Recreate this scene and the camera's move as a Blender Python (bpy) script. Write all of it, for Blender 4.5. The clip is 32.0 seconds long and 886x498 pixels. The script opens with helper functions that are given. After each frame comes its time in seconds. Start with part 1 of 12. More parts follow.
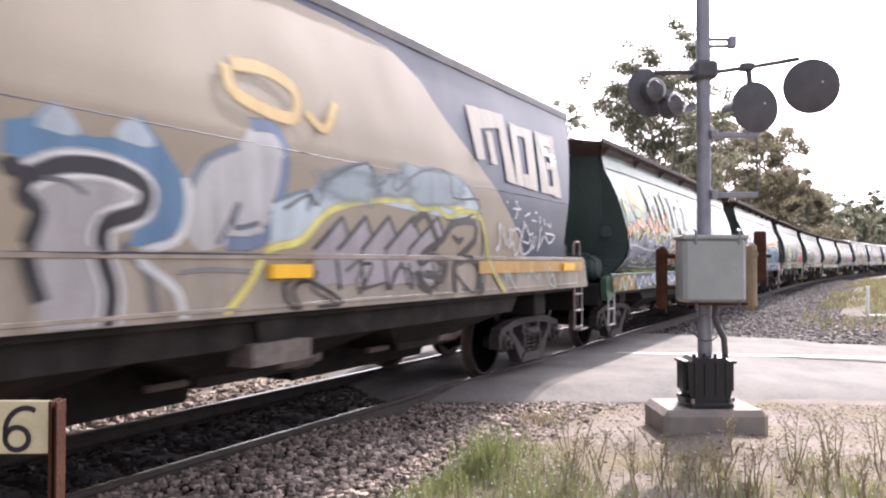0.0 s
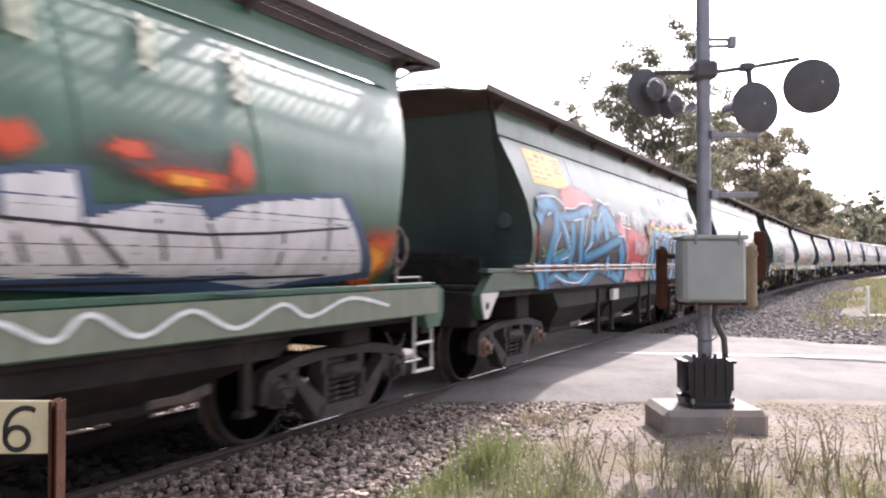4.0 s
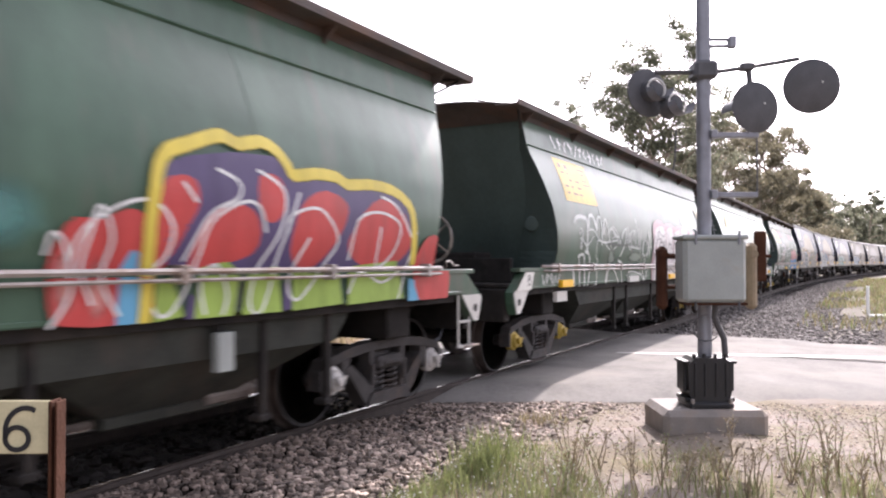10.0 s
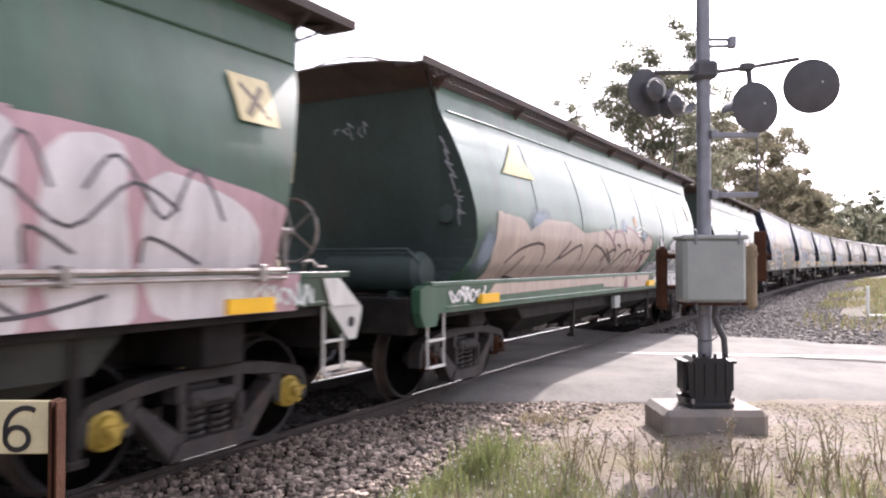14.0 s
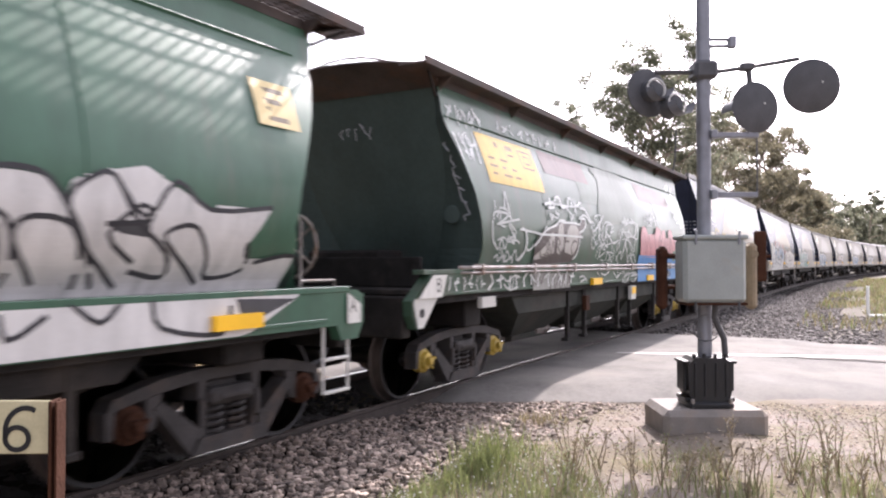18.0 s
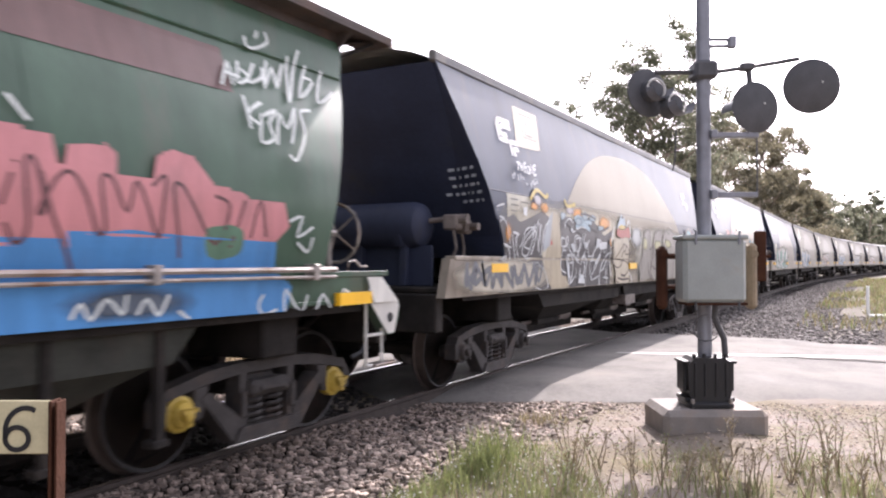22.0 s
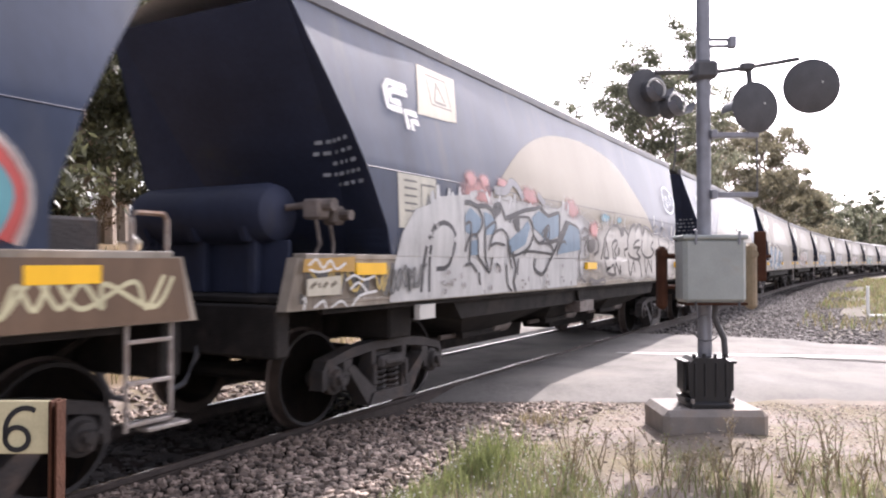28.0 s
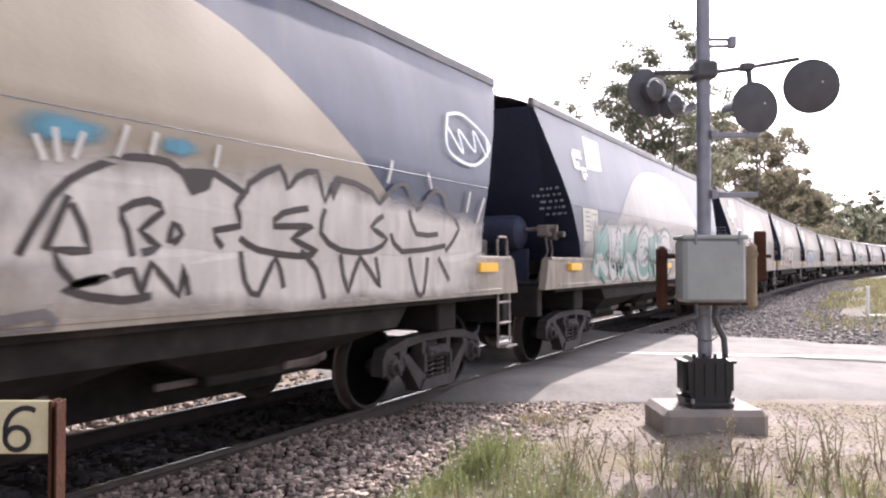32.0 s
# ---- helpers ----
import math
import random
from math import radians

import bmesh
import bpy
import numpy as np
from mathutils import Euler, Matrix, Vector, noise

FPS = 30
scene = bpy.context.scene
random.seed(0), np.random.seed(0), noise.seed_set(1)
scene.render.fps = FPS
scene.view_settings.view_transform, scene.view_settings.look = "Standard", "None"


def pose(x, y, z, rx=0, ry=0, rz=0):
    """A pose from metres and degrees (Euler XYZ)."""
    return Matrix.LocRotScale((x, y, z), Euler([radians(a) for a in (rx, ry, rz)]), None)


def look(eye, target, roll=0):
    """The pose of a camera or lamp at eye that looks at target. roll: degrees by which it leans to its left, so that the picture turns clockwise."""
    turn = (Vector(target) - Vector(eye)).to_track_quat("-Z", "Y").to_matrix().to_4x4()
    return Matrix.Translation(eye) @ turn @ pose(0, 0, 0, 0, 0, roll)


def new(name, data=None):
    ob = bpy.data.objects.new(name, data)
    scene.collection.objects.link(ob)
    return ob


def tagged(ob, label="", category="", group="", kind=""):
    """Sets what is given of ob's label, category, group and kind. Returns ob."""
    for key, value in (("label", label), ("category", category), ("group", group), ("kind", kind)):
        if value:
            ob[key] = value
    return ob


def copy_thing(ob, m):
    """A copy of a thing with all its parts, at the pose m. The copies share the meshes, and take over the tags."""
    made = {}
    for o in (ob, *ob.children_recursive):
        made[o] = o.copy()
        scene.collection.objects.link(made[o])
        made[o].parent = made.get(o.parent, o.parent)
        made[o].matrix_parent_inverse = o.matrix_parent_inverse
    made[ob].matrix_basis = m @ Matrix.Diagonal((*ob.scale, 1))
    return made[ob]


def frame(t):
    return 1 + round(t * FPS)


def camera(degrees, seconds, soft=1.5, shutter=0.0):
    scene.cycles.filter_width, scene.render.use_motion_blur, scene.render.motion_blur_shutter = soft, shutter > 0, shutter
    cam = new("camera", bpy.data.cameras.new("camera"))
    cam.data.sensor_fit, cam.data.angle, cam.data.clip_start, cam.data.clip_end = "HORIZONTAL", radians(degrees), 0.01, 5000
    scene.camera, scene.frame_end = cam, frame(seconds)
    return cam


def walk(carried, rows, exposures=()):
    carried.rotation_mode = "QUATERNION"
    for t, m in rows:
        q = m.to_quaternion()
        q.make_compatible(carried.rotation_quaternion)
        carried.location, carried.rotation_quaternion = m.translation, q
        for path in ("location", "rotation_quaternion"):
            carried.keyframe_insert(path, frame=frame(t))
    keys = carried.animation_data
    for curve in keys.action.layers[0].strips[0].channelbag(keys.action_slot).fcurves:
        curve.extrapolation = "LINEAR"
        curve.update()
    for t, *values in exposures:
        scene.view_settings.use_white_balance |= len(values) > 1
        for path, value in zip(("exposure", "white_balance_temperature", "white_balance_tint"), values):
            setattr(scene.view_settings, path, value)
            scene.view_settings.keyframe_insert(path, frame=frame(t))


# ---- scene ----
cam = camera(60.29, 32.0, soft=2.1, shutter=0.5)
EYE, AIM = (0.0, 0.0, 1.447), (8.7238, 4.8853, 1.6173)
walk(cam, [(0, look(EYE, AIM)), (32, look(EYE, AIM))], exposures=[(0, 1.46, 6150, 23), (32, 1.46, 6150, 23)])

# ---- light: a bright hazy sky, low sun beyond the train, ahead of the camera ----
SUN_TO = Vector((1.36, 0.14, 1.0)).normalized()
SUN_EL = math.asin(SUN_TO.z)
world = bpy.data.worlds.new("sky")
scene.world = world
world.use_nodes = True
wn, wl = world.node_tree.nodes, world.node_tree.links
wn.clear()
sky = wn.new("ShaderNodeTexSky")
sky.sky_type, sky.sun_disc = "NISHITA", False
sky.sun_elevation, sky.sun_rotation = SUN_EL, math.atan2(SUN_TO.x, SUN_TO.y)
sky.dust_density, sky.air_density = 4.0, 1.3
soft_sky = wn.new("ShaderNodeHueSaturation")
soft_sky.inputs["Saturation"].default_value = 0.22
bg = wn.new("ShaderNodeBackground")
bg.inputs["Strength"].default_value = 0.15
wo = wn.new("ShaderNodeOutputWorld")
wl.new(sky.outputs[0], soft_sky.inputs["Color"])
wl.new(soft_sky.outputs[0], bg.inputs["Color"])
wl.new(bg.outputs[0], wo.inputs["Surface"])
sun = new("sun", bpy.data.lights.new("sun", "SUN"))
sun.data.energy, sun.data.angle, sun.data.color = 3.7, radians(0.6), (1.0, 0.93, 0.82)
sun.matrix_world = look((40, 20, 60), Vector((40, 20, 60)) - SUN_TO)

# ---- materials ----
def mat(name, base, rough=0.6, metal=0.0, vary=0.25, scale=3.0, bump=0.0, bscale=60.0, dirt=None, dirt_at=0.62,
        spec=0.5, island=0.0, stretch=(1, 1, 1), trans=0.0, coat=0.0, dust=0.0):
    m = bpy.data.materials.new(name)
    m.use_nodes = True
    n, l = m.node_tree.nodes, m.node_tree.links
    b = n["Principled BSDF"]
    b.inputs["Roughness"].default_value, b.inputs["Metallic"].default_value = rough, metal
    b.inputs["Specular IOR Level"].default_value = spec
    b.inputs["Coat Weight"].default_value = coat
    b.inputs["Coat Roughness"].default_value = 0.14
    b.inputs["Sheen Weight"].default_value, b.inputs["Sheen Roughness"].default_value = dust, 0.35
    b.inputs["Sheen Tint"].default_value = (0.75, 0.68, 0.56, 1)
    tc = n.new("ShaderNodeTexCoord")
    mp = n.new("ShaderNodeMapping")
    mp.inputs["Scale"].default_value = stretch
    l.new(tc.outputs["Object"], mp.inputs["Vector"])
    big = n.new("ShaderNodeTexNoise")
    big.inputs["Scale"].default_value, big.inputs["Detail"].default_value = scale, 6
    fine = n.new("ShaderNodeTexNoise")
    fine.inputs["Scale"].default_value, fine.inputs["Detail"].default_value = scale * 14, 3
    l.new(mp.outputs[0], big.inputs["Vector"])
    l.new(mp.outputs[0], fine.inputs["Vector"])
    both = n.new("ShaderNodeMath")
    both.operation = "MULTIPLY_ADD"
    both.inputs[1].default_value = 0.4
    l.new(fine.outputs["Fac"], both.inputs[0])
    l.new(big.outputs["Fac"], both.inputs[2])
    ramp = n.new("ShaderNodeMapRange")
    ramp.inputs["From Min"].default_value, ramp.inputs["From Max"].default_value = 0.45, 0.95
    ramp.inputs["To Min"].default_value, ramp.inputs["To Max"].default_value = 1 - vary, 1 + vary
    l.new(both.outputs[0], ramp.inputs["Value"])
    src = ramp.outputs[0]
    if island:
        geo = n.new("ShaderNodeNewGeometry")
        ir = n.new("ShaderNodeMapRange")
        ir.inputs["To Min"].default_value, ir.inputs["To Max"].default_value = 1 - island, 1 + island
        l.new(geo.outputs["Random Per Island"], ir.inputs["Value"])
        mu = n.new("ShaderNodeMath")
        mu.operation = "MULTIPLY"
        l.new(src, mu.inputs[0])
        l.new(ir.outputs[0], mu.inputs[1])
        src = mu.outputs[0]
    sc = n.new("ShaderNodeVectorMath")
    sc.operation = "SCALE"
    sc.inputs[0].default_value = base
    l.new(src, sc.inputs["Scale"])
    col = sc.outputs[0]
    if dirt:
        dn = n.new("ShaderNodeTexNoise")
        dn.inputs["Scale"].default_value, dn.inputs["Detail"].default_value = scale * 0.6, 8
        dn.inputs["Roughness"].default_value = 0.65
        l.new(mp.outputs[0], dn.inputs["Vector"])
        dr = n.new("ShaderNodeMapRange")
        dr.inputs["From Min"].default_value, dr.inputs["From Max"].default_value = dirt_at - 0.1, dirt_at + 0.1
        l.new(dn.outputs["Fac"], dr.inputs["Value"])
        mx = n.new("ShaderNodeMix")
        mx.data_type = "RGBA"
        mx.inputs["B"].default_value = (*dirt, 1)
        l.new(dr.outputs[0], mx.inputs["Factor"])
        l.new(col, mx.inputs["A"])
        col = mx.outputs["Result"]
    l.new(col, b.inputs["Base Color"])
    if bump:
        bn = n.new("ShaderNodeTexNoise")
        bn.inputs["Scale"].default_value, bn.inputs["Detail"].default_value = bscale, 4
        l.new(tc.outputs["Object"], bn.inputs["Vector"])
        bp = n.new("ShaderNodeBump")
        bp.inputs["Strength"].default_value, bp.inputs["Distance"].default_value = bump, 0.02
        l.new(bn.outputs["Fac"], bp.inputs["Height"])
        l.new(bp.outputs[0], b.inputs["Normal"])
    if trans:
        tr = n.new("ShaderNodeBsdfTranslucent")
        l.new(col, tr.inputs["Color"])
        ms = n.new("ShaderNodeMixShader")
        ms.inputs[0].default_value = trans
        l.new(b.outputs[0], ms.inputs[1])
        l.new(tr.outputs[0], ms.inputs[2])
        l.new(ms.outputs[0], n["Material Output"].inputs["Surface"])
    return m


def paint(name, base, **k):
    """Weathered enamel on steel, with vertical grime runs."""
    o = dict(rough=0.55, vary=0.24, scale=1.4, stretch=(2.2, 1, 0.5), bump=0.03, bscale=9, spec=0.2, coat=0.25, dust=0.03)
    o.update(k)
    return mat(name, base, **o)


M_GREEN = paint("faded_green_paint", (0.041, 0.083, 0.053), dirt=(0.085, 0.088, 0.068), dirt_at=0.62, coat=0.3, rough=0.55)
M_GREEN2 = paint("bright_green_paint", (0.034, 0.092, 0.056), dirt=(0.09, 0.10, 0.072), dirt_at=0.66, coat=0.32, rough=0.5, spec=0.25)
M_ENDGREEN = paint("dark_green_paint", (0.052, 0.072, 0.066), dirt=(0.07, 0.06, 0.055), dirt_at=0.7, coat=0.0, spec=0.25, rough=0.6, dust=0.0)
M_BLUE = paint("faded_navy_paint", (0.020, 0.032, 0.066), dirt=(0.05, 0.055, 0.07), dirt_at=0.64, spec=0.2, rough=0.55, coat=0.2)
# dusty beige that also paints distance haze over the far navy sheets
M_DUSTY_HAZE = paint("dusty_hazed_paint", (0.20, 0.18, 0.155), dirt=(0.26, 0.23, 0.19), dirt_at=0.6, spec=0.15, rough=0.7, coat=0.12)
M_ENDBLUE = paint("dark_navy_paint", (0.032, 0.038, 0.066), dirt=(0.05, 0.05, 0.055), dirt_at=0.68, coat=0.0, spec=0.25, rough=0.6, dust=0.0)
M_SKIRT = paint("grimy_cream_skirt", (0.31, 0.275, 0.225), dirt=(0.17, 0.14, 0.11), dirt_at=0.56)
M_ROOF = mat("sooty_roof_steel", (0.06, 0.045, 0.04), rough=0.75, vary=0.4, scale=2, dirt=(0.10, 0.05, 0.03), dirt_at=0.58)
M_ROOFTOP = mat("white_roof_sheet", (0.6, 0.58, 0.55), rough=0.5, vary=0.2, scale=2)
M_ROOFW = mat("dark_grey_rim", (0.085, 0.085, 0.09), rough=0.5, vary=0.3, scale=2, dirt=(0.2, 0.17, 0.14), dirt_at=0.6)
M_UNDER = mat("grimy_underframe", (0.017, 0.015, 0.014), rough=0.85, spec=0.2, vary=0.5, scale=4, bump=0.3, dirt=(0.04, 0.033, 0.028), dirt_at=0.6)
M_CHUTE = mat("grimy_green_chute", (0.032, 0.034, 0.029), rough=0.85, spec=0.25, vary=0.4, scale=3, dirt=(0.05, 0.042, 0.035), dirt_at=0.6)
M_BOGIE = mat("dusty_cast_steel", (0.030, 0.026, 0.025), rough=0.8, vary=0.4, scale=6, bump=0.4, bscale=40, dirt=(0.075, 0.05, 0.038), dirt_at=0.62)
M_WHEEL = mat("brown_wheel_steel", (0.013, 0.011, 0.011), rough=0.75, metal=0.0, vary=0.5, scale=5)
M_TREAD = mat("polished_tread_steel", (0.55, 0.54, 0.53), rough=0.18, metal=1.0, vary=0.15)
M_RUSTCAP = mat("rusty_bearing_cap", (0.16, 0.10, 0.07), rough=0.75, vary=0.4, scale=9)
M_YCAP = mat("yellow_bearing_cap", (0.36, 0.25, 0.035), rough=0.6, vary=0.35, scale=9)
M_GREYCAP = mat("grey_bearing_cap", (0.42, 0.40, 0.38), rough=0.6, vary=0.3, scale=9)
M_YELLOW = paint("yellow_reflective_tape", (0.85, 0.48, 0.02), rough=0.4, vary=0.1)
M_WHITE = paint("white_paint", (0.52, 0.51, 0.48), vary=0.12)
M_BLACK = paint("black_paint", (0.02, 0.02, 0.022), vary=0.3)
M_GREYMARK = mat("faded_white_marking", (0.30, 0.31, 0.33), rough=0.7, vary=0.3, scale=9)
M_RUST = mat("brown_rust", (0.046, 0.020, 0.012), rough=0.9, spec=0.1, vary=0.45, scale=5, bump=0.3)
M_PIPE = mat("galvanised_pipe", (0.30, 0.27, 0.25), rough=0.5, metal=0.4, vary=0.35, scale=6, dirt=(0.16, 0.09, 0.05), dirt_at=0.58)
M_RAIL = mat("rusty_rail_web", (0.036, 0.026, 0.022), rough=0.8, vary=0.4, scale=8, bump=0.2)
M_RAILTOP = mat("dull_rail_top", (0.075, 0.058, 0.05), rough=0.6, metal=0.2, spec=0.3, vary=0.35, scale=5)
M_SLEEPER = mat("weathered_sleeper", (0.024, 0.019, 0.017), rough=0.9, vary=0.45, scale=6, bump=0.5, stretch=(6, 1, 1))
M_ASPHALT = mat("pale_worn_asphalt", (0.150, 0.141, 0.130), rough=0.9, spec=0.15, vary=0.3, scale=1.2, bump=0.2, bscale=160, dirt=(0.20, 0.185, 0.165), dirt_at=0.58)
M_LINE = mat("worn_road_line", (0.32, 0.31, 0.29), rough=0.6, vary=0.3, scale=6)
M_STONE = mat("ballast_stone", (0.25, 0.20, 0.165), rough=0.9, vary=0.3, scale=8, island=0.75)
M_BLADE = mat("green_grass_blade", (0.17, 0.195, 0.075), rough=0.6, vary=0.3, island=0.4, trans=0.4)
M_DRY = mat("dry_grass_stem", (0.24, 0.20, 0.11), rough=0.7, vary=0.3, island=0.4, trans=0.35)
M_WEED = mat("woody_weed_stem", (0.22, 0.17, 0.11), rough=0.8, vary=0.3, island=0.3)
M_GEAR = mat("grimy_pipe", (0.15, 0.125, 0.11), rough=0.7, vary=0.4, scale=6, dirt=(0.05, 0.035, 0.03), dirt_at=0.55)
M_GALV = mat("galvanised_steel", (0.20, 0.205, 0.23), rough=0.5, metal=0.35, vary=0.2, scale=7)
M_BOX = mat("grey_enamel_box", (0.26, 0.28, 0.268), rough=0.5, vary=0.15, scale=4, dirt=(0.24, 0.2, 0.15), dirt_at=0.68)
M_DISC = mat("matt_black_disc", (0.055, 0.055, 0.06), rough=0.55, vary=0.3, scale=6)
M_CONC = mat("stained_concrete", (0.20, 0.178, 0.16), rough=0.85, vary=0.25, scale=5, bump=0.3, bscale=80, dirt=(0.22, 0.17, 0.13), dirt_at=0.6)
M_BARK = mat("gum_bark", (0.30, 0.24, 0.19), rough=0.85, vary=0.4, scale=3, bump=0.4, stretch=(3, 3, 0.6))
M_LEAF = mat("gum_leaf", (0.15, 0.155, 0.105), rough=0.4, vary=0.3, island=0.5, trans=0.6)
M_LEAF2 = mat("olive_leaf", (0.16, 0.145, 0.095), rough=0.45, vary=0.3, island=0.5, trans=0.6)
M_SHRUB = mat("brown_scrub", (0.13, 0.09, 0.05), rough=0.8, vary=0.3, island=0.5, trans=0.3)
M_CREAMPLATE = mat("aged_cream_plate", (0.50, 0.45, 0.28), rough=0.6, vary=0.15, scale=8, dirt=(0.4, 0.3, 0.2), dirt_at=0.7)
M_BANKLEAF = mat("dark_bush_leaf", (0.075, 0.078, 0.042), rough=0.5, vary=0.3, island=0.5, trans=0.35)
# brake dust plus the train's shadow, both put into the stone colour
M_DUSTED_SHADE = mat("dusted_shadow_stone", (0.15, 0.115, 0.095), rough=0.9, vary=0.3, scale=8, island=0.7)
# oily stone, its colour taken darker for the shade under the train
M_OILED_SHADE = mat("oily_shaded_stone", (0.022, 0.018, 0.016), rough=0.85, vary=0.3, scale=8, island=0.7)
M_GRAVEL = mat("dull_gravel", (0.15, 0.133, 0.122), rough=0.9, vary=0.3, scale=8, island=0.5)
M_FENCE = mat("white_enamel", (0.8, 0.8, 0.78), rough=0.4, vary=0.1, scale=5)


# ---- mesh helpers ----
class Mesher:
    """Collects vertices and faces, each face with a material slot."""

    def __init__(self):
        self.v, self.f, self.m, self.slot = [], [], [], 0
        self.cover = {}

    def add(self, verts, faces):
        k = len(self.v)
        self.v.extend(tuple(p) for p in verts)
        for f in faces:
            self.f.append(tuple(i + k for i in f))
            self.m.append(self.slot)
        return self

    def box(self, x0, x1, y0, y1, z0, z1, c=0.0, turn=None):
        """A box with its edges chamfered by c."""
        bm = bmesh.new()
        bmesh.ops.create_cube(bm, size=1)
        for p in bm.verts:
            p.co = Vector(((x0 + x1) / 2 + p.co.x * (x1 - x0), (y0 + y1) / 2 + p.co.y * (y1 - y0), (z0 + z1) / 2 + p.co.z * (z1 - z0)))
        if c:
            bmesh.ops.bevel(bm, geom=bm.edges[:], offset=c, segments=1, affect="EDGES")
        if turn is not None:
            bmesh.ops.transform(bm, matrix=turn, verts=bm.verts[:])
        bm.verts.index_update()
        self.add([p.co for p in bm.verts], [[p.index for p in f.verts] for f in bm.faces])
        bm.free()
        return self

    def tube(self, pts, r, n=8, caps=True):
        """A round bar along a polyline; r may be a number or one radius a point."""
        pts = [Vector(p) for p in pts]
        rs = r if isinstance(r, (list, tuple)) else [r] * len(pts)
        verts, up = [], None
        for i, p in enumerate(pts):
            d = (pts[min(i + 1, len(pts) - 1)] - pts[max(i - 1, 0)]).normalized()
            ref = Vector((0, 0, 1)) if abs(d.z) < 0.9 else Vector((1, 0, 0))
            a = d.cross(ref).normalized()
            b = d.cross(a)
            for k in range(n):
                t = 2 * math.pi * k / n
                verts.append(p + (a * math.cos(t) + b * math.sin(t)) * rs[i])
        faces = []
        for i in range(len(pts) - 1):
            for k in range(n):
                k2 = (k + 1) % n
                faces.append((i * n + k, i * n + k2, (i + 1) * n + k2, (i + 1) * n + k))
        if caps:
            faces.append(tuple(range(n - 1, -1, -1)))
            faces.append(tuple((len(pts) - 1) * n + k for k in range(n)))
        return self.add(verts, faces)

    def lathe(self, profile, centre, axis="y", n=24):
        """Turns (along, radius) pairs round an axis through centre."""
        c = Vector(centre)
        verts, faces = [], []
        for a, r in profile:
            for k in range(n):
                t = 2 * math.pi * k / n
                p, q = r * math.cos(t), r * math.sin(t)
                verts.append(c + Vector({"y": (p, a, q), "x": (a, p, q), "z": (p, q, a)}[axis]))
        for i in range(len(profile) - 1):
            for k in range(n):
                k2 = (k + 1) % n
                faces.append((i * n + k, i * n + k2, (i + 1) * n + k2, (i + 1) * n + k))
        faces.append(tuple(range(n)))
        faces.append(tuple((len(profile) - 1) * n + k for k in range(n - 1, -1, -1)))
        return self.add(verts, faces)

    def prism(self, outline, y0, y1):
        """An outline in x, z pushed through from y0 to y1."""
        k = len(outline)
        verts = [(x, y0, z) for x, z in outline] + [(x, y1, z) for x, z in outline]
        faces = [tuple(range(k)), tuple(range(2 * k - 1, k - 1, -1))]
        faces += [(i, i + k, (i + 1) % k + k, (i + 1) % k) for i in range(k)]
        return self.add(verts, faces)

    def grid(self, rows):
        w = len(rows[0])
        return self.add([p for r in rows for p in r], [(i * w + j, i * w + j + 1, (i + 1) * w + j + 1, (i + 1) * w + j)
                                                     for i in range(len(rows) - 1) for j in range(w - 1)])

    def mesh(self, name, mats, smooth=False, weld=False):
        me = bpy.data.meshes.new(name)
        me.from_pydata(self.v, [], self.f)
        if self.cover:
            at = me.attributes.new("cover", "FLOAT", "POINT")
            at.data.foreach_set("value", [self.cover.get(i, 1.0) for i in range(len(self.v))])
        for m in mats if isinstance(mats, (list, tuple)) else [mats]:
            me.materials.append(m)
        me.polygons.foreach_set("material_index", self.m)
        if smooth:
            me.polygons.foreach_set("use_smooth", [True] * len(self.f))
        bm = bmesh.new()
        bm.from_mesh(me)
        if weld:
            bmesh.ops.remove_doubles(bm, verts=bm.verts[:], dist=0.0002)
        bmesh.ops.recalc_face_normals(bm, faces=bm.faces[:])
        bm.to_mesh(me)
        bm.free()
        if smooth:
            me.set_sharp_from_angle(angle=radians(35))
        me.update()
        return me


def part(name, mb, mats, parent, label="", smooth=False, at=None, weld=False):
    """One mesh object under a thing or under a part."""
    ob = new(name, mb.mesh(name, mats, smooth, weld))
    ob.parent = parent
    if at is not None:
        ob.matrix_basis = at
    return tagged(ob, label=label)


def thing(name, label, category, group="", kind="", at=None):
    ob = new(name)
    if at is not None:
        ob.matrix_basis = at
    return tagged(ob, label, category, group, kind)


# ---- the track's line: straight past the camera, then a wide bend to the right ----
TRACK_Y, BEND_X, BEND_R = 5.12, 45.0, 590.0


def along(s, off=0.0):
    """Place and heading at s metres along the track; off to its left."""
    if s <= BEND_X:
        return Vector((s, TRACK_Y + off, 0)), 0.0
    a = (s - BEND_X) / BEND_R
    r = BEND_R + off
    return Vector((BEND_X + r * math.sin(a), TRACK_Y - BEND_R + r * math.cos(a), 0)), -a


def run(t):
    """How far the train has rolled after t seconds; it is slowing down."""
    return t * (RUN_A + t * (RUN_B + t * (RUN_C + t * RUN_D)))


RUN_A, RUN_B, RUN_C, RUN_D = 4.87306, -0.0293262, -0.000520356, 5.95936e-06
WHEEL_R = 0.42


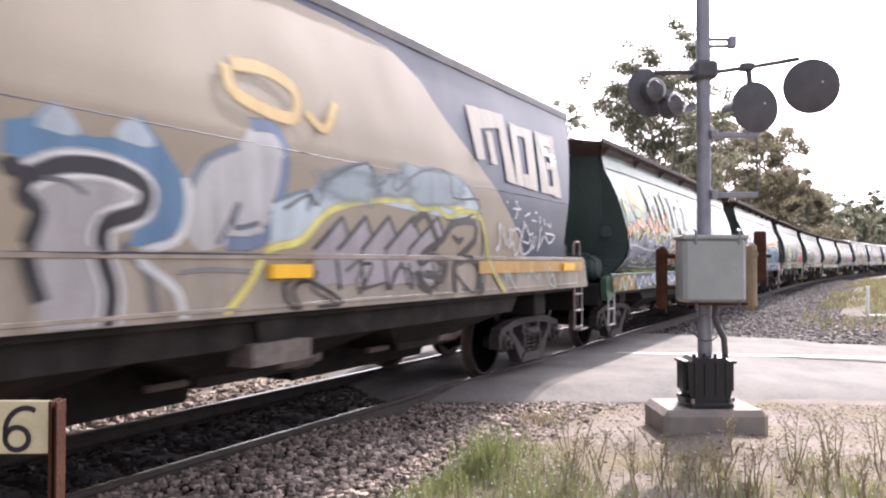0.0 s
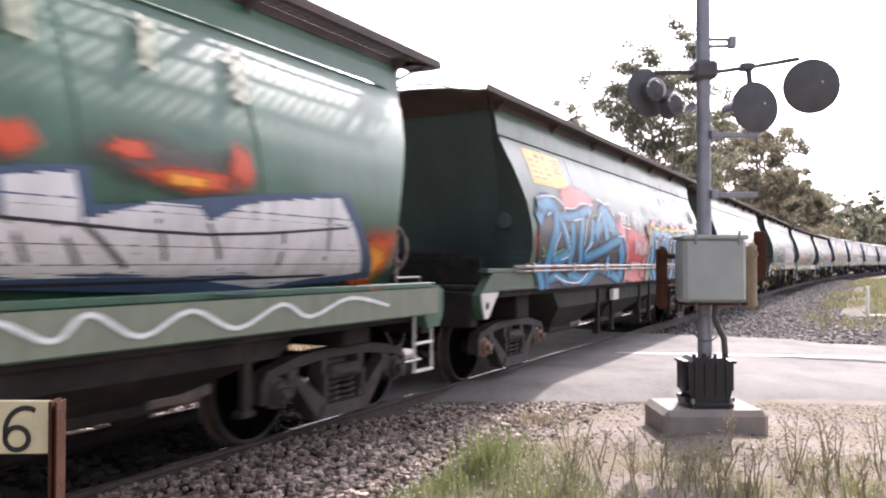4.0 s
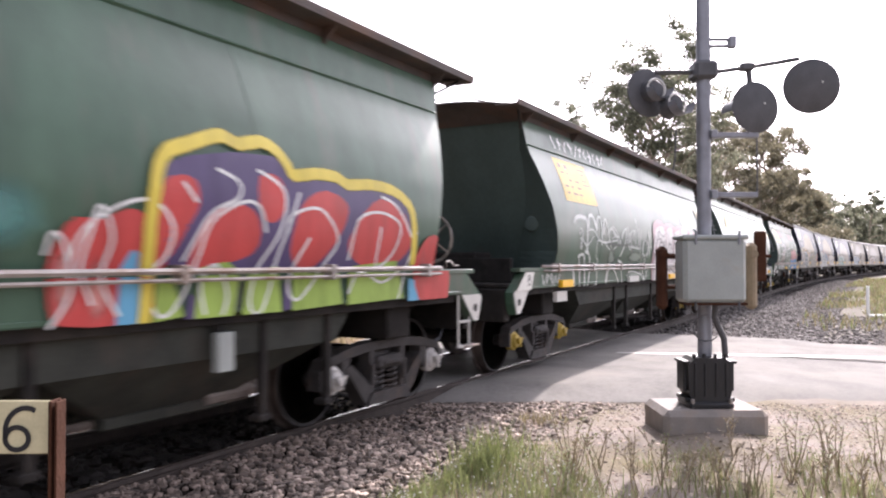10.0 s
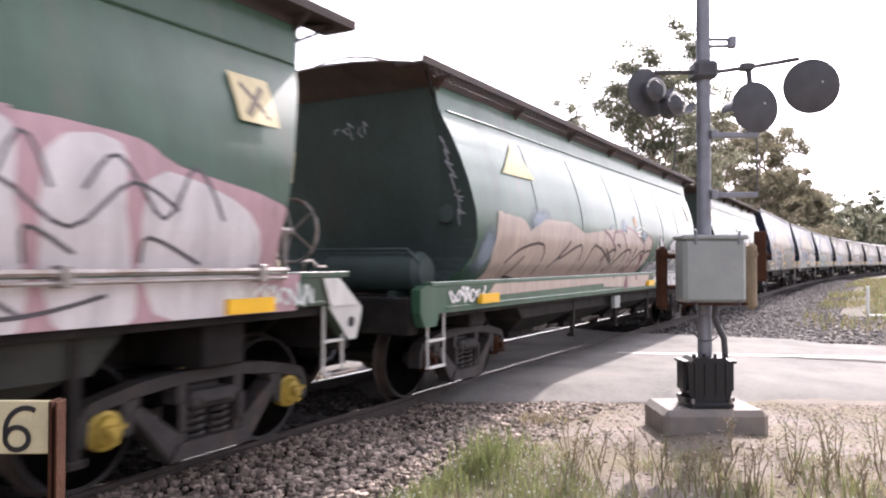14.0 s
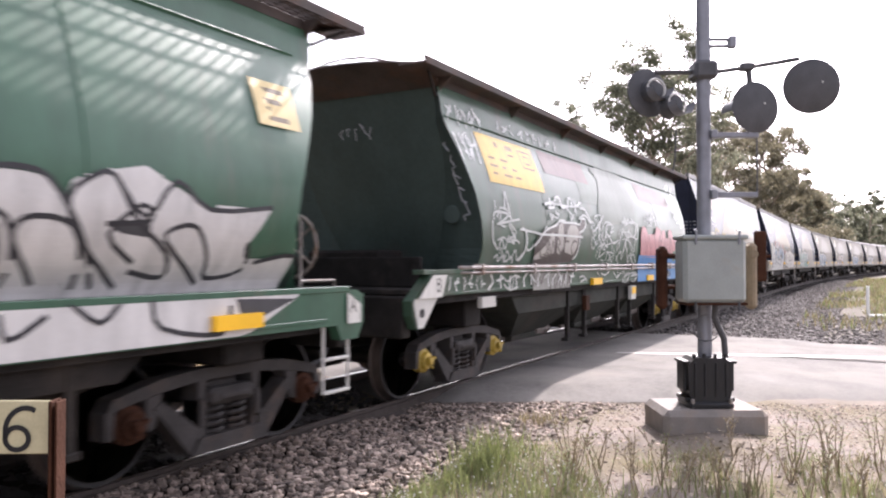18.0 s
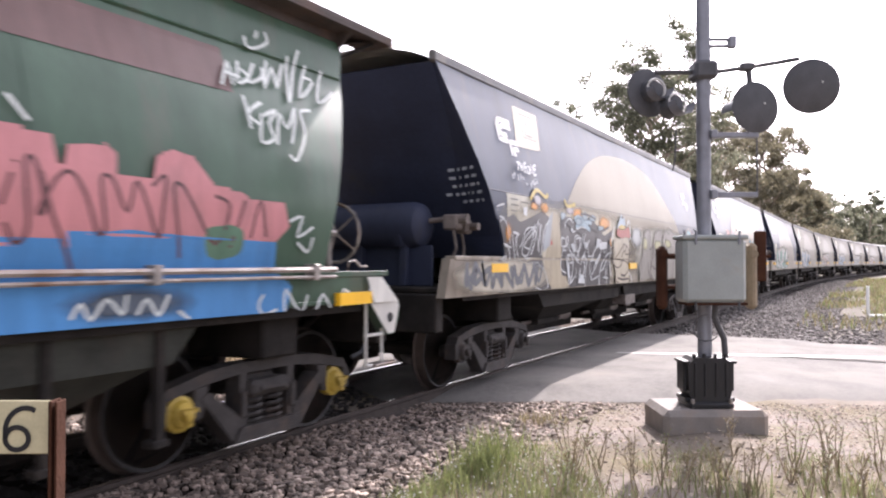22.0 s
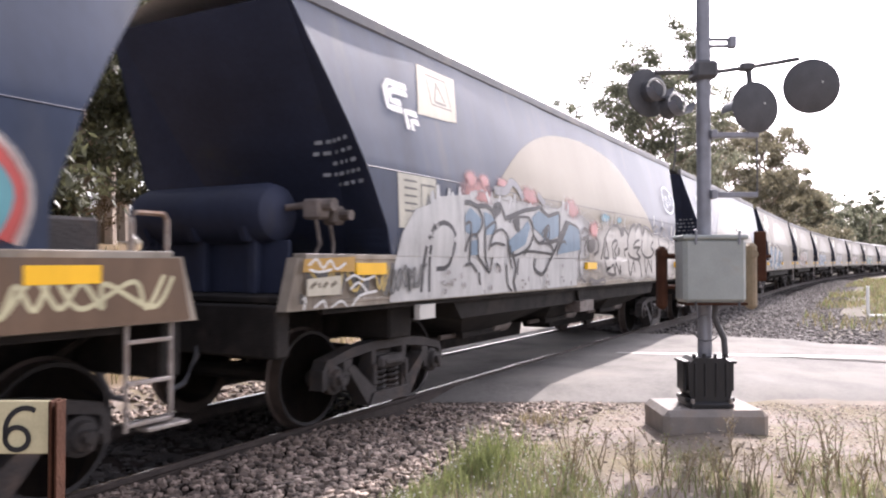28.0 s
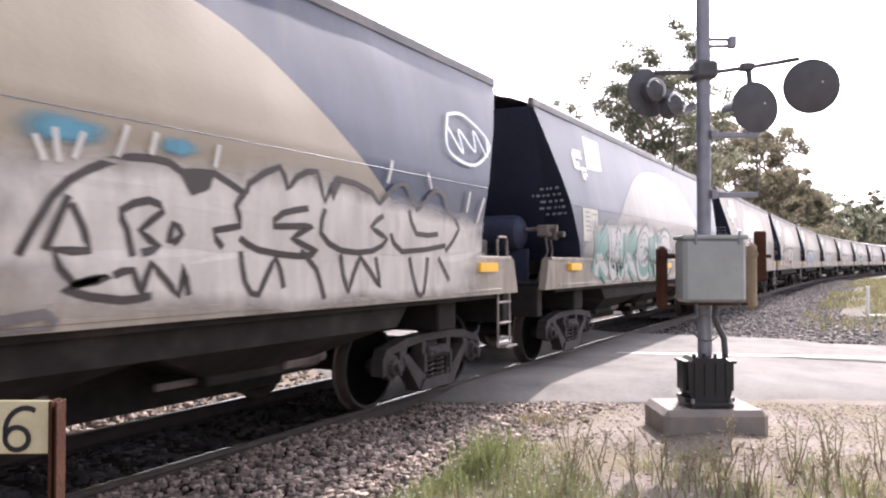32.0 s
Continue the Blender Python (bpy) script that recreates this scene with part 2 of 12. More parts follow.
# ---- hopper wagons ----
class Kind:
    """One pattern of hopper: length, cross section (height, half width, inset of the end) from sill to top."""

    def __init__(self, name, length, levels, skirt, bogie, roof):
        self.name, self.length, self.levels, self.skirt, self.bogie, self.roof = name, length, levels, skirt, bogie, roof

    def at(self, z, i):
        lv = self.levels
        if z <= lv[0][0]:
            return lv[0][i]
        for a, b in zip(lv, lv[1:]):
            if z <= b[0]:
                return a[i] + (b[i] - a[i]) * (z - a[0]) / (b[0] - a[0])
        return lv[-1][i]

    def half(self, s, z):
        """Half width of the side sheet, with its dents."""
        dent = 0.013 * noise.noise((s * 0.6, z * 0.9, self.length)) + 0.004 * noise.noise((s * 1.7, z * 1.5, 7.0))
        return sum(self.at(z + d, 1) for d in (-0.08, -0.04, 0.0, 0.04, 0.08)) / 5 + dent

    def side(self, s, z, lift=0.0):
        """A point of the side that faces the road; on the skirt below the body."""
        if z < self.skirt[1]:
            return Vector((s, -self.skirt[2] - lift, z))
        return Vector((s, -self.half(s, z) - lift, z))


# levels: height, half width, inset of the front end, inset of the rear end
KIND_A = Kind("a", 13.6, [(1.50, 1.40, 1.40, 1.0), (1.56, 1.405, 1.37, 1.0), (1.75, 1.41, 1.32, 1.0), (2.27, 1.40, 1.03, 0.8), (2.6, 1.33, 0.88, 0.6), (3.0, 1.23, 0.69, 0.33), (3.5, 1.10, 0.44, 0.03), (3.62, 1.06, 0.38, -0.02)],
              (1.08, 1.50, 1.40), (1.87, 1.40), 3.66)
KIND_B = Kind("b", 12.85, [(1.36, 1.38, 1.38, 1.06), (1.6, 1.43, 1.42, 1.05), (1.9, 1.44, 1.38, 0.97), (2.2, 1.41, 1.31, 0.88), (2.5, 1.33, 1.21, 0.76), (2.8, 1.21, 1.12, 0.60), (3.0, 1.12, 1.07, 0.52), (3.02, 1.13, 1.06, 0.52), (3.36, 1.06, 1.06, 0.43)],
              (1.08, 1.36, 1.40), (1.65, 1.355), 3.42)
KIND_C = Kind("c", 13.6, [(1.24, 1.12, 1.02, 0.55), (1.35, 1.25, 1.14, 0.66), (1.5, 1.36, 1.19, 0.78), (1.7, 1.43, 1.19, 0.85), (2.0, 1.44, 1.14, 0.80), (2.3, 1.39, 1.08, 0.68), (2.6, 1.30, 1.03, 0.53), (2.9, 1.18, 0.98, 0.40), (3.08, 1.08, 0.95, 0.33), (3.1, 1.10, 0.93, 0.32), (3.36, 1.05, 0.90, 0.27)],
              (0.94, 1.24, 1.42), (1.60, 1.17), 3.42)


def fine_levels(kd, step=0.06):
    zs = []
    for a, b in zip(kd.levels, kd.levels[1:]):
        n = max(1, round((b[0] - a[0]) / step))
        zs += [a[0] + (b[0] - a[0]) * i / n for i in range(n)]
    return zs + [kd.levels[-1][0]]


def hull(kd, sgn):
    """One side sheet."""
    mb = Mesher()
    rows = []
    for z in fine_levels(kd):
        ins = kd.at(z, 2)
        xs = [ins + (kd.length - ins - kd.at(z, 3)) * i / 80 for i in range(81)]
        rows.append([(x, sgn * kd.half(x, z), z) for x in xs])
    mb.grid(rows)
    return mb


def end_sheet(kd, flip):
    """A sloping middle panel between two corner panels."""
    mb = Mesher()
    z0, z1 = kd.levels[0][0], kd.levels[-1][0]
    rows = []
    for z in fine_levels(kd, 0.07):
        k = 3 if flip else 2
        w, ins = kd.at(z, 1), kd.at(z, k)
        f = (z1 - z) / (z1 - z0)
        fold = 0.96 - 0.52 * f
        mid = kd.levels[-1][k] + 0.03 + (kd.levels[0][k] + 0.40 - kd.levels[-1][k]) * f
        row = []
        for u, x in ((-1, ins + 0.012), (-0.5 - fold / 2, max(ins + 0.02, (ins + mid) / 2)), (-fold, max(mid, ins + 0.02)), (0, max(mid, ins + 0.02)), (fold, max(mid, ins + 0.02)), (0.5 + fold / 2, max(ins + 0.02, (ins + mid) / 2)), (1, ins + 0.012)):
            row.append((kd.length - x if flip else x, u * (w - 0.012), z))
        rows.append(row)
    mb.grid(rows)
    return mb


def end_point(kd, u, z):
    """A point a little in front of the front end sheet; u from -1 at its near edge to 1."""
    z0, z1 = kd.levels[0][0], kd.levels[-1][0]
    f = (z1 - z) / (z1 - z0)
    fold, ins = 0.96 - 0.52 * f, kd.at(z, 2)
    mid = max(ins + 0.02, kd.levels[-1][2] + 0.03 + (kd.levels[0][2] + 0.40 - kd.levels[-1][2]) * f)
    t = min(1.0, max(0.0, (1 - abs(u)) / (1 - fold)))
    return Vector((ins + (mid - ins) * t - 0.015, u * (kd.at(z, 1) - 0.012), z))


def end_marks(w, kd, i):
    """Stencilled lines on the navy ends, loose white tags on some green ends."""
    r = random.Random(500 + i)
    mb = Mesher()

    def stroke(a, b, wide):
        p, q = end_point(kd, *a), end_point(kd, *b)
        d = (q - p).cross(Vector((1, 0, 0))).normalized() * wide / 2
        mb.add([p - d, p + d, q + d, q - d], [(0, 1, 2, 3)])

    if kd.name == "a":
        for k in range(5):
            z = 2.52 - 0.09 * k
            u = -0.92
            while u < -0.62 + 0.08 * (k % 2):
                e = u + r.uniform(0.02, 0.07)
                stroke((u, z), (e, z), 0.035)
                u = e + r.uniform(0.02, 0.05)
        part("stencil_lines", mb, M_GREYMARK, w, "small pale stencilled lines on the end sheet")
    else:
        pl = Mesher()
        pl.grid([[end_point(kd, u, z) - Vector((0.01, 0, 0)) for u in (0.80, 0.88, 0.96)] for z in (2.42, 2.55, 2.68, 2.78)])
        plt = part("end_plate", pl, M_CREAMPLATE, w, "small cream plate on the end sheet")
        x = Mesher()
        for q in (((0.83, 2.48), (0.93, 2.72)), ((0.93, 2.48), (0.83, 2.72))):
            a, b = (end_point(kd, *v) - Vector((0.016, 0, 0)) for v in q)
            d = Vector((0, 0.018, 0))
            x.add([a - d, a + d, b + d, b - d], [(0, 1, 2, 3)])
        part("mark", x, M_BLACK, plt, "dark painted cross")
        cv = Mesher()
        c = end_point(kd, -0.72, 1.98)
        cv.lathe([(0.0, 0.11), (-0.03, 0.10), (-0.04, 0.05)], c, "x", 16)
        part("round_cover", cv, M_ENDGREEN, w, "dull round cover on the end sheet", smooth=True)
    if kd.name != "a" and i in (3, 5, 6):
        for u0, z0, n in ((-0.9, 2.75, 7), (-0.1, 3.0, 5)):
            for k in range(n):
                z = z0 - (0.13 * k if u0 < -0.5 else 0.0)
                u = u0 + (0.0 if u0 < -0.5 else 0.09 * k)
                a, b = (u, z), (u + r.uniform(0.03, 0.07), z + r.uniform(-0.1, 0.1))
                stroke(a, b, 0.018)
                stroke(b, (u + r.uniform(-0.02, 0.06), z - r.uniform(0.06, 0.14)), 0.018)
        part("tag", mb, M_GREYMARK, w, "faint white tags on the end sheet")


def build_bogie(parent, x, cap, style):
    """Three-piece bogie at x under a wagon."""
    mb = Mesher()
    mb.box(-0.16, 0.16, -1.0, 1.0, 0.42, 0.62, 0.03)
    mb.box(-0.75, 0.75, -0.06, 0.06, 0.40, 0.48, 0.01)
    bogie = part("bogie", mb, M_BOGIE, parent, "dusty cast steel bogie", at=pose(x, 0, 0))
    hw = 0.84
    for sgn in (-1, 1):
        y = sgn * 1.0
        ya, yb = y - 0.07, y + 0.07
        sf = Mesher()
        # arched top chord, jaws over the bearings, diagonals, spring columns, bottom chord
        sf.prism([(-hw - 0.19, 0.50), (-hw - 0.13, 0.60), (-0.60, 0.68), (-0.30, 0.705), (0.30, 0.705), (0.60, 0.68), (hw + 0.13, 0.60), (hw + 0.19, 0.50),
                  (hw + 0.08, 0.535), (0.66, 0.585), (0.28, 0.625), (-0.28, 0.625), (-0.66, 0.585), (-hw - 0.08, 0.535)], ya, yb)
        for g in (-1, 1):
            sf.prism([(g * (hw + 0.19), 0.52), (g * (hw + 0.19), 0.35), (g * (hw + 0.135), 0.35), (g * (hw + 0.12), 0.53)], ya, yb)
            sf.prism([(g * 0.73, 0.57), (g * 0.72, 0.35), (g * 0.66, 0.37), (g * 0.60, 0.585)], ya, yb)
            sf.prism([(g * 0.68, 0.50), (g * 0.60, 0.53), (g * 0.29, 0.30), (g * 0.27, 0.13), (g * 0.36, 0.125), (g * 0.46, 0.24)], ya - 0.01, yb + 0.01)
            sf.prism([(g * 0.30, 0.64), (g * 0.225, 0.64), (g * 0.225, 0.16), (g * 0.30, 0.16)], ya, yb)
            sf.box(min(g * 0.24, g * 0.30), max(g * 0.24, g * 0.30), ya - 0.03, yb + 0.03, 0.30, 0.50, 0.012)
        sf.prism([(-0.37, 0.125), (0.37, 0.125), (0.30, 0.235), (-0.30, 0.235)], ya - 0.03, yb + 0.03)
        part("side_frame", sf, M_BOGIE, bogie, "cast steel side frame with open windows")
        bl = Mesher()
        bl.box(-0.22, 0.22, min(y - 0.12, y + 0.12), max(y - 0.12, y + 0.12), 0.44, 0.56, 0.03)
        bl.box(-0.15, 0.15, min(y, y + sgn * 0.14), max(y, y + sgn * 0.14), 0.47, 0.53, 0.02)
        part("bolster_end", bl, M_BOGIE, bogie)
        for g in (-1, 1):
            sp = Mesher()
            pts = [(g * 0.11 + 0.075 * math.cos(k * 0.9), y + 0.075 * math.sin(k * 0.9), 0.22 + 0.22 * k / 30) for k in range(31)]
            sp.tube(pts, 0.017, 5)
            part("coil_spring", sp, M_BOGIE, bogie, "black coil spring")
        for g in (-1, 1):
            cp = Mesher()
            cp.lathe([(0.0, 0.125), (sgn * 0.075, 0.125), (sgn * 0.085, 0.10), (sgn * 0.125, 0.085), (sgn * 0.13, 0.045), (sgn * 0.175, 0.04), (sgn * 0.18, 0.02)], (g * hw, y - sgn * 0.02, WHEEL_R), "y", 14)
            for k in range(3):
                a = k * 2.094 + 0.5
                cp.lathe([(0, 0.018), (sgn * 0.03, 0.018)], (g * hw + 0.06 * math.cos(a), y + sgn * 0.13, WHEEL_R + 0.06 * math.sin(a)), "y", 6)
            part("axle_box", cp, cap, bogie)
    br = Mesher()
    for g in (-1, 1):
        br.tube([(g * 0.42, -0.9, 0.36), (g * 0.42, 0.9, 0.36)], 0.035, 6)
        for sgn in (-1, 1):
            br.box(g * 0.44 - 0.03, g * 0.44 + 0.06, sgn * 0.72 - 0.05, sgn * 0.72 + 0.05, 0.28, 0.58, 0.01)
    part("brake_rigging", br, M_UNDER, bogie)
    wheels = []
    for g in (-1, 1):
        ws = Mesher()
        ws.tube([(0, -1.02, 0), (0, 1.02, 0)], 0.075, 10)
        for sgn in (-1, 1):
            ws.slot = 0
            f = sgn * 0.68
            ws.lathe([(f - sgn * 0.03, WHEEL_R - 0.07), (f - sgn * 0.01, 0.28), (f + sgn * 0.02, 0.15), (f + sgn * 0.06, 0.11), (f + sgn * 0.10, 0.11), (f + sgn * 0.10, 0.14),
                      (f + sgn * 0.05, 0.20), (f + sgn * 0.03, 0.30), (f + sgn * 0.10, WHEEL_R - 0.06), (f + sgn * 0.11, WHEEL_R - 0.003), (f + sgn * 0.105, WHEEL_R - 0.001)], (0, 0, 0), "y", 32)
            ws.slot = 1
            ws.lathe([(f + sgn * 0.105, WHEEL_R - 0.001), (f + sgn * 0.10, WHEEL_R), (f, WHEEL_R + 0.002), (f - sgn * 0.012, WHEEL_R + 0.028), (f - sgn * 0.03, WHEEL_R + 0.02), (f - sgn * 0.03, WHEEL_R - 0.07)], (0, 0, 0), "y", 32)
        w = part("wheelset", ws, [M_WHEEL, M_RAILTOP], bogie, "steel wheelset with worn treads", smooth=True, at=pose(g * hw, 0, WHEEL_R))
        wheels.append(w)
    return bogie


def build_wagon(kd, label, body, endm, roofm, skirtm, cap):
    L = kd.length
    w = thing("hopper_wagon", label, "hopper wagon", "wagons of the grain train")
    for sgn in (-1, 1):
        part("side_sheet", hull(kd, sgn), body, w, smooth=True)
    for flip in (False, True):
        part("end_sheet", end_sheet(kd, flip), endm, w, "dark sloping end sheet")
    zt = kd.levels[-1][0]
    wt = kd.levels[-1][1]
    it, ir = kd.levels[-1][2], kd.levels[-1][3]
    arch = 0.26 if kd.name == "a" else 0.16
    # roof sheet and hatch
    rf = Mesher()
    rf.grid([[(x, u * (wt + 0.01), zt + arch * (1 - u * u)) for u in (-1, -0.85, -0.7, -0.35, 0, 0.35, 0.7, 0.85, 1)] for x in (it, it + 0.02, L / 2, L - ir - 0.02, L - ir)])
    rf.box(it + 0.3, L - ir - 0.3, -0.32, 0.32, zt + arch - 0.02, zt + arch + 0.08, 0.03)
    part("roof", rf, M_ROOFTOP if kd.name == "a" else roofm, w, smooth=True)
    if kd.name != "a":
        for fx, ft, g in ((it + 0.015, it - 0.50, 1), (L - ir - 0.015, L - ir + 0.30, -1)):
            hd = Mesher()
            us = [-1 + k / 6 for k in range(13)]
            rows = []
            for f in (0, 0.3, 0.7, 1.0):
                rows.append([(fx + (ft - fx) * f, u * (wt + 0.02 + 0.15 * f), zt - 0.02 + 0.10 * f ** 0.6 + 0.13 * (1 - u * u) * f) for u in us])
            for f in (1.0, 0.0):
                rows.append([(fx + (ft - fx) * f, u * (wt + 0.02 + 0.15 * f), zt + 0.10 + (0.13 + 0.04 * (1 - f)) * (1 - u * u)) for u in us])
            hd.grid(rows)
            part("roof_end", hd, roofm, w, "dark overhanging roof end", smooth=True)
    # running board that overhangs the side, on brackets
    for sgn in (-1, 1):
        rb = Mesher()
        if kd.name == "a":
            y0, y1 = sorted((sgn * (wt - 0.07), sgn * (wt + 0.02)))
            rb.box(it - 0.03, L - ir + 0.03, y0, y1, zt - 0.02, zt + 0.115, 0.02)
            part("roof_rim", rb, roofm, w, "dark grey roof rim")
            continue
        y0, y1 = sorted((sgn * (wt - 0.14), sgn * (wt + 0.20)))
        bf, br = it - 0.56, ir - 0.54
        # open grating: lengthwise bars on cross bars
        if kd.name == "b":
            rb.box(bf, L - br, y0, y1, zt + 0.085, zt + 0.115, 0.005)
        else:
            for k in range(7):
                yb = y0 + (y1 - y0 - 0.008) * k / 6
                rb.box(bf, L - br, yb, yb + 0.008, zt + 0.085, zt + 0.115)
            for k in range(110):
                xb = bf + (L - br - bf - 0.01) * k / 109
                rb.box(xb, xb + 0.01, y0, y1, zt + 0.088, zt + 0.108)
        yc, yd = sorted((sgn * (wt - 0.03), sgn * (wt - 0.005)))
        rb.box(it, L - ir, yc, yd, zt - 0.01, zt + 0.09, 0.003)
        y2, y3 = sorted((sgn * (wt + 0.175), sgn * (wt + 0.20)))
        rb.box(bf, L - br, y2, y3, zt + 0.11, zt + 0.165, 0.004)
        part("running_board", rb, roofm, w, "overhanging roof running board")
        n = 7
        for i in range(n):
            x = it + 0.05 + (L - it - ir - 0.1) * i / (n - 1)
            bk = Mesher()
            q = sgn * (wt - 0.03)
            bk.add([(x - 0.012, q, zt - 0.10), (x - 0.012, q, zt + 0.085), (x - 0.012, sgn * (wt + 0.16), zt + 0.085),
                    (x + 0.012, q, zt - 0.10), (x + 0.012, q, zt + 0.085), (x + 0.012, sgn * (wt + 0.16), zt + 0.085)],
                   [(0, 1, 2), (3, 5, 4), (0, 2, 5, 3), (1, 4, 5, 2), (0, 3, 4, 1)])
            part("board_bracket", bk, roofm, w)
        for x, g in ((it - 0.35, 1), (L - ir + 0.35, -1)):
            bk = Mesher()
            bk.tube([(x, sgn * (wt + 0.1), zt + 0.085), (x + g * 0.36, sgn * (wt - 0.02), zt - 0.12)], 0.018, 6)
            part("end_bracket", bk, M_UNDER, w)
            if sgn < 0:
                bk = Mesher()
                bk.tube([(x, -0.1 + u * 0.62, zt + 0.20 + 0.12 * (1 - u * u)) for u in (-1, -0.7, -0.35, 0, 0.35, 0.7, 1)], 0.014, 5)
                part("roof_hoop", bk, M_PIPE, w, "thin curved roof hand rail")
    # side sill skirts
    z0, z1, sw = kd.skirt
    for sgn in (-1, 1):
        sk = Mesher()
        y0, y1 = sorted((sgn * (sw - 0.10), sgn * sw))
        if kd.name == "b":
            sk.prism([(0.0, z0 - 0.0), (0.02, z0 - 0.14), (0.10, z0 - 0.27), (0.20, z0 - 0.27), (0.46, z0 + 0.03), (L - 0.46, z0 + 0.03), (L - 0.2, z0 - 0.27), (L - 0.1, z0 - 0.27), (L - 0.02, z0 - 0.14), (L, z0),
                      (L - 0.05, z0 + 0.03), (L - 0.36, z1 - 0.02), (0.36, z1 - 0.02), (0.05, z0 + 0.03)], y0, y1)
        elif kd.name == "a":
            sk.prism([(0.0, z0), (L, z0), (L - 0.12, z1 - 0.02), (0.12, z1 - 0.02)], y0, y1)
        else:
            sk.prism([(0.0, z0 + 0.02), (0.08, z0 - 0.12), (0.3, z0 - 0.12), (0.36, z0), (L - 0.36, z0), (L - 0.3, z0 - 0.12), (L - 0.08, z0 - 0.12), (L, z0 + 0.02), (L, z1 - 0.06), (L - 0.1, z1 - 0.02), (0.1, z1 - 0.02), (0, z1 - 0.06)], y0, y1)
        part("side_sill", sk, skirtm, w)
        rib = Mesher()
        rib.box(0.2, L - 0.2, y0 - 0.012, y1 + 0.012, z1 - 0.035, z1 + 0.012, 0.005)
        rib.box(0.5, L - 0.5, y0 - 0.008, y1 + 0.008, z0 + 0.035, z0 + 0.065, 0.004)
        part("sill_rib", rib, skirtm, w)
        if kd.name == "b":
            for g in (0, 1):
                gp = Mesher()
                gp.slot = 0
                fl = (lambda x: L - x) if g else (lambda x: x)
                ys = sgn * (sw + 0.004)
                ye = sorted((ys, sgn * (sw + 0.012)))
                gp.prism([(fl(0.02), z0 - 0.02), (fl(0.10), z0 - 0.26), (fl(0.20), z0 - 0.26), (fl(0.47), z0 + 0.02), (fl(0.38), z0 + 0.02), (fl(0.05), z0 + 0.02)], *ye)
                gp.slot = 1
                gp.lathe([(0, 0.045), (sgn * 0.004, 0.045)], (fl(0.17), sgn * (sw + 0.012), z0 - 0.12), "y", 12)
                part("jacking_gusset", gp, [M_WHITE, M_BLACK], w, "white gusset plate with a round hole")
    # underframe: headstocks, platforms, centre sill
    uf = Mesher()
    uf.box(0.3, L - 0.3, -0.17, 0.17, 0.72, 1.06, 0.01)
    part("centre_sill", uf, M_UNDER, w, "grimy black centre sill")
    for x in (0.02, L - 0.18):
        part("headstock", Mesher().box(x, x + 0.16, -1.28, 1.28, z0 - (0.2 if kd.name == "c" else 0.36), z0 + (0.16 if kd.name == "c" else 0.04), 0.015), M_UNDER, w)
    for g in (0, 1):
        a = 0.1 if not g else L - 1.75
        part("end_platform", Mesher().box(a, a + 1.65, -sw + 0.1, sw - 0.1, z0 + 0.05, z0 + 0.1, 0.008), M_UNDER, w)
    for x in (kd.bogie[0], L - kd.bogie[1]):
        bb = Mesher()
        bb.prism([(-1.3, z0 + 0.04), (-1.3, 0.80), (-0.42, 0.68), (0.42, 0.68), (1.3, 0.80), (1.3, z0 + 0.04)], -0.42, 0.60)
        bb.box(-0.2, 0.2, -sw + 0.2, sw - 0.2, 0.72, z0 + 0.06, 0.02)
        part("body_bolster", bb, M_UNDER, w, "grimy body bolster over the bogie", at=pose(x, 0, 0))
        for q in (-1, 1):
            tr = Mesher()
            tr.tube([(x - 1.25, q * 0.62, z0 - 0.06), (x - 0.5, q * 0.66, 0.62), (x + 0.5, q * 0.66, 0.62), (x + 1.25, q * 0.62, z0 - 0.08)], 0.028, 6)
            part("brake_rod", tr, M_UNDER, w)
    ac = Mesher()
    ac.lathe([(-0.34, 0.05), (-0.32, 0.13), (0.26, 0.13), (0.3, 0.06), (0.46, 0.04), (0.62, 0.03)], (L - kd.bogie[1] - 1.55, -0.95, z0 - 0.18), "x", 12)
    ac.box(L - kd.bogie[1] - 1.7, L - kd.bogie[1] - 1.5, -1.02, -0.88, z0 - 0.1, z0 + 0.08, 0.01)
    part("brake_cylinder", ac, M_BOGIE, w, "dusty brake cylinder", smooth=True)
    for g, x in ((-1, 0.1), (1, L - 0.1)):
        hs = Mesher()
        hs.tube([(x, -0.45, z0 - 0.06), (x + g * 0.08, -0.46, 0.7), (x + g * 0.2, -0.45, 0.5), (x + g * 0.33, -0.42, 0.46)], 0.024, 6)
        part("air_hose", hs, M_DISC, w, "black rubber air hose", smooth=True)
        rd = Mesher()
        rd.tube([(x, -1.22, z0 - 0.13), (x + g * 0.06, -0.7, z0 - 0.17), (x + g * 0.06, 0.2, z0 - 0.15)], 0.016, 5)
        part("uncoupling_rod", rd, M_PIPE, w, "thin bent uncoupling rod")
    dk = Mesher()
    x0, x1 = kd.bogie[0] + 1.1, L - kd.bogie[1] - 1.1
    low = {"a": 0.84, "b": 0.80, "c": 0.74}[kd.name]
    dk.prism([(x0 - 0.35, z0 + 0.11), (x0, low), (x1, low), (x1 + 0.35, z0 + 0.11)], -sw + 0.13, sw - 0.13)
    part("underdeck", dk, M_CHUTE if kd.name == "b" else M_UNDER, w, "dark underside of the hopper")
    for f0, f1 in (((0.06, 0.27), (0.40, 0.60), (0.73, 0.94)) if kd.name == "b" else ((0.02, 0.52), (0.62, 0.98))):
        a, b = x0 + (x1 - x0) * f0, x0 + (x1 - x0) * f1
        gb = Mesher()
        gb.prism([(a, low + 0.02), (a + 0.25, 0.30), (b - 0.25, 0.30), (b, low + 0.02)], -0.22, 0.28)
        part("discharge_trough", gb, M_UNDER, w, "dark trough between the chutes")
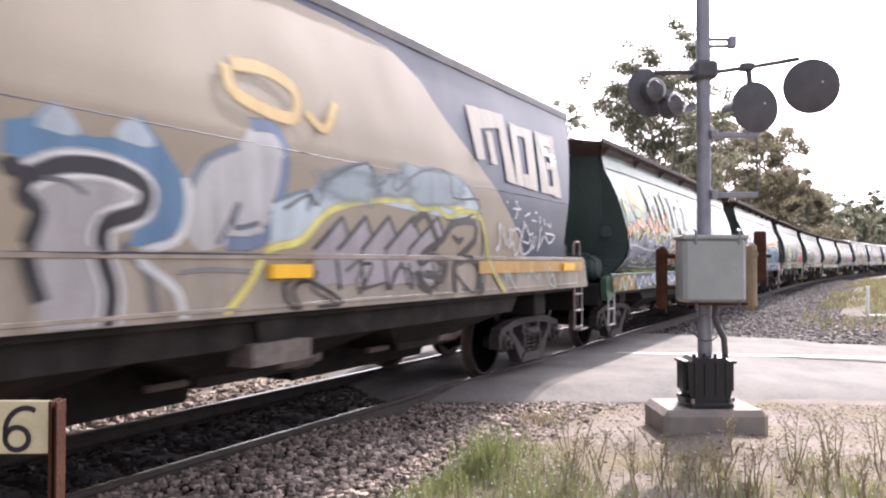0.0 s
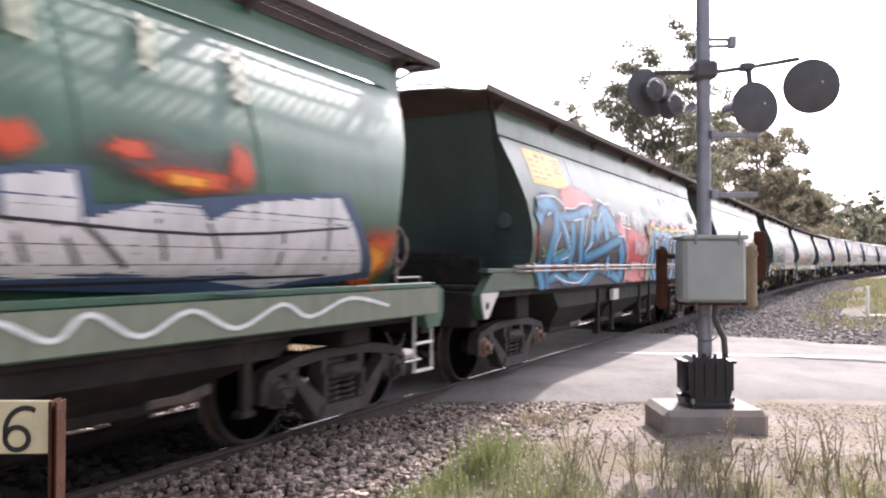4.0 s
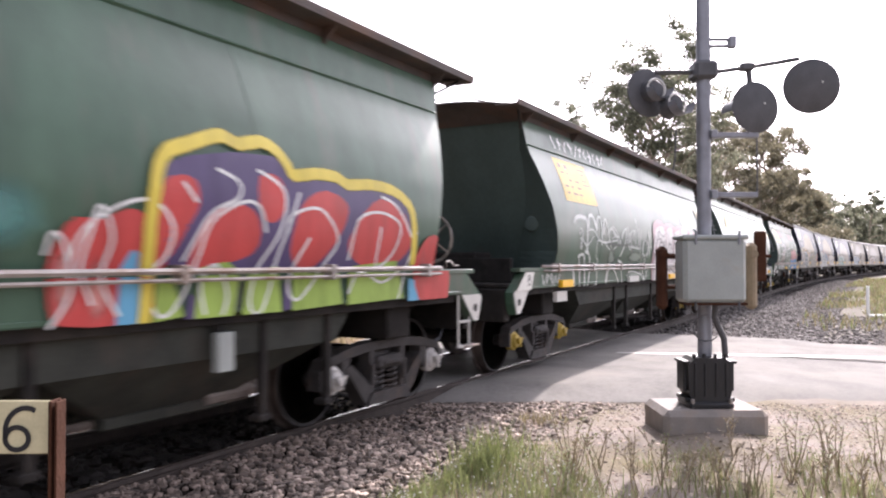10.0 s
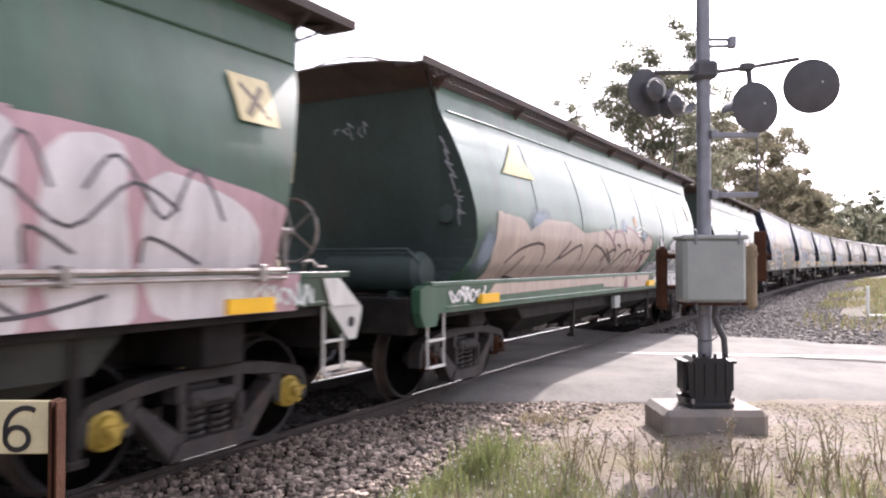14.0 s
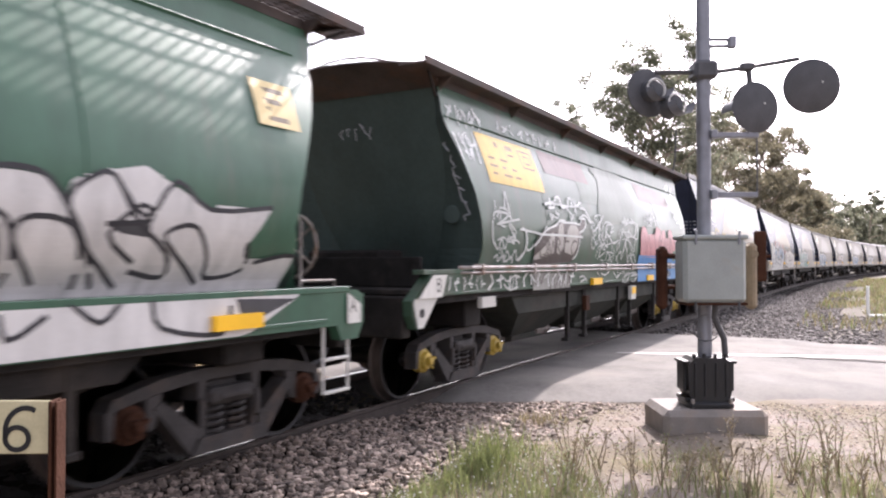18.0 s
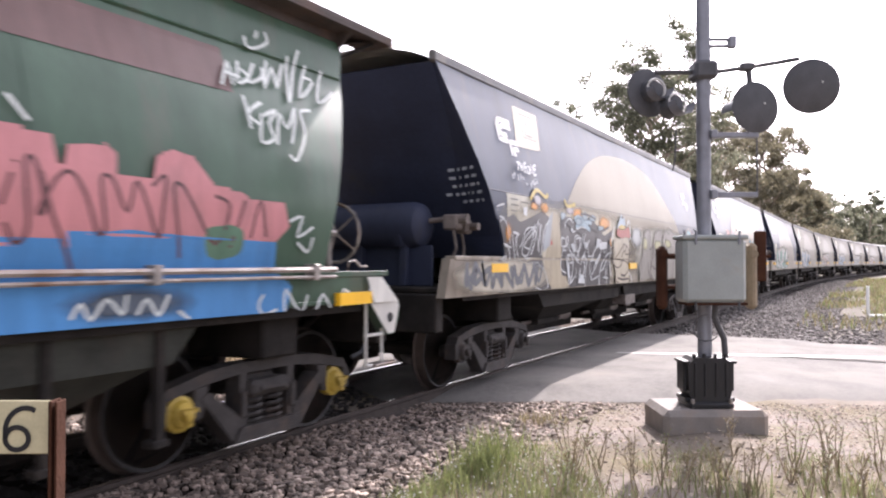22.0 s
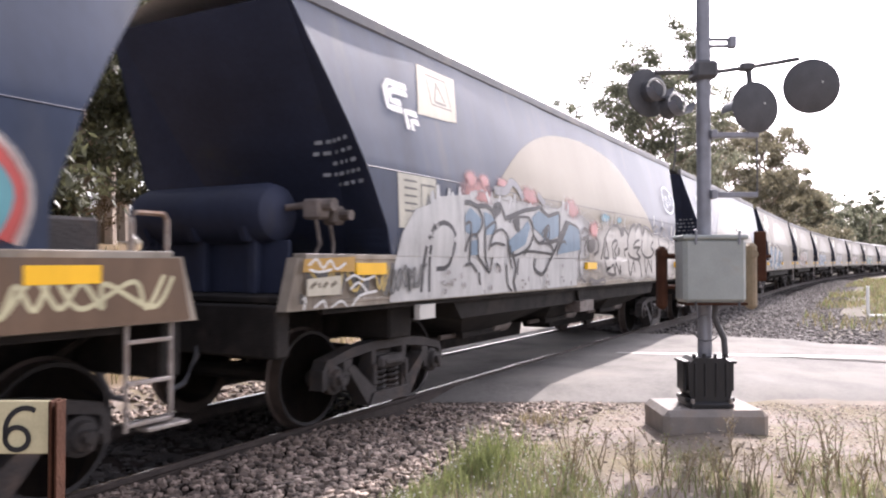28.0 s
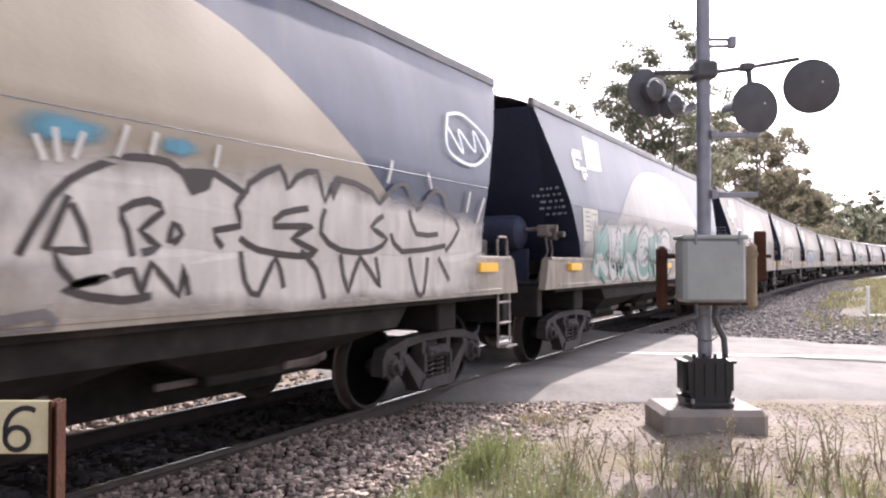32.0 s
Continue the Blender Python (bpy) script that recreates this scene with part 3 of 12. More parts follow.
    for q in (-1, 1):
        y0, y1 = sorted((q * (sw - 0.105), q * (sw - 0.06)))
        part("sill_flange", Mesher().box(0.5, L - 0.5, y0, y1, z0 - 0.05, z0 + 0.03, 0.004), M_UNDER, w)
    for g in (0, 1):
        cp = Mesher()
        s = -1 if not g else 1
        x = 0.0 if not g else L
        cp.box(min(x, x + s * 0.34), max(x, x + s * 0.34), -0.10, 0.10, 0.76, 0.98, 0.03)
        cp.box(min(x + s * 0.26, x + s * 0.44), max(x + s * 0.26, x + s * 0.44), -0.15, 0.13, 0.74, 1.0, 0.04)
        cp.tube([(x, 0.25, 0.85), (x + s * 0.15, 0.26, 0.62), (x + s * 0.32, 0.24, 0.56), (x + s * 0.45, 0.22, 0.64)], 0.025, 6)
        part("coupler", cp, M_BOGIE, w)
    # hopper outlets
    zb = z0 + 0.1
    n = {"a": 3, "b": 3, "c": 4}[kd.name]
    lo, hi = kd.bogie[0] + 1.15, L - kd.bogie[1] - 1.15
    for k in range(n):
        a, b = lo + (hi - lo) * k / n, lo + (hi - lo) * (k + 1) / n
        m = (a + b) / 2
        hp = Mesher()
        deep = {"a": 0.58, "b": 0.42, "c": 0.47}[kd.name]
        zb = low + 0.02
        top = [(a, -sw + 0.14, zb), (b, -sw + 0.14, zb), (b, sw - 0.14, zb), (a, sw - 0.14, zb)]
        bot = [(m - 0.5, -0.8, deep), (m + 0.5, -0.8, deep), (m + 0.5, 0.8, deep), (m - 0.5, 0.8, deep)]
        hp.add(top + bot, [(0, 1, 5, 4), (1, 2, 6, 5), (2, 3, 7, 6), (3, 0, 4, 7)])
        hp.box(m - 0.54, m + 0.54, -0.84, 0.84, deep - 0.06, deep + 0.02, 0.01)
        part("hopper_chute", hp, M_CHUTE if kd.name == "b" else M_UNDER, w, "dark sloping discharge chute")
        gt = Mesher()
        gt.tube([(m - 0.9, -0.72, deep - 0.02), (m + 0.9, -0.72, deep - 0.02)], 0.03, 6)
        gt.lathe([(0, 0.05), (0.02, 0.088), (0.48, 0.088), (0.5, 0.055), (0.6, 0.055)], (m + 0.30, -0.78, deep + 0.03), "x", 10)
        part("door_gear", gt, M_GEAR, w)
        for x in {"a": (), "b": (m + 0.45, m + 1.2), "c": (m + 0.8,)}[kd.name]:
            lg = Mesher()
            lg.box(x - 0.03, x + 0.03, -1.3, -1.24, deep - 0.09, z0 + 0.05, 0.006)
            lg.box(x - 0.06, x + 0.06, -1.31, -1.2, deep - 0.12, deep - 0.07, 0.008)
            part("door_lever_post", lg, M_UNDER, w)
    # end fittings: air reservoir, hand brake, grab rails, steps
    if kd.name == "c":
        tk = Mesher()
        tk.lathe([(-0.66, 0.06), (-0.64, 0.16), (-0.56, 0.22), (0.56, 0.22), (0.64, 0.16), (0.66, 0.06)], (0.74, -0.42, z0 + 0.40), "y", 20)
        tk.tube([(0.6, -1.04, z0 + 0.50), (0.6, -0.9, z0 + 0.64), (0.6, 0.3, z0 + 0.64), (0.6, 0.5, z0 + 0.3)], 0.022, 6)
        tk.box(0.6, 0.84, -0.75, -0.65, z0 + 0.08, z0 + 0.2)
        tk.box(0.6, 0.84, 0.0, 0.1, z0 + 0.08, z0 + 0.2)
        part("air_reservoir", tk, endm, w, "dark air reservoir tank", smooth=True)
    elif kd.name == "b":
        ap = Mesher()
        ap.box(0.72, 0.80, -1.05, 1.05, z0 + 0.1, z0 + 0.42, 0.012)
        ap.box(0.80, 1.3, -0.5, 0.5, z0 + 0.1, z0 + 0.5, 0.03)
        part("end_apron", ap, M_UNDER, w, "dark plate apron below the end sheet")
    if kd.name == "a":
        tk = Mesher()
        tk.lathe([(-0.86, 0.05), (-0.85, 0.15), (-0.79, 0.235), (-0.70, 0.26), (0.70, 0.26), (0.79, 0.235), (0.85, 0.15), (0.86, 0.05)], (0.62, 0.02, 1.86), "y", 24)
        tank = part("air_reservoir", tk, M_ENDBLUE, w, "navy air reservoir tank on tall legs", smooth=True)
        for y in (-0.58, 0.02, 0.62):
            lg = Mesher()
            lg.box(0.50, 0.58, y - 0.05, y + 0.05, z0 + 0.1, 1.72, 0.01)
            lg.prism([(0.42, 1.62), (0.82, 1.62), (0.88, 1.74), (0.36, 1.74)], y - 0.04, y + 0.04)
            part("tank_leg", lg, M_ENDBLUE, tank)
        pn = Mesher()
        pn.box(0.60, 0.64, -0.9, 0.9, z0 + 0.1, z0 + 0.55, 0.008)
        part("apron_plate", pn, M_ENDBLUE, w, "dark navy plate behind the tank legs")
        vb = Mesher()
        vb.box(0.62, 0.78, -1.20, -1.02, 1.80, 1.97, 0.02)
        vb.box(0.80, 0.94, -1.24, -1.08, 1.76, 1.92, 0.025)
        vb.lathe([(0, 0.055), (0.10, 0.055), (0.13, 0.03)], (0.70, -1.30, 1.92), "y", 10)
        vb.lathe([(0, 0.045), (0.12, 0.045)], (0.88, -1.34, 1.84), "y", 10)
        vb.tube([(0.62, -0.86, 1.90), (0.66, -1.05, 1.92)], 0.03, 8)
        part("brake_valve", vb, M_GEAR, w, "grey-brown cast brake valves")
        for x, e in ((0.66, 0.60), (0.84, 0.90)):
            hp = Mesher()
            hp.tube([(x, -1.14, 1.80), (x + 0.03, -1.16, 1.60), (e, -1.12, 1.40), (e, -1.05, z0 + 0.1)], 0.018, 6)
            part("valve_pipe", hp, M_GEAR, w, smooth=True)
        sv = Mesher()
        sv.tube([(0.5, 0.62, 1.60), (0.5, 0.95, 1.42), (0.5, 1.15, z0 + 0.1)], 0.04, 6)
        part("tank_stay", sv, M_ENDBLUE, w)
        eb = Mesher()
        eb.box(L - 0.98, L - 0.62, -1.3, -0.95, z1 - 0.36, z1 + 0.2, 0.02)
        part("brake_box", eb, M_BOGIE, w)
    if kd.name != "a":
        hb = Mesher()
        wx = L - 0.42
        pts = [(wx, -1.0 + 0.26 * math.cos(a * 0.349), z1 + 0.34 + 0.26 * math.sin(a * 0.349)) for a in range(19)]
        hb.tube(pts, 0.016, 5, caps=False)
        for a in range(5):
            t = a * 1.2566
            hb.tube([(wx, -1.0, z1 + 0.34), (wx, -1.0 + 0.26 * math.cos(t), z1 + 0.34 + 0.26 * math.sin(t))], 0.010, 4)
        hb.tube([(wx, -1.0, z1 + 0.34), (wx - 0.15, -1.0, z1 + 0.34)], 0.03, 6)
        hb.tube([(wx - 0.1, -1.0, z0 + 0.1), (wx - 0.1, -1.0, z1 + 0.34)], 0.03, 6)
        part("handbrake_wheel", hb, M_PIPE, w, "spoked handbrake wheel")
        vt = Mesher()
        vt.lathe([(-0.2, 0.05), (-0.18, 0.1), (0.18, 0.1), (0.2, 0.05)], (L - 0.95, -1.02, z1 + 0.14), "x", 12)
        vt.box(L - 1.05, L - 0.85, -1.1, -0.95, z0 + 0.1, z1 + 0.08, 0.01)
        part("brake_cylinder", vt, endm, w, smooth=True)
    for sgn in (-1, 1):
        y = sgn * (sw - 0.06)
        gr = Mesher()
        x = L - 0.32
        if kd.name == "b":
            gr.tube([(L - 0.7, y, z1 - 0.02), (L - 0.68, y, z1 + 0.09), (L - 0.6, y, z1 + 0.10), (L - 0.52, y, z1 + 0.05), (L - 0.42, y, z1 + 0.05)], 0.012, 6)
        elif kd.name == "c":
            gr.tube([(x - 0.32, y + 0.08 * -sgn, z1 - 0.06), (x - 0.32, y + 0.08 * -sgn, z1 + 0.52), (x - 0.36, y + 0.08 * -sgn, z1 + 0.56), (x - 0.44, y + 0.08 * -sgn, z1 + 0.56)], 0.011, 6)
            gr.tube([(x - 0.32, y - sgn * 0.08, z1 + 0.06), (x + 0.1, y - sgn * 0.08, z1 + 0.06), (x + 0.1, y - sgn * 0.08, z1 - 0.04)], 0.012, 6)
        else:
            gr.tube([(x - 0.13, y, z1 - 0.02), (x - 0.13, y, z1 + 0.2), (x - 0.1, y, z1 + 0.24), (x + 0.1, y, z1 + 0.24), (x + 0.13, y, z1 + 0.2), (x + 0.13, y, z1 - 0.02)], 0.018, 6)
        part("grab_rail", gr, M_PIPE, w, "pale bent-tube grab rail")
        for x in {"a": (L - 0.34,), "b": (L - 0.36,), "c": (0.34, L - 0.34)}[kd.name]:
            y = sgn * (sw - 0.03)
            zl = z0 - (0.62 if kd.name == "a" else 0.52)
            wide = 0.12 if kd.name == "b" else 0.16
            for q in (-wide, wide):
                part("step_upright", Mesher().tube([(x + q, y, z0 + 0.02), (x + q, y, zl)], 0.014, 6), M_PIPE if kd.name == "a" else M_WHITE, w)
            for k in range(1, 3) if kd.name != "a" else range(3):
                zz = z0 - 0.1 - 0.24 * k if kd.name == "a" else z0 - 0.26 * k
                part("step", Mesher().box(x - wide, x + wide, y - 0.025, y + 0.025, zz - 0.012, zz + 0.012, 0.004), M_PIPE if kd.name == "a" else M_WHITE, w)
            if kd.name != "c":
                part("foot_plate", Mesher().box(x - 0.05, x + 0.26, y - 0.06, y + 0.06, zl - 0.012, zl + 0.012, 0.004), M_PIPE, w)
    if kd.name == "b":
        for sgn in (-1, 1):
            for dz, r in ((0.03, 0.022), (-0.025, 0.014)):
                pp = Mesher()
                y = sgn * (kd.skirt[2] + 0.085)
                pp.tube([(0.95, y - sgn * 0.1, z1 + dz), (1.05, y, z1 + dz), (L - 1.05, y, z1 + dz), (L - 0.95, y - sgn * 0.1, z1 + dz)], r, 6)
                part("brake_pipe", pp, M_PIPE, w, "long rusty pipe along the side")
            for k in range(8):
                cl = Mesher()
                x = 1.3 + (L - 2.6) * k / 7
                cl.box(x - 0.03, x + 0.03, sgn * sw + (-0.0 if sgn > 0 else -0.11), sgn * sw + (0.11 if sgn > 0 else 0.0), z1 - 0.05, z1 + 0.07, 0.005)
                part("pipe_clamp", cl, M_PIPE, w)
    # weld seams on the sheets
    for sgn in (-1, 1):
        sm = Mesher()
        if kd.name == "a":
            for zz in (2.27, 1.5):
                ins = kd.at(zz, 2)
                xs = [ins + (L - ins - kd.at(zz, 3)) * i / 44 for i in range(45)]
                sm.tube([(x, sgn * (kd.half(x, zz) + 0.001), zz) for x in xs], 0.006, 5)
        else:
            cuts = (3.3, L - 3.5) if kd.name == "b" else (2.9, 4.6, 6.3, 8.0, 9.6, 11.0)
            zs = [z for z in fine_levels(kd) if z < 3.02]
            for x in cuts:
                sm.tube([(x, sgn * (kd.half(x, z) - 0.003), z) for z in zs], 0.007 if kd.name == "b" else 0.011, 5)
            top = kd.levels[-2][0]
            xs = [1.1 + (L - 1.65) * i / 40 for i in range(41)]
            sm.tube([(x, sgn * (kd.half(x, top) + 0.002), top) for x in xs], 0.014, 5)
        part("weld_seam", sm, M_ENDBLUE if kd.name == "a" else body, w)
    for x in (kd.bogie[0], L - kd.bogie[1]):
        build_bogie(w, x, cap, kd.name)
    return w


# ---- ground, track and road ----
def smooth(a, b, v):
    t = min(1.0, max(0.0, (v - a) / (b - a)))
    return t * t * (3 - 2 * t)


def track_off(x, y):
    """Signed distance to the left of the track's centre line."""
    if x <= BEND_X:
        return y - TRACK_Y
    return math.hypot(x - BEND_X, y - (TRACK_Y - BEND_R)) - BEND_R


def ground_z(x, y):
    o = track_off(x, y)
    z = -0.14 + 0.035 * noise.noise((x * 0.5, y * 0.5, 0)) + 0.012 * noise.noise((x * 2.3, y * 2.3, 3))
    cross = smooth(6.0, 7.0, x) * (1 - smooth(16.9, 17.6, x))
    z -= 0.22 * (1 - smooth(1.9, 2.7 + 4.5 * smooth(16.9, 18.5, x), abs(o))) * (1 - cross)
    bank = smooth(6.5, 17, o) * 2.3 + smooth(15, 45, o) * 3.0
    z += bank * (1 - 0.75 * smooth(14, 50, x)) + bank * 0.04 * noise.noise((x * 0.3, y * 0.3, 9))
    z += 0.10 * math.exp(-((x - 7.0) ** 2 + (y - 1.15) ** 2) / 0.55)
    near = smooth(3.5, 9, -o) * 0.10
    return z - near * (1 - smooth(9, 14, x))


def build_ground():
    xs, ys = [-3000, -800, -250, -90, -40, -20, -12], [-3000, -800, -250, -90, -40, -20, -12]
    v = -8.0
    while v < 40:
        xs.append(v)
        v += 0.18 if 0 < v < 10 else 0.5 if v < 30 else 1.0
    xs += [42, 46, 52, 60, 70, 82, 96, 112, 130, 150, 180, 250, 800, 3000]
    v = -8.0
    while v < 22:
        ys.append(v)
        v += 0.15 if -2 < v < 9 else 0.5
    ys += [23, 26, 30, 36, 44, 55, 70, 100, 250, 800, 3000]
    mb = Mesher()
    mb.grid([[(x, y, ground_z(x, y)) for y in ys] for x in xs])
    m = mat("gritty_earth", (0.20, 0.168, 0.145), rough=0.95, spec=0.15, vary=0.35, scale=1.5, bump=0.6, bscale=45, dirt=(0.15, 0.125, 0.075), dirt_at=0.54)
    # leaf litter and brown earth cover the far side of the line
    n, l = m.node_tree.nodes, m.node_tree.links
    b = n["Principled BSDF"]
    was = b.inputs["Base Color"].links[0].from_socket
    tc = n.new("ShaderNodeTexCoord")
    sx = n.new("ShaderNodeSeparateXYZ")
    l.new(tc.outputs["Object"], sx.inputs[0])
    mr = n.new("ShaderNodeMapRange")
    mr.inputs["From Min"].default_value, mr.inputs["From Max"].default_value = 7.6, 9.0
    l.new(sx.outputs["Y"], mr.inputs["Value"])
    mx = n.new("ShaderNodeMix")
    mx.data_type = "RGBA"
    mx.inputs["B"].default_value = (0.15, 0.105, 0.058, 1)
    l.new(mr.outputs[0], mx.inputs["Factor"])
    l.new(was, mx.inputs["A"])
    ms = n.new("ShaderNodeMapRange")
    ms.inputs["From Min"].default_value, ms.inputs["From Max"].default_value = 17.0, 18.5
    l.new(sx.outputs["X"], ms.inputs["Value"])
    my = n.new("ShaderNodeMix")
    my.data_type = "RGBA"
    my.inputs["B"].default_value = (0.125, 0.111, 0.09, 1)
    l.new(ms.outputs[0], my.inputs["Factor"])
    l.new(mx.outputs["Result"], my.inputs["A"])
    l.new(my.outputs["Result"], b.inputs["Base Color"])
    g = new("ground", mb.mesh("ground", m, smooth=True))
    tagged(g, "pale gritty earth with patches of dry grass", "ground", kind="structure")


ROAD_NEAR = [(24.0, 13.0), (15.0, 10.0), (9.2, 7.6), (7.2, 4.75), (8.2, 3.0), (10.0, -0.16), (13.5, -6.3), (20, -17), (45, -60)]
ROAD_FAR = [(30.0, 10.0), (22.0, 8.6), (17.6, 7.0), (16.6, 4.75), (16.6, 3.0), (16.7, -0.3), (18.6, -6.5), (25, -17), (51, -60)]


def build_road():
    mb = Mesher()
    rows = []
    for (xa, ya), (xb, yb) in zip(ROAD_NEAR, ROAD_FAR):
        rows.append([(xa + (xb - xa) * k / 12, ya + (yb - ya) * k / 12) for k in range(13)])
    fine = []
    for r0, r1 in zip(rows, rows[1:]):
        for k in range(6):
            fine.append([(a[0] + (b[0] - a[0]) * k / 6, a[1] + (b[1] - a[1]) * k / 6) for a, b in zip(r0, r1)])
    fine.append(rows[-1])
    out = []
    for r in fine:
        line = []
        for i, (x, y) in enumerate(r):
            o = track_off(x, y)
            z = max(-0.035 if abs(o) < 4 else -1, ground_z(x, y) + 0.05) if abs(o) < 4 else ground_z(x, y) + 0.06
            if abs(o) < 4:
                z = -0.03
            j = 0.12 * noise.noise((x * 1.3, y * 1.3, 4)) if i in (0, 12) else 0
            line.append((x + j, y, z - (0.10 if i in (0, 12) else 0)))
        out.append(line)
    mb.grid(out)
    r = new("road", mb.mesh("road", M_ASPHALT, smooth=True))
    tagged(r, "worn pale asphalt road over the level crossing", "road", kind="structure")
    ln = Mesher()
    pts = [(12.25, 3.62), (12.6, 2.6), (13.15, 1.1), (13.6, -0.2), (14.6, -2.6), (16.2, -6)]
    ln.grid([[(x - w, y, (-0.026 if y > 1.2 else max(-0.026, ground_z(x, y) + 0.064))) for w in (0.08, -0.08)] for x, y in pts])
    o = new("road_marking", ln.mesh("road_marking", M_LINE))
    tagged(o, "worn white painted line on the asphalt", "road marking", kind="structure")


def build_rails():
    prof = [(-0.07, -0.155), (-0.07, -0.14), (-0.012, -0.12), (-0.012, -0.045), (-0.036, -0.03), (-0.036, -0.004), (-0.028, 0.0), (-0.010, 0.001),
            (0.014, 0.001), (0.028, 0.0), (0.036, -0.004), (0.036, -0.03), (0.012, -0.045), (0.012, -0.12), (0.07, -0.14), (0.07, -0.155)]
    for side in (-1, 1):
        rows = []
        s = -60.0
        while s < 260:
            row = []
            for u, z in prof:
                p, a = along(s, side * 0.753 + u)
                row.append((p.x, p.y, z))
            rows.append(row)
            s += 105.0 if s < 45 else 6.0
        mb = Mesher()
        w = len(prof)
        for i in range(len(rows) - 1):
            for j in range(w - 1):
                mb.slot = 1 if j == (8 if side < 0 else 7) else 2 if 6 <= j <= 8 else 0
                mb.add([rows[i][j], rows[i][j + 1], rows[i + 1][j + 1], rows[i + 1][j]], [(0, 1, 2, 3)])
        r = new("rail", mb.mesh("rail", [M_RAIL, M_TREAD, M_RAILTOP]))
        tagged(r, "rusty steel rail with a polished running face", "rail", kind="structure")
    sl = Mesher()
    sl.box(-0.115, 0.115, -1.25, 1.25, -0.30, -0.158, 0.012)
    for side in (-1, 1):
        sl.box(-0.09, 0.09, side * 0.753 - 0.13, side * 0.753 + 0.13, -0.16, -0.148, 0.003)
    me = sl.mesh("sleeper", M_SLEEPER)
    bed = thing("sleepers", "weathered timber sleepers half sunk in ballast", "railway sleepers", kind="structure")
    k = 0
    s = -8.0
    while s < 130:
        p, a = along(s)
        if not 7.4 < s < 16.0:
            ob = new("sleeper", me)
            ob.parent = bed
            ob.matrix_basis = Matrix.Translation(p) @ pose(0, 0, 0, 0, 0, math.degrees(a) + random.uniform(-1.2, 1.2))
        s += 0.62


# stones, blades and leaves are gathered with numpy


def stone_field(name, spots, label, m, size=(0.022, 0.045), flat=0.75):
    rng = np.random.default_rng(len(spots))
    bm = bmesh.new()
    bmesh.ops.create_icosphere(bm, subdivisions=1, radius=1)
    base = np.array([v.co for v in bm.verts])
    tri = np.array([[v.index for v in f.verts] for f in bm.faces])
    bm.free()
    n = len(spots)
    sp = np.array(spots)
    sc = rng.uniform(*size, (n, 1, 1)) * rng.uniform(0.65, 1.35, (n, 1, 3))
    sc[:, :, 2] *= flat
    v = np.sign(base) * np.abs(base) ** 0.8
    v = v[None] * rng.uniform(0.5, 1.3, (n, 12, 1)) * sc
    a = rng.uniform(0, 6.28, n)
    c, s = np.cos(a)[:, None], np.sin(a)[:, None]
    x, y = v[:, :, 0] * c - v[:, :, 1] * s, v[:, :, 0] * s + v[:, :, 1] * c
    v = np.stack([x, y, v[:, :, 2]], 2) + sp[:, None, :]
    f = tri[None] + (np.arange(n) * 12)[:, None, None]
    me = bpy.data.meshes.new(name)
    me.from_pydata(v.reshape(-1, 3).tolist(), [], f.reshape(-1, 3).tolist())
    me.materials.append(m)
    return tagged(new(name, me), label, "stones", kind="stuff")


def in_road(x, y):
    for (xa, ya), (xb, yb), (xc, yc), (xd, yd) in zip(ROAD_NEAR, ROAD_NEAR[1:], ROAD_FAR, ROAD_FAR[1:]):
        if yb <= y <= ya:
            t = (ya - y) / (ya - yb)
            return xa + (xb - xa) * t - 0.05 < x < xc + (xd - xc) * t + 0.05
    return False


def shoulder_z(x, y, o):
    """The higher of the earth and the sloping ballast shoulder."""
    return max(ground_z(x, y), -0.21 - 0.21 * (-o - 1.6) / 1.3 if -2.9 < o < -1.6 else -1)


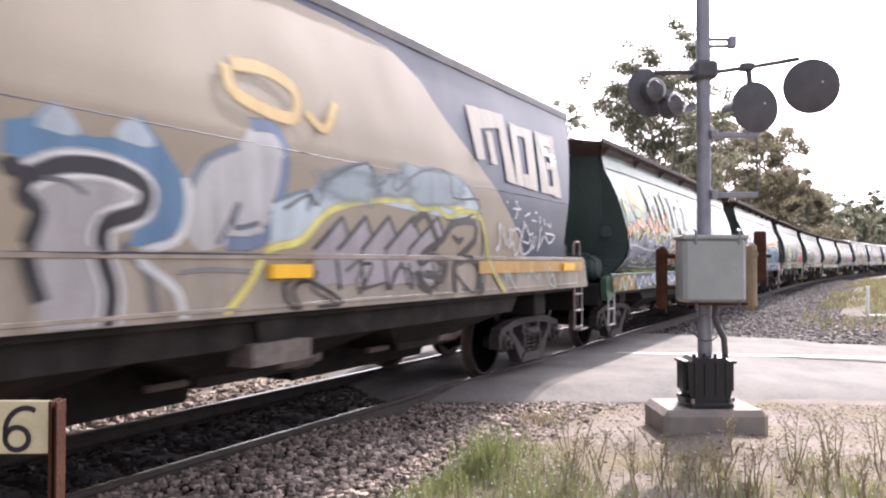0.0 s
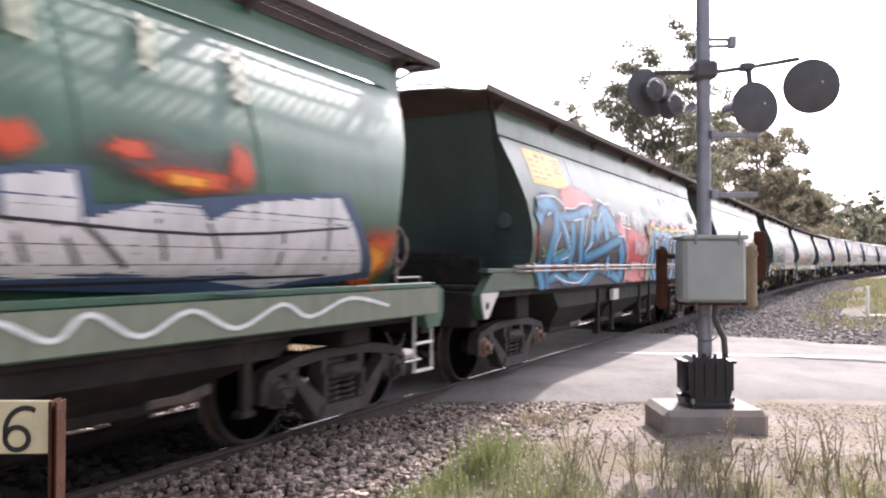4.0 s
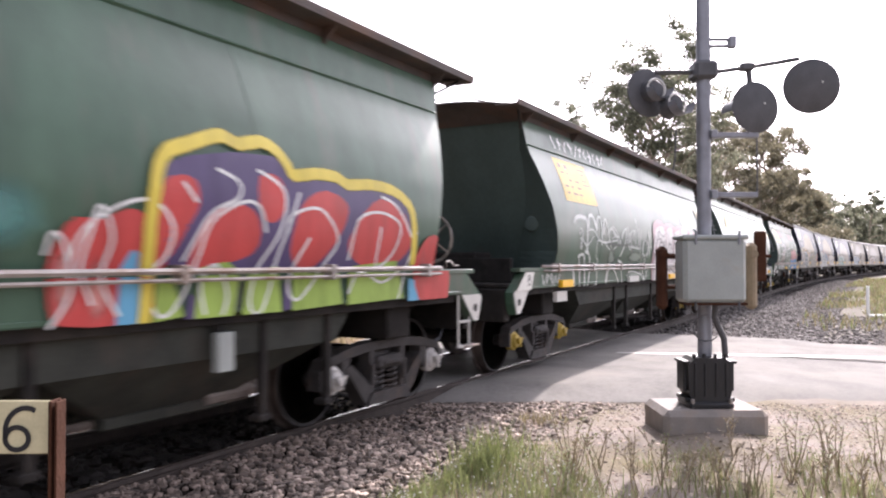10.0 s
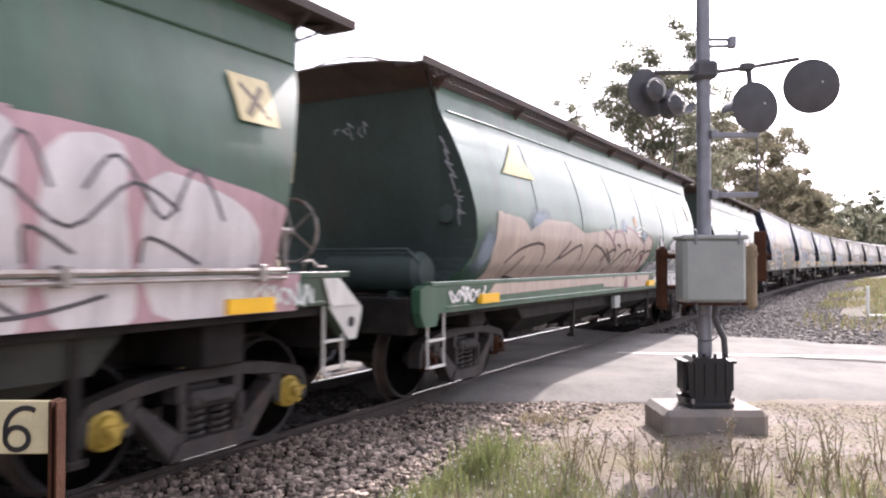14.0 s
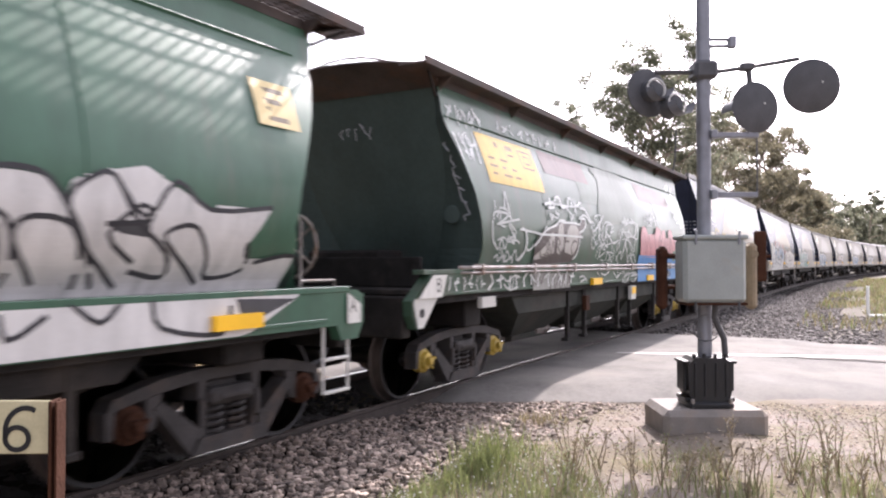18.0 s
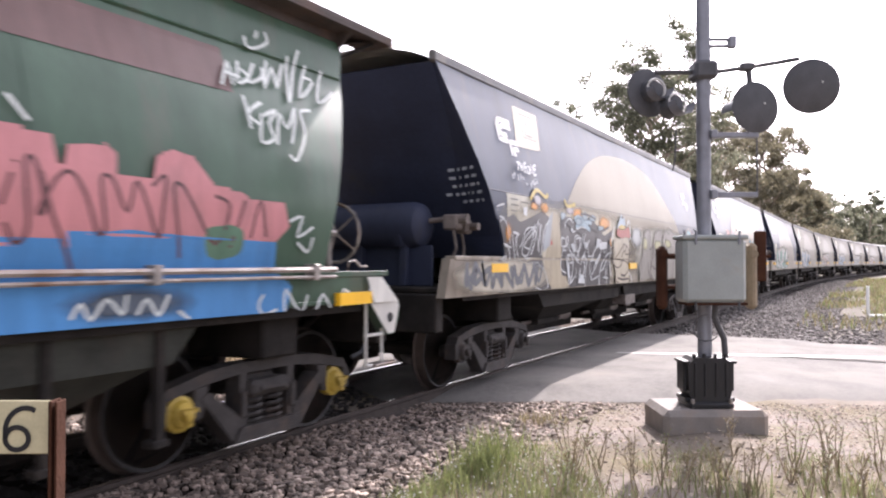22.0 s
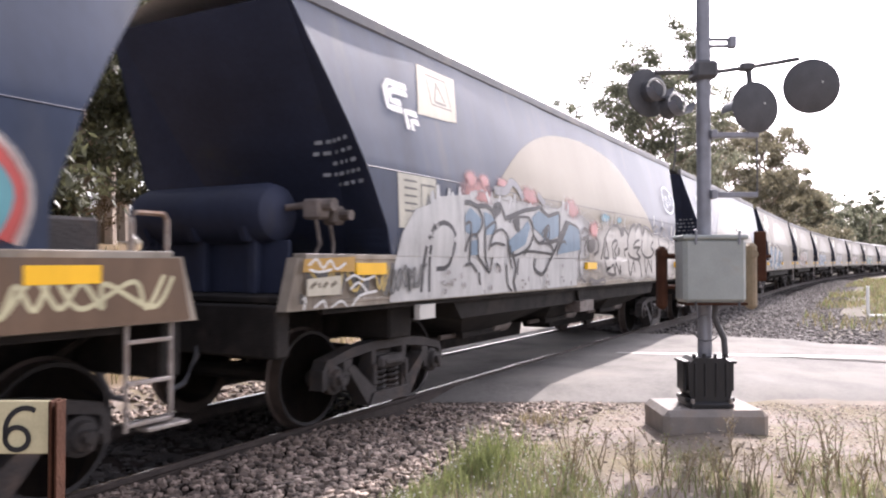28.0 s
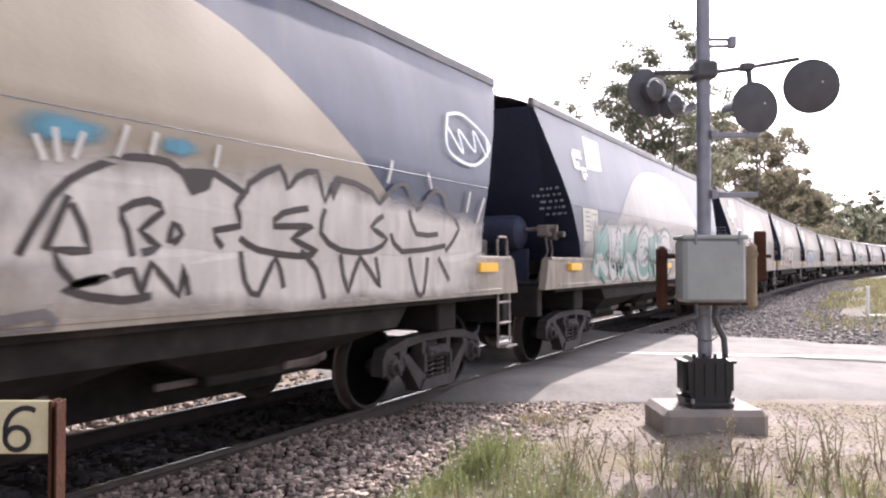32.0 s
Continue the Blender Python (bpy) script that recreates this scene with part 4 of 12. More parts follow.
def build_ballast():
    rng = random.Random(4)
    near, bed, verge = [], [], []
    while len(near) < 10500:
        x, o = rng.uniform(0.8, 9.5), rng.uniform(-2.75, -0.62)
        if rng.random() < smooth(-2.2, -2.75, o) or in_road(x, TRACK_Y + o):
            continue
        top = -0.165 - 0.22 * smooth(1.35, 2.6, -o) + 0.02 * noise.noise((x * 2, o * 2, 1))
        top += 0.085 * smooth(1.35, 0.9, -o) * smooth(7.0, 5.5, x)
        near.append((x, TRACK_Y + o, max(top, ground_z(x, TRACK_Y + o)) + rng.uniform(-0.02, 0.012)))
    while len(bed) < 9000:
        x, o = rng.uniform(-2, 22), rng.uniform(-0.66, 3.2)
        if in_road(x, TRACK_Y + o) and abs(o) < 6:
            continue
        top = -0.162 - 0.22 * smooth(1.5, 3.0, o)
        bed.append((x, TRACK_Y + o, max(top, ground_z(x, TRACK_Y + o)) + rng.uniform(-0.025, 0.015)))
    while len(verge) < 9000:
        x = 16.7 + 24 * rng.random() ** 1.7
        o = rng.uniform(-8.5 + 5.5 * smooth(19.0, 31.0, x), -0.6)
        p, a = along(x, o)
        verge.append((p.x, p.y, (-0.18 if o > -1.6 else shoulder_z(p.x, p.y, o)) + rng.uniform(-0.02, 0.02)))
    while len(verge) < 20000:
        o = rng.uniform(-4.2, -1.6)
        p, a = along(17.0 + 65 * rng.random() ** 1.5, o)
        verge.append((p.x, p.y, shoulder_z(p.x, p.y, o) + rng.uniform(-0.01, 0.03)))
    # stones nearest the rail take the dusted, shadow-darkened colour
    dusted = [rng.random() < smooth(1.75, 1.05, TRACK_Y - q[1] + 0.25 * noise.noise((q[0] * 1.5, q[1] * 1.5, 7))) for q in near]
    stone_field("ballast", [q for q, d in zip(near, dusted) if d], "brown brake-dusted ballast stones against the rail, darkened for train shadow", M_DUSTED_SHADE, (0.018, 0.036))
    stone_field("ballast", [q for q, d in zip(near, dusted) if not d], "crushed grey-brown ballast stones along the rail", M_STONE, (0.018, 0.036))
    stone_field("ballast", [q for q in bed if q[1] < TRACK_Y + 1.2], "oily ballast stones between the rails, darkened for shade under the train", M_OILED_SHADE, (0.028, 0.05))
    stone_field("ballast", [q for q in bed if q[1] >= TRACK_Y + 1.2], "crushed ballast stones beyond the far rail", M_STONE, (0.028, 0.05))
    stone_field("gravel", verge, "loose gravel beside the track past the road", M_GRAVEL, (0.03, 0.06))
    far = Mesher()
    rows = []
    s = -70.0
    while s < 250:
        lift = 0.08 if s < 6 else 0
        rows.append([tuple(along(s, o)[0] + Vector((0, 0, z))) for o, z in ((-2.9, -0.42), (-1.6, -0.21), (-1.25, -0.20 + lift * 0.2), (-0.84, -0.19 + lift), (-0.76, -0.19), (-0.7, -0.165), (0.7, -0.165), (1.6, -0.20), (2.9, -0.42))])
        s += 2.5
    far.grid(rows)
    # bed colour is near black: shade under the train is painted in
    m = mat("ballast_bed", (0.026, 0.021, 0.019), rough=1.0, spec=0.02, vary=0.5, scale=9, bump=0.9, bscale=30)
    tagged(new("ballast_bed", far.mesh("ballast_bed", m)), "ballast bed under the sleepers, near black for shade under the train", "ballast", kind="structure")


def blades(name, spots, label, m, category="grass", bend=0.5, leafy=None, kind="stuff"):
    """spots: x, y, z, height, width, lean. Each blade is a tapering bent strip."""
    rng = np.random.default_rng(len(spots) + 1)
    sp = np.array(spots)
    n = len(sp)
    a = rng.uniform(0, 6.283, n)
    lean = sp[:, 5]
    d = np.stack([np.cos(a), np.sin(a), np.zeros(n)], 1)
    side = np.stack([-np.sin(a + rng.uniform(-1, 1, n)), np.cos(a), np.zeros(n)], 1)
    lv, h, w = [], sp[:, 3], sp[:, 4]
    for t, wt in ((0, 1), (0.45, 0.85), (0.8, 0.5), (1, 0.08)):
        c = sp[:, :3] + d * (lean * h * (t ** 1.8))[:, None]
        c[:, 2] += h * t * (1 - 0.25 * lean * t)
        lv += [c - side * (w * wt / 2)[:, None], c + side * (w * wt / 2)[:, None]]
    v = np.stack(lv, 1).reshape(-1, 3)
    q = np.array([[0, 1, 3, 2], [2, 3, 5, 4], [4, 5, 7, 6]])
    f = (q[None] + (np.arange(n) * 8)[:, None, None]).reshape(-1, 4)
    me = bpy.data.meshes.new(name)
    me.from_pydata(v.tolist(), [], f.tolist())
    me.materials.append(m)
    return tagged(new(name, me), label, category, kind=kind)


# ---- level crossing signal ----
SIG_M = Matrix.Translation((7.29, 1.33, 0)) @ Matrix.Rotation(radians(-60.75), 4, "Z")


def build_signal():
    """Local x runs across the road user's view, y away from the camera."""
    w = thing("crossing_signal", "galvanised level crossing signal with black lamp discs and grey relay box", "railway signal", at=SIG_M)
    b = Mesher()
    b.tube([(0, 0, 0.5), (0, 0, 4.9)], 0.064, 18)
    part("post", b, M_GALV, w, "galvanised steel post", smooth=True)
    b = Mesher()
    b.box(-0.20, 0.20, -0.19, 0.19, 0.135, 0.19, 0.015)
    b.prism([(-0.165, 0.19), (0.165, 0.19), (0.19, 0.27), (0.205, 0.52), (0.13, 0.585), (-0.13, 0.585), (-0.205, 0.52), (-0.19, 0.27)], -0.15, 0.15)
    for q in (-0.21, 0.21):
        b.box(q - 0.02, q + 0.02, -0.1, 0.1, 0.28, 0.55, 0.008)
        b.box(q - 0.035, q + 0.035, -0.13, 0.13, 0.53, 0.555, 0.006)
        b.box(q * 0.93 - 0.03, q * 0.93 + 0.03, -0.13, 0.13, 0.19, 0.225, 0.006)
    for q in (-0.14, -0.05, 0.05, 0.14):
        b.tube([(q, -0.12, 0.58), (q, -0.12, 0.62)], 0.018, 6)
    base = part("base_casting", b, M_BLACK, w, "black cast iron base")
    for q in (-0.14, -0.05, 0.05, 0.14):
        part("rib", Mesher().box(q - 0.008, q + 0.008, -0.164, -0.148, 0.24, 0.54, 0.003), M_BLACK, base)
    for q in (-0.17, 0.17):
        for r in (-0.17, 0.17):
            b = Mesher()
            b.tube([(q, r, 0.14), (q, r, 0.22)], 0.018, 6)
            part("bolt", b, M_PIPE, w)
    b = Mesher()
    b.box(-0.295, 0.26, -0.34, -0.06, 1.085, 1.66, 0.035)
    part("relay_box", b, M_BOX, w, "grey enamelled relay box")
    b = Mesher()
    b.box(-0.31, 0.275, -0.355, -0.05, 1.645, 1.685, 0.012)
    part("box_lid", b, M_BOX, w)
    for q in (-0.19, 0.19):
        b = Mesher()
        b.tube([(q, -0.35, 1.60), (q, -0.352, 1.72), (q, -0.3, 1.73)], 0.012, 5)
        part("lid_clip", b, M_GALV, w)
        b = Mesher()
        b.tube([(q, -0.33, 1.10), (q, -0.33, 1.02)], 0.012, 5)
        part("cable_gland", b, M_DISC, w)
    b = Mesher()
    b.box(-0.27, 0.27, -0.33, -0.07, 1.068, 1.09, 0.006)
    part("box_base_rim", b, M_RUST, w, "rust-stained lower rim")
    b = Mesher()
    b.tube([(0.06, -0.12, 1.08), (0.05, -0.11, 0.95), (0.09, -0.1, 0.86), (0.14, -0.1, 0.75), (0.15, -0.1, 0.58)], 0.028, 8)
    part("conduit", b, M_DISC, w, "black flexible conduit", smooth=True)
    b = Mesher()
    pts = [(-0.05 - 0.12 * math.sin(t * 0.5), -0.2, 0.98 - 0.12 * (1 - math.cos(t * 0.5))) for t in range(9)]
    b.tube(pts, 0.006, 4)
    part("loose_wire", b, M_DISC, w)
    for q, z0, z1, m in ((-0.41, 1.02, 1.59, M_RUST), (0.40, 1.02, 1.62, M_WEED)):
        b = Mesher()
        b.box(q - 0.045, q + 0.04, -0.14, 0.0, z0, z1, 0.03)
        b.tube([(q, -0.07, 1.50), (q * 0.6, -0.07, 1.50)], 0.025, 8)
        b.tube([(q, -0.07, 1.22), (q * 0.6, -0.07, 1.22)], 0.02, 8)
        b.tube([(q, -0.16, 1.52), (q, 0.02, 1.52)], 0.035, 8)
        part("counterweight_arm", b, m, w, "rusty steel arm beside the box")
    b = Mesher()
    b.box(0.45, 0.555, -0.05, 0.0, 1.27, 1.73, 0.012)
    b.tube([(0.40, -0.02, 1.5), (0.60, -0.02, 1.5)], 0.018, 6)
    part("counterweight_plate", b, M_RUST, w, "flat rusty counterweight plate")
    # cross arm and lamps
    b = Mesher()
    b.box(-0.11, 0.11, -0.11, 0.11, 3.12, 3.29, 0.03)
    b.tube([(-0.1, 0, 3.2), (-0.45, -0.03, 3.19)], 0.024, 8)
    b.tube([(0.1, 0, 3.2), (0.42, -0.02, 3.24), (0.86, -0.05, 3.31)], 0.022, 8)
    b.box(0.34, 0.46, -0.05, 0.05, 3.21, 3.28, 0.012)
    b.tube([(0.42, 0, 3.22), (0.43, 0, 3.08)], 0.028, 8)
    part("cross_arm", b, M_DISC, w, "dark steel cross arm with clamp")
    for x, z, r, yaw, tilt, hood in ((0.468, 2.868, 0.236, 12, 0, 0), (0.985, 3.062, 0.25, -10, 6, 0), (-0.52, 3.00, 0.225, 22, -4, 1), (-0.37, 2.85, 0.11, 26, -4, 2)):
        m = pose(x, -0.02 - (0.10 if hood == 2 else 0), z, tilt, 0, yaw)
        b = Mesher()
        b.lathe([(0.012, 0.02), (0.012, r - 0.02), (0.0, r), (-0.006, r), (-0.012, r - 0.012), (-0.022, 0.6 * r), (-0.035, 0.05)], (0, 0, 0), "y", 30)
        d = part("lamp_disc", b, M_DISC, w, "round matt black lamp backboard", smooth=True, at=m)
        b = Mesher()
        if hood:
            b.lathe([(0.0, 0.10), (-0.10, 0.10), (-0.12, 0.08), (-0.125, 0.05)], (0, 0, 0), "y", 18)
            part("lamp_housing", b, M_DISC, d, smooth=True)
            b = Mesher()
            pts = [(0.095 * math.cos(t * 0.35), -0.13, 0.095 * math.sin(t * 0.35)) for t in range(19)]
            b.tube(pts, 0.010, 5, caps=False)
            part("lens_ring", b, M_WHITE, d, "pale ring round the lens")
            b = Mesher()
            rows = []
            for y in (-0.13, -0.23):
                rows.append([(0.115 * math.cos(t), y, 0.115 * math.sin(t)) for t in [math.pi * (1.0 + 0.1 * k) for k in range(11)]])
            b.grid(rows)
            b.grid([[(p[0] * 0.96, p[1], p[2] * 0.96) for p in r] for r in rows])
            part("lamp_hood", b, M_GALV, d, "pale sheet metal hood")
        else:
            b.lathe([(0.0, 0.11), (0.16, 0.10), (0.18, 0.06)], (0, 0, 0), "y", 18)
            b.grid([[(0.125 * math.cos(t), y, 0.125 * math.sin(t)) for t in [math.pi * 0.1 * k for k in range(11)]] for y in (0.1, 0.36)])
            part("lamp_housing", b, M_DISC, d, smooth=True)
            b = Mesher()
            b.lathe([(-0.02, 0.011), (-0.035, 0.009)], (0.09 if x > 0.9 else 0.08, 0, 0.035), "y", 8)
            part("sight_hole", b, M_WHITE, d, "small bright sighting lens")
    # brackets
    b = Mesher()
    b.box(0.06, 0.27, -0.03, 0.03, 3.49, 3.51, 0.006)
    b.box(0.06, 0.29, -0.03, 0.03, 3.43, 3.45, 0.006)
    b.box(0.23, 0.30, -0.04, 0.04, 3.42, 3.53, 0.01)
    part("upper_bracket", b, M_GALV, w)
    for z, x1 in ((2.615, 0.50), (2.065, 0.49)):
        b = Mesher()
        b.box(0.05, x1, -0.03, 0.03, z - 0.025, z + 0.025, 0.008)
        b.box(0.04, 0.1, -0.09, 0.09, z - 0.04, z + 0.04, 0.008)
        part("boom_guide", b, M_GALV, w)
    b = Mesher()
    for line in ([(0.49, 0, 2.61), (0.492, 0, 2.3), (0.49, 0, 2.06)], [(-0.27, -0.05, 2.65), (-0.28, -0.05, 2.4), (-0.30, -0.05, 2.28)], [(0.17, 0, 3.53), (0.20, 0, 3.75), (0.24, 0, 4.0)]):
        b = Mesher()
        b.tube(line, 0.007, 4)
        part("cable", b, M_DISC, w)
    b = Mesher()
    for g in (-1, 1):
        b.box(-0.6, 0.6, -0.03, -0.015, -0.075, 0.075, 0.005, turn=pose(0.0, -0.09, 4.55, 0, g * 50, 0))
    part("crossbuck", b, M_WHITE, w, "white crossed warning boards")
    f = thing("signal_footing", "chamfered concrete footing block with stained sides", "concrete block", at=SIG_M)
    b = Mesher()
    b.box(-0.46, 0.47, -0.30, 0.40, -0.30, 0.137, 0.05)
    part("block", b, M_CONC, f)


def build_marker():
    m = Matrix.Translation((1.775, 2.603, -0.012)) @ Matrix.Rotation(radians(-60.75), 4, "Z")
    w = thing("distance_marker", "cream distance plate with black numeral on a rusty rail post", "marker post", at=m)
    b = Mesher()
    b.box(-0.027, -0.015, -0.05, 0.03, -0.5, 0.955, 0.004)
    b.box(-0.016, 0.0, -0.004, 0.003, -0.5, 0.953, 0.001)
    b.box(-0.006, 0.003, -0.045, 0.026, -0.5, 0.952, 0.003)
    part("post", b, M_RUST, w, "rusty steel post")
    b = Mesher()
    b.box(-0.36, -0.034, -0.012, 0.002, 0.755, 0.95, 0.004)
    plate = part("plate", b, M_CREAMPLATE, w, "aged cream plate")
    b = Mesher()
    six = []
    for k in range(9):
        a = radians(62 + 13.5 * k)
        six.append((-0.125 + 0.075 * math.cos(a), 0.838 + 0.086 * math.sin(a)))
    for k in range(25):
        a = radians(170 + 15.5 * k)
        six.append((-0.157 + 0.043 * math.cos(a), 0.812 + 0.041 * math.sin(a)))
    for line in (six,):
        rows = []
        for i, (x, z) in enumerate(line):
            a, c = line[max(i - 1, 0)], line[min(i + 1, len(line) - 1)]
            d = Vector((c[0] - a[0], c[1] - a[1])).normalized() * 0.0095
            rows.append([(x - d.y, -0.016, z + d.x), (x + d.y, -0.016, z - d.x)])
        b.grid(rows)
    part("numeral", b, M_BLACK, plate, "black painted numeral 6")


# ---- trees ----
def leaf_cloud(clumps, per, size, rng):
    """Small leaves scattered in lumps; hanging, as on gums."""
    cs = np.array(clumps)
    k = len(cs)
    n = k * per
    c = np.repeat(cs, per, 0)
    d = rng.normal(size=(n, 3))
    p = c[:, :3] + d * (c[:, 3] * 0.54)[:, None] * np.array([1, 1, 0.7])
    a = rng.normal(size=(n, 3)) * np.array([1, 1, 1.2])
    a /= np.linalg.norm(a, axis=1)[:, None]
    b = np.cross(a, rng.normal(size=(n, 3)))
    b /= np.linalg.norm(b, axis=1)[:, None]
    s = size * rng.uniform(0.6, 1.5, (n, 1))
    v = np.stack([p - a * s, p - b * s * 0.32, p + a * s, p + b * s * 0.32], 1).reshape(-1, 3)
    f = np.arange(n * 4).reshape(-1, 4)
    return v.tolist(), f.tolist()


def tree(x, y, h, spread, seed, label, leaf, per=110, size=0.17, base=0.35, lobes=16, trunk=0.02, name="gum_tree"):
    rng = np.random.default_rng(seed)
    z0 = ground_z(x, y) - 0.2
    w = thing(name, label, "tree", at=pose(x, y, z0))
    tb = Mesher()
    r0 = trunk * h
    lean = rng.uniform(-0.06, 0.06, 2) * h
    path = [(lean[0] * t * t, lean[1] * t * t, h * t * 0.86) for t in (0, 0.15, 0.35, 0.55, 0.75, 0.95)]
    tb.tube(path, [r0 * v for v in (1.3, 1, 0.8, 0.6, 0.38, 0.12)], 8)
    clumps = []
    for i in range(lobes):
        t = base + (0.98 - base) * (i + 0.5) / lobes
        j = min(4, int(t * 5))
        a = i * 2.4 + rng.uniform(-0.5, 0.5)
        out = spread * (0.35 + 0.65 * math.sin(math.pi * min(1, (t - base) / (1 - base) * 0.8 + 0.18))) * rng.uniform(0.55, 1.1)
        st = Vector((lean[0] * t * t, lean[1] * t * t, h * t * 0.82))
        en = Vector((st.x + out * math.cos(a), st.y + out * math.sin(a), h * t + rng.uniform(0, 0.08) * h))
        mid = (st + en) / 2 + Vector((0, 0, -0.02 * h))
        tb.tube([st, mid, en], [r0 * 0.35, r0 * 0.22, r0 * 0.07], 5)
        for q in range(5):
            o = rng.normal(size=3) * spread * 0.20
            clumps.append((en.x + o[0], en.y + o[1], en.z + o[2] * 0.8, spread * rng.uniform(0.10, 0.21)))
        clumps.append((mid.x, mid.y, mid.z + 0.2, spread * 0.12))
    part("trunk", tb, M_BARK, w, "pale bark trunk with limbs", smooth=True)
    v, f = leaf_cloud(clumps, per, size, rng)
    me = bpy.data.meshes.new("crown")
    me.from_pydata(v, [], f)
    me.materials.append(leaf)
    c = new("crown", me)
    c.parent = w
    tagged(c, label="loose uneven crown of small leaves")
    return w


# ---- plants and clutter on the ground ----
def spot(d, r):
    """A place d metres ahead and r metres to the right of where the camera stands."""
    x, y = d * 0.8725 + r * 0.4886, d * 0.4886 - r * 0.8725
    return x, y, ground_z(x, y)


def build_grass():
    rng = random.Random(8)
    green, dry = [], []
    for d, r, n, h, wide in ((5.75, 0.30, 260, 0.44, 0.13), (5.5, 0.05, 120, 0.26, 0.2), (6.3, 0.42, 120, 0.3, 0.2), (5.3, -0.3, 150, 0.2, 0.3), (5.1, 0.6, 150, 0.22, 0.3), (5.2, 1.8, 60, 0.22, 0.25), (5.0, 2.6, 90, 0.22, 0.3)):
        for i in range(n):
            x, y, z = spot(d + rng.gauss(0, wide * 0.7), r + rng.gauss(0, wide))
            green.append((x, y, z, h * rng.uniform(0.45, 1.0), 0.008, rng.uniform(0.1, 0.6)))
    for i in range(3600):
        d = rng.uniform(4.7, 6.6)
        r = rng.uniform(-0.75, 1.1) - (d - 5.2) * 0.1
        if rng.random() < smooth(5.8, 6.6, d) * 0.8:
            continue
        x, y, z = spot(d, r)
        (green if rng.random() < 0.75 else dry).append((x, y, z, rng.uniform(0.05, 0.17), 0.007, rng.uniform(0.2, 1.0)))
    for i in range(2600):
        x, y, z = spot(rng.uniform(4.7, 6.1), rng.uniform(0.9, 3.9))
        if noise.noise((x * 1.6, y * 1.6, 5)) < -0.05:
            continue
        (green if rng.random() < 0.5 else dry).append((x, y, z, rng.uniform(0.05, 0.19), 0.006, rng.uniform(0.2, 0.9)))
    for i in range(110):
        x, y, z = spot(7.55 + rng.gauss(0, 0.10), 0.93 + rng.gauss(0, 0.10))
        dry.append((x, y, z, rng.uniform(0.06, 0.15), 0.009, rng.uniform(0.2, 0.9)))
    for i in range(500):
        x, y, z = spot(rng.uniform(6.2, 9.5), rng.uniform(1.0, 6.0))
        if not in_road(x, y) and noise.noise((x * 1.2, y * 1.2, 7)) > 0.1:
            dry.append((x, y, z, rng.uniform(0.02, 0.07), 0.006, rng.uniform(0.3, 1.0)))
    blades("grass", green, "green weedy grass in the gritty verge", M_BLADE)
    blades("dry_grass", dry, "short dry straw-coloured grass", M_DRY)
    fl = [(g[0], g[1], g[2] + g[3] * 0.9) for g in green[::9]]
    stone_field("flower_heads", fl, "tiny pale flower heads in the grass", M_WHITE, (0.004, 0.008), 1.0)
    far, farg = [], []
    for i in range(20000):
        s = 17.2 + 70 * rng.random() ** 1.5
        o = -2.4 - 9 * rng.random()
        p, a = along(s, o)
        if o > -3.3 or rng.random() > smooth(20.0, 27.0, p.x - 0.8 * o - 4.0 + 2.5 * noise.noise((p.x * 0.4, p.y * 0.4, 2))) or (noise.noise((p.x * 0.25, p.y * 0.4, 2)) < -0.12 and o > -5):
            continue
        (far if rng.random() < 0.6 else farg).append((p.x, p.y, ground_z(p.x, p.y), rng.uniform(0.08, 0.36), 0.02 + s * 0.0006, rng.uniform(0.2, 0.8)))
    for i in range(16000):
        x, y = rng.uniform(-8, 24), 8.6 + 11 * rng.random() ** 1.3
        if in_road(x, y):
            continue
        far.append((x, y, ground_z(x, y), rng.uniform(0.15, 0.5), 0.014, rng.uniform(0.2, 0.8)))
    blades("verge_grass", far, "dry brown grass along the railway", M_DRY)
    blades("verge_grass", farg, "patchy green grass past the road", M_BLADE)
    grit = []
    while len(grit) < 5200:
        x, y, z = spot(rng.uniform(4.8, 9.6), rng.uniform(-0.8, 6.0))
        if not in_road(x, y) and y < 3.2:
            grit.append((x, y, z))
    while len(grit) < 7000:
        k = rng.random()
        x, y = 8.2 + 3.6 * k + rng.gauss(-0.35, 0.3), 3.0 - 6.3 * k
        if not in_road(x, y):
            grit.append((x, y, ground_z(x, y)))
    stone_field("grit", grit, "small stones and bark scraps on bare earth", M_STONE, (0.006, 0.019), 0.6)


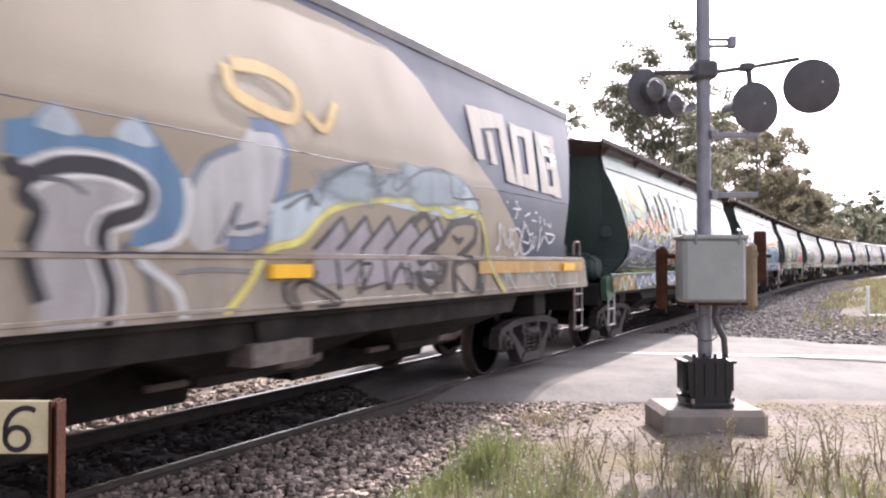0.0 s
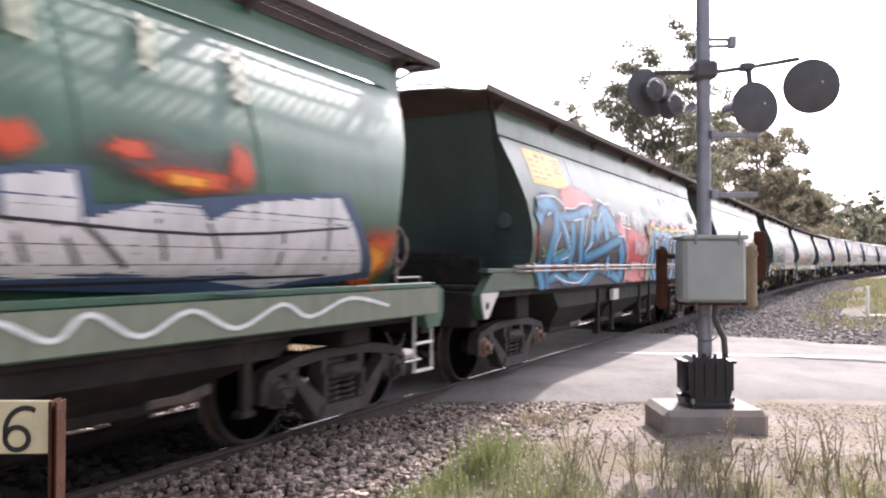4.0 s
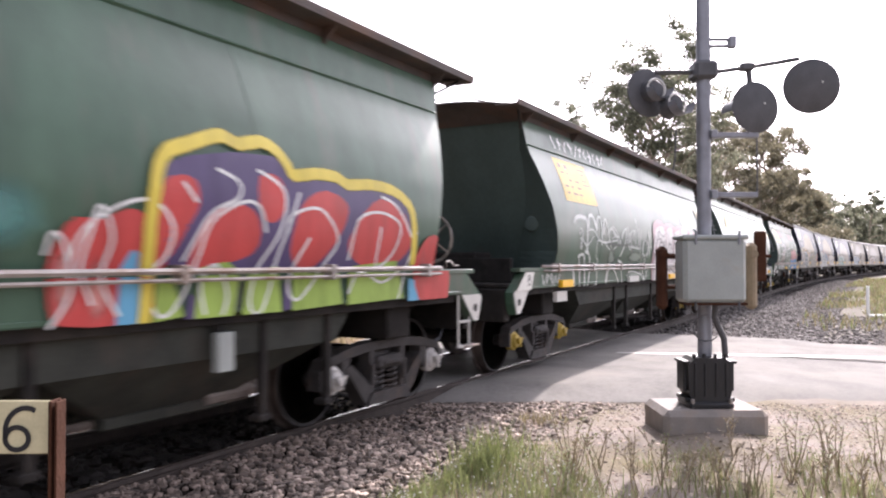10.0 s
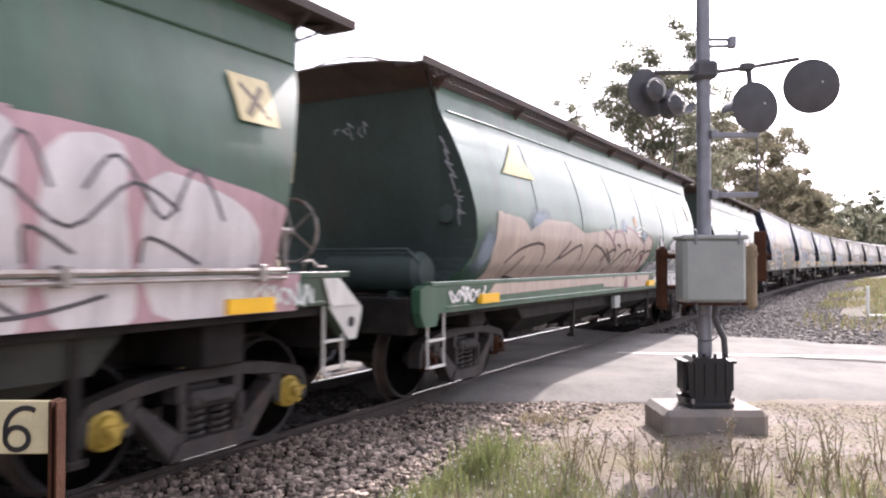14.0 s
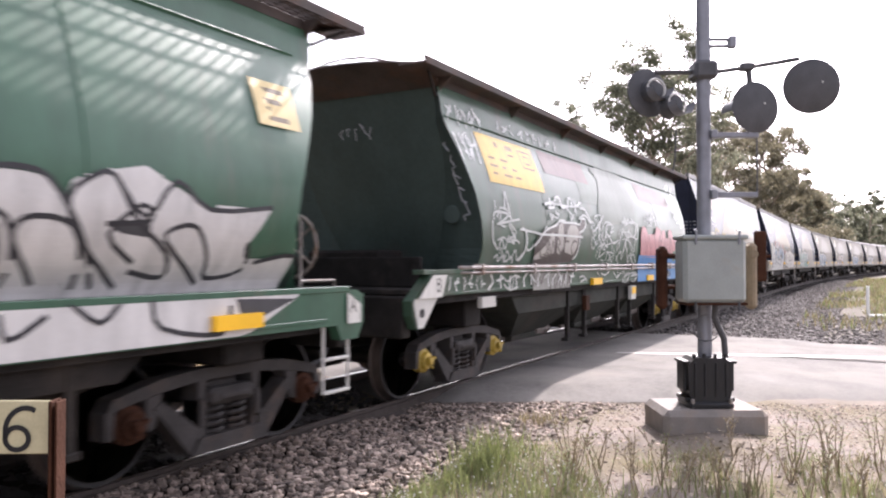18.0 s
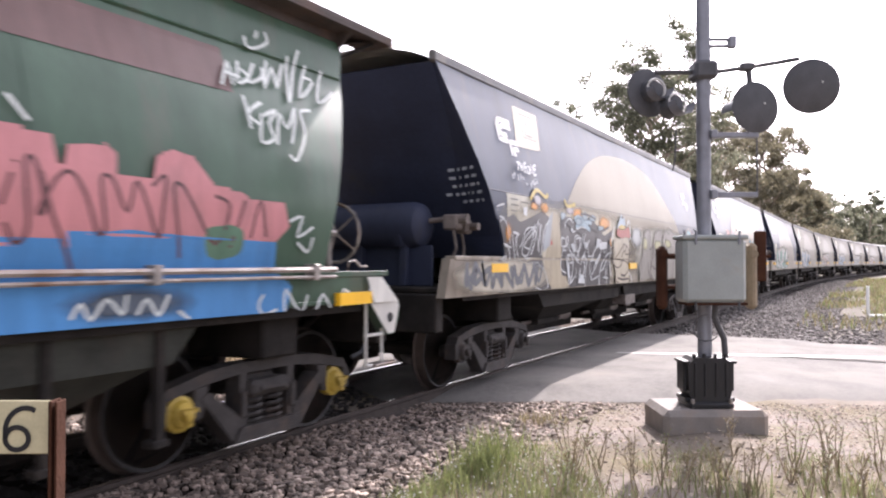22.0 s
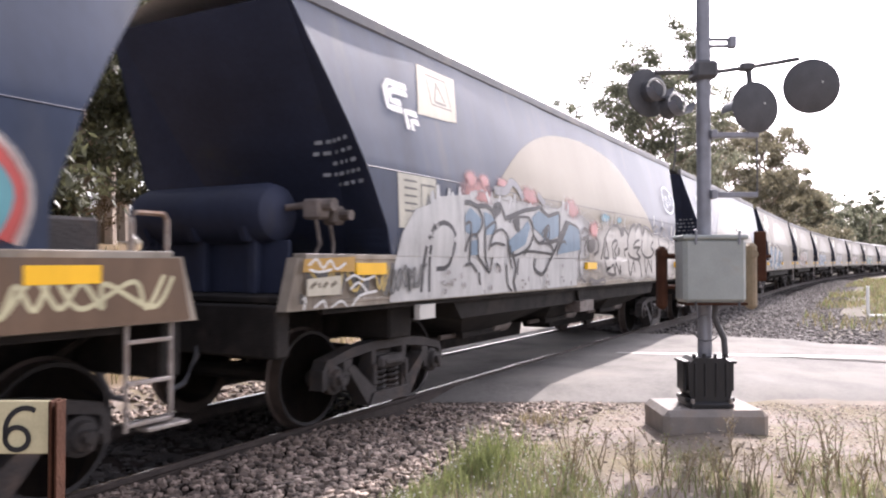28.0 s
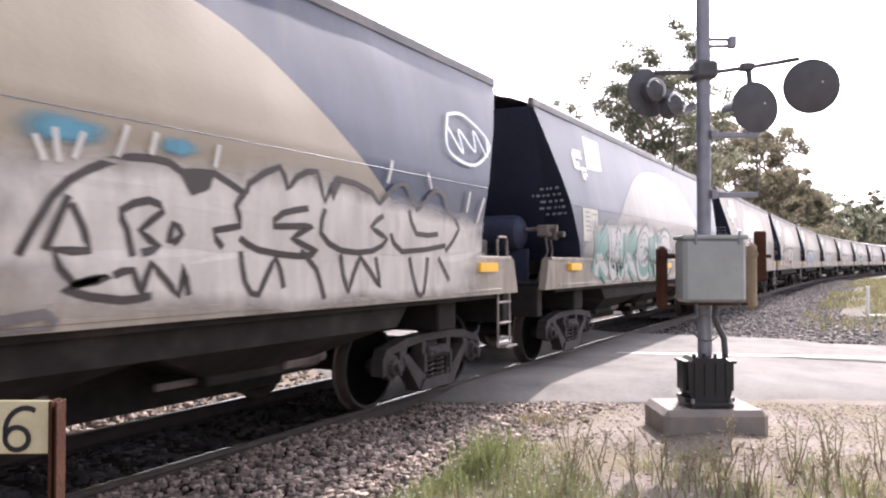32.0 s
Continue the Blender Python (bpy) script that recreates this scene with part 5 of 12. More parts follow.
def weed(seed, h):
    rng = random.Random(seed)
    w = thing("weed", "leggy dry roadside weed with sparse leaves", "weed", "weeds on the verge")
    st, lf = Mesher(), []
    tips = []
    for k in range(rng.randint(3, 5)):
        a = rng.uniform(0, 6.28)
        q = rng.uniform(0.15, 0.45)
        pts = [(0, 0, -0.02)]
        for t in (0.3, 0.6, 1.0):
            pts.append((q * h * t * math.cos(a) + rng.uniform(-0.02, 0.02), q * h * t * math.sin(a) + rng.uniform(-0.02, 0.02), h * t * rng.uniform(0.85, 1.0)))
        st.tube(pts, [0.006, 0.005, 0.004, 0.0025], 4)
        for j in range(4):
            b = Vector(pts[2]).lerp(Vector(pts[3]), j / 4) if j else Vector(pts[2])
            c = b + Vector((rng.uniform(-0.09, 0.09), rng.uniform(-0.09, 0.09), rng.uniform(0.03, 0.10)))
            st.tube([b, c], [0.003, 0.0015], 3)
            tips += [c, b.lerp(c, 0.6), b]
        tips += [Vector(p) for p in pts[1:]]
    part("stem", st, M_WEED, w, "thin brown stems")
    lv = Mesher()
    for c in tips:
        for j in range(2):
            d = Vector((rng.uniform(-1, 1), rng.uniform(-1, 1), rng.uniform(-0.2, 0.8))).normalized() * rng.uniform(0.012, 0.03)
            e = d.cross(Vector((0.3, 0.2, 1))).normalized() * 0.006
            lv.add([c, c + d * 0.5 + e, c + d, c + d * 0.5 - e], [(0, 1, 2, 3)])
    part("foliage", lv, M_BLADE if seed % 2 else M_DRY, w)
    return w


def build_weeds():
    rng = random.Random(12)
    kinds = [weed(s, h) for s, h in ((1, 0.42), (2, 0.34), (3, 0.38), (4, 0.28))]
    spots = [(5.2, 1.1), (5.5, 1.35), (5.05, 1.5), (5.3, 1.7), (5.6, 0.95), (5.15, 2.05), (5.5, 2.5), (5.25, 2.85), (5.7, 2.95), (5.4, 3.2), (5.0, 3.5), (6.1, 2.3), (5.9, 3.4), (4.95, 1.25), (5.0, 0.75), (5.05, 2.4), (6.0, 1.0), (5.35, 2.2), (5.1, 3.0), (5.3, 3.55), (5.6, 3.2), (5.15, 1.85), (5.45, 1.55), (5.0, 2.75), (5.75, 2.65), (5.9, 2.95), (5.2, 2.6), (5.55, 2.05), (4.95, 3.25), (5.35, 0.9), (5.7, 3.6), (5.85, 1.2)]
    for i, (d, r) in enumerate(spots):
        x, y, z = spot(d, r)
        m = pose(x, y, z, rng.uniform(-6, 6), rng.uniform(-6, 6), rng.uniform(0, 360))
        if i < 4:
            kinds[i].matrix_basis = m
        else:
            copy_thing(kinds[i % 4], m)


def build_far_things():
    """White guard rail and small posts past the road; wires over the bank."""
    x, y, z = 25.2, 0.07, ground_z(25.2, 0.07)
    w = thing("guard_rail", "white painted tubular guard rail past the road", "guard rail", at=pose(x, y, z, 0, 0, -60.75))
    b = Mesher()
    b.tube([(0, 0, -0.1), (0, 0, 0.98)], 0.045, 8)
    part("upright", b, M_FENCE, w, smooth=True)
    b = Mesher()
    b.tube([(0, 0, 0.12), (2.6, 0, 0.14)], 0.04, 8)
    part("cross_rail", b, M_FENCE, w, smooth=True)
    b = Mesher()
    b.tube([(2.6, 0, -0.1), (2.6, 0, 0.98)], 0.045, 8)
    part("upright", b, M_FENCE, w, smooth=True)
    p = thing("timber_post", "short weathered timber post in dry grass", "post", at=pose(27.0, -0.75, ground_z(27, -0.75)))
    part("shaft", Mesher().box(-0.07, 0.07, -0.07, 0.07, -0.2, 1.35, 0.012), M_WEED, p)
    for k, (z0, yy) in enumerate(((5.6, 15.5), (5.25, 15.5), (4.9, 15.6), (8.6, 24.0))):
        b = Mesher()
        b.tube([(-40 + i * 8, yy + 0.1 * i, z0 + 0.035 * (i - 5.5) ** 2 * 0.6) for i in range(12)], 0.016, 4)
        wr = thing("overhead_wire", "thin overhead wire above the bank", "wire", "wires above the bank")
        part("strand", b, M_DISC, wr)


def bush(x, y, h, seed, m, label):
    rng = np.random.default_rng(seed)
    w = thing("bush", label, "bush", at=pose(x, y, ground_z(x, y) - 0.1))
    tb = Mesher()
    clumps = []
    for i in range(9):
        a, q = i * 2.4, rng.uniform(0.2, 0.7) * h
        e = (q * math.cos(a), q * math.sin(a), h * rng.uniform(0.4, 0.95))
        tb.tube([(0, 0, 0), (e[0] * 0.4, e[1] * 0.4, e[2] * 0.55), e], [0.03, 0.02, 0.008], 4)
        for k in range(3):
            o = rng.normal(size=3) * h * 0.16
            clumps.append((e[0] + o[0], e[1] + o[1], e[2] + o[2], h * rng.uniform(0.14, 0.26)))
    part("branches", tb, M_BARK, w)
    v, f = leaf_cloud(clumps, 190, 0.05, rng)
    me = bpy.data.meshes.new("foliage")
    me.from_pydata(v, [], f)
    me.materials.append(m)
    c = new("foliage", me)
    c.parent = w


# ---- paint on the wagon sides: livery, plates and graffiti laid on the sheets ----
SPRAY = {}


def spray(rgb, soft=False):
    key = (tuple(rgb), soft)
    if key not in SPRAY:
        plain = key[0] == CRM
        m = paint("spray_paint", rgb, rough=0.55, vary=0.07 if plain else 0.17, scale=1.2 if plain else 4.0, spec=0.2, coat=0.12 if plain else 0.2, bump=0.06, bscale=30,
                  dirt=None if plain else tuple(0.55 * c + 0.03 for c in rgb), dirt_at=0.66)
        if soft:
            # overspray thins out towards the rim of the patch
            n, l = m.node_tree.nodes, m.node_tree.links
            at = n.new("ShaderNodeAttribute")
            at.attribute_name = "cover"
            tc = n.new("ShaderNodeTexCoord")
            nz = n.new("ShaderNodeTexNoise")
            nz.inputs["Scale"].default_value, nz.inputs["Detail"].default_value = 9.0, 5
            l.new(tc.outputs["Object"], nz.inputs["Vector"])
            ad = n.new("ShaderNodeMath")
            ad.operation = "MULTIPLY_ADD"
            ad.inputs[1].default_value = 0.35
            l.new(nz.outputs["Fac"], ad.inputs[0])
            l.new(at.outputs["Fac"], ad.inputs[2])
            mr = n.new("ShaderNodeMapRange")
            mr.inputs["From Min"].default_value, mr.inputs["From Max"].default_value = 0.16, 0.95
            l.new(ad.outputs[0], mr.inputs["Value"])
            tr = n.new("ShaderNodeBsdfTransparent")
            mx = n.new("ShaderNodeMixShader")
            l.new(mr.outputs[0], mx.inputs[0])
            l.new(tr.outputs[0], mx.inputs[1])
            l.new(n["Principled BSDF"].outputs[0], mx.inputs[2])
            l.new(mx.outputs[0], n["Material Output"].inputs["Surface"])
        SPRAY[key] = m
    return SPRAY[key]


def smooth_line(pts, n=5, closed=False):
    """Catmull-Rom through the points."""
    out = []
    k = len(pts)
    for i in range(k if closed else k - 1):
        p = [pts[(i + j) % k] if closed else pts[min(max(i + j, 0), k - 1)] for j in (-1, 0, 1, 2)]
        for q in range(n):
            t = q / n
            out.append(tuple(0.5 * (2 * p[1][a] + (p[2][a] - p[0][a]) * t + (2 * p[0][a] - 5 * p[1][a] + 4 * p[2][a] - p[3][a]) * t * t
                                    + (3 * p[1][a] - p[0][a] - 3 * p[2][a] + p[3][a]) * t ** 3) for a in (0, 1)))
    if not closed:
        out.append(pts[-1])
    return out


class Art:
    """Paint on one wagon's side. Points are (distance from its front end, height)."""

    def __init__(self, kd, wagon):
        self.kd, self.w, self.mb, self.mats, self.base, self.lift = kd, wagon, Mesher(), [], 0.004, 0.004

    def use(self, rgb, soft=False):
        m = spray(rgb, soft)
        if m not in self.mats:
            self.mats.append(m)
        self.mb.slot = self.mats.index(m)
        self.lift += 0.00015

    def clip(self, s, z):
        z = min(max(z, self.kd.skirt[0] + 0.01), self.kd.levels[-1][0] - 0.01)
        low = z < self.kd.skirt[1]
        lo, hi = (0.06, 0.06) if low else (self.kd.at(z, 2) + 0.02, self.kd.at(z, 3) + 0.02)
        return min(max(s, lo), self.kd.length - hi), z

    def put(self, s, z):
        s, z = self.clip(s, z)
        return self.kd.side(s, z, self.lift)

    def fill(self, poly, rgb, dz=0.022):
        """A filled outline, in level strips that follow the sheet."""
        self.use(rgb)
        zs = [p[1] for p in poly]
        z0, z1 = max(min(zs), self.kd.skirt[0] + 0.01), min(max(zs), self.kd.levels[-1][0] - 0.01)
        n = max(1, math.ceil((z1 - z0) / dz))
        cuts = [z0 + (z1 - z0) * i / n for i in range(n + 1)]
        if z0 < self.kd.skirt[1] < z1:
            cuts = sorted(cuts + [self.kd.skirt[1] - 0.001, self.kd.skirt[1] + 0.001])

        def cross(z):
            xs = []
            for (a, b), (c, d) in zip(poly, poly[1:] + poly[:1]):
                if (b > z) != (d > z):
                    xs.append(a + (c - a) * (z - b) / (d - b))
            return sorted(xs)

        for lo, hi in zip(cuts, cuts[1:]):
            a, b = cross(lo + (hi - lo) * 0.02), cross(hi - (hi - lo) * 0.02)
            if len(a) != len(b) or not a:
                a = b = cross((lo + hi) / 2)
            for i in range(0, len(a) - 1, 2):
                m = max(1, math.ceil((a[i + 1] - a[i]) / 0.16))
                self.mb.grid([[self.put(a[i] + (a[i + 1] - a[i]) * j / m, lo) for j in range(m + 1)],
                              [self.put(b[i] + (b[i + 1] - b[i]) * j / m, hi) for j in range(m + 1)]])
        return self

    def line(self, pts, width, rgb, taper=False):
        """A painted stroke along the points; broad ones fade at their rims."""
        soft = width >= 0.045 and not taper
        self.use(rgb, soft)
        dense = []
        for (a, b), (c, d) in zip(pts, pts[1:]):
            k = max(1, int(math.hypot(c - a, d - b) / 0.06))
            dense += [(a + (c - a) * i / k, b + (d - b) * i / k) for i in range(k)]
        dense.append(pts[-1])
        rows = []
        n = len(dense)
        m = max(1, math.ceil(width / 0.045))
        cols = [-1 + 2 * j / m for j in range(m + 1)]
        if soft:
            cols = [-1.25] + [0.7 * q for q in cols] + [1.25]
        wide = len(cols)
        for i, (s, z) in enumerate(dense):
            a, c = dense[max(i - 1, 0)], dense[min(i + 1, n - 1)]
            d = math.hypot(c[0] - a[0], c[1] - a[1]) or 1
            w = width / 2 * (1 if not taper else 0.45 + 0.55 * math.sin(math.pi * (0.1 + 0.8 * i / max(1, n - 1))))
            nx, nz = -(c[1] - a[1]) / d * w, (c[0] - a[0]) / d * w
            rows.append([self.put(s + nx * q, z + nz * q) for q in cols])
        if n > 1:
            k = len(self.mb.v)
            self.mb.grid(rows)
            for i in range(n if soft else 0):
                self.mb.cover[k + i * wide] = self.mb.cover[k + i * wide + wide - 1] = 0.0
        return self

    def cloud(self, s0, s1, z0, z1, rgb, seed, lumps=9, rough=0.25, soft=True):
        """A lumpy sprayed patch with a thin rim."""
        self.use(rgb, soft)
        self.lift += 0.0004
        n = 36
        cs, cz, rs, rz = (s0 + s1) / 2, (z0 + z1) / 2, (s1 - s0) / 2, (z1 - z0) / 2
        rings = (0.0, 0.15, 0.3, 0.45, 0.6, 0.75, 0.9, 1.05, 1.2) if soft else (0.0, 0.25, 0.5, 0.75, 0.9)
        out = []
        for i in range(n):
            t = 2 * math.pi * i / n
            c, s = math.cos(t), math.sin(t)
            sq = max(abs(c), abs(s)) ** 0.2
            f = 1 + rough * 1.3 * noise.noise((c * lumps / 4, s * lumps / 4, seed * 3.7)) + rough * 0.4 * noise.noise((c * lumps, s * lumps, seed * 1.3))
            out.append((rs * c / sq * f, rz * s / sq * f))
        k = len(self.mb.v)
        rows = [[self.put(cs + x * q, cz + z * q) for x, z in out + out[:1]] for q in rings]
        self.mb.grid(rows)
        if soft:
            w = n + 1
            for j, cv in ((5, 0.92), (6, 0.62), (7, 0.26), (8, 0.0)) if s1 - s0 > 1.3 else ((1, 0.98), (2, 0.92), (3, 0.80), (4, 0.64), (5, 0.46), (6, 0.28), (7, 0.12), (8, 0.0)):
                for i in range(w):
                    self.mb.cover[k + j * w + i] = cv
        if s1 - s0 > 1.3:
            self.lift += 0.0025
        return self

    def flame(self, s, z, h, seed):
        """Tongues of sprayed fire."""
        r = random.Random(seed)
        self.cloud(s - 0.34, s + 0.34, z - 0.22, z + 0.22, (0.07, 0.07, 0.05), seed, 8, 0.3)
        self.cloud(s - 0.26, s + 0.26, z - 0.17, z + 0.14, (0.62, 0.13, 0.02), seed + 1, 8, 0.4)
        for q in range(4):
            a = s + r.uniform(-0.22, 0.22)
            self.line(smooth_line([(a, z - 0.1), (a + r.uniform(-0.05, 0.08), z + h * 0.4), (a + r.uniform(-0.05, 0.12), z + h)], 4), 0.11, (0.64, 0.16, 0.02), True)
        self.cloud(s - 0.15, s + 0.15, z - 0.12, z + 0.08, (0.85, 0.50, 0.03), seed + 2, 8, 0.4)
        return self

    def letters(self, s0, s1, z0a, z1a, z0b, z1b, n, fills, edge, seed, fat=0.42, soft=True, shine=None, ow=0.05, dark=None):
        """Fat interlocked letter forms between two ends; heights at the left and right."""
        r = random.Random(seed)
        wid = (s1 - s0) / n
        jobs = []
        for i in range(n):
            kind = r.choice(["arch", "ess", "loop", "stem", "kay", "cee", "vee"])
            u = {"arch": [[(0.05, 0), (0.1, 0.6), (0.5, 1.0), (0.9, 0.6), (0.95, 0)], [(0.2, 0.42), (0.8, 0.42)]],
                 "ess": [[(0.95, 0.9), (0.5, 1.0), (0.1, 0.78), (0.5, 0.5), (0.92, 0.25), (0.5, 0), (0.05, 0.1)]],
                 "loop": [[(0.5, 1), (0.08, 0.7), (0.1, 0.2), (0.5, 0), (0.92, 0.3), (0.9, 0.75), (0.5, 1)]],
                 "stem": [[(0.1, 0), (0.15, 0.5), (0.1, 1)], [(0.1, 1), (0.8, 0.9), (0.85, 0.6), (0.2, 0.5)], [(0.3, 0.5), (0.95, 0)]],
                 "kay": [[(0.1, 1), (0.15, 0.5), (0.05, 0)], [(0.95, 1), (0.3, 0.5), (0.95, 0)]],
                 "cee": [[(0.95, 0.85), (0.5, 1), (0.08, 0.6), (0.2, 0.1), (0.6, 0), (0.98, 0.15)], [(0.15, 0.52), (0.7, 0.55)]],
                 "vee": [[(0.0, 1), (0.25, 0), (0.5, 0.8), (0.75, 0), (1.0, 1)]]}[kind]
            for st in u:
                pts = []
                for a, b in st:
                    t = (i + 0.08 + a * 0.84 + r.uniform(-0.05, 0.05)) / n
                    lo, hi = z0a + (z0b - z0a) * t, z1a + (z1b - z1a) * t
                    m = fat * wid * 0.3
                    pts.append((s0 + (s1 - s0) * t + 0.12 * wid * (b - 0.5), lo + m + (hi - lo - 2 * m) * min(1.05, max(-0.05, b + r.uniform(-0.05, 0.05)))))
                jobs.append((smooth_line(pts, 6) if soft else pts, i))
        w = fat * wid
        for i in range(n):
            mine = [q for q, j in jobs if j == i]
            for q in mine:
                self.line(q, w + 2 * ow, edge)
            if dark:
                for q in mine:
                    self.line([(s + 0.04, z - 0.04) for s, z in q], w + ow * 0.6, dark)
            for q in mine:
                self.line(q, w, fills[i % len(fills)])
            if len(fills) > 1:
                for q in mine:
                    if len(q) > 3:
                        self.line(q[len(q) // 2:], w * 0.5, fills[(i + 1) % len(fills)], True)
            for q in mine:
                self.line([(s - w * 0.22, z + w * 0.2) for s, z in q[:max(2, len(q) * 2 // 3)]], max(0.014, w * 0.10), shine or edge, True)
        return self

    def arm(self, pts, width, rgb, light):
        """One fat limb of a letter, darker at its rim."""
        q = smooth_line(pts, 5)
        self.line(q, width + 0.05, (0.012, 0.014, 0.02))
        self.line(q, width, rgb)
        self.line(q, width * 0.5, light, True)
        return self

    def scrawl(self, s0, s1, z0, z1, rgb, seed, width=0.022, waves=6, strokes=2):
        """A quick looping tag."""
        r = random.Random(seed)
        for k in range(strokes):
            pts = []
            for i in range(waves * 2 + 1):
                t = i / (waves * 2)
                h = (0.12 + 0.2 * r.random()) if i % 2 else (0.72 + 0.28 * r.random())
                pts.append((s0 + (s1 - s0) * t + r.uniform(-0.5, 0.5) * (s1 - s0) / waves, z0 + (z1 - z0) * h))
            self.line(smooth_line(pts, 7), width * r.uniform(0.8, 1.2), rgb)
        return self

    def ticks(self, s0, s1, z0, z1, rgb, seed, n=8, width=0.03):
        """Short separate pen strokes, as of small writing."""
        r = random.Random(seed)
        for i in range(n):
            a = s0 + (s1 - s0) * (i + 0.5) / n
            h = (z1 - z0)
            pts = [(a + r.uniform(-0.3, 0.3) * (s1 - s0) / n, z0 + h * r.uniform(0, 0.2)), (a + r.uniform(-0.3, 0.3) * (s1 - s0) / n, z0 + h * r.uniform(0.4, 0.6)), (a + r.uniform(-0.4, 0.4) * (s1 - s0) / n, z0 + h * r.uniform(0.8, 1))]
            self.line(pts, width, rgb)
            if i % 2:
                self.line([(a - 0.35 * (s1 - s0) / n, z0 + h * r.uniform(0.3, 0.9)), (a + 0.35 * (s1 - s0) / n, z0 + h * r.uniform(0.3, 0.9))], width, rgb)
        return self

    STROKES = {"2": "04 15 34 43 00 40", "0": "10 01 04 15 35 44 41 30 10", "1": "04 15 10", "C": "44 35 15 04 01 10 30 41", "H": "05 00|45 40|03 43",
               "!": "25 22|21 20", "M": "00 05 22 45 40", "O": "00 05 45 40 00", "B": "00 05 35 44 33 03|33 42 41 30 00", "X": "05 40|45 00", "E": "45 05 00 40|03 33",
               "A": "00 25 40|12 32", "N": "00 05 40 45", "S": "44 35 15 04 13 33 42 31 11 02", "K": "05 00|45 03 40", "U": "05 01 10 30 41 45"}

    def lettering(self, text, s0, z0, wide, tall, rgb, width, gap=0.3, round_off=True):
        for i, ch in enumerate(text):
            a = s0 + i * wide * (1 + gap)
            for st in self.STROKES[ch].split("|"):
                pts = [(a + wide * int(q[0]) / 4, z0 + tall * int(q[1]) / 5) for q in st.split()]
                self.line(smooth_line(pts, 4) if round_off and len(pts) > 3 else pts, width, rgb)
        return self

    def done(self, name, label):
        if self.mb.f:
            part(name, self.mb, self.mats, self.w, label, weld=name in ("livery_arch", "spray_halo"))
        self.mb, self.mats = Mesher(), []
        self.lift += 0.0002
        return self


def quad(s0, s1, z0, z1, lean=0.0):
    return [(s0, z0), (s1, z0), (s1 + lean, z1), (s0 + lean, z1)]


def plate(w, kd, s0, s1, z0, z1, m, name, label, out=0.0):
    """A separate small plate fixed on the side or hung under the sill."""
    mb = Mesher()
    if z1 < kd.skirt[0] + 0.06:
        y = -kd.skirt[2] + 0.02 - out
        wide = s1 - s0 > 0.5
        mb.box(s0, s1, y - 0.012, y + (0.22 if wide else 0.05 if not out else 0), z0, z1, 0.003)
        if not out:
            hg = Mesher()
            c, r = (s0 + s1) / 2, 0.12 if wide else 0.02
            hg.prism([(c - r, z0 + 0.02), (c - r * 2, kd.skirt[0] + 0.06), (c + r * 2, kd.skirt[0] + 0.06), (c + r, z0 + 0.02)], y + 0.055, y + 0.08)
            part("hanger", hg, M_UNDER, w, "dark hanger plate")
    else:
        k = 4
        rows = [[kd.side(s, z, 0.055) for s in (s0, s1)] for z in [z0 + (z1 - z0) * i / k for i in range(k + 1)]]
        mb.grid(rows)
        back = [[kd.side(s, z, 0.002) for s in (s0, s1)] for z in [z0 + (z1 - z0) * i / k for i in range(k + 1)]]
        n = len(mb.v)
        mb.add([p for r in back for p in r], [(0, 1, 3, 2), (2, 3, 5, 4), (4, 5, 7, 6), (6, 7, 9, 8)])
        for a, b in ((0, 1), (8, 9)):
            mb.f.append((a, b, n + b, n + a))
            mb.m.append(0)
        for i in range(4):
            for q in (0, 1):
                mb.f.append((2 * i + q, 2 * i + 2 + q, n + 2 * i + 2 + q, n + 2 * i + q))
                mb.m.append(0)
    return part(name, mb, m, w, label)


YEL, WHT, BLK, GRY = (0.66, 0.42, 0.06), (0.74, 0.73, 0.71), (0.02, 0.02, 0.025), (0.26, 0.25, 0.25)
CRM, NVY = (0.285, 0.245, 0.182), (0.05, 0.075, 0.15)


def yellow_panel(a, s0, s1, z0, z1, seed):
    a.fill(quad(s0, s1, z0, z1), YEL)
    r = random.Random(seed)
    w, h = s1 - s0, z1 - z0
    dk = (0.20, 0.12, 0.02)
    for i in range(5):
        z = z0 + h * (0.84 - 0.16 * i)
        for j in range(3):
            x = s0 + w * (0.08 + 0.19 * j) + r.uniform(-0.02, 0.02)
            if r.random() < 0.75:
                a.line([(x, z), (x + w * r.uniform(0.05, 0.15), z)], h * (0.10 if i == 0 else 0.05), dk)
    c0, c1, d0, d1 = s0 + w * 0.70, s0 + w * 0.93, z0 + h * 0.48, z0 + h * 0.86
    for q in (0, 0.28):
        e, f = (c1 - c0) * q, (d1 - d0) * q
        a.line([(c0 + e, d0 + f), (c1 - e, d0 + f), (c1 - e, d1 - f), (c0 + e, d1 - f), (c0 + e, d0 + f)], 0.025, dk)
    a.done("stencil_panel", "faded yellow data panel with worn dark stencilling")


def reflectors(w, kd, spots, z=1.33, tall=0.10):
    for s in spots:
        plate(w, kd, s, s + 0.44, z, z + tall, M_YELLOW, "reflector", "orange-yellow reflector plate")


def livery_a(a, dome=True, tone=None):
    """Cream arch over navy sheets."""
    if dome:
        arch = smooth_line([(2.9, 1.51), (3.2, 2.0), (3.72, 2.38), (4.4, 2.78), (5.1, 3.06), (6.0, 3.26), (7.2, 3.34), (8.3, 3.27), (9.1, 3.1), (9.8, 2.72), (10.45, 2.25), (10.9, 1.9), (11.3, 1.51)], 3)
        a.fill(arch, tone or CRM)
        a.done("livery_arch", "cream painted arch on the side")


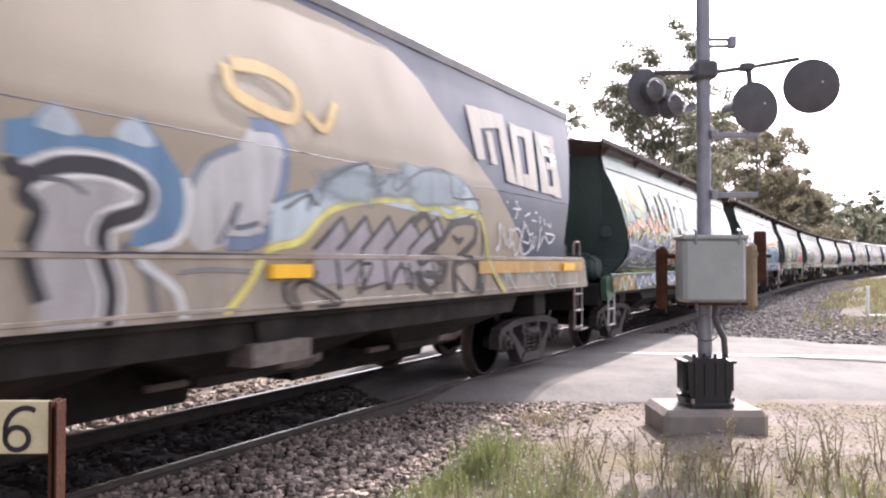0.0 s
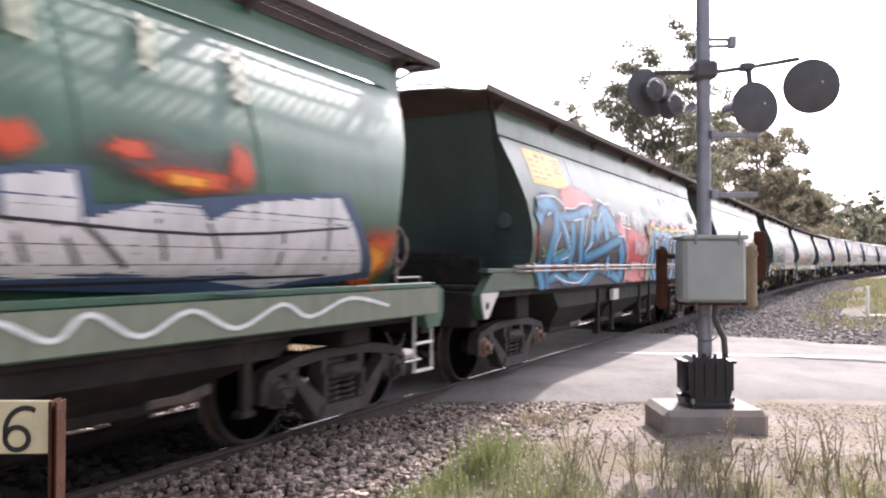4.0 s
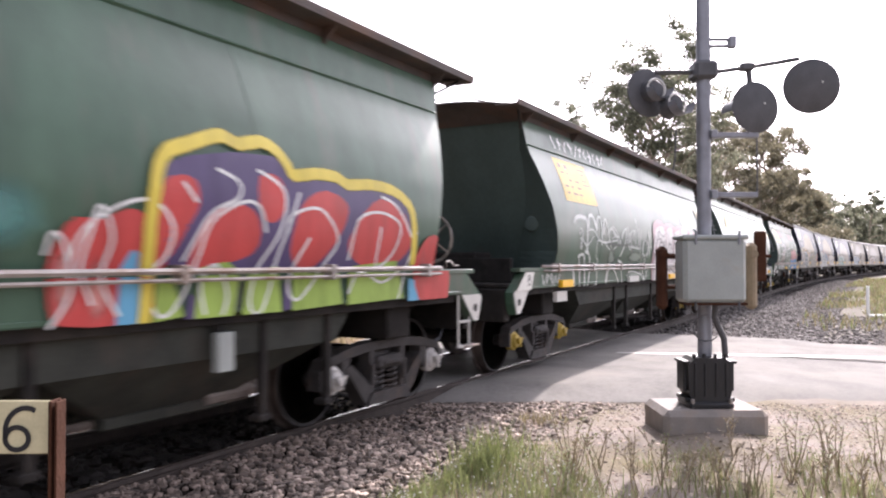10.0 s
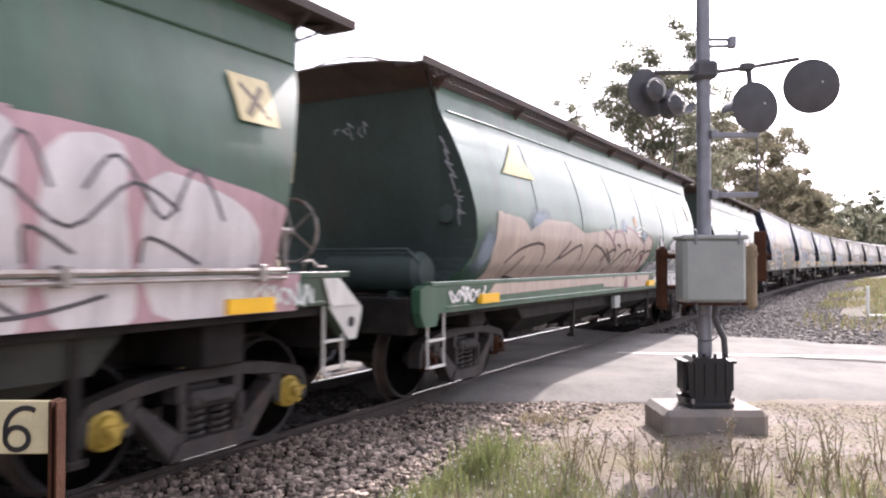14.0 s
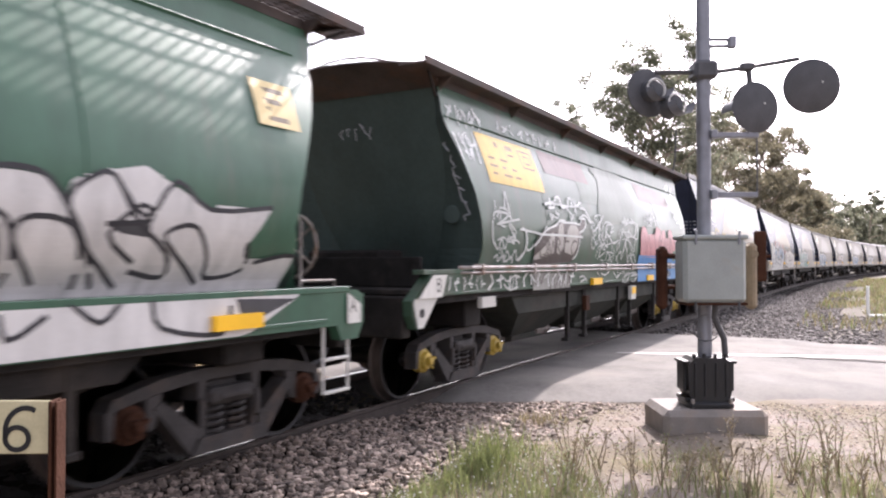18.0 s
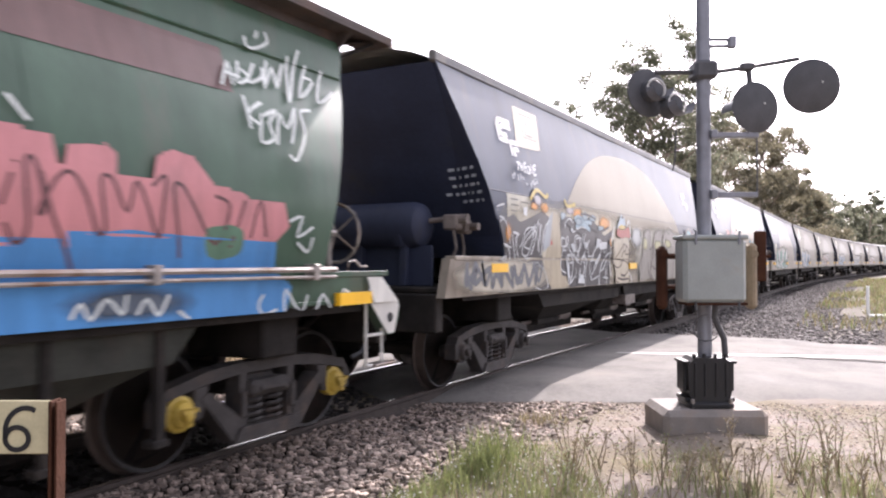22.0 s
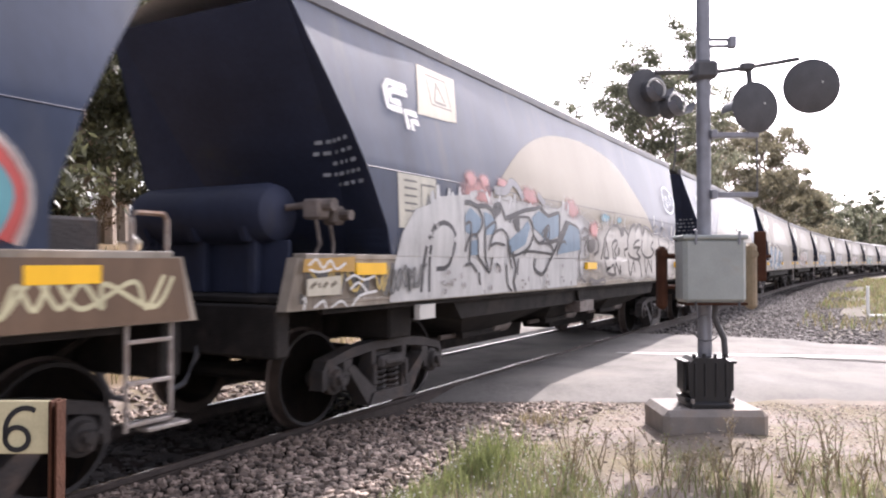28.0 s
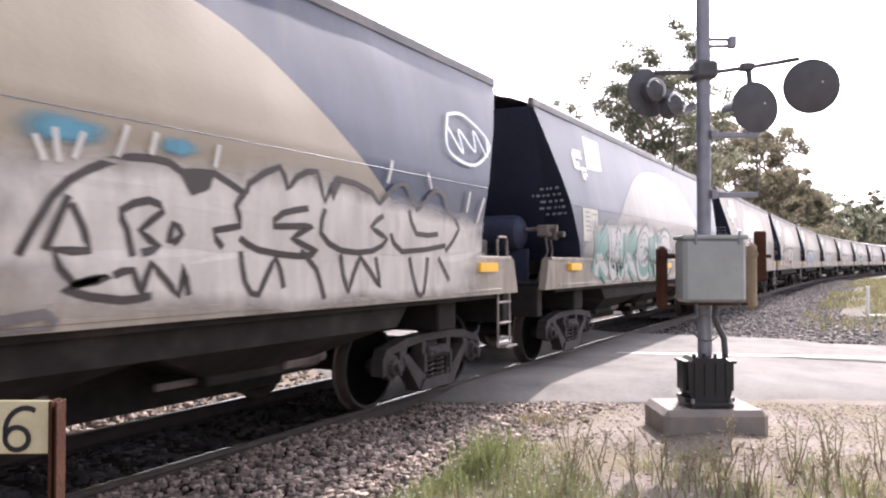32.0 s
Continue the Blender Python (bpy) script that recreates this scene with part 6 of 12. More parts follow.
def emblem(a, s, z, k=1.0):
    """An angular white company emblem as plain strokes."""
    for d in (0, 0.09):
        a.line([(s + (0.5 - d * 0.2) * k, z + (0.42 - d) * k), (s + (0.1 + d) * k, z + (0.42 - d) * k), (s + (0.0 + d) * k, z + (0.32 - d * 0.3) * k), (s + d * k, z + (0.1 + d) * k), (s + 0.3 * k, z + (0.1 + d) * k)], 0.08 * k, WHT)
    a.line([(s + 0.36 * k, z - 0.12 * k), (s + 0.36 * k, z + 0.1 * k), (s + 0.62 * k, z + 0.1 * k)], 0.08 * k, WHT)
    a.line([(s + 0.46 * k, z - 0.12 * k), (s + 0.46 * k, z + 0.0 * k), (s + 0.62 * k, z + 0.0 * k)], 0.075 * k, WHT)
    a.done("emblem", "white angular company emblem")


def art_0(w, kd):
    a = Art(kd, w)
    a.fill(smooth_line([(0.3, 1.51), (0.3, 3.5), (6.0, 3.55), (8.6, 3.5), (9.4, 3.0), (10.2, 2.4), (10.8, 1.95), (11.2, 1.51)], 2), CRM)
    a.done("livery_arch", "cream painted arch on the side")
    blue = [(0.16, 0.27, 0.38), (0.36, 0.42, 0.46)]
    mushroom(a)
    a.done("graffiti", "large blue, grey and black graffiti letters")
    sharp_teeth(a)
    black_hooks(a)
    a.done("graffiti", "grey graffiti piece with black outlines and a yellow streak")
    a.line(smooth_line([(6.3, 2.8), (6.35, 2.6), (6.9, 2.52), (7.0, 2.75), (6.7, 2.85), (6.35, 2.82)], 5), 0.10, (0.50, 0.36, 0.14))
    a.line(smooth_line([(7.1, 2.6), (7.3, 2.5), (7.5, 2.75)], 5), 0.08, (0.50, 0.36, 0.14))
    a.done("faded_tag", "faded ochre spray tag")
    cream_blocks(a)
    a.done("block_letters", "cream roller-painted block letters MOB")
    white_scribble(a)
    a.done("tag", "white spray tag on navy paint")
    a.fill(quad(9.9, 13.3, 1.32, 1.46), (0.45, 0.27, 0.08))
    sill_scribble(a)
    a.done("sill_paint", "ochre band and pale scribble on the sill")
    emblem(a, 12.15, 2.85, 0.7)
    reflectors(w, kd, (0.9, 6.6, 12.45))
    plate(w, kd, 6.47, 7.1, 0.71, 0.87, M_GEAR, "release_box", "grimy grey box under the sill")


def art_1(w, kd):
    a = Art(kd, w)
    front_haze(a)
    a.done("spray_halo", "olive and orange haze over a worn yellow panel")
    blue_shards(a)
    lime_shards(a)
    grey_conse(a)
    a.done("graffiti", "blue-grey graffiti piece with white line work")
    tall_letters(a)
    a.done("block_letters", "tall pale roller-painted letter bars")
    white_knot(a)
    a.done("tag", "black and white scribbled tag")
    silver_flames(a)
    a.done("graffiti", "silver graffiti letters with orange flames")
    a.fill(quad(0.2, 13.4, 0.96, 1.2), (0.155, 0.18, 0.135))
    a.cloud(0.15, 1.6, 0.96, 1.22, (0.34, 0.20, 0.06), 45, 8, 0.12)
    a.cloud(0.3, 1.1, 0.96, 1.2, (0.22, 0.23, 0.08), 46, 8, 0.12)
    a.cloud(1.5, 3.0, 0.97, 1.2, (0.16, 0.20, 0.28), 47, 8, 0.12)
    a.cloud(2.6, 4.9, 0.97, 1.2, (0.20, 0.27, 0.36), 44, 8, 0.1)
    for k in range(5):
        a.cloud(2.2 + 0.55 * k, 2.5 + 0.55 * k, 0.98, 1.1, (0.30, 0.33, 0.08), 48 + k, 6, 0.2)
    sill_wave(a)
    a.done("sill_paint", "white wave along the sprayed sill")
    plate(w, kd, 6.6, 6.8, 0.72, 0.92, M_WHITE, "data_plate", "small white data plate")


def art_2(w, kd):
    a = Art(kd, w)
    yellow_panel(a, 1.7, 3.0, 2.47, 2.95, 2)
    red, pink = (0.52, 0.06, 0.07), (0.60, 0.20, 0.20)
    blues = [(0.015, 0.14, 0.34), (0.04, 0.27, 0.46)]
    a.cloud(2.4, 3.9, 2.15, 2.55, (0.48, 0.14, 0.12), 1, 7, 0.3)
    a.cloud(1.5, 2.2, 1.5, 1.9, red, 2, 5)
    a.cloud(5.0, 7.3, 1.09, 2.0, red, 3, 9, 0.2)
    a.cloud(5.3, 7.2, 1.09, 1.45, pink, 4, 9, 0.2)
    a.cloud(4.9, 5.6, 1.7, 2.2, pink, 7, 5)
    a.done("spray_halo", "red sprayed cloud round the letters")
    big_blue(a)
    a.done("graffiti", "large bright blue graffiti letters with black shadows")
    blue_letters(a)
    a.done("graffiti", "blue graffiti letters edged in yellow and pink")
    a.fill(quad(11.3, 12.4, 1.09, 1.33), (0.44, 0.22, 0.22))
    a.done("sill_paint", "pink-painted sill end")
    a.lettering("2012", 5.2, 2.1, 0.11, 0.18, WHT, 0.022, 0.35)
    a.line([(5.2, 2.05), (5.8, 2.02)], 0.018, WHT)
    a.scrawl(5.85, 6.55, 2.02, 2.36, WHT, 5, 0.018, 4, 1)
    a.scrawl(6.0, 6.85, 1.5, 1.9, (0.55, 0.6, 0.58), 6, 0.02, 4, 2)
    a.done("tag", "small white tags with the year 2012")
    r = random.Random(2)
    for i in range(13):
        s, z = r.uniform(7, 11.2), r.uniform(2.35, 2.95)
        a.cloud(s, s + r.uniform(0.06, 0.16), z, z + r.uniform(0.10, 0.3), (0.035, 0.06, 0.042), i, 5, 0.35)
    a.done("grime_patch", "dark scuffed patches on the paint")
    a.fill(quad(11.5, 11.95, 2.4, 2.72), (0.48, 0.42, 0.24))
    a.lettering("X", 11.6, 2.45, 0.22, 0.22, (0.10, 0.08, 0.04), 0.045)
    a.done("stencil_plate", "cream plate with a dark X")
    plate(w, kd, 5.0, 5.3, 0.82, 1.0, M_WHITE, "data_plate", "white data plate")


def art_3(w, kd):
    a = Art(kd, w)
    yellow_panel(a, 2.05, 3.75, 2.35, 2.95, 3)
    green_blocks(a)
    a.done("graffiti", "two pale green rounded blocks outlined in yellow")
    stele(a)
    a.done("graffiti", "white tombstone shape with black marks")
    a.lettering("CH!", 5.75, 1.62, 0.24, 0.36, (0.5, 0.62, 0.62), 0.05, 0.2)
    a.cloud(7.0, 7.7, 1.5, 1.85, (0.08, 0.22, 0.2), 9, 6, 0.2)
    a.done("tag", "pale blue tag reading CH!")
    red_letters(a)
    a.done("graffiti", "red and lime graffiti letters edged in yellow")
    a.scrawl(1.35, 2.1, 2.4, 2.95, (0.36, 0.44, 0.40), 8, 0.05, 3, 1)
    a.done("tag", "faded pale tag")
    a.fill(quad(0.42, 0.52, 1.16, 1.28), WHT)
    a.ticks(0.6, 1.9, 1.14, 1.3, (0.45, 0.5, 0.45), 5, 6, 0.025)
    a.done("sill_tag", "pale scribble on the sill")
    reflectors(w, kd, (6.47,), 1.15, 0.1)
    plate(w, kd, 9.0, 9.14, 0.72, 0.98, M_BOX, "gauge_box", "grey instrument plate")


def art_4(w, kd):
    a = Art(kd, w)
    yellow_panel(a, 1.92, 3.3, 2.32, 2.95, 4)
    sil = (0.60, 0.63, 0.60)
    white_outlines(a)
    thin_tags(a)
    a.done("graffiti", "white outline graffiti scrawl")
    pink_bubbles(a)
    a.done("graffiti", "white bubble graffiti in a pink cloud with black loops")
    a.ticks(1.95, 4.5, 3.06, 3.28, (0.6, 0.62, 0.6), 6, 11, 0.03)
    a.done("tag", "white tag along the top rail")
    a.fill(quad(11.46, 11.86, 2.42, 2.78), (0.50, 0.42, 0.22))
    a.lettering("X", 11.55, 2.47, 0.22, 0.24, (0.10, 0.07, 0.035), 0.045)
    a.done("stencil_plate", "cream plate with a dark X")
    a.scrawl(11.3, 12.2, 1.1, 1.3, sil, 9, 0.02, 6, 2)
    a.scrawl(0.9, 1.5, 1.12, 1.3, sil, 10, 0.02, 5, 1)
    a.done("sill_tag", "white scribble on the sill")
    for q in ([(0.07, 1.1), (0.34, 1.32), (0.62, 1.32), (0.52, 1.1)], [(12.78, 1.1), (12.51, 1.32), (12.3, 1.32), (12.4, 1.1)]):
        a.fill(q, (0.6, 0.59, 0.55))
        a.done("sill_end", "white painted sill end")
    a.lettering("B", 0.42, 1.16, 0.07, 0.12, (0.06, 0.055, 0.05), 0.018, 0, False)
    a.done("stencil_letter", "small dark stencilled letter")
    reflectors(w, kd, (1.55, 7.97, 11.28), 1.1, 0.1)
    plate(w, kd, 1.5, 1.9, 0.9, 1.04, M_WHITE, "data_plate", "white data plate")
    plate(w, kd, 4.9, 5.5, 1.1, 1.2, M_WHITE, "data_plate", "white data plate")
    p = plate(w, kd, 7.66, 7.95, 0.79, 1.01, M_WHITE, "gauge_box", "white box with a yellow square")
    plate(p, kd, 7.69, 7.92, 0.875, 0.995, M_YELLOW, "label_square", "yellow square", 0.014)


def art_5(w, kd):
    a = Art(kd, w)
    beige_letters(a)
    a.done("graffiti", "beige angular graffiti letters with maroon edges")
    sil = [(0.60, 0.60, 0.60), (0.54, 0.54, 0.55)]
    silver_letters(a)
    a.done("graffiti", "silver graffiti letters with black outlines")
    a.scrawl(0.6, 1.3, 1.0, 1.2, WHT, 4, 0.025, 4, 2)
    a.done("sill_paint", "black and white sprayed sill")
    a.fill(quad(12.42, 12.86, 2.43, 2.78), (0.55, 0.44, 0.2))
    a.lettering("E", 12.55, 2.49, 0.2, 0.22, (0.10, 0.07, 0.035), 0.04, 0, False)
    a.done("stencil_plate", "cream plate with a dark E")
    a.fill([(2.0, 2.5), (3.0, 2.5), (2.6, 2.95)], (0.50, 0.42, 0.16))
    a.done("livery_mark", "faded yellow triangle")
    a.fill([(13.36, 0.95), (13.54, 0.95), (13.54, 1.1), (13.36, 1.2)], (0.6, 0.59, 0.55))
    a.lettering("A", 13.40, 1.04, 0.07, 0.11, (0.06, 0.055, 0.05), 0.018, 0, False)
    a.done("sill_end", "white painted sill end with a dark letter")
    reflectors(w, kd, (1.2, 8.28, 11.9), 1.0, 0.1)
    plate(w, kd, 6.3, 6.6, 0.68, 0.88, M_BOX, "data_plate", "pale data plate")


def art_6(w, kd):
    a = Art(kd, w)
    a.fill(quad(4.9, 6.2, 2.35, 2.9), (0.11, 0.15, 0.11))
    a.fill(quad(7.0, 7.8, 2.2, 3.0), (0.075, 0.12, 0.08))
    a.fill(quad(3.65, 5.5, 2.66, 2.98), (0.14, 0.08, 0.075))
    a.fill(quad(8.4, 10.9, 2.62, 2.95), (0.13, 0.075, 0.07))
    a.done("paint_patch", "maroon and pale green touch-up patches")
    yellow_panel(a, 1.75, 3.4, 2.36, 2.95, 6)
    wh = (0.58, 0.60, 0.58)
    a.ticks(0.95, 2.0, 2.95, 3.2, wh, 3, 6, 0.03)
    a.ticks(1.15, 1.7, 2.5, 2.9, wh, 4, 4, 0.03)
    a.ticks(2.3, 4.5, 3.05, 3.2, wh, 5, 9, 0.025)
    front_tags(a)
    wild_tags(a)
    a.done("tag", "many small white tags")
    brown_shape(a)
    a.done("graffiti", "brown graffiti shape with pale letters and white tags")
    pink_blue_block(a)
    a.done("graffiti", "pink and blue painted block with thin brown loops")
    a.ticks(1.5, 4.4, 1.12, 1.33, wh, 72, 12, 0.03)
    a.ticks(0.6, 1.5, 1.14, 1.32, wh, 73, 6, 0.02)
    a.done("sill_tag", "white tags along the sill")
    for q in ([(0.07, 1.1), (0.34, 1.32), (0.62, 1.32), (0.52, 1.1)], [(12.78, 1.1), (12.51, 1.32), (12.3, 1.32), (12.4, 1.1)]):
        a.fill(q, (0.6, 0.59, 0.55))
        a.done("sill_end", "white painted sill end")
    a.lettering("B", 0.42, 1.16, 0.07, 0.12, (0.06, 0.055, 0.05), 0.018, 0, False)
    a.done("stencil_letter", "small dark stencilled letter")
    reflectors(w, kd, (5.18, 8.43, 11.9), 1.1, 0.1)
    plate(w, kd, 5.02, 5.18, 0.72, 0.94, M_RUST, "lever_box", "rusty lever box under the sill")
    plate(w, kd, 1.5, 1.85, 0.94, 1.06, M_WHITE, "data_plate", "white data plate")
    p = plate(w, kd, 7.5, 7.8, 0.78, 1.02, M_WHITE, "gauge_box", "white box with a yellow square")
    plate(p, kd, 7.54, 7.76, 0.88, 1.0, M_YELLOW, "label_square", "yellow square", 0.014)


def plates_a(a):
    a.fill([(2.08, 2.9), (2.9, 2.93), (3.08, 3.46), (2.28, 3.46)], (0.50, 0.45, 0.34))
    a.line([(2.5, 3.1), (2.62, 3.32), (2.74, 3.1), (2.5, 3.1)], 0.03, (0.15, 0.14, 0.12))
    a.line([(2.42, 3.06), (2.42, 3.38), (2.84, 3.38), (2.84, 3.06), (2.42, 3.06)], 0.018, (0.15, 0.14, 0.12))
    a.fill(quad(1.50, 2.19, 1.76, 2.26), (0.46, 0.44, 0.36))
    for i in range(5):
        a.line([(1.6, 2.2 - i * 0.07), (1.82, 2.2 - i * 0.07)], 0.02, (0.12, 0.12, 0.11))
    a.line([(1.9, 1.92), (1.9, 2.18), (2.15, 2.18), (2.15, 1.92), (1.9, 1.92)], 0.02, (0.12, 0.12, 0.11))
    a.fill([(1.96, 1.96), (2.1, 1.96), (2.03, 2.12)], (0.12, 0.12, 0.11))
    a.done("data_panel", "cream data panels with dark marks")


def art_7(w, kd):
    a = Art(kd, w)
    livery_a(a)
    plates_a(a)
    emblem(a, 1.62, 2.85, 0.8)
    emblem(a, 11.75, 2.75, 0.7)
    a.cloud(1.3, 7.0, 1.1, 2.2, (0.48, 0.44, 0.34), 1, 12, 0.12)
    black_letters(a)
    white_linework(a)
    a.done("graffiti", "black graffiti letters outlined in white with orange spots")
    a.cloud(6.9, 11.5, 1.1, 2.1, (0.34, 0.325, 0.27), 100, 12, 0.12)
    capped_head(a)
    a.done("graffiti", "cream rounded shapes with a cap beside grey letters")
    white_writing(a)
    a.done("tag", "small white writing THE ONE on navy paint")
    a.cloud(11.2, 12.35, 1.5, 2.15, (0.40, 0.07, 0.06), 101, 8, 0.25)
    a.letters(11.2, 12.4, 1.52, 2.15, 1.52, 2.0, 2, [(0.12, 0.32, 0.36), (0.45, 0.08, 0.07)], (0.6, 0.55, 0.5), 79, 0.4, ow=0.03)
    a.done("graffiti", "red and teal graffiti at the wagon end")
    a.cloud(0.2, 2.6, 1.1, 1.46, (0.40, 0.37, 0.30), 103, 10, 0.1)
    a.scrawl(0.3, 2.4, 1.12, 1.45, (0.12, 0.13, 0.15), 104, 0.05, 8, 2)
    a.fill([(10.7, 1.09), (13.5, 1.09), (13.42, 1.47), (10.9, 1.47)], (0.13, 0.085, 0.055))
    a.scrawl(11.0, 13.3, 1.12, 1.4, (0.5, 0.47, 0.3), 106, 0.03, 8, 2)
    a.done("sill_paint", "sprayed and scribbled sill ends")
    reflectors(w, kd, (0.98, 6.56, 12.43))
    plate(w, kd, 6.48, 7.11, 0.71, 0.87, M_GEAR, "release_box", "grimy grey box under the sill")


def art_8(w, kd):
    a = Art(kd, w)
    livery_a(a)
    plates_a(a)
    emblem(a, 1.55, 2.8, 0.8)
    sil = (0.58, 0.57, 0.55)
    a.cloud(1.9, 7.3, 1.09, 2.2, (0.50, 0.50, 0.50), 118, 14, 0.14)
    for i in range(3):
        if i in (1,):
            a.cloud(2.2 + i * 0.55, 2.85 + i * 0.55, 1.98, 2.38, (0.42, 0.20, 0.19), 110 + i, 6, 0.3)
        for q in range(5):
            s = 2.1 + i * 0.55 + q * 0.11
            a.line([(s, 1.95), (s + 0.04 * math.sin(q * 3 + i), 2.14 + 0.09 * math.sin(q * 2.3 + i * 1.7))], 0.07, (0.48, 0.49, 0.49), True)
    ragged_blue(a)
    a.done("graffiti", "blue and white graffiti letters with ragged black outlines")
    a.cloud(7.0, 12.8, 1.09, 2.05, (0.50, 0.47, 0.43), 122, 16, 0.16)
    cream_letters(a)
    a.done("graffiti", "cream graffiti letters with dark brown outlines")
    a.line(smooth_line([(12.1, 3.0), (11.95, 2.6), (12.5, 2.5), (13.0, 2.8), (12.5, 3.05), (12.1, 3.0)], 5), 0.035, (0.6, 0.66, 0.68))
    a.scrawl(12.0, 12.9, 2.55, 2.95, (0.6, 0.66, 0.68), 85, 0.03, 3, 1)
    a.done("tag", "pale round tag")
    a.scrawl(0.25, 1.9, 1.12, 1.45, (0.10, 0.10, 0.10), 86, 0.03, 8, 2)
    a.scrawl(0.3, 1.4, 1.15, 1.45, (0.45, 0.33, 0.1), 87, 0.03, 5, 1)
    r = random.Random(9)
    for i in range(30):
        s, z = r.uniform(2.2, 7.0), 1.1 + r.random() * 0.28
        a.cloud(s, s + r.uniform(0.03, 0.10), z, z + r.uniform(0.02, 0.07), (0.24, 0.22, 0.21), i, 4, 0.4)
    a.done("sill_paint", "scuffed and scribbled pale sill")
    front_sill(a)
    a.done("sill_tag", "ochre patch and cream plate among white scribbles")
    reflectors(w, kd, (0.8, 6.64, 12.49), 1.34)
    plate(w, kd, 1.9, 2.2, 0.9, 1.04, M_WHITE, "data_plate", "white data plate")
    plate(w, kd, 6.48, 7.11, 0.71, 0.87, M_GEAR, "release_box", "grimy grey box under the sill")


def art_9(w, kd, seed):
    """Wagons further back: livery, plates and one faded low piece."""
    a = Art(kd, w)
    r = random.Random(seed)
    # arch tone muted to paint in the haze over distant wagons
    livery_a(a, True, (0.22, 0.20, 0.17))
    plates_a(a)
    emblem(a, 1.55, 2.8, 0.8)
    tone = r.choice([(0.12, 0.26, 0.22), (0.30, 0.30, 0.32), (0.34, 0.22, 0.18), (0.14, 0.22, 0.32)])
    s = r.uniform(1.8, 3)
    a.cloud(s - 0.2, s + 5.2, 1.1, 2.15, (0.44, 0.42, 0.38), seed, 12, 0.15)
    a.letters(s, s + 5, 1.15, 2.05, 1.15, 2.05, 6, [tone, (0.42, 0.42, 0.40)], (0.12, 0.12, 0.12), seed, 0.46, soft=bool(seed % 2), ow=0.035)
    a.done("graffiti", "faded graffiti piece along the lower side")
    reflectors(w, kd, (0.85, 6.6, 12.45))


ARTS = [art_0, art_1, art_2, art_3, art_4, art_5, art_6, art_7, art_8]


# ---- the larger painted pieces, stroke by stroke ----
def big_blue(a):
    """Interlocked blue arms with black gaps and a white contour."""
    d, b, c = (0.014, 0.016, 0.022), (0.018, 0.13, 0.29), (0.035, 0.24, 0.40)
    a.fill([(1.58, 2.23), (1.80, 2.30), (2.12, 2.31), (2.31, 2.31), (2.54, 2.22), (2.58, 2.16), (2.96, 2.20), (3.33, 2.29), (3.86, 2.30), (4.20, 2.42), (4.58, 2.36), (4.82, 2.36), (5.04, 1.88), (5.39, 1.86), (5.66, 1.54), (5.53, 1.07), (3.32, 1.08), (2.31, 1.10), (1.80, 1.08), (1.59, 1.09)], d)
    a.arm([(1.58, 1.96), (1.78, 2.17), (2.03, 2.22), (2.28, 2.10)], 0.24, b, c)
    a.arm([(2.29, 2.14), (2.18, 1.82), (2.02, 1.57), (1.97, 1.30), (2.04, 1.11)], 0.26, b, c)
    a.arm([(2.37, 2.08), (2.57, 1.83), (2.73, 1.61), (2.44, 1.50), (2.14, 1.48)], 0.20, b, c)
    a.arm([(2.85, 2.17), (2.87, 1.69), (2.83, 1.45), (2.94, 1.16)], 0.20, b, c)
    a.arm([(2.46, 2.08), (2.84, 2.09), (3.75, 2.24)], 0.12, b, c)
    a.arm([(3.33, 2.12), (3.20, 1.71), (3.28, 1.43)], 0.20, b, c)
    a.arm([(3.81, 2.08), (3.62, 1.67), (3.38, 1.54)], 0.20, b, c)
    a.arm([(3.89, 1.83), (4.34, 2.20), (4.80, 2.03), (4.98, 1.79)], 0.30, b, c)
    a.arm([(4.34, 2.20), (4.48, 1.76), (4.38, 1.59)], 0.25, b, c)
    a.arm([(3.47, 1.51), (4.21, 1.62), (5.18, 1.81), (5.56, 1.62)], 0.16, b, c)
    a.arm([(1.59, 1.43), (1.71, 1.26), (1.80, 1.09)], 0.20, b, c)
    a.arm([(2.73, 1.27), (3.48, 1.19), (4.14, 1.36), (5.24, 1.15)], 0.16, b, c)
    a.arm([(4.57, 1.53), (4.65, 1.21)], 0.20, b, c)
    a.arm([(5.19, 1.72), (5.37, 1.50), (5.24, 1.19)], 0.30, b, c)
    a.arm([(1.61, 2.15), (1.70, 2.19), (1.76, 2.18)], 0.14, b, c)
    a.arm([(1.99, 1.21), (2.31, 1.26), (2.67, 1.17)], 0.12, b, c)
    a.line(smooth_line([(1.58, 2.27), (1.81, 2.31), (2.13, 2.33), (2.31, 2.32), (2.56, 2.23), (2.55, 2.14), (2.62, 2.20), (2.96, 2.21), (3.33, 2.31), (3.87, 2.32)], 3), 0.022, (0.62, 0.68, 0.72))
    a.line(smooth_line([(4.21, 2.44), (4.58, 2.38), (4.83, 2.38), (5.04, 1.90), (5.39, 1.88), (5.69, 1.56), (5.53, 1.07)], 3), 0.022, (0.62, 0.68, 0.72))
    a.line(smooth_line([(2.13, 1.52), (2.17, 1.66), (2.34, 1.85)], 3), 0.022, (0.62, 0.68, 0.72))
    a.line(smooth_line([(2.42, 2.00), (2.77, 1.58), (2.44, 1.48)], 3), 0.022, (0.62, 0.68, 0.72))
    a.line(smooth_line([(2.87, 2.03), (3.25, 2.08)], 3), 0.022, (0.62, 0.68, 0.72))
    a.line(smooth_line([(3.74, 2.23), (3.45, 2.01), (3.32, 1.66)], 3), 0.022, (0.62, 0.68, 0.72))
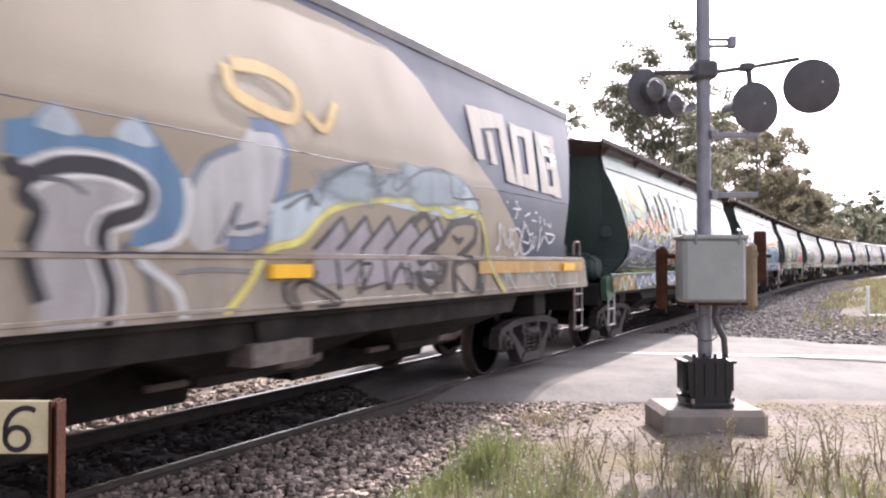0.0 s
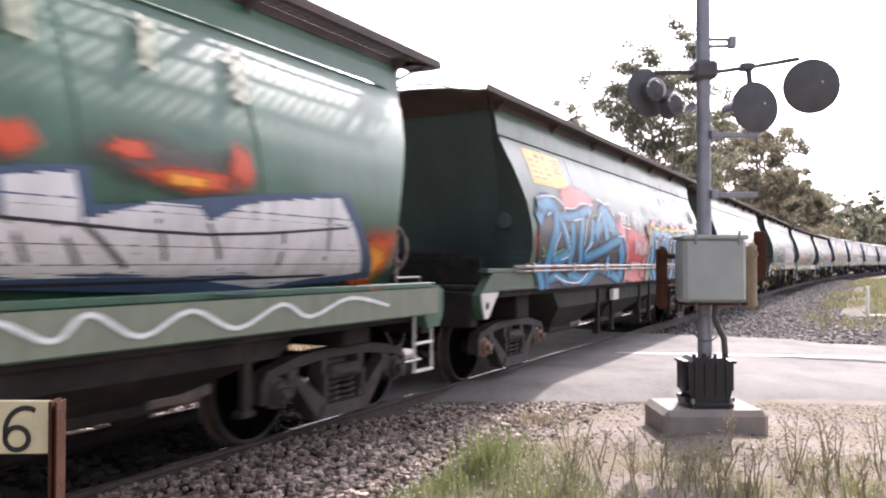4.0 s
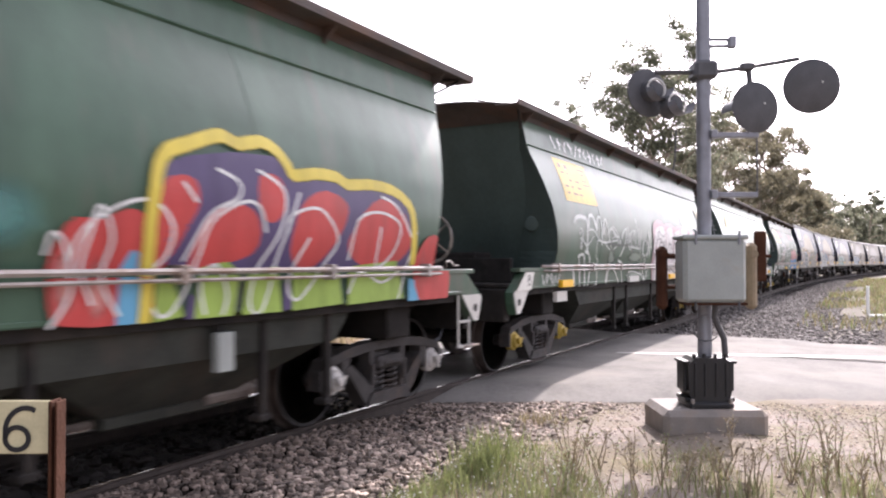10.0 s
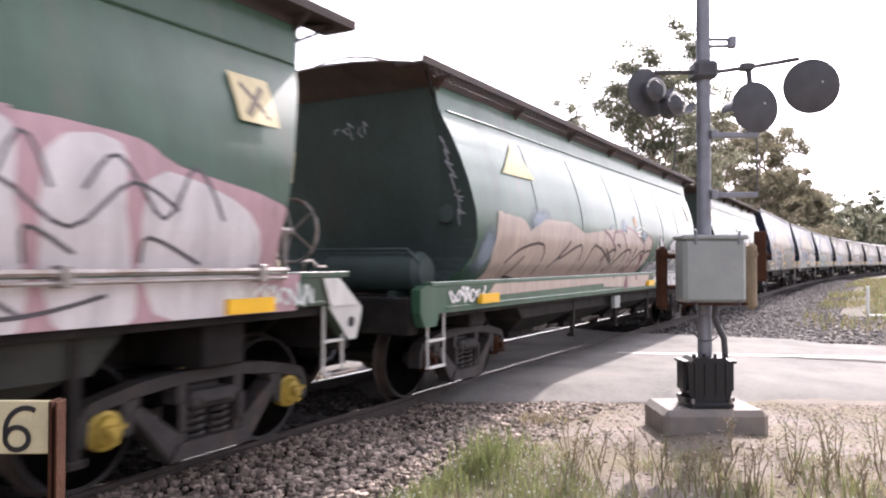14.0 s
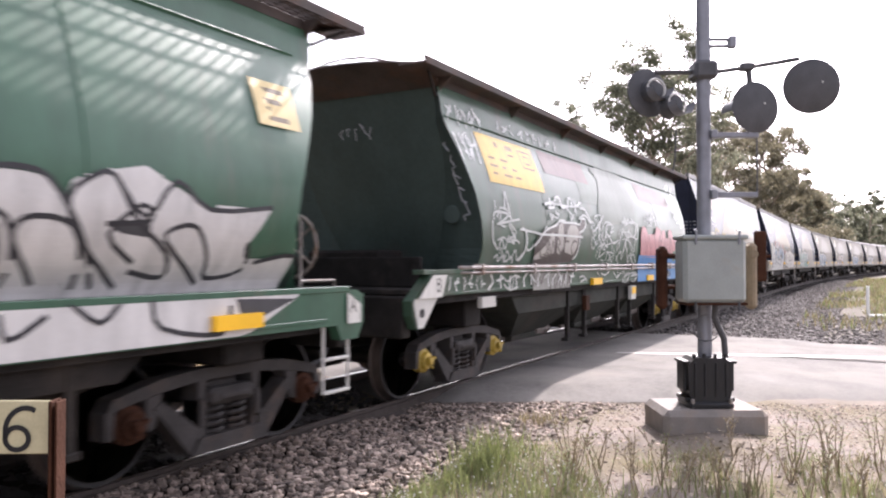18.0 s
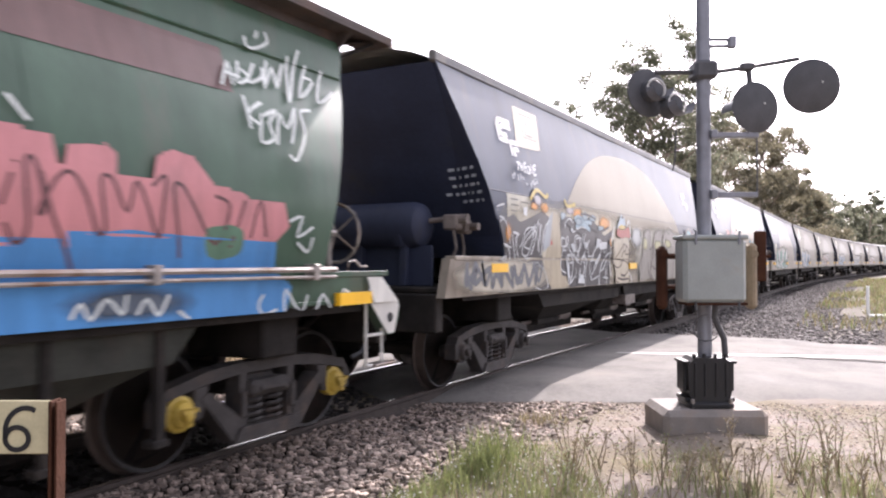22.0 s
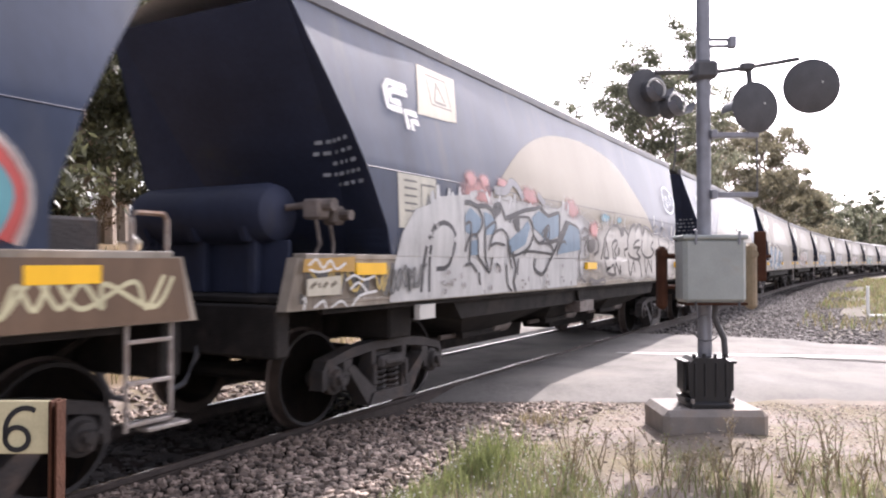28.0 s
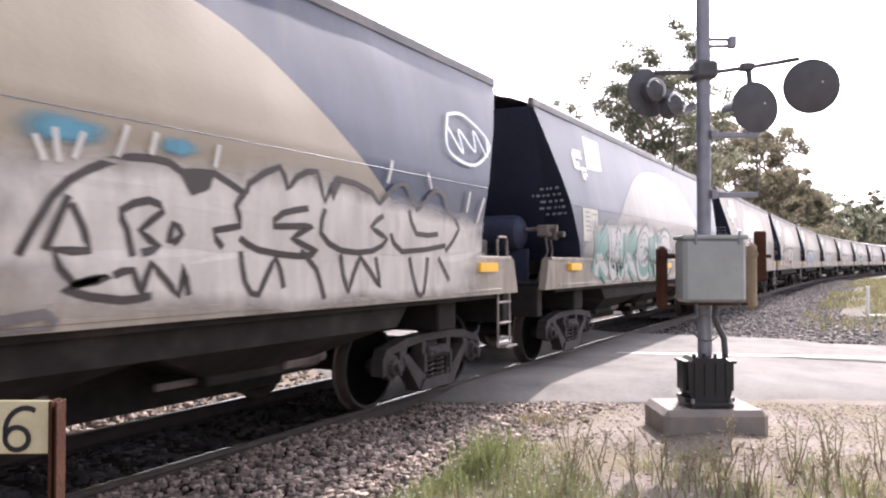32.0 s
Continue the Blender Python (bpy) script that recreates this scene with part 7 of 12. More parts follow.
    a.line(smooth_line([(3.41, 1.60), (3.71, 1.75)], 3), 0.022, (0.62, 0.68, 0.72))
    a.line(smooth_line([(1.89, 2.06), (2.02, 2.10)], 3), 0.022, (0.62, 0.68, 0.72))
    a.line(smooth_line([(2.22, 1.27), (2.60, 1.18), (3.16, 1.15), (3.57, 1.28)], 3), 0.022, (0.62, 0.68, 0.72))
    a.line(smooth_line([(4.01, 2.06), (4.24, 2.22)], 3), 0.022, (0.62, 0.68, 0.72))
    a.line([(1.68, 1.64), (1.86, 1.53), (1.70, 1.52)], 0.018, (0.16, 0.40, 0.05))
    a.line([(2.15, 1.56), (2.51, 1.63)], 0.018, (0.16, 0.40, 0.05))
    a.line([(3.68, 2.13), (4.02, 2.19)], 0.018, (0.16, 0.40, 0.05))
    a.line([(4.54, 1.96), (4.72, 1.95)], 0.018, (0.16, 0.40, 0.05))


def mushroom(a):
    """Grey letter with a blue crown and a second pale letter."""
    a.fill([(4.69, 2.15), (4.82, 2.17), (4.98, 2.30), (5.15, 2.13), (5.33, 2.14), (5.51, 2.31), (5.71, 2.11), (5.85, 1.95), (5.84, 1.69), (5.65, 1.52), (5.42, 1.53), (5.55, 1.85), (5.50, 1.99), (5.15, 2.03), (4.82, 1.96), (4.69, 1.98)], (0.10, 0.19, 0.30))
    a.fill(smooth_line([(4.87, 2.14), (4.99, 2.29), (5.12, 2.13)], 3, True), (0.36, 0.42, 0.46))
    a.fill(smooth_line([(5.33, 2.15), (5.47, 2.29), (5.62, 2.13)], 3, True), (0.36, 0.42, 0.46))
    a.fill(smooth_line([(5.85, 1.95), (6.01, 2.12), (6.31, 2.24), (6.45, 2.38), (6.70, 2.36), (6.77, 2.15), (6.67, 1.87), (6.51, 1.63), (6.23, 1.57), (5.95, 1.52), (5.84, 1.69)], 3, True), (0.42, 0.42, 0.42))
    a.line(smooth_line([(6.45, 2.40), (6.71, 2.41), (6.79, 2.19), (6.70, 1.88), (6.51, 1.60), (6.19, 1.57)], 3), 0.09, (0.14, 0.19, 0.28))
    a.line(smooth_line([(5.85, 1.87), (6.01, 2.10), (6.31, 2.23)], 3), 0.05, (0.15, 0.18, 0.22))
    a.fill([(4.81, 1.87), (5.02, 1.96), (5.30, 1.97), (5.53, 1.89), (5.51, 1.75), (5.28, 1.66), (5.26, 1.50), (5.33, 1.29), (5.31, 1.08), (4.92, 1.09), (4.83, 1.47), (4.89, 1.71), (4.80, 1.79)], (0.31, 0.30, 0.30))
    a.line(smooth_line([(4.81, 1.87), (5.02, 1.96), (5.30, 1.97), (5.53, 1.89), (5.51, 1.75), (5.28, 1.66), (5.26, 1.50), (5.33, 1.29), (5.31, 1.08)], 4), 0.16, (0.60, 0.60, 0.59))
    a.line(smooth_line([(4.81, 1.87), (5.02, 1.96), (5.30, 1.97), (5.53, 1.89), (5.51, 1.75), (5.28, 1.66), (5.26, 1.50), (5.33, 1.29), (5.31, 1.08)], 4), 0.09, (0.03, 0.03, 0.035))
    a.line(smooth_line([(4.69, 1.90), (4.75, 1.93), (4.81, 1.85), (4.80, 1.78), (4.88, 1.70), (4.83, 1.50), (4.91, 1.24)], 4), 0.08, (0.03, 0.03, 0.035))
    a.line(smooth_line([(5.38, 1.55), (5.57, 1.38), (5.63, 1.13)], 4), 0.05, (0.12, 0.12, 0.14))
    a.line(smooth_line([(5.84, 1.97), (5.87, 1.79), (5.78, 1.58), (5.51, 1.48), (5.78, 1.28), (5.85, 1.09)], 4), 0.06, (0.55, 0.56, 0.56))
    a.line(smooth_line([(4.91, 1.88), (5.05, 1.87), (5.15, 1.81)], 4), 0.03, (0.12, 0.12, 0.14))
    a.line(smooth_line([(6.12, 1.56), (6.30, 1.85), (6.26, 1.68), (6.50, 1.72)], 4), 0.04, (0.12, 0.13, 0.16))
    a.line(smooth_line([(5.81, 1.38), (6.05, 1.40), (6.51, 1.38)], 4), 0.03, (0.2, 0.2, 0.2))


def sharp_teeth(a):
    """A row of grey pointed letters under a pale blue crown and a yellow band."""
    a.fill([(6.63, 1.87), (7.05, 1.99), (7.25, 2.11), (7.83, 2.29), (7.95, 2.14), (8.21, 2.20), (8.92, 2.37), (9.59, 2.29), (9.96, 2.01), (9.75, 1.86), (7.94, 1.96), (7.36, 1.89), (6.95, 1.61), (6.60, 1.54)], (0.40, 0.48, 0.51))
    a.line(smooth_line([(6.63, 1.87), (7.05, 1.99), (7.02, 1.83), (7.25, 2.11), (7.83, 2.29), (7.95, 2.14), (8.21, 2.20), (8.92, 2.37), (9.59, 2.29), (9.96, 2.01)], 3), 0.03, (0.13, 0.17, 0.22))
    a.line(smooth_line([(6.20, 1.10), (6.43, 1.31), (6.60, 1.53), (6.95, 1.61), (7.30, 1.85), (7.94, 1.98), (9.04, 2.04), (9.96, 1.92)], 4), 0.06, (0.62, 0.57, 0.17))
    a.fill([(7.10, 1.54), (7.46, 1.81), (7.55, 1.66), (7.42, 1.49), (7.48, 1.29), (7.16, 1.26)], (0.30, 0.28, 0.30))
    a.line([(7.10, 1.54), (7.46, 1.81), (7.55, 1.66), (7.39, 1.49), (7.45, 1.22)], 0.04, (0.03, 0.03, 0.035))
    a.fill([(7.40, 1.54), (7.80, 1.83), (7.89, 1.67), (7.75, 1.49), (7.81, 1.28), (7.46, 1.26)], (0.30, 0.28, 0.30))
    a.line([(7.40, 1.54), (7.80, 1.83), (7.89, 1.67), (7.72, 1.49), (7.78, 1.21)], 0.04, (0.03, 0.03, 0.035))
    a.fill([(7.73, 1.54), (8.16, 1.85), (8.27, 1.68), (8.11, 1.49), (8.18, 1.27), (7.79, 1.25)], (0.30, 0.28, 0.30))
    a.line([(7.73, 1.54), (8.16, 1.85), (8.27, 1.68), (8.08, 1.49), (8.14, 1.20)], 0.04, (0.03, 0.03, 0.035))
    a.fill([(8.09, 1.55), (8.57, 1.87), (8.68, 1.69), (8.51, 1.50), (8.58, 1.26), (8.16, 1.24)], (0.30, 0.28, 0.30))
    a.line([(8.09, 1.55), (8.57, 1.87), (8.68, 1.69), (8.47, 1.50), (8.54, 1.19)], 0.04, (0.03, 0.03, 0.035))
    a.fill([(8.48, 1.55), (9.02, 1.89), (9.14, 1.71), (8.95, 1.50), (9.03, 1.25), (8.56, 1.23)], (0.30, 0.28, 0.30))
    a.line([(8.48, 1.55), (9.02, 1.89), (9.14, 1.71), (8.91, 1.50), (8.99, 1.17)], 0.04, (0.03, 0.03, 0.035))
    a.line(smooth_line([(6.77, 1.30), (6.82, 1.15), (6.96, 1.08), (6.87, 1.24), (7.06, 1.30), (7.48, 1.12), (7.16, 1.10)], 4), 0.03, (0.03, 0.03, 0.035))
    a.line(smooth_line([(7.71, 1.18), (7.89, 1.42), (7.71, 1.42)], 4), 0.03, (0.03, 0.03, 0.035))
    a.line(smooth_line([(8.18, 1.20), (8.36, 1.44), (8.46, 1.23)], 4), 0.03, (0.03, 0.03, 0.035))
    a.line(smooth_line([(8.69, 1.42), (9.13, 1.50), (9.13, 1.29), (8.80, 1.18), (8.72, 1.34)], 4), 0.03, (0.03, 0.03, 0.035))
    a.line(smooth_line([(8.95, 2.03), (9.38, 1.84), (9.96, 1.96), (9.87, 1.14), (9.39, 1.33)], 4), 0.03, (0.03, 0.03, 0.035))


def silver_letters(a):
    """Silver letters with thin black outlines, running down over the sill."""
    a.fill([(8.69, 1.10), (8.89, 1.22), (8.89, 1.45), (9.40, 1.46), (9.27, 1.96), (9.48, 1.89), (9.66, 1.76), (10.07, 1.70), (10.24, 1.83), (10.53, 1.91), (10.79, 1.89), (10.87, 1.77), (10.91, 1.89), (11.14, 1.96), (11.38, 2.01), (11.57, 1.92), (11.85, 1.80), (12.47, 1.83), (12.25, 1.53), (12.36, 1.46), (12.79, 1.49), (12.82, 1.25), (12.73, 1.18), (12.25, 0.96), (11.51, 0.88), (10.28, 0.94), (9.22, 1.01), (8.69, 1.08)], (0.52, 0.51, 0.5))
    a.fill([(8.89, 1.45), (8.99, 1.45), (9.09, 1.29), (9.08, 1.23)], (0.05, 0.05, 0.055))
    a.fill([(9.13, 1.21), (9.32, 1.20), (9.33, 1.02), (9.18, 1.02)], (0.05, 0.05, 0.055))
    a.fill([(12.12, 1.20), (12.73, 1.18), (12.20, 1.01)], (0.05, 0.05, 0.055))
    a.fill([(10.02, 1.75), (10.24, 1.72), (10.15, 1.69), (10.04, 1.72)], (0.05, 0.05, 0.055))
    a.fill([(10.43, 1.55), (10.53, 1.64), (10.58, 1.48), (10.58, 1.32), (10.47, 1.38)], (0.05, 0.05, 0.055))
    a.fill([(11.13, 1.66), (11.43, 1.69), (11.45, 1.59), (11.26, 1.60)], (0.05, 0.05, 0.055))
    for q in ([(8.91, 1.45), (9.05, 1.42), (9.41, 1.46), (9.29, 1.95), (9.50, 1.88), (9.65, 1.77), (10.04, 1.70), (10.23, 1.72), (10.02, 1.75), (10.39, 1.89), (10.67, 1.92), (10.84, 1.81), (11.19, 1.29)], [(9.39, 1.47), (9.45, 1.56), (9.54, 1.55), (9.61, 1.41), (9.49, 1.25), (9.57, 1.15), (9.74, 1.23)], [(9.69, 1.32), (9.83, 1.35), (9.78, 1.54), (9.89, 1.62), (10.05, 1.61), (10.11, 1.51), (10.07, 1.44), (9.96, 1.49), (9.88, 1.47), (9.95, 1.37), (10.13, 1.31), (10.58, 1.32)], [(10.33, 1.31), (10.24, 1.47), (10.27, 1.62), (10.51, 1.70), (10.62, 1.55), (10.64, 1.32), (10.47, 1.38), (10.47, 1.51), (10.40, 1.55), (10.40, 1.40)], [(10.82, 1.32), (10.62, 1.55), (10.66, 1.67), (10.87, 1.67), (10.99, 1.56), (11.07, 1.29)], [(11.35, 1.29), (10.99, 1.56), (10.89, 1.79), (11.04, 1.92), (11.17, 1.93), (11.33, 1.69), (11.60, 1.50), (11.65, 1.35), (11.38, 1.39)], [(11.13, 1.66), (11.43, 1.69), (11.36, 1.78), (11.16, 1.60), (11.38, 1.44)], [(11.97, 1.30), (11.57, 1.57), (11.64, 1.66), (11.80, 1.66), (11.94, 1.48), (12.02, 1.34), (12.31, 1.39), (12.27, 1.58), (12.29, 1.48)], [(11.17, 1.93), (11.39, 1.71), (11.61, 1.94), (11.89, 1.78), (12.47, 1.83)], [(12.39, 1.44), (12.81, 1.49), (12.87, 1.25)], [(8.69, 1.10), (8.94, 1.19), (9.08, 1.23)], [(9.10, 1.21), (9.05, 1.07)], [(10.08, 1.16), (10.18, 1.12), (10.28, 1.22)], [(10.52, 1.25), (10.57, 1.06), (10.78, 1.17)], [(10.90, 1.24), (11.09, 1.11), (11.23, 1.23)], [(11.44, 1.22), (11.51, 1.05), (11.99, 0.98), (12.07, 1.16)], [(10.28, 0.97), (10.18, 1.12)],):
        a.line(smooth_line(q, 3), 0.032, (0.03, 0.03, 0.035))
    for q in ([(9.18, 1.94), (9.02, 1.48)], [(9.22, 1.53), (9.31, 1.65)],):
        a.line(q, 0.03, (0.5, 0.55, 0.52))


def pink_bubbles(a):
    """White bubble shapes in a rose cloud under black loops."""
    rose, pw, k = (0.40, 0.255, 0.275), (0.55, 0.515, 0.515), (0.075, 0.07, 0.075)
    a.fill(smooth_line([(6.57, 1.07), (6.54, 1.53), (6.57, 1.75), (6.58, 2.08), (6.72, 2.21), (7.07, 2.29), (7.40, 2.28), (7.53, 2.23), (8.07, 2.26), (8.26, 2.23), (8.63, 2.21), (9.22, 2.26), (9.79, 2.22), (10.57, 2.17), (10.88, 2.03), (11.82, 1.85), (12.03, 1.49), (11.97, 1.13), (11.69, 1.02), (8.04, 1.09), (6.65, 1.08)], 3, True), rose)
    a.fill(smooth_line([(6.65, 1.09), (6.71, 1.41), (6.72, 1.56), (6.60, 1.56), (6.61, 1.87), (6.70, 1.91), (6.78, 2.04), (6.97, 2.14), (7.34, 2.17), (7.51, 2.12), (7.62, 1.96), (7.64, 1.68), (7.68, 1.09)], 3, True), pw)
    a.fill(smooth_line([(7.71, 1.09), (7.67, 2.00), (7.75, 2.11), (8.02, 2.17), (8.25, 2.13), (8.26, 1.71), (8.33, 1.09)], 3, True), pw)
    a.fill(smooth_line([(8.39, 1.08), (8.35, 1.98), (8.48, 2.08), (8.89, 2.14), (9.03, 2.06), (9.07, 1.09)], 3, True), pw)
    a.fill(smooth_line([(9.16, 1.09), (9.12, 2.09), (9.44, 2.19), (9.82, 2.15), (9.83, 1.77), (9.89, 1.10)], 3, True), pw)
    a.fill(smooth_line([(10.06, 1.12), (9.99, 2.02), (10.46, 2.13), (10.48, 1.74), (10.57, 1.12)], 3, True), pw)
    a.fill(smooth_line([(10.70, 1.14), (10.64, 1.93), (11.16, 1.91), (11.56, 1.67), (11.49, 1.15)], 3, True), pw)
    for q in ([(6.77, 1.56), (6.78, 1.77)], [(7.05, 1.53), (7.09, 1.72), (7.15, 1.66)], [(7.69, 1.40), (7.67, 1.68)],):
        a.line(smooth_line(q, 4), 0.1, rose)
    for q in ([(6.59, 1.75), (6.65, 1.92), (6.72, 1.95), (6.74, 1.76), (6.72, 1.53), (6.66, 1.56), (6.74, 1.76), (6.91, 1.88), (7.09, 1.91), (7.31, 1.87), (7.50, 1.74), (7.65, 1.61), (7.79, 1.76), (7.89, 1.84), (8.11, 1.78), (8.29, 1.63), (8.46, 1.87), (8.60, 1.80), (8.80, 1.67), (9.01, 1.82), (9.16, 1.92), (9.49, 1.76), (9.74, 1.86), (10.13, 1.63), (10.52, 1.90), (10.86, 1.76)], [(7.50, 2.02), (7.45, 1.96), (7.28, 1.98), (7.12, 2.04), (6.92, 2.02), (6.82, 1.92), (6.88, 1.89), (7.03, 1.99), (7.11, 1.91), (7.26, 1.37), (7.32, 1.64), (7.41, 1.81), (7.54, 1.88), (7.64, 1.75), (7.61, 1.42), (7.68, 1.89), (7.78, 2.08), (7.89, 1.84), (8.02, 1.55), (8.11, 1.78), (8.20, 1.97), (8.35, 1.71), (8.33, 1.44)], [(7.12, 2.14), (7.10, 2.07), (7.16, 2.02), (7.19, 1.92)], [(6.81, 1.77), (6.90, 1.71), (7.03, 1.75), (7.07, 1.85), (7.32, 1.83)], [(7.11, 1.53), (7.16, 1.57), (7.43, 1.54), (7.58, 1.58), (7.90, 1.62), (8.29, 1.59)], [(8.34, 1.79), (8.48, 2.08), (8.66, 1.76), (8.64, 1.48)], [(8.81, 1.65), (8.95, 2.03), (9.17, 1.74)], [(9.26, 2.08), (9.40, 1.93), (9.58, 1.62), (9.86, 2.11), (10.02, 1.83)], [(10.21, 1.84), (10.44, 2.05), (10.75, 1.70), (11.00, 2.04), (11.23, 1.71)], [(8.45, 1.48), (8.48, 1.58), (8.74, 1.60), (8.85, 1.44)], [(9.07, 1.44), (9.14, 1.59), (9.49, 1.62), (9.63, 1.44)], [(9.90, 1.44), (9.89, 1.63), (10.17, 1.49)], [(10.60, 1.44), (10.65, 1.59), (11.06, 1.43)], [(6.67, 1.06), (6.68, 1.27), (6.77, 1.29)], [(6.84, 1.05), (6.95, 1.35), (7.04, 1.38), (6.99, 1.22), (7.15, 1.18), (7.07, 1.35)], [(7.31, 1.11), (7.27, 1.28), (7.44, 1.30), (7.36, 1.14)], [(7.63, 1.30), (7.75, 1.16), (7.83, 1.30), (8.07, 1.25), (8.04, 1.33), (8.52, 1.22), (9.22, 1.17), (9.89, 1.17), (10.38, 1.26)], [(8.78, 1.27), (9.07, 1.29), (8.99, 1.14)], [(9.38, 1.21), (9.63, 1.30), (9.89, 1.17)],):
        a.line(smooth_line(q, 4), 0.026, k)


def white_outlines(a):
    """Tall arching letters sprayed in thin white."""
    g = (0.56, 0.59, 0.56)
    for q in ([(2.06, 2.00), (2.13, 2.07), (2.30, 2.11), (2.53, 2.10), (2.63, 2.05), (2.63, 1.62), (2.67, 1.60)], [(2.68, 1.95), (2.74, 2.11), (2.83, 2.16), (2.96, 2.12), (3.08, 1.94)], [(2.10, 1.33), (2.15, 1.10)],):
        a.line(smooth_line(q, 4), 0.06, g)
    for q in ([(3.08, 1.94), (3.11, 2.08), (3.20, 2.15), (3.31, 2.13), (3.33, 1.99), (3.33, 1.70)], [(3.42, 1.88), (3.46, 2.06), (3.54, 2.13), (3.62, 2.08), (3.73, 1.81), (3.92, 1.63), (4.06, 1.49), (3.79, 1.38), (3.61, 1.11)], [(3.73, 1.92), (3.83, 1.99), (4.05, 1.93), (4.31, 1.75), (4.52, 1.93), (4.73, 2.02), (4.72, 1.84), (4.53, 1.65), (4.35, 1.48), (4.57, 1.44)], [(2.37, 1.09), (2.37, 1.35), (2.30, 1.54), (2.26, 1.51)], [(2.30, 1.54), (2.43, 1.56), (2.53, 1.52), (2.59, 1.42), (2.60, 1.07)], [(2.53, 1.59), (2.67, 1.60), (2.85, 1.44), (2.83, 1.31), (2.73, 1.08)],):
        a.line(smooth_line(q, 4), 0.04, g)
    for q in ([(2.29, 1.91), (2.31, 1.94), (2.39, 1.90), (2.37, 1.66), (2.32, 1.68), (2.29, 1.89)], [(3.15, 1.36), (3.21, 1.47), (3.09, 1.55), (3.11, 1.77), (3.33, 1.76)], [(3.18, 1.33), (3.15, 1.11), (2.95, 1.08)], [(3.65, 1.08), (3.86, 1.35), (4.15, 1.28), (4.35, 1.10)], [(4.51, 1.30), (4.57, 1.09)], [(4.83, 2.07), (4.81, 1.73), (5.06, 1.93)], [(5.13, 1.82), (5.27, 1.99), (5.34, 1.72)], [(5.63, 1.97), (5.63, 1.69)], [(5.97, 1.87), (5.78, 1.77), (5.79, 1.61), (5.97, 1.55), (6.11, 1.66), (6.02, 1.83)], [(6.20, 2.01), (6.14, 1.53)], [(2.66, 1.92), (2.94, 1.93), (3.33, 1.76), (4.20, 1.81)], [(2.36, 1.80), (2.61, 1.69), (2.91, 1.84)], [(3.41, 1.79), (3.83, 1.63), (4.20, 1.74)], [(4.81, 1.73), (5.55, 1.68)],):
        a.line(smooth_line(q, 4), 0.024, g)


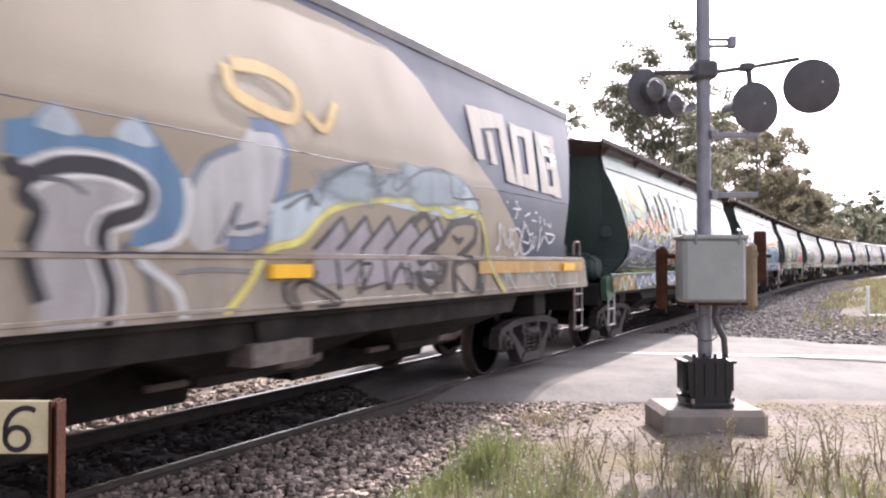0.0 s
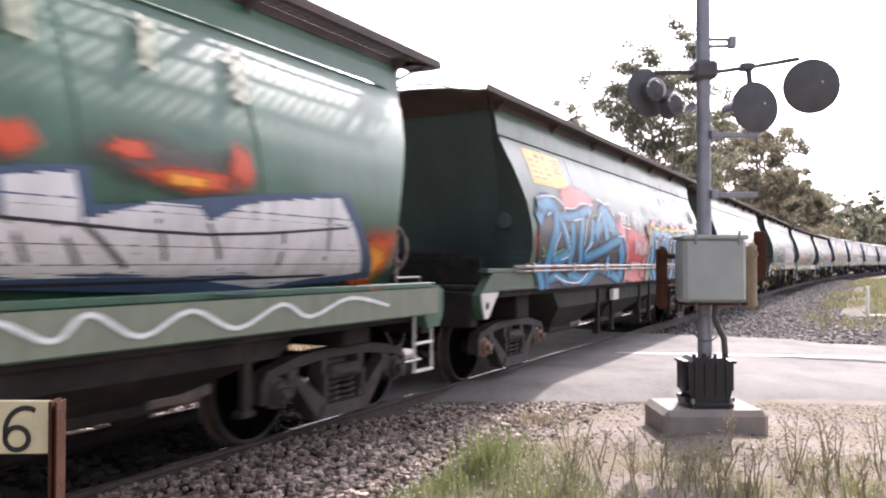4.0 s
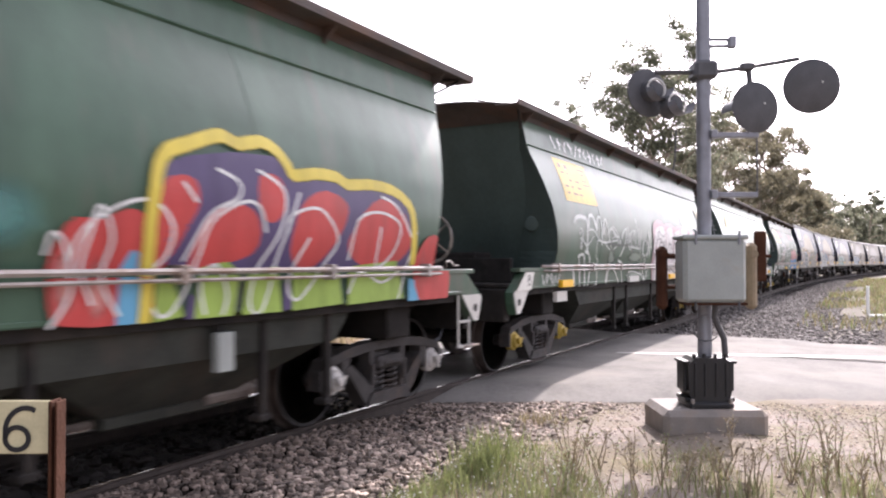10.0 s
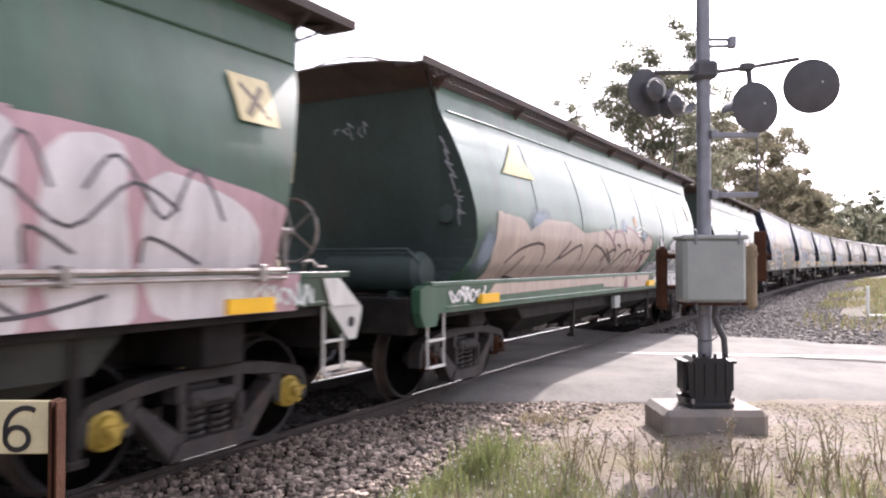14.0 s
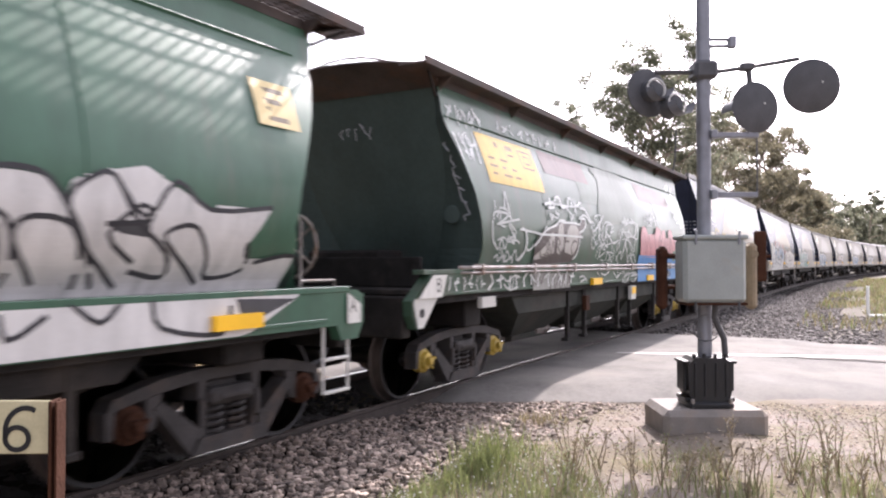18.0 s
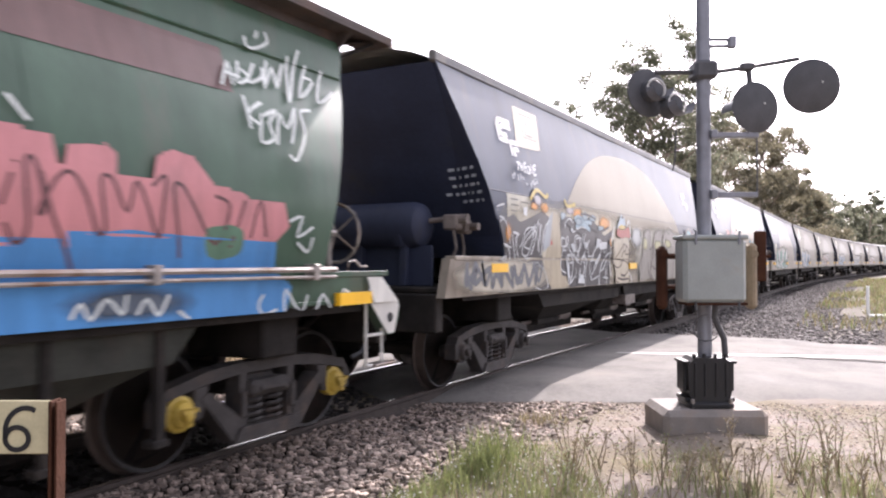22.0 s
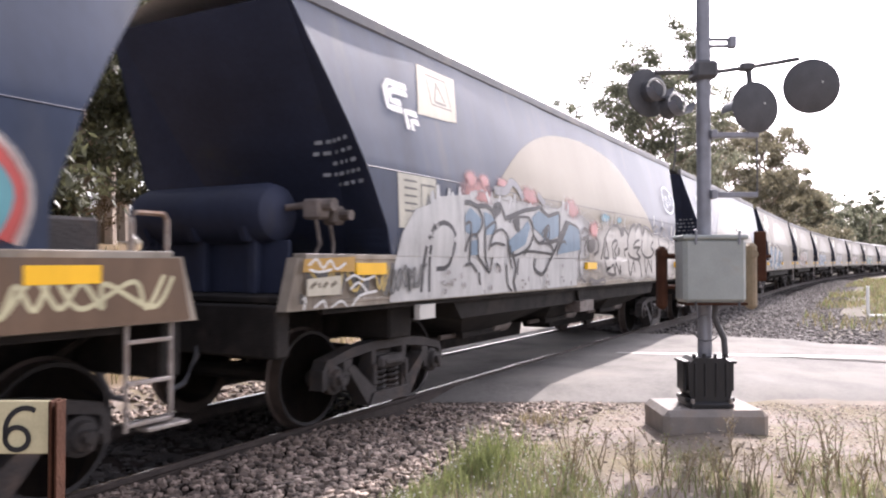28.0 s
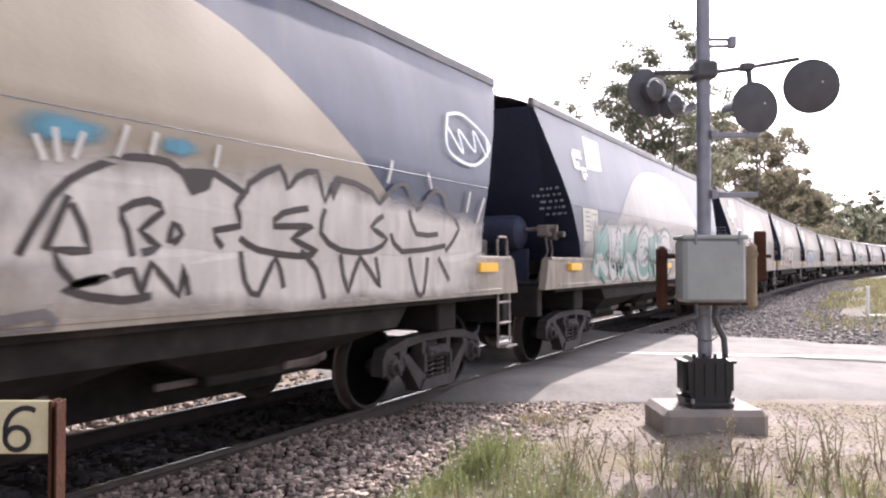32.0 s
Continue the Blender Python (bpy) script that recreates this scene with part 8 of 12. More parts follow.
def brown_shape(a):
    """A brown fish-like panel of pale letters under white tags."""
    d, p, g = (0.05, 0.036, 0.032), (0.36, 0.34, 0.31), (0.56, 0.58, 0.56)
    a.fill([(2.85, 1.69), (3.00, 1.77), (3.14, 1.87), (3.59, 1.94), (3.73, 1.99), (4.35, 2.00), (4.54, 1.95), (4.59, 2.01), (4.65, 2.07), (4.81, 2.08), (4.83, 1.99), (4.69, 1.91), (4.59, 1.76), (4.50, 1.58), (4.38, 1.47), (4.17, 1.44), (2.88, 1.40)], d)
    a.fill([(2.86, 1.52), (3.01, 1.57), (3.15, 1.63), (3.33, 1.72), (3.45, 1.84), (3.55, 1.83), (3.53, 1.56), (3.03, 1.48), (2.87, 1.47)], p)
    a.fill([(3.65, 1.56), (3.66, 1.83), (3.73, 1.96), (3.88, 1.99), (3.91, 1.66), (3.78, 1.55)], p)
    a.fill([(3.95, 1.60), (3.96, 1.69), (4.04, 1.89), (4.17, 1.97), (4.40, 1.97), (4.53, 1.89), (4.45, 1.68), (4.32, 1.54), (3.97, 1.58)], p)
    a.fill([(2.87, 1.31), (3.45, 1.30), (4.25, 1.29), (4.21, 1.08), (2.88, 1.07)], (0.26, 0.26, 0.24))
    for q in ([(3.04, 1.62), (3.12, 1.71), (3.21, 1.69), (3.27, 1.63), (3.22, 1.52), (3.08, 1.52), (3.04, 1.60)], [(3.34, 1.47), (3.33, 1.72), (3.44, 1.53), (3.47, 1.73), (3.57, 1.56)], [(3.66, 1.77), (3.77, 1.71), (3.68, 1.65), (3.82, 1.56)], [(3.95, 1.58), (3.96, 1.72), (4.11, 1.73)], [(4.44, 1.73), (4.30, 1.74), (4.20, 1.64), (4.32, 1.54), (4.45, 1.58)], [(2.90, 1.29), (2.98, 1.16), (3.06, 1.28), (3.15, 1.17), (3.23, 1.30)], [(3.45, 1.07), (3.62, 1.29), (3.62, 1.05), (3.80, 1.26), (3.84, 1.07), (4.00, 1.28), (4.04, 1.05), (4.21, 1.27), (4.21, 1.11)],):
        a.line(smooth_line(q, 4), 0.03, (0.09, 0.075, 0.07))
    for q in ([(2.85, 1.65), (3.01, 1.73), (3.14, 1.82), (3.29, 1.88), (3.59, 1.94), (3.73, 2.00), (3.92, 1.99), (4.35, 2.00), (4.57, 1.99), (4.65, 2.07), (4.81, 2.08), (4.83, 1.99), (4.71, 1.91), (4.56, 1.88)], [(4.56, 1.86), (4.54, 1.68), (4.44, 1.54), (4.33, 1.49)], [(2.85, 1.82), (3.06, 1.80), (3.77, 1.81), (4.69, 1.81)],):
        a.line(smooth_line(q, 3), 0.03, g)
    for q in ([(3.25, 2.20), (3.44, 2.23), (3.58, 2.24), (3.57, 2.18), (3.35, 2.16)], [(3.47, 2.30), (3.43, 2.16)], [(3.65, 2.27), (3.70, 2.32), (3.85, 2.33), (3.87, 2.22), (3.94, 2.20), (4.15, 2.23)], [(4.10, 2.16), (4.23, 2.34), (4.36, 2.33), (4.28, 2.21)], [(4.41, 2.16), (4.49, 2.28), (4.55, 2.25), (4.70, 2.33)], [(4.65, 2.23), (4.88, 2.22), (5.09, 2.03), (4.82, 2.14), (4.55, 2.07)], [(3.40, 2.09), (3.44, 2.01), (3.53, 2.08)], [(3.60, 2.12), (3.74, 2.08)], [(3.72, 2.01), (3.97, 2.01)], [(4.18, 2.10), (4.22, 2.04), (4.32, 2.12)],):
        a.line(smooth_line(q, 3), 0.035, g)
    for q in ([(5.15, 2.06), (5.19, 1.91), (5.75, 2.18)], [(5.34, 2.12), (5.51, 1.93), (5.47, 2.11)], [(5.79, 1.90), (5.88, 2.04), (6.19, 2.04), (6.01, 1.92), (6.17, 1.95)], [(5.16, 1.83), (5.32, 1.70), (5.44, 1.88), (5.59, 1.69), (5.79, 1.90)], [(5.51, 1.89), (5.72, 1.73), (5.87, 1.69), (5.79, 1.90), (6.17, 1.75), (6.42, 1.81)], [(5.42, 1.48), (5.58, 1.73), (5.73, 1.61), (5.48, 1.52)], [(5.85, 1.44), (5.87, 1.61), (6.19, 1.44), (6.22, 1.66)], [(6.47, 1.67), (6.59, 1.86), (6.78, 1.97), (6.96, 1.88), (7.19, 2.04)], [(6.87, 1.83), (7.26, 1.90), (7.65, 1.86), (7.75, 2.14)], [(6.89, 2.07), (7.42, 2.17), (7.68, 2.08)], [(6.38, 1.48), (6.60, 1.63), (6.73, 1.48), (6.87, 1.78), (7.14, 1.44), (7.39, 1.59), (7.67, 1.43)], [(5.63, 1.27), (5.84, 1.24), (6.07, 1.30)], [(6.48, 1.18), (6.74, 1.27)], [(6.93, 1.19), (7.23, 1.26), (7.13, 1.08), (7.34, 1.07)], [(7.44, 1.20), (7.78, 1.22), (7.55, 1.09)], [(8.45, 2.16), (8.63, 2.27), (8.73, 2.18), (8.93, 2.29)], [(9.03, 2.33), (9.10, 2.18)], [(9.23, 2.28), (9.33, 2.16)],):
        a.line(smooth_line(q, 3), 0.024, g)


def pink_blue_block(a):
    """A pink block over a blue band, with brown loops and white tags."""
    a.fill([(9.05, 1.93), (9.20, 2.05), (9.35, 1.95), (9.51, 1.95), (9.54, 2.07), (9.78, 2.10), (9.84, 2.05), (9.83, 1.93), (10.08, 1.94), (10.12, 2.08), (10.24, 2.13), (10.40, 2.10), (10.56, 1.94), (10.83, 1.91), (10.88, 1.86), (11.22, 1.88), (11.28, 1.70), (11.15, 1.59), (9.06, 1.59)], (0.46, 0.19, 0.2))
    a.fill([(9.05, 1.61), (9.94, 1.63), (10.52, 1.60), (11.15, 1.60), (11.18, 1.38), (11.35, 1.27), (11.24, 0.96), (9.08, 1.03)], (0.055, 0.2, 0.44))
    a.fill([(7.91, 1.54), (7.91, 1.95), (8.07, 2.11), (8.31, 2.09), (8.40, 1.97), (8.93, 1.97), (9.11, 2.13), (9.45, 2.11), (9.55, 1.52)], (0.46, 0.19, 0.2))
    a.fill([(7.79, 1.09), (7.80, 1.57), (9.53, 1.57), (9.57, 1.04)], (0.055, 0.2, 0.44))
    for q in ([(7.99, 1.58), (8.14, 1.97), (8.31, 1.59), (8.46, 1.96), (8.68, 1.58), (8.85, 1.97), (9.10, 1.61), (9.25, 1.95)],):
        a.line(smooth_line(q, 4), 0.024, (0.1, 0.045, 0.05))
    a.fill(smooth_line([(10.52, 1.67), (10.79, 1.68), (10.83, 1.54), (10.73, 1.47), (10.55, 1.47), (10.49, 1.57)], 3, True), (0.085, 0.165, 0.112))
    for q in ([(9.20, 1.64), (9.26, 1.54), (9.32, 1.62), (9.30, 1.93), (9.35, 1.96), (9.41, 1.73), (9.37, 1.70), (9.46, 1.87), (9.55, 1.92), (9.64, 1.80), (9.71, 1.61), (9.76, 1.64), (9.73, 1.89), (9.80, 1.91), (9.90, 1.73), (9.97, 1.91), (10.12, 1.59), (10.15, 1.78), (10.17, 1.96), (10.07, 1.89)], [(10.30, 1.47), (10.23, 1.88), (10.30, 1.91), (10.39, 1.79), (10.58, 1.56), (10.69, 1.81), (10.56, 1.87)], [(10.71, 1.54), (10.83, 1.86)], [(10.89, 1.61), (10.98, 1.87), (11.04, 1.62)], [(9.38, 1.91), (9.44, 1.71), (9.54, 1.50), (9.59, 1.39)],):
        a.line(smooth_line(q, 4), 0.024, (0.1, 0.045, 0.05))
    a.cloud(9.54, 10.39, 1.12, 1.29, (0.07, 0.09, 0.12), 5, 7, 0.1)
    for q in ([(9.58, 1.14), (9.64, 1.22), (9.70, 1.13), (9.80, 1.24), (9.90, 1.15), (9.93, 1.26)], [(10.00, 1.14), (10.07, 1.23), (10.15, 1.13), (10.23, 1.25)], [(10.30, 1.15), (10.39, 1.09)], [(11.05, 1.22), (11.00, 1.15), (11.05, 1.08), (11.19, 1.11)], [(11.27, 1.07), (11.28, 1.25), (11.44, 1.07), (11.53, 1.20)], [(11.62, 1.04), (11.71, 1.20), (11.84, 1.03)], [(11.94, 1.07), (11.98, 1.23), (12.19, 1.10)], [(12.26, 1.09), (12.38, 1.26)], [(11.28, 1.74), (11.42, 1.78), (11.37, 1.63), (11.55, 1.71)], [(11.38, 1.59), (11.51, 1.52), (11.55, 1.63)],):
        a.line(smooth_line(q, 3), 0.022, (0.52, 0.56, 0.56))
    for q in ([(10.78, 2.65), (10.91, 2.85), (10.89, 2.67)], [(10.85, 2.76), (10.99, 2.75)], [(11.02, 2.88), (10.95, 2.70), (11.08, 2.77), (11.02, 2.82)], [(11.19, 2.90), (11.06, 2.73), (11.23, 2.80), (11.27, 2.89)], [(11.35, 2.96), (11.22, 2.72), (11.40, 2.92), (11.37, 2.75), (11.54, 2.98)], [(11.62, 3.06), (11.47, 2.65), (11.76, 3.14)], [(11.83, 3.03), (11.62, 2.72), (11.87, 2.90), (11.75, 2.92)], [(12.03, 3.03), (11.84, 2.72), (12.12, 2.87)], [(10.96, 2.61), (10.96, 2.37)], [(11.13, 2.59), (10.96, 2.48), (11.07, 2.41)], [(11.10, 2.50), (11.04, 2.29), (11.18, 2.33), (11.16, 2.44), (11.28, 2.56), (11.12, 2.49)], [(11.20, 2.29), (11.30, 2.54), (11.35, 2.43), (11.51, 2.62), (11.37, 2.32)], [(11.70, 2.63), (11.56, 2.59), (11.55, 2.42), (11.39, 2.20), (11.32, 2.23)], [(11.15, 3.10), (11.16, 3.03), (11.24, 3.03), (11.39, 3.11), (11.38, 3.19)], [(11.26, 3.11), (11.30, 3.18)],):
        a.line(smooth_line(q, 3), 0.024, (0.56, 0.6, 0.57))


def black_letters(a):
    """Charcoal shapes with white line work and orange discs."""
    d, l, cr, og = (0.05, 0.047, 0.052), (0.58, 0.60, 0.61), (0.36, 0.31, 0.22), (0.62, 0.27, 0.05)
    a.fill([(1.20, 1.94), (1.49, 1.97), (1.65, 2.02), (1.85, 1.93), (2.23, 2.02), (2.57, 2.11), (2.82, 2.04), (2.73, 1.80), (2.54, 1.57), (2.75, 1.15), (2.92, 1.14), (2.92, 1.04), (1.22, 1.06)], d)
    a.fill([(3.19, 1.97), (3.30, 2.09), (3.62, 2.08), (3.86, 2.07), (4.53, 2.13), (5.17, 1.86), (5.64, 1.98), (5.54, 1.73), (5.51, 1.04), (3.63, 1.08), (3.46, 1.25), (3.30, 1.26), (3.20, 1.58)], d)
    a.fill([(2.73, 1.80), (2.96, 2.12), (3.19, 2.08), (3.25, 1.58), (3.25, 1.26), (3.49, 1.25), (3.49, 1.07), (2.92, 1.07), (2.62, 1.41), (2.74, 1.67)], cr)
    a.fill([(2.58, 1.57), (2.61, 1.79), (2.82, 2.04), (2.96, 2.12), (2.82, 1.67)], (0.3, 0.33, 0.36))
    a.fill([(2.84, 1.67), (2.87, 1.76), (2.93, 1.68)], (0.4, 0.05, 0.04))
    for q in ([(1.65, 1.79), (1.79, 1.79), (1.70, 1.73), (1.72, 1.65), (1.76, 1.55), (1.91, 1.43), (2.14, 1.41), (2.58, 1.38), (2.62, 1.33)], [(1.80, 1.41), (2.07, 1.38), (2.43, 1.26)], [(1.69, 1.07), (1.74, 1.31), (1.80, 1.41)], [(1.95, 1.16), (2.01, 1.38), (2.23, 1.25), (1.95, 1.16)], [(1.80, 1.63), (1.88, 1.66), (2.03, 1.85), (2.34, 1.89)], [(1.92, 1.66), (1.91, 1.55), (2.14, 1.50), (2.34, 1.83), (2.13, 1.76), (1.96, 1.64), (2.13, 1.61)], [(2.40, 1.59), (2.45, 1.78), (2.53, 1.94)], [(2.50, 1.53), (2.61, 1.85), (2.82, 2.00)], [(2.34, 1.93), (2.23, 1.83)], [(3.29, 1.80), (3.24, 1.69), (3.35, 1.66), (3.51, 1.70), (3.50, 1.81), (3.40, 1.69), (3.30, 1.58), (3.25, 1.37), (3.46, 1.29)], [(3.51, 1.70), (3.62, 1.59), (3.99, 1.48), (3.85, 1.71), (3.91, 1.79), (4.11, 1.76), (3.86, 1.48)], [(3.63, 1.17), (3.52, 1.48), (3.57, 1.55), (3.74, 1.48), (3.69, 1.25), (3.63, 1.14)], [(4.11, 1.89), (4.25, 1.65), (4.45, 1.78)], [(3.99, 1.16), (4.19, 1.27), (4.25, 1.56), (4.05, 1.40)], [(4.25, 1.15), (4.32, 1.48), (4.12, 1.52)], [(4.54, 1.18), (4.47, 1.39), (4.68, 1.61), (5.00, 1.71), (4.93, 1.48), (4.69, 1.39), (4.54, 1.18)], [(4.93, 1.07), (5.02, 1.34), (5.36, 1.58), (5.65, 1.59)], [(5.28, 1.06), (5.37, 1.48), (5.10, 1.30)], [(1.34, 1.66), (1.49, 1.62), (1.55, 1.42), (1.50, 1.11)], [(1.30, 1.47), (1.42, 1.52), (1.45, 1.22)],):
        a.line(smooth_line(q, 4), 0.02, l)
    a.fill([(3.79, 1.71), (3.86, 1.60), (3.71, 1.60), (3.73, 1.69)], l)
    a.fill([(4.87, 1.75), (5.31, 1.77), (5.27, 1.65), (4.96, 1.64)], l)
    a.fill([(1.94, 2.11), (2.07, 2.13), (2.05, 2.01), (1.95, 2.03)], l)
    a.cloud(2.18, 2.42, 2.10, 2.21, og, 60, 7, 0.12)
    a.cloud(2.51, 2.79, 2.08, 2.23, og, 61, 7, 0.12)
    a.cloud(3.73, 4.17, 2.07, 2.23, og, 62, 7, 0.12)
    a.cloud(4.88, 5.47, 1.95, 2.17, og, 63, 7, 0.12)
    a.cloud(1.41, 1.56, 1.68, 1.90, og, 64, 7, 0.12)
    a.cloud(2.28, 2.56, 2.17, 2.31, (0.4, 0.37, 0.39), 70, 7, 0.1)
    a.cloud(3.44, 3.81, 2.12, 2.24, (0.4, 0.37, 0.39), 71, 7, 0.1)
    for q in ([(2.17, 2.23), (2.32, 2.33), (2.47, 2.37), (2.70, 2.30), (2.81, 2.34)], [(3.44, 2.32), (3.54, 2.23), (3.86, 2.28)],):
        a.line(smooth_line(q, 4), 0.05, (0.46, 0.34, 0.06))
    for q in ([(3.80, 2.06), (3.98, 2.10), (4.25, 2.04), (4.53, 2.04)], [(3.85, 1.95), (4.11, 2.01), (4.46, 1.93)],):
        a.line(smooth_line(q, 4), 0.07, (0.3, 0.4, 0.46))


def white_writing(a):
    """Small hand lettering THE ONE above fainter marks."""
    for q in ([(1.89, 2.67), (1.99, 2.67)], [(1.95, 2.68), (1.89, 2.57)], [(2.00, 2.67), (1.98, 2.57)], [(2.06, 2.67), (2.02, 2.57)], [(1.99, 2.62), (2.05, 2.63)], [(2.12, 2.68), (2.08, 2.56)], [(2.12, 2.68), (2.17, 2.69)], [(2.09, 2.62), (2.15, 2.63)], [(2.08, 2.57), (2.13, 2.57)], [(2.20, 2.65), (2.16, 2.56), (2.23, 2.56), (2.26, 2.65), (2.20, 2.65)], [(2.27, 2.57), (2.30, 2.68), (2.33, 2.57), (2.37, 2.68)], [(2.43, 2.69), (2.37, 2.55)], [(2.43, 2.68), (2.51, 2.70)], [(2.40, 2.63), (2.48, 2.64)], [(2.37, 2.55), (2.46, 2.57)],):
        a.line(q, 0.03, (0.64, 0.65, 0.66))
    for q in ([(1.69, 2.51), (1.67, 2.45), (1.71, 2.46)], [(1.77, 2.54), (1.74, 2.48)], [(1.85, 2.52), (1.83, 2.44), (1.87, 2.45)], [(1.91, 2.49), (1.93, 2.45), (1.94, 2.53)], [(1.99, 2.51), (2.01, 2.46)], [(2.06, 2.42), (2.10, 2.41)], [(2.21, 2.45), (2.20, 2.39)], [(2.29, 2.48), (2.26, 2.42)], [(2.34, 2.50), (2.31, 2.43), (2.41, 2.46)], [(2.40, 2.51), (2.45, 2.45)],):
        a.line(q, 0.022, (0.5, 0.52, 0.55))


def capped_head(a):
    """Rounded cream shapes under a blue and red cap, and grey rounded letters."""
    k = (0.065, 0.05, 0.045)
    a.fill(smooth_line([(5.62, 1.79), (5.82, 1.83), (6.12, 1.85), (6.30, 1.85), (6.50, 1.86), (6.55, 1.71), (6.51, 1.48), (6.57, 1.31), (6.49, 1.07), (5.96, 1.07), (5.77, 1.11), (5.75, 1.32), (5.63, 1.44), (5.59, 1.62)], 3, True), (0.44, 0.39, 0.3))
    a.fill(smooth_line([(5.82, 2.00), (5.95, 2.14), (6.10, 2.25), (6.26, 2.20), (6.33, 2.08), (6.17, 2.08), (5.99, 2.03)], 3, True), (0.33, 0.41, 0.47))
    a.fill(smooth_line([(5.80, 1.89), (5.86, 2.00), (6.05, 1.99), (6.31, 2.01), (6.51, 2.05), (6.63, 1.94), (6.61, 1.87), (6.31, 1.88), (6.12, 1.85)], 3, True), (0.34, 0.07, 0.055))
    a.fill([(6.06, 2.21), (6.15, 2.25), (6.24, 2.22), (6.15, 2.17)], (0.03, 0.03, 0.035))
    a.fill(smooth_line([(5.86, 2.03), (6.12, 2.08), (6.31, 2.04), (6.12, 2.00)], 3, True), (0.48, 0.36, 0.08))
    for q in ([(5.63, 1.47), (5.87, 1.58), (6.12, 1.71), (6.19, 1.76), (6.17, 1.63), (6.04, 1.50), (5.71, 1.50)], [(5.60, 1.70), (5.63, 1.56), (5.59, 1.47), (5.75, 1.37), (5.96, 1.36), (6.11, 1.41), (6.18, 1.49), (6.32, 1.51), (6.46, 1.49)], [(6.19, 1.73), (6.26, 1.75), (6.33, 1.70), (6.31, 1.64), (6.21, 1.63)], [(6.35, 1.74), (6.53, 1.64), (6.48, 1.58), (6.26, 1.59)], [(6.04, 1.46), (6.27, 1.47), (6.51, 1.41), (6.54, 1.31), (6.27, 1.21), (6.13, 1.24)], [(5.96, 1.10), (5.79, 1.14), (5.75, 1.32)], [(6.50, 1.86), (6.56, 1.68), (6.51, 1.46), (6.62, 1.27), (6.52, 1.07)], [(5.51, 1.81), (5.48, 1.61), (5.47, 1.41), (5.52, 1.13)], [(5.57, 1.70), (5.56, 1.53), (5.61, 1.33)], [(6.56, 1.53), (6.82, 1.78), (6.91, 1.76), (6.78, 1.53)], [(6.51, 1.58), (6.72, 1.63)], [(5.47, 1.36), (5.56, 1.30), (5.54, 1.18)], [(5.43, 1.53), (5.47, 1.41)],):
        a.line(smooth_line(q, 4), 0.024, k)
    for q in ([(5.89, 1.18), (6.18, 1.15), (6.52, 1.16)], [(6.06, 1.25), (6.13, 1.22), (6.32, 1.21)],):
        a.line(smooth_line(q, 4), 0.04, k)
    for q in ([(6.41, 2.06), (6.53, 2.17), (6.61, 2.04), (6.63, 1.89), (6.55, 1.83)], [(5.74, 2.04), (5.59, 1.95), (5.51, 1.84), (5.41, 1.61), (5.43, 1.36), (5.49, 1.22)], [(6.57, 1.27), (6.73, 1.13), (6.78, 0.99)],):
        a.line(smooth_line(q, 4), 0.03, (0.6, 0.6, 0.58))
    a.cloud(5.39, 5.47, 1.69, 1.85, (0.5, 0.22, 0.05), 81, 7, 0.2)
    a.cloud(6.66, 7.44, 1.70, 2.10, (0.36, 0.38, 0.38), 82, 7, 0.2)
    g = (0.20, 0.185, 0.165)
    a.fill([(7.41, 1.52), (7.57, 1.91), (7.72, 2.02), (7.94, 2.06), (8.09, 1.96), (8.05, 1.69), (8.29, 1.76), (8.34, 1.61), (8.18, 1.48), (8.22, 1.14), (7.32, 1.10), (7.19, 1.40)], g)
    a.fill([(8.22, 1.46), (8.34, 1.92), (8.60, 2.06), (8.93, 2.07), (8.97, 1.86), (8.89, 1.39), (8.93, 1.12), (8.18, 1.12)], g)
    a.fill([(9.03, 1.53), (9.07, 1.96), (9.28, 2.09), (9.72, 2.10), (10.19, 1.91), (10.01, 1.54), (9.89, 1.10), (8.98, 1.11)], g)
    a.fill([(9.95, 1.52), (10.32, 2.03), (10.51, 1.87), (10.44, 1.76), (11.08, 1.90), (11.46, 1.85), (11.47, 1.62), (11.02, 1.44), (11.40, 1.14), (9.95, 1.10)], g)
    a.cloud(7.43, 7.86, 1.68, 1.92, (0.33, 0.32, 0.17), 90, 7, 0.3)
    a.cloud(8.37, 8.92, 1.66, 1.89, (0.33, 0.32, 0.17), 91, 7, 0.3)
    a.cloud(9.17, 9.71, 1.73, 1.93, (0.33, 0.32, 0.17), 92, 7, 0.3)
    a.cloud(10.58, 11.46, 1.49, 1.78, (0.33, 0.32, 0.17), 93, 7, 0.3)
    for q in ([(7.41, 1.52), (7.57, 1.91), (7.72, 2.02), (7.94, 2.06), (8.09, 1.96), (8.01, 1.69), (8.29, 1.76), (8.22, 1.53), (8.02, 1.27), (8.35, 1.07)], [(8.22, 1.46), (8.34, 1.92), (8.60, 2.06), (8.93, 2.07), (8.97, 1.86), (8.84, 1.30)], [(9.02, 1.91), (9.28, 2.09), (9.54, 2.03), (9.66, 2.14), (10.19, 1.91), (10.01, 1.54), (9.89, 1.10)], [(10.13, 1.91), (10.39, 2.09), (10.51, 1.93), (10.44, 1.76), (11.08, 1.90), (11.46, 1.85)], [(10.73, 1.38), (11.07, 1.84)], [(10.59, 1.49), (11.32, 1.20)], [(8.10, 1.44), (8.18, 1.36), (8.52, 1.29), (8.70, 1.30), (8.89, 1.49)], [(9.03, 1.49), (9.08, 1.16)], [(7.87, 1.42), (7.87, 1.28), (8.10, 1.10)],):
        a.line(smooth_line(q, 4), 0.034, k)


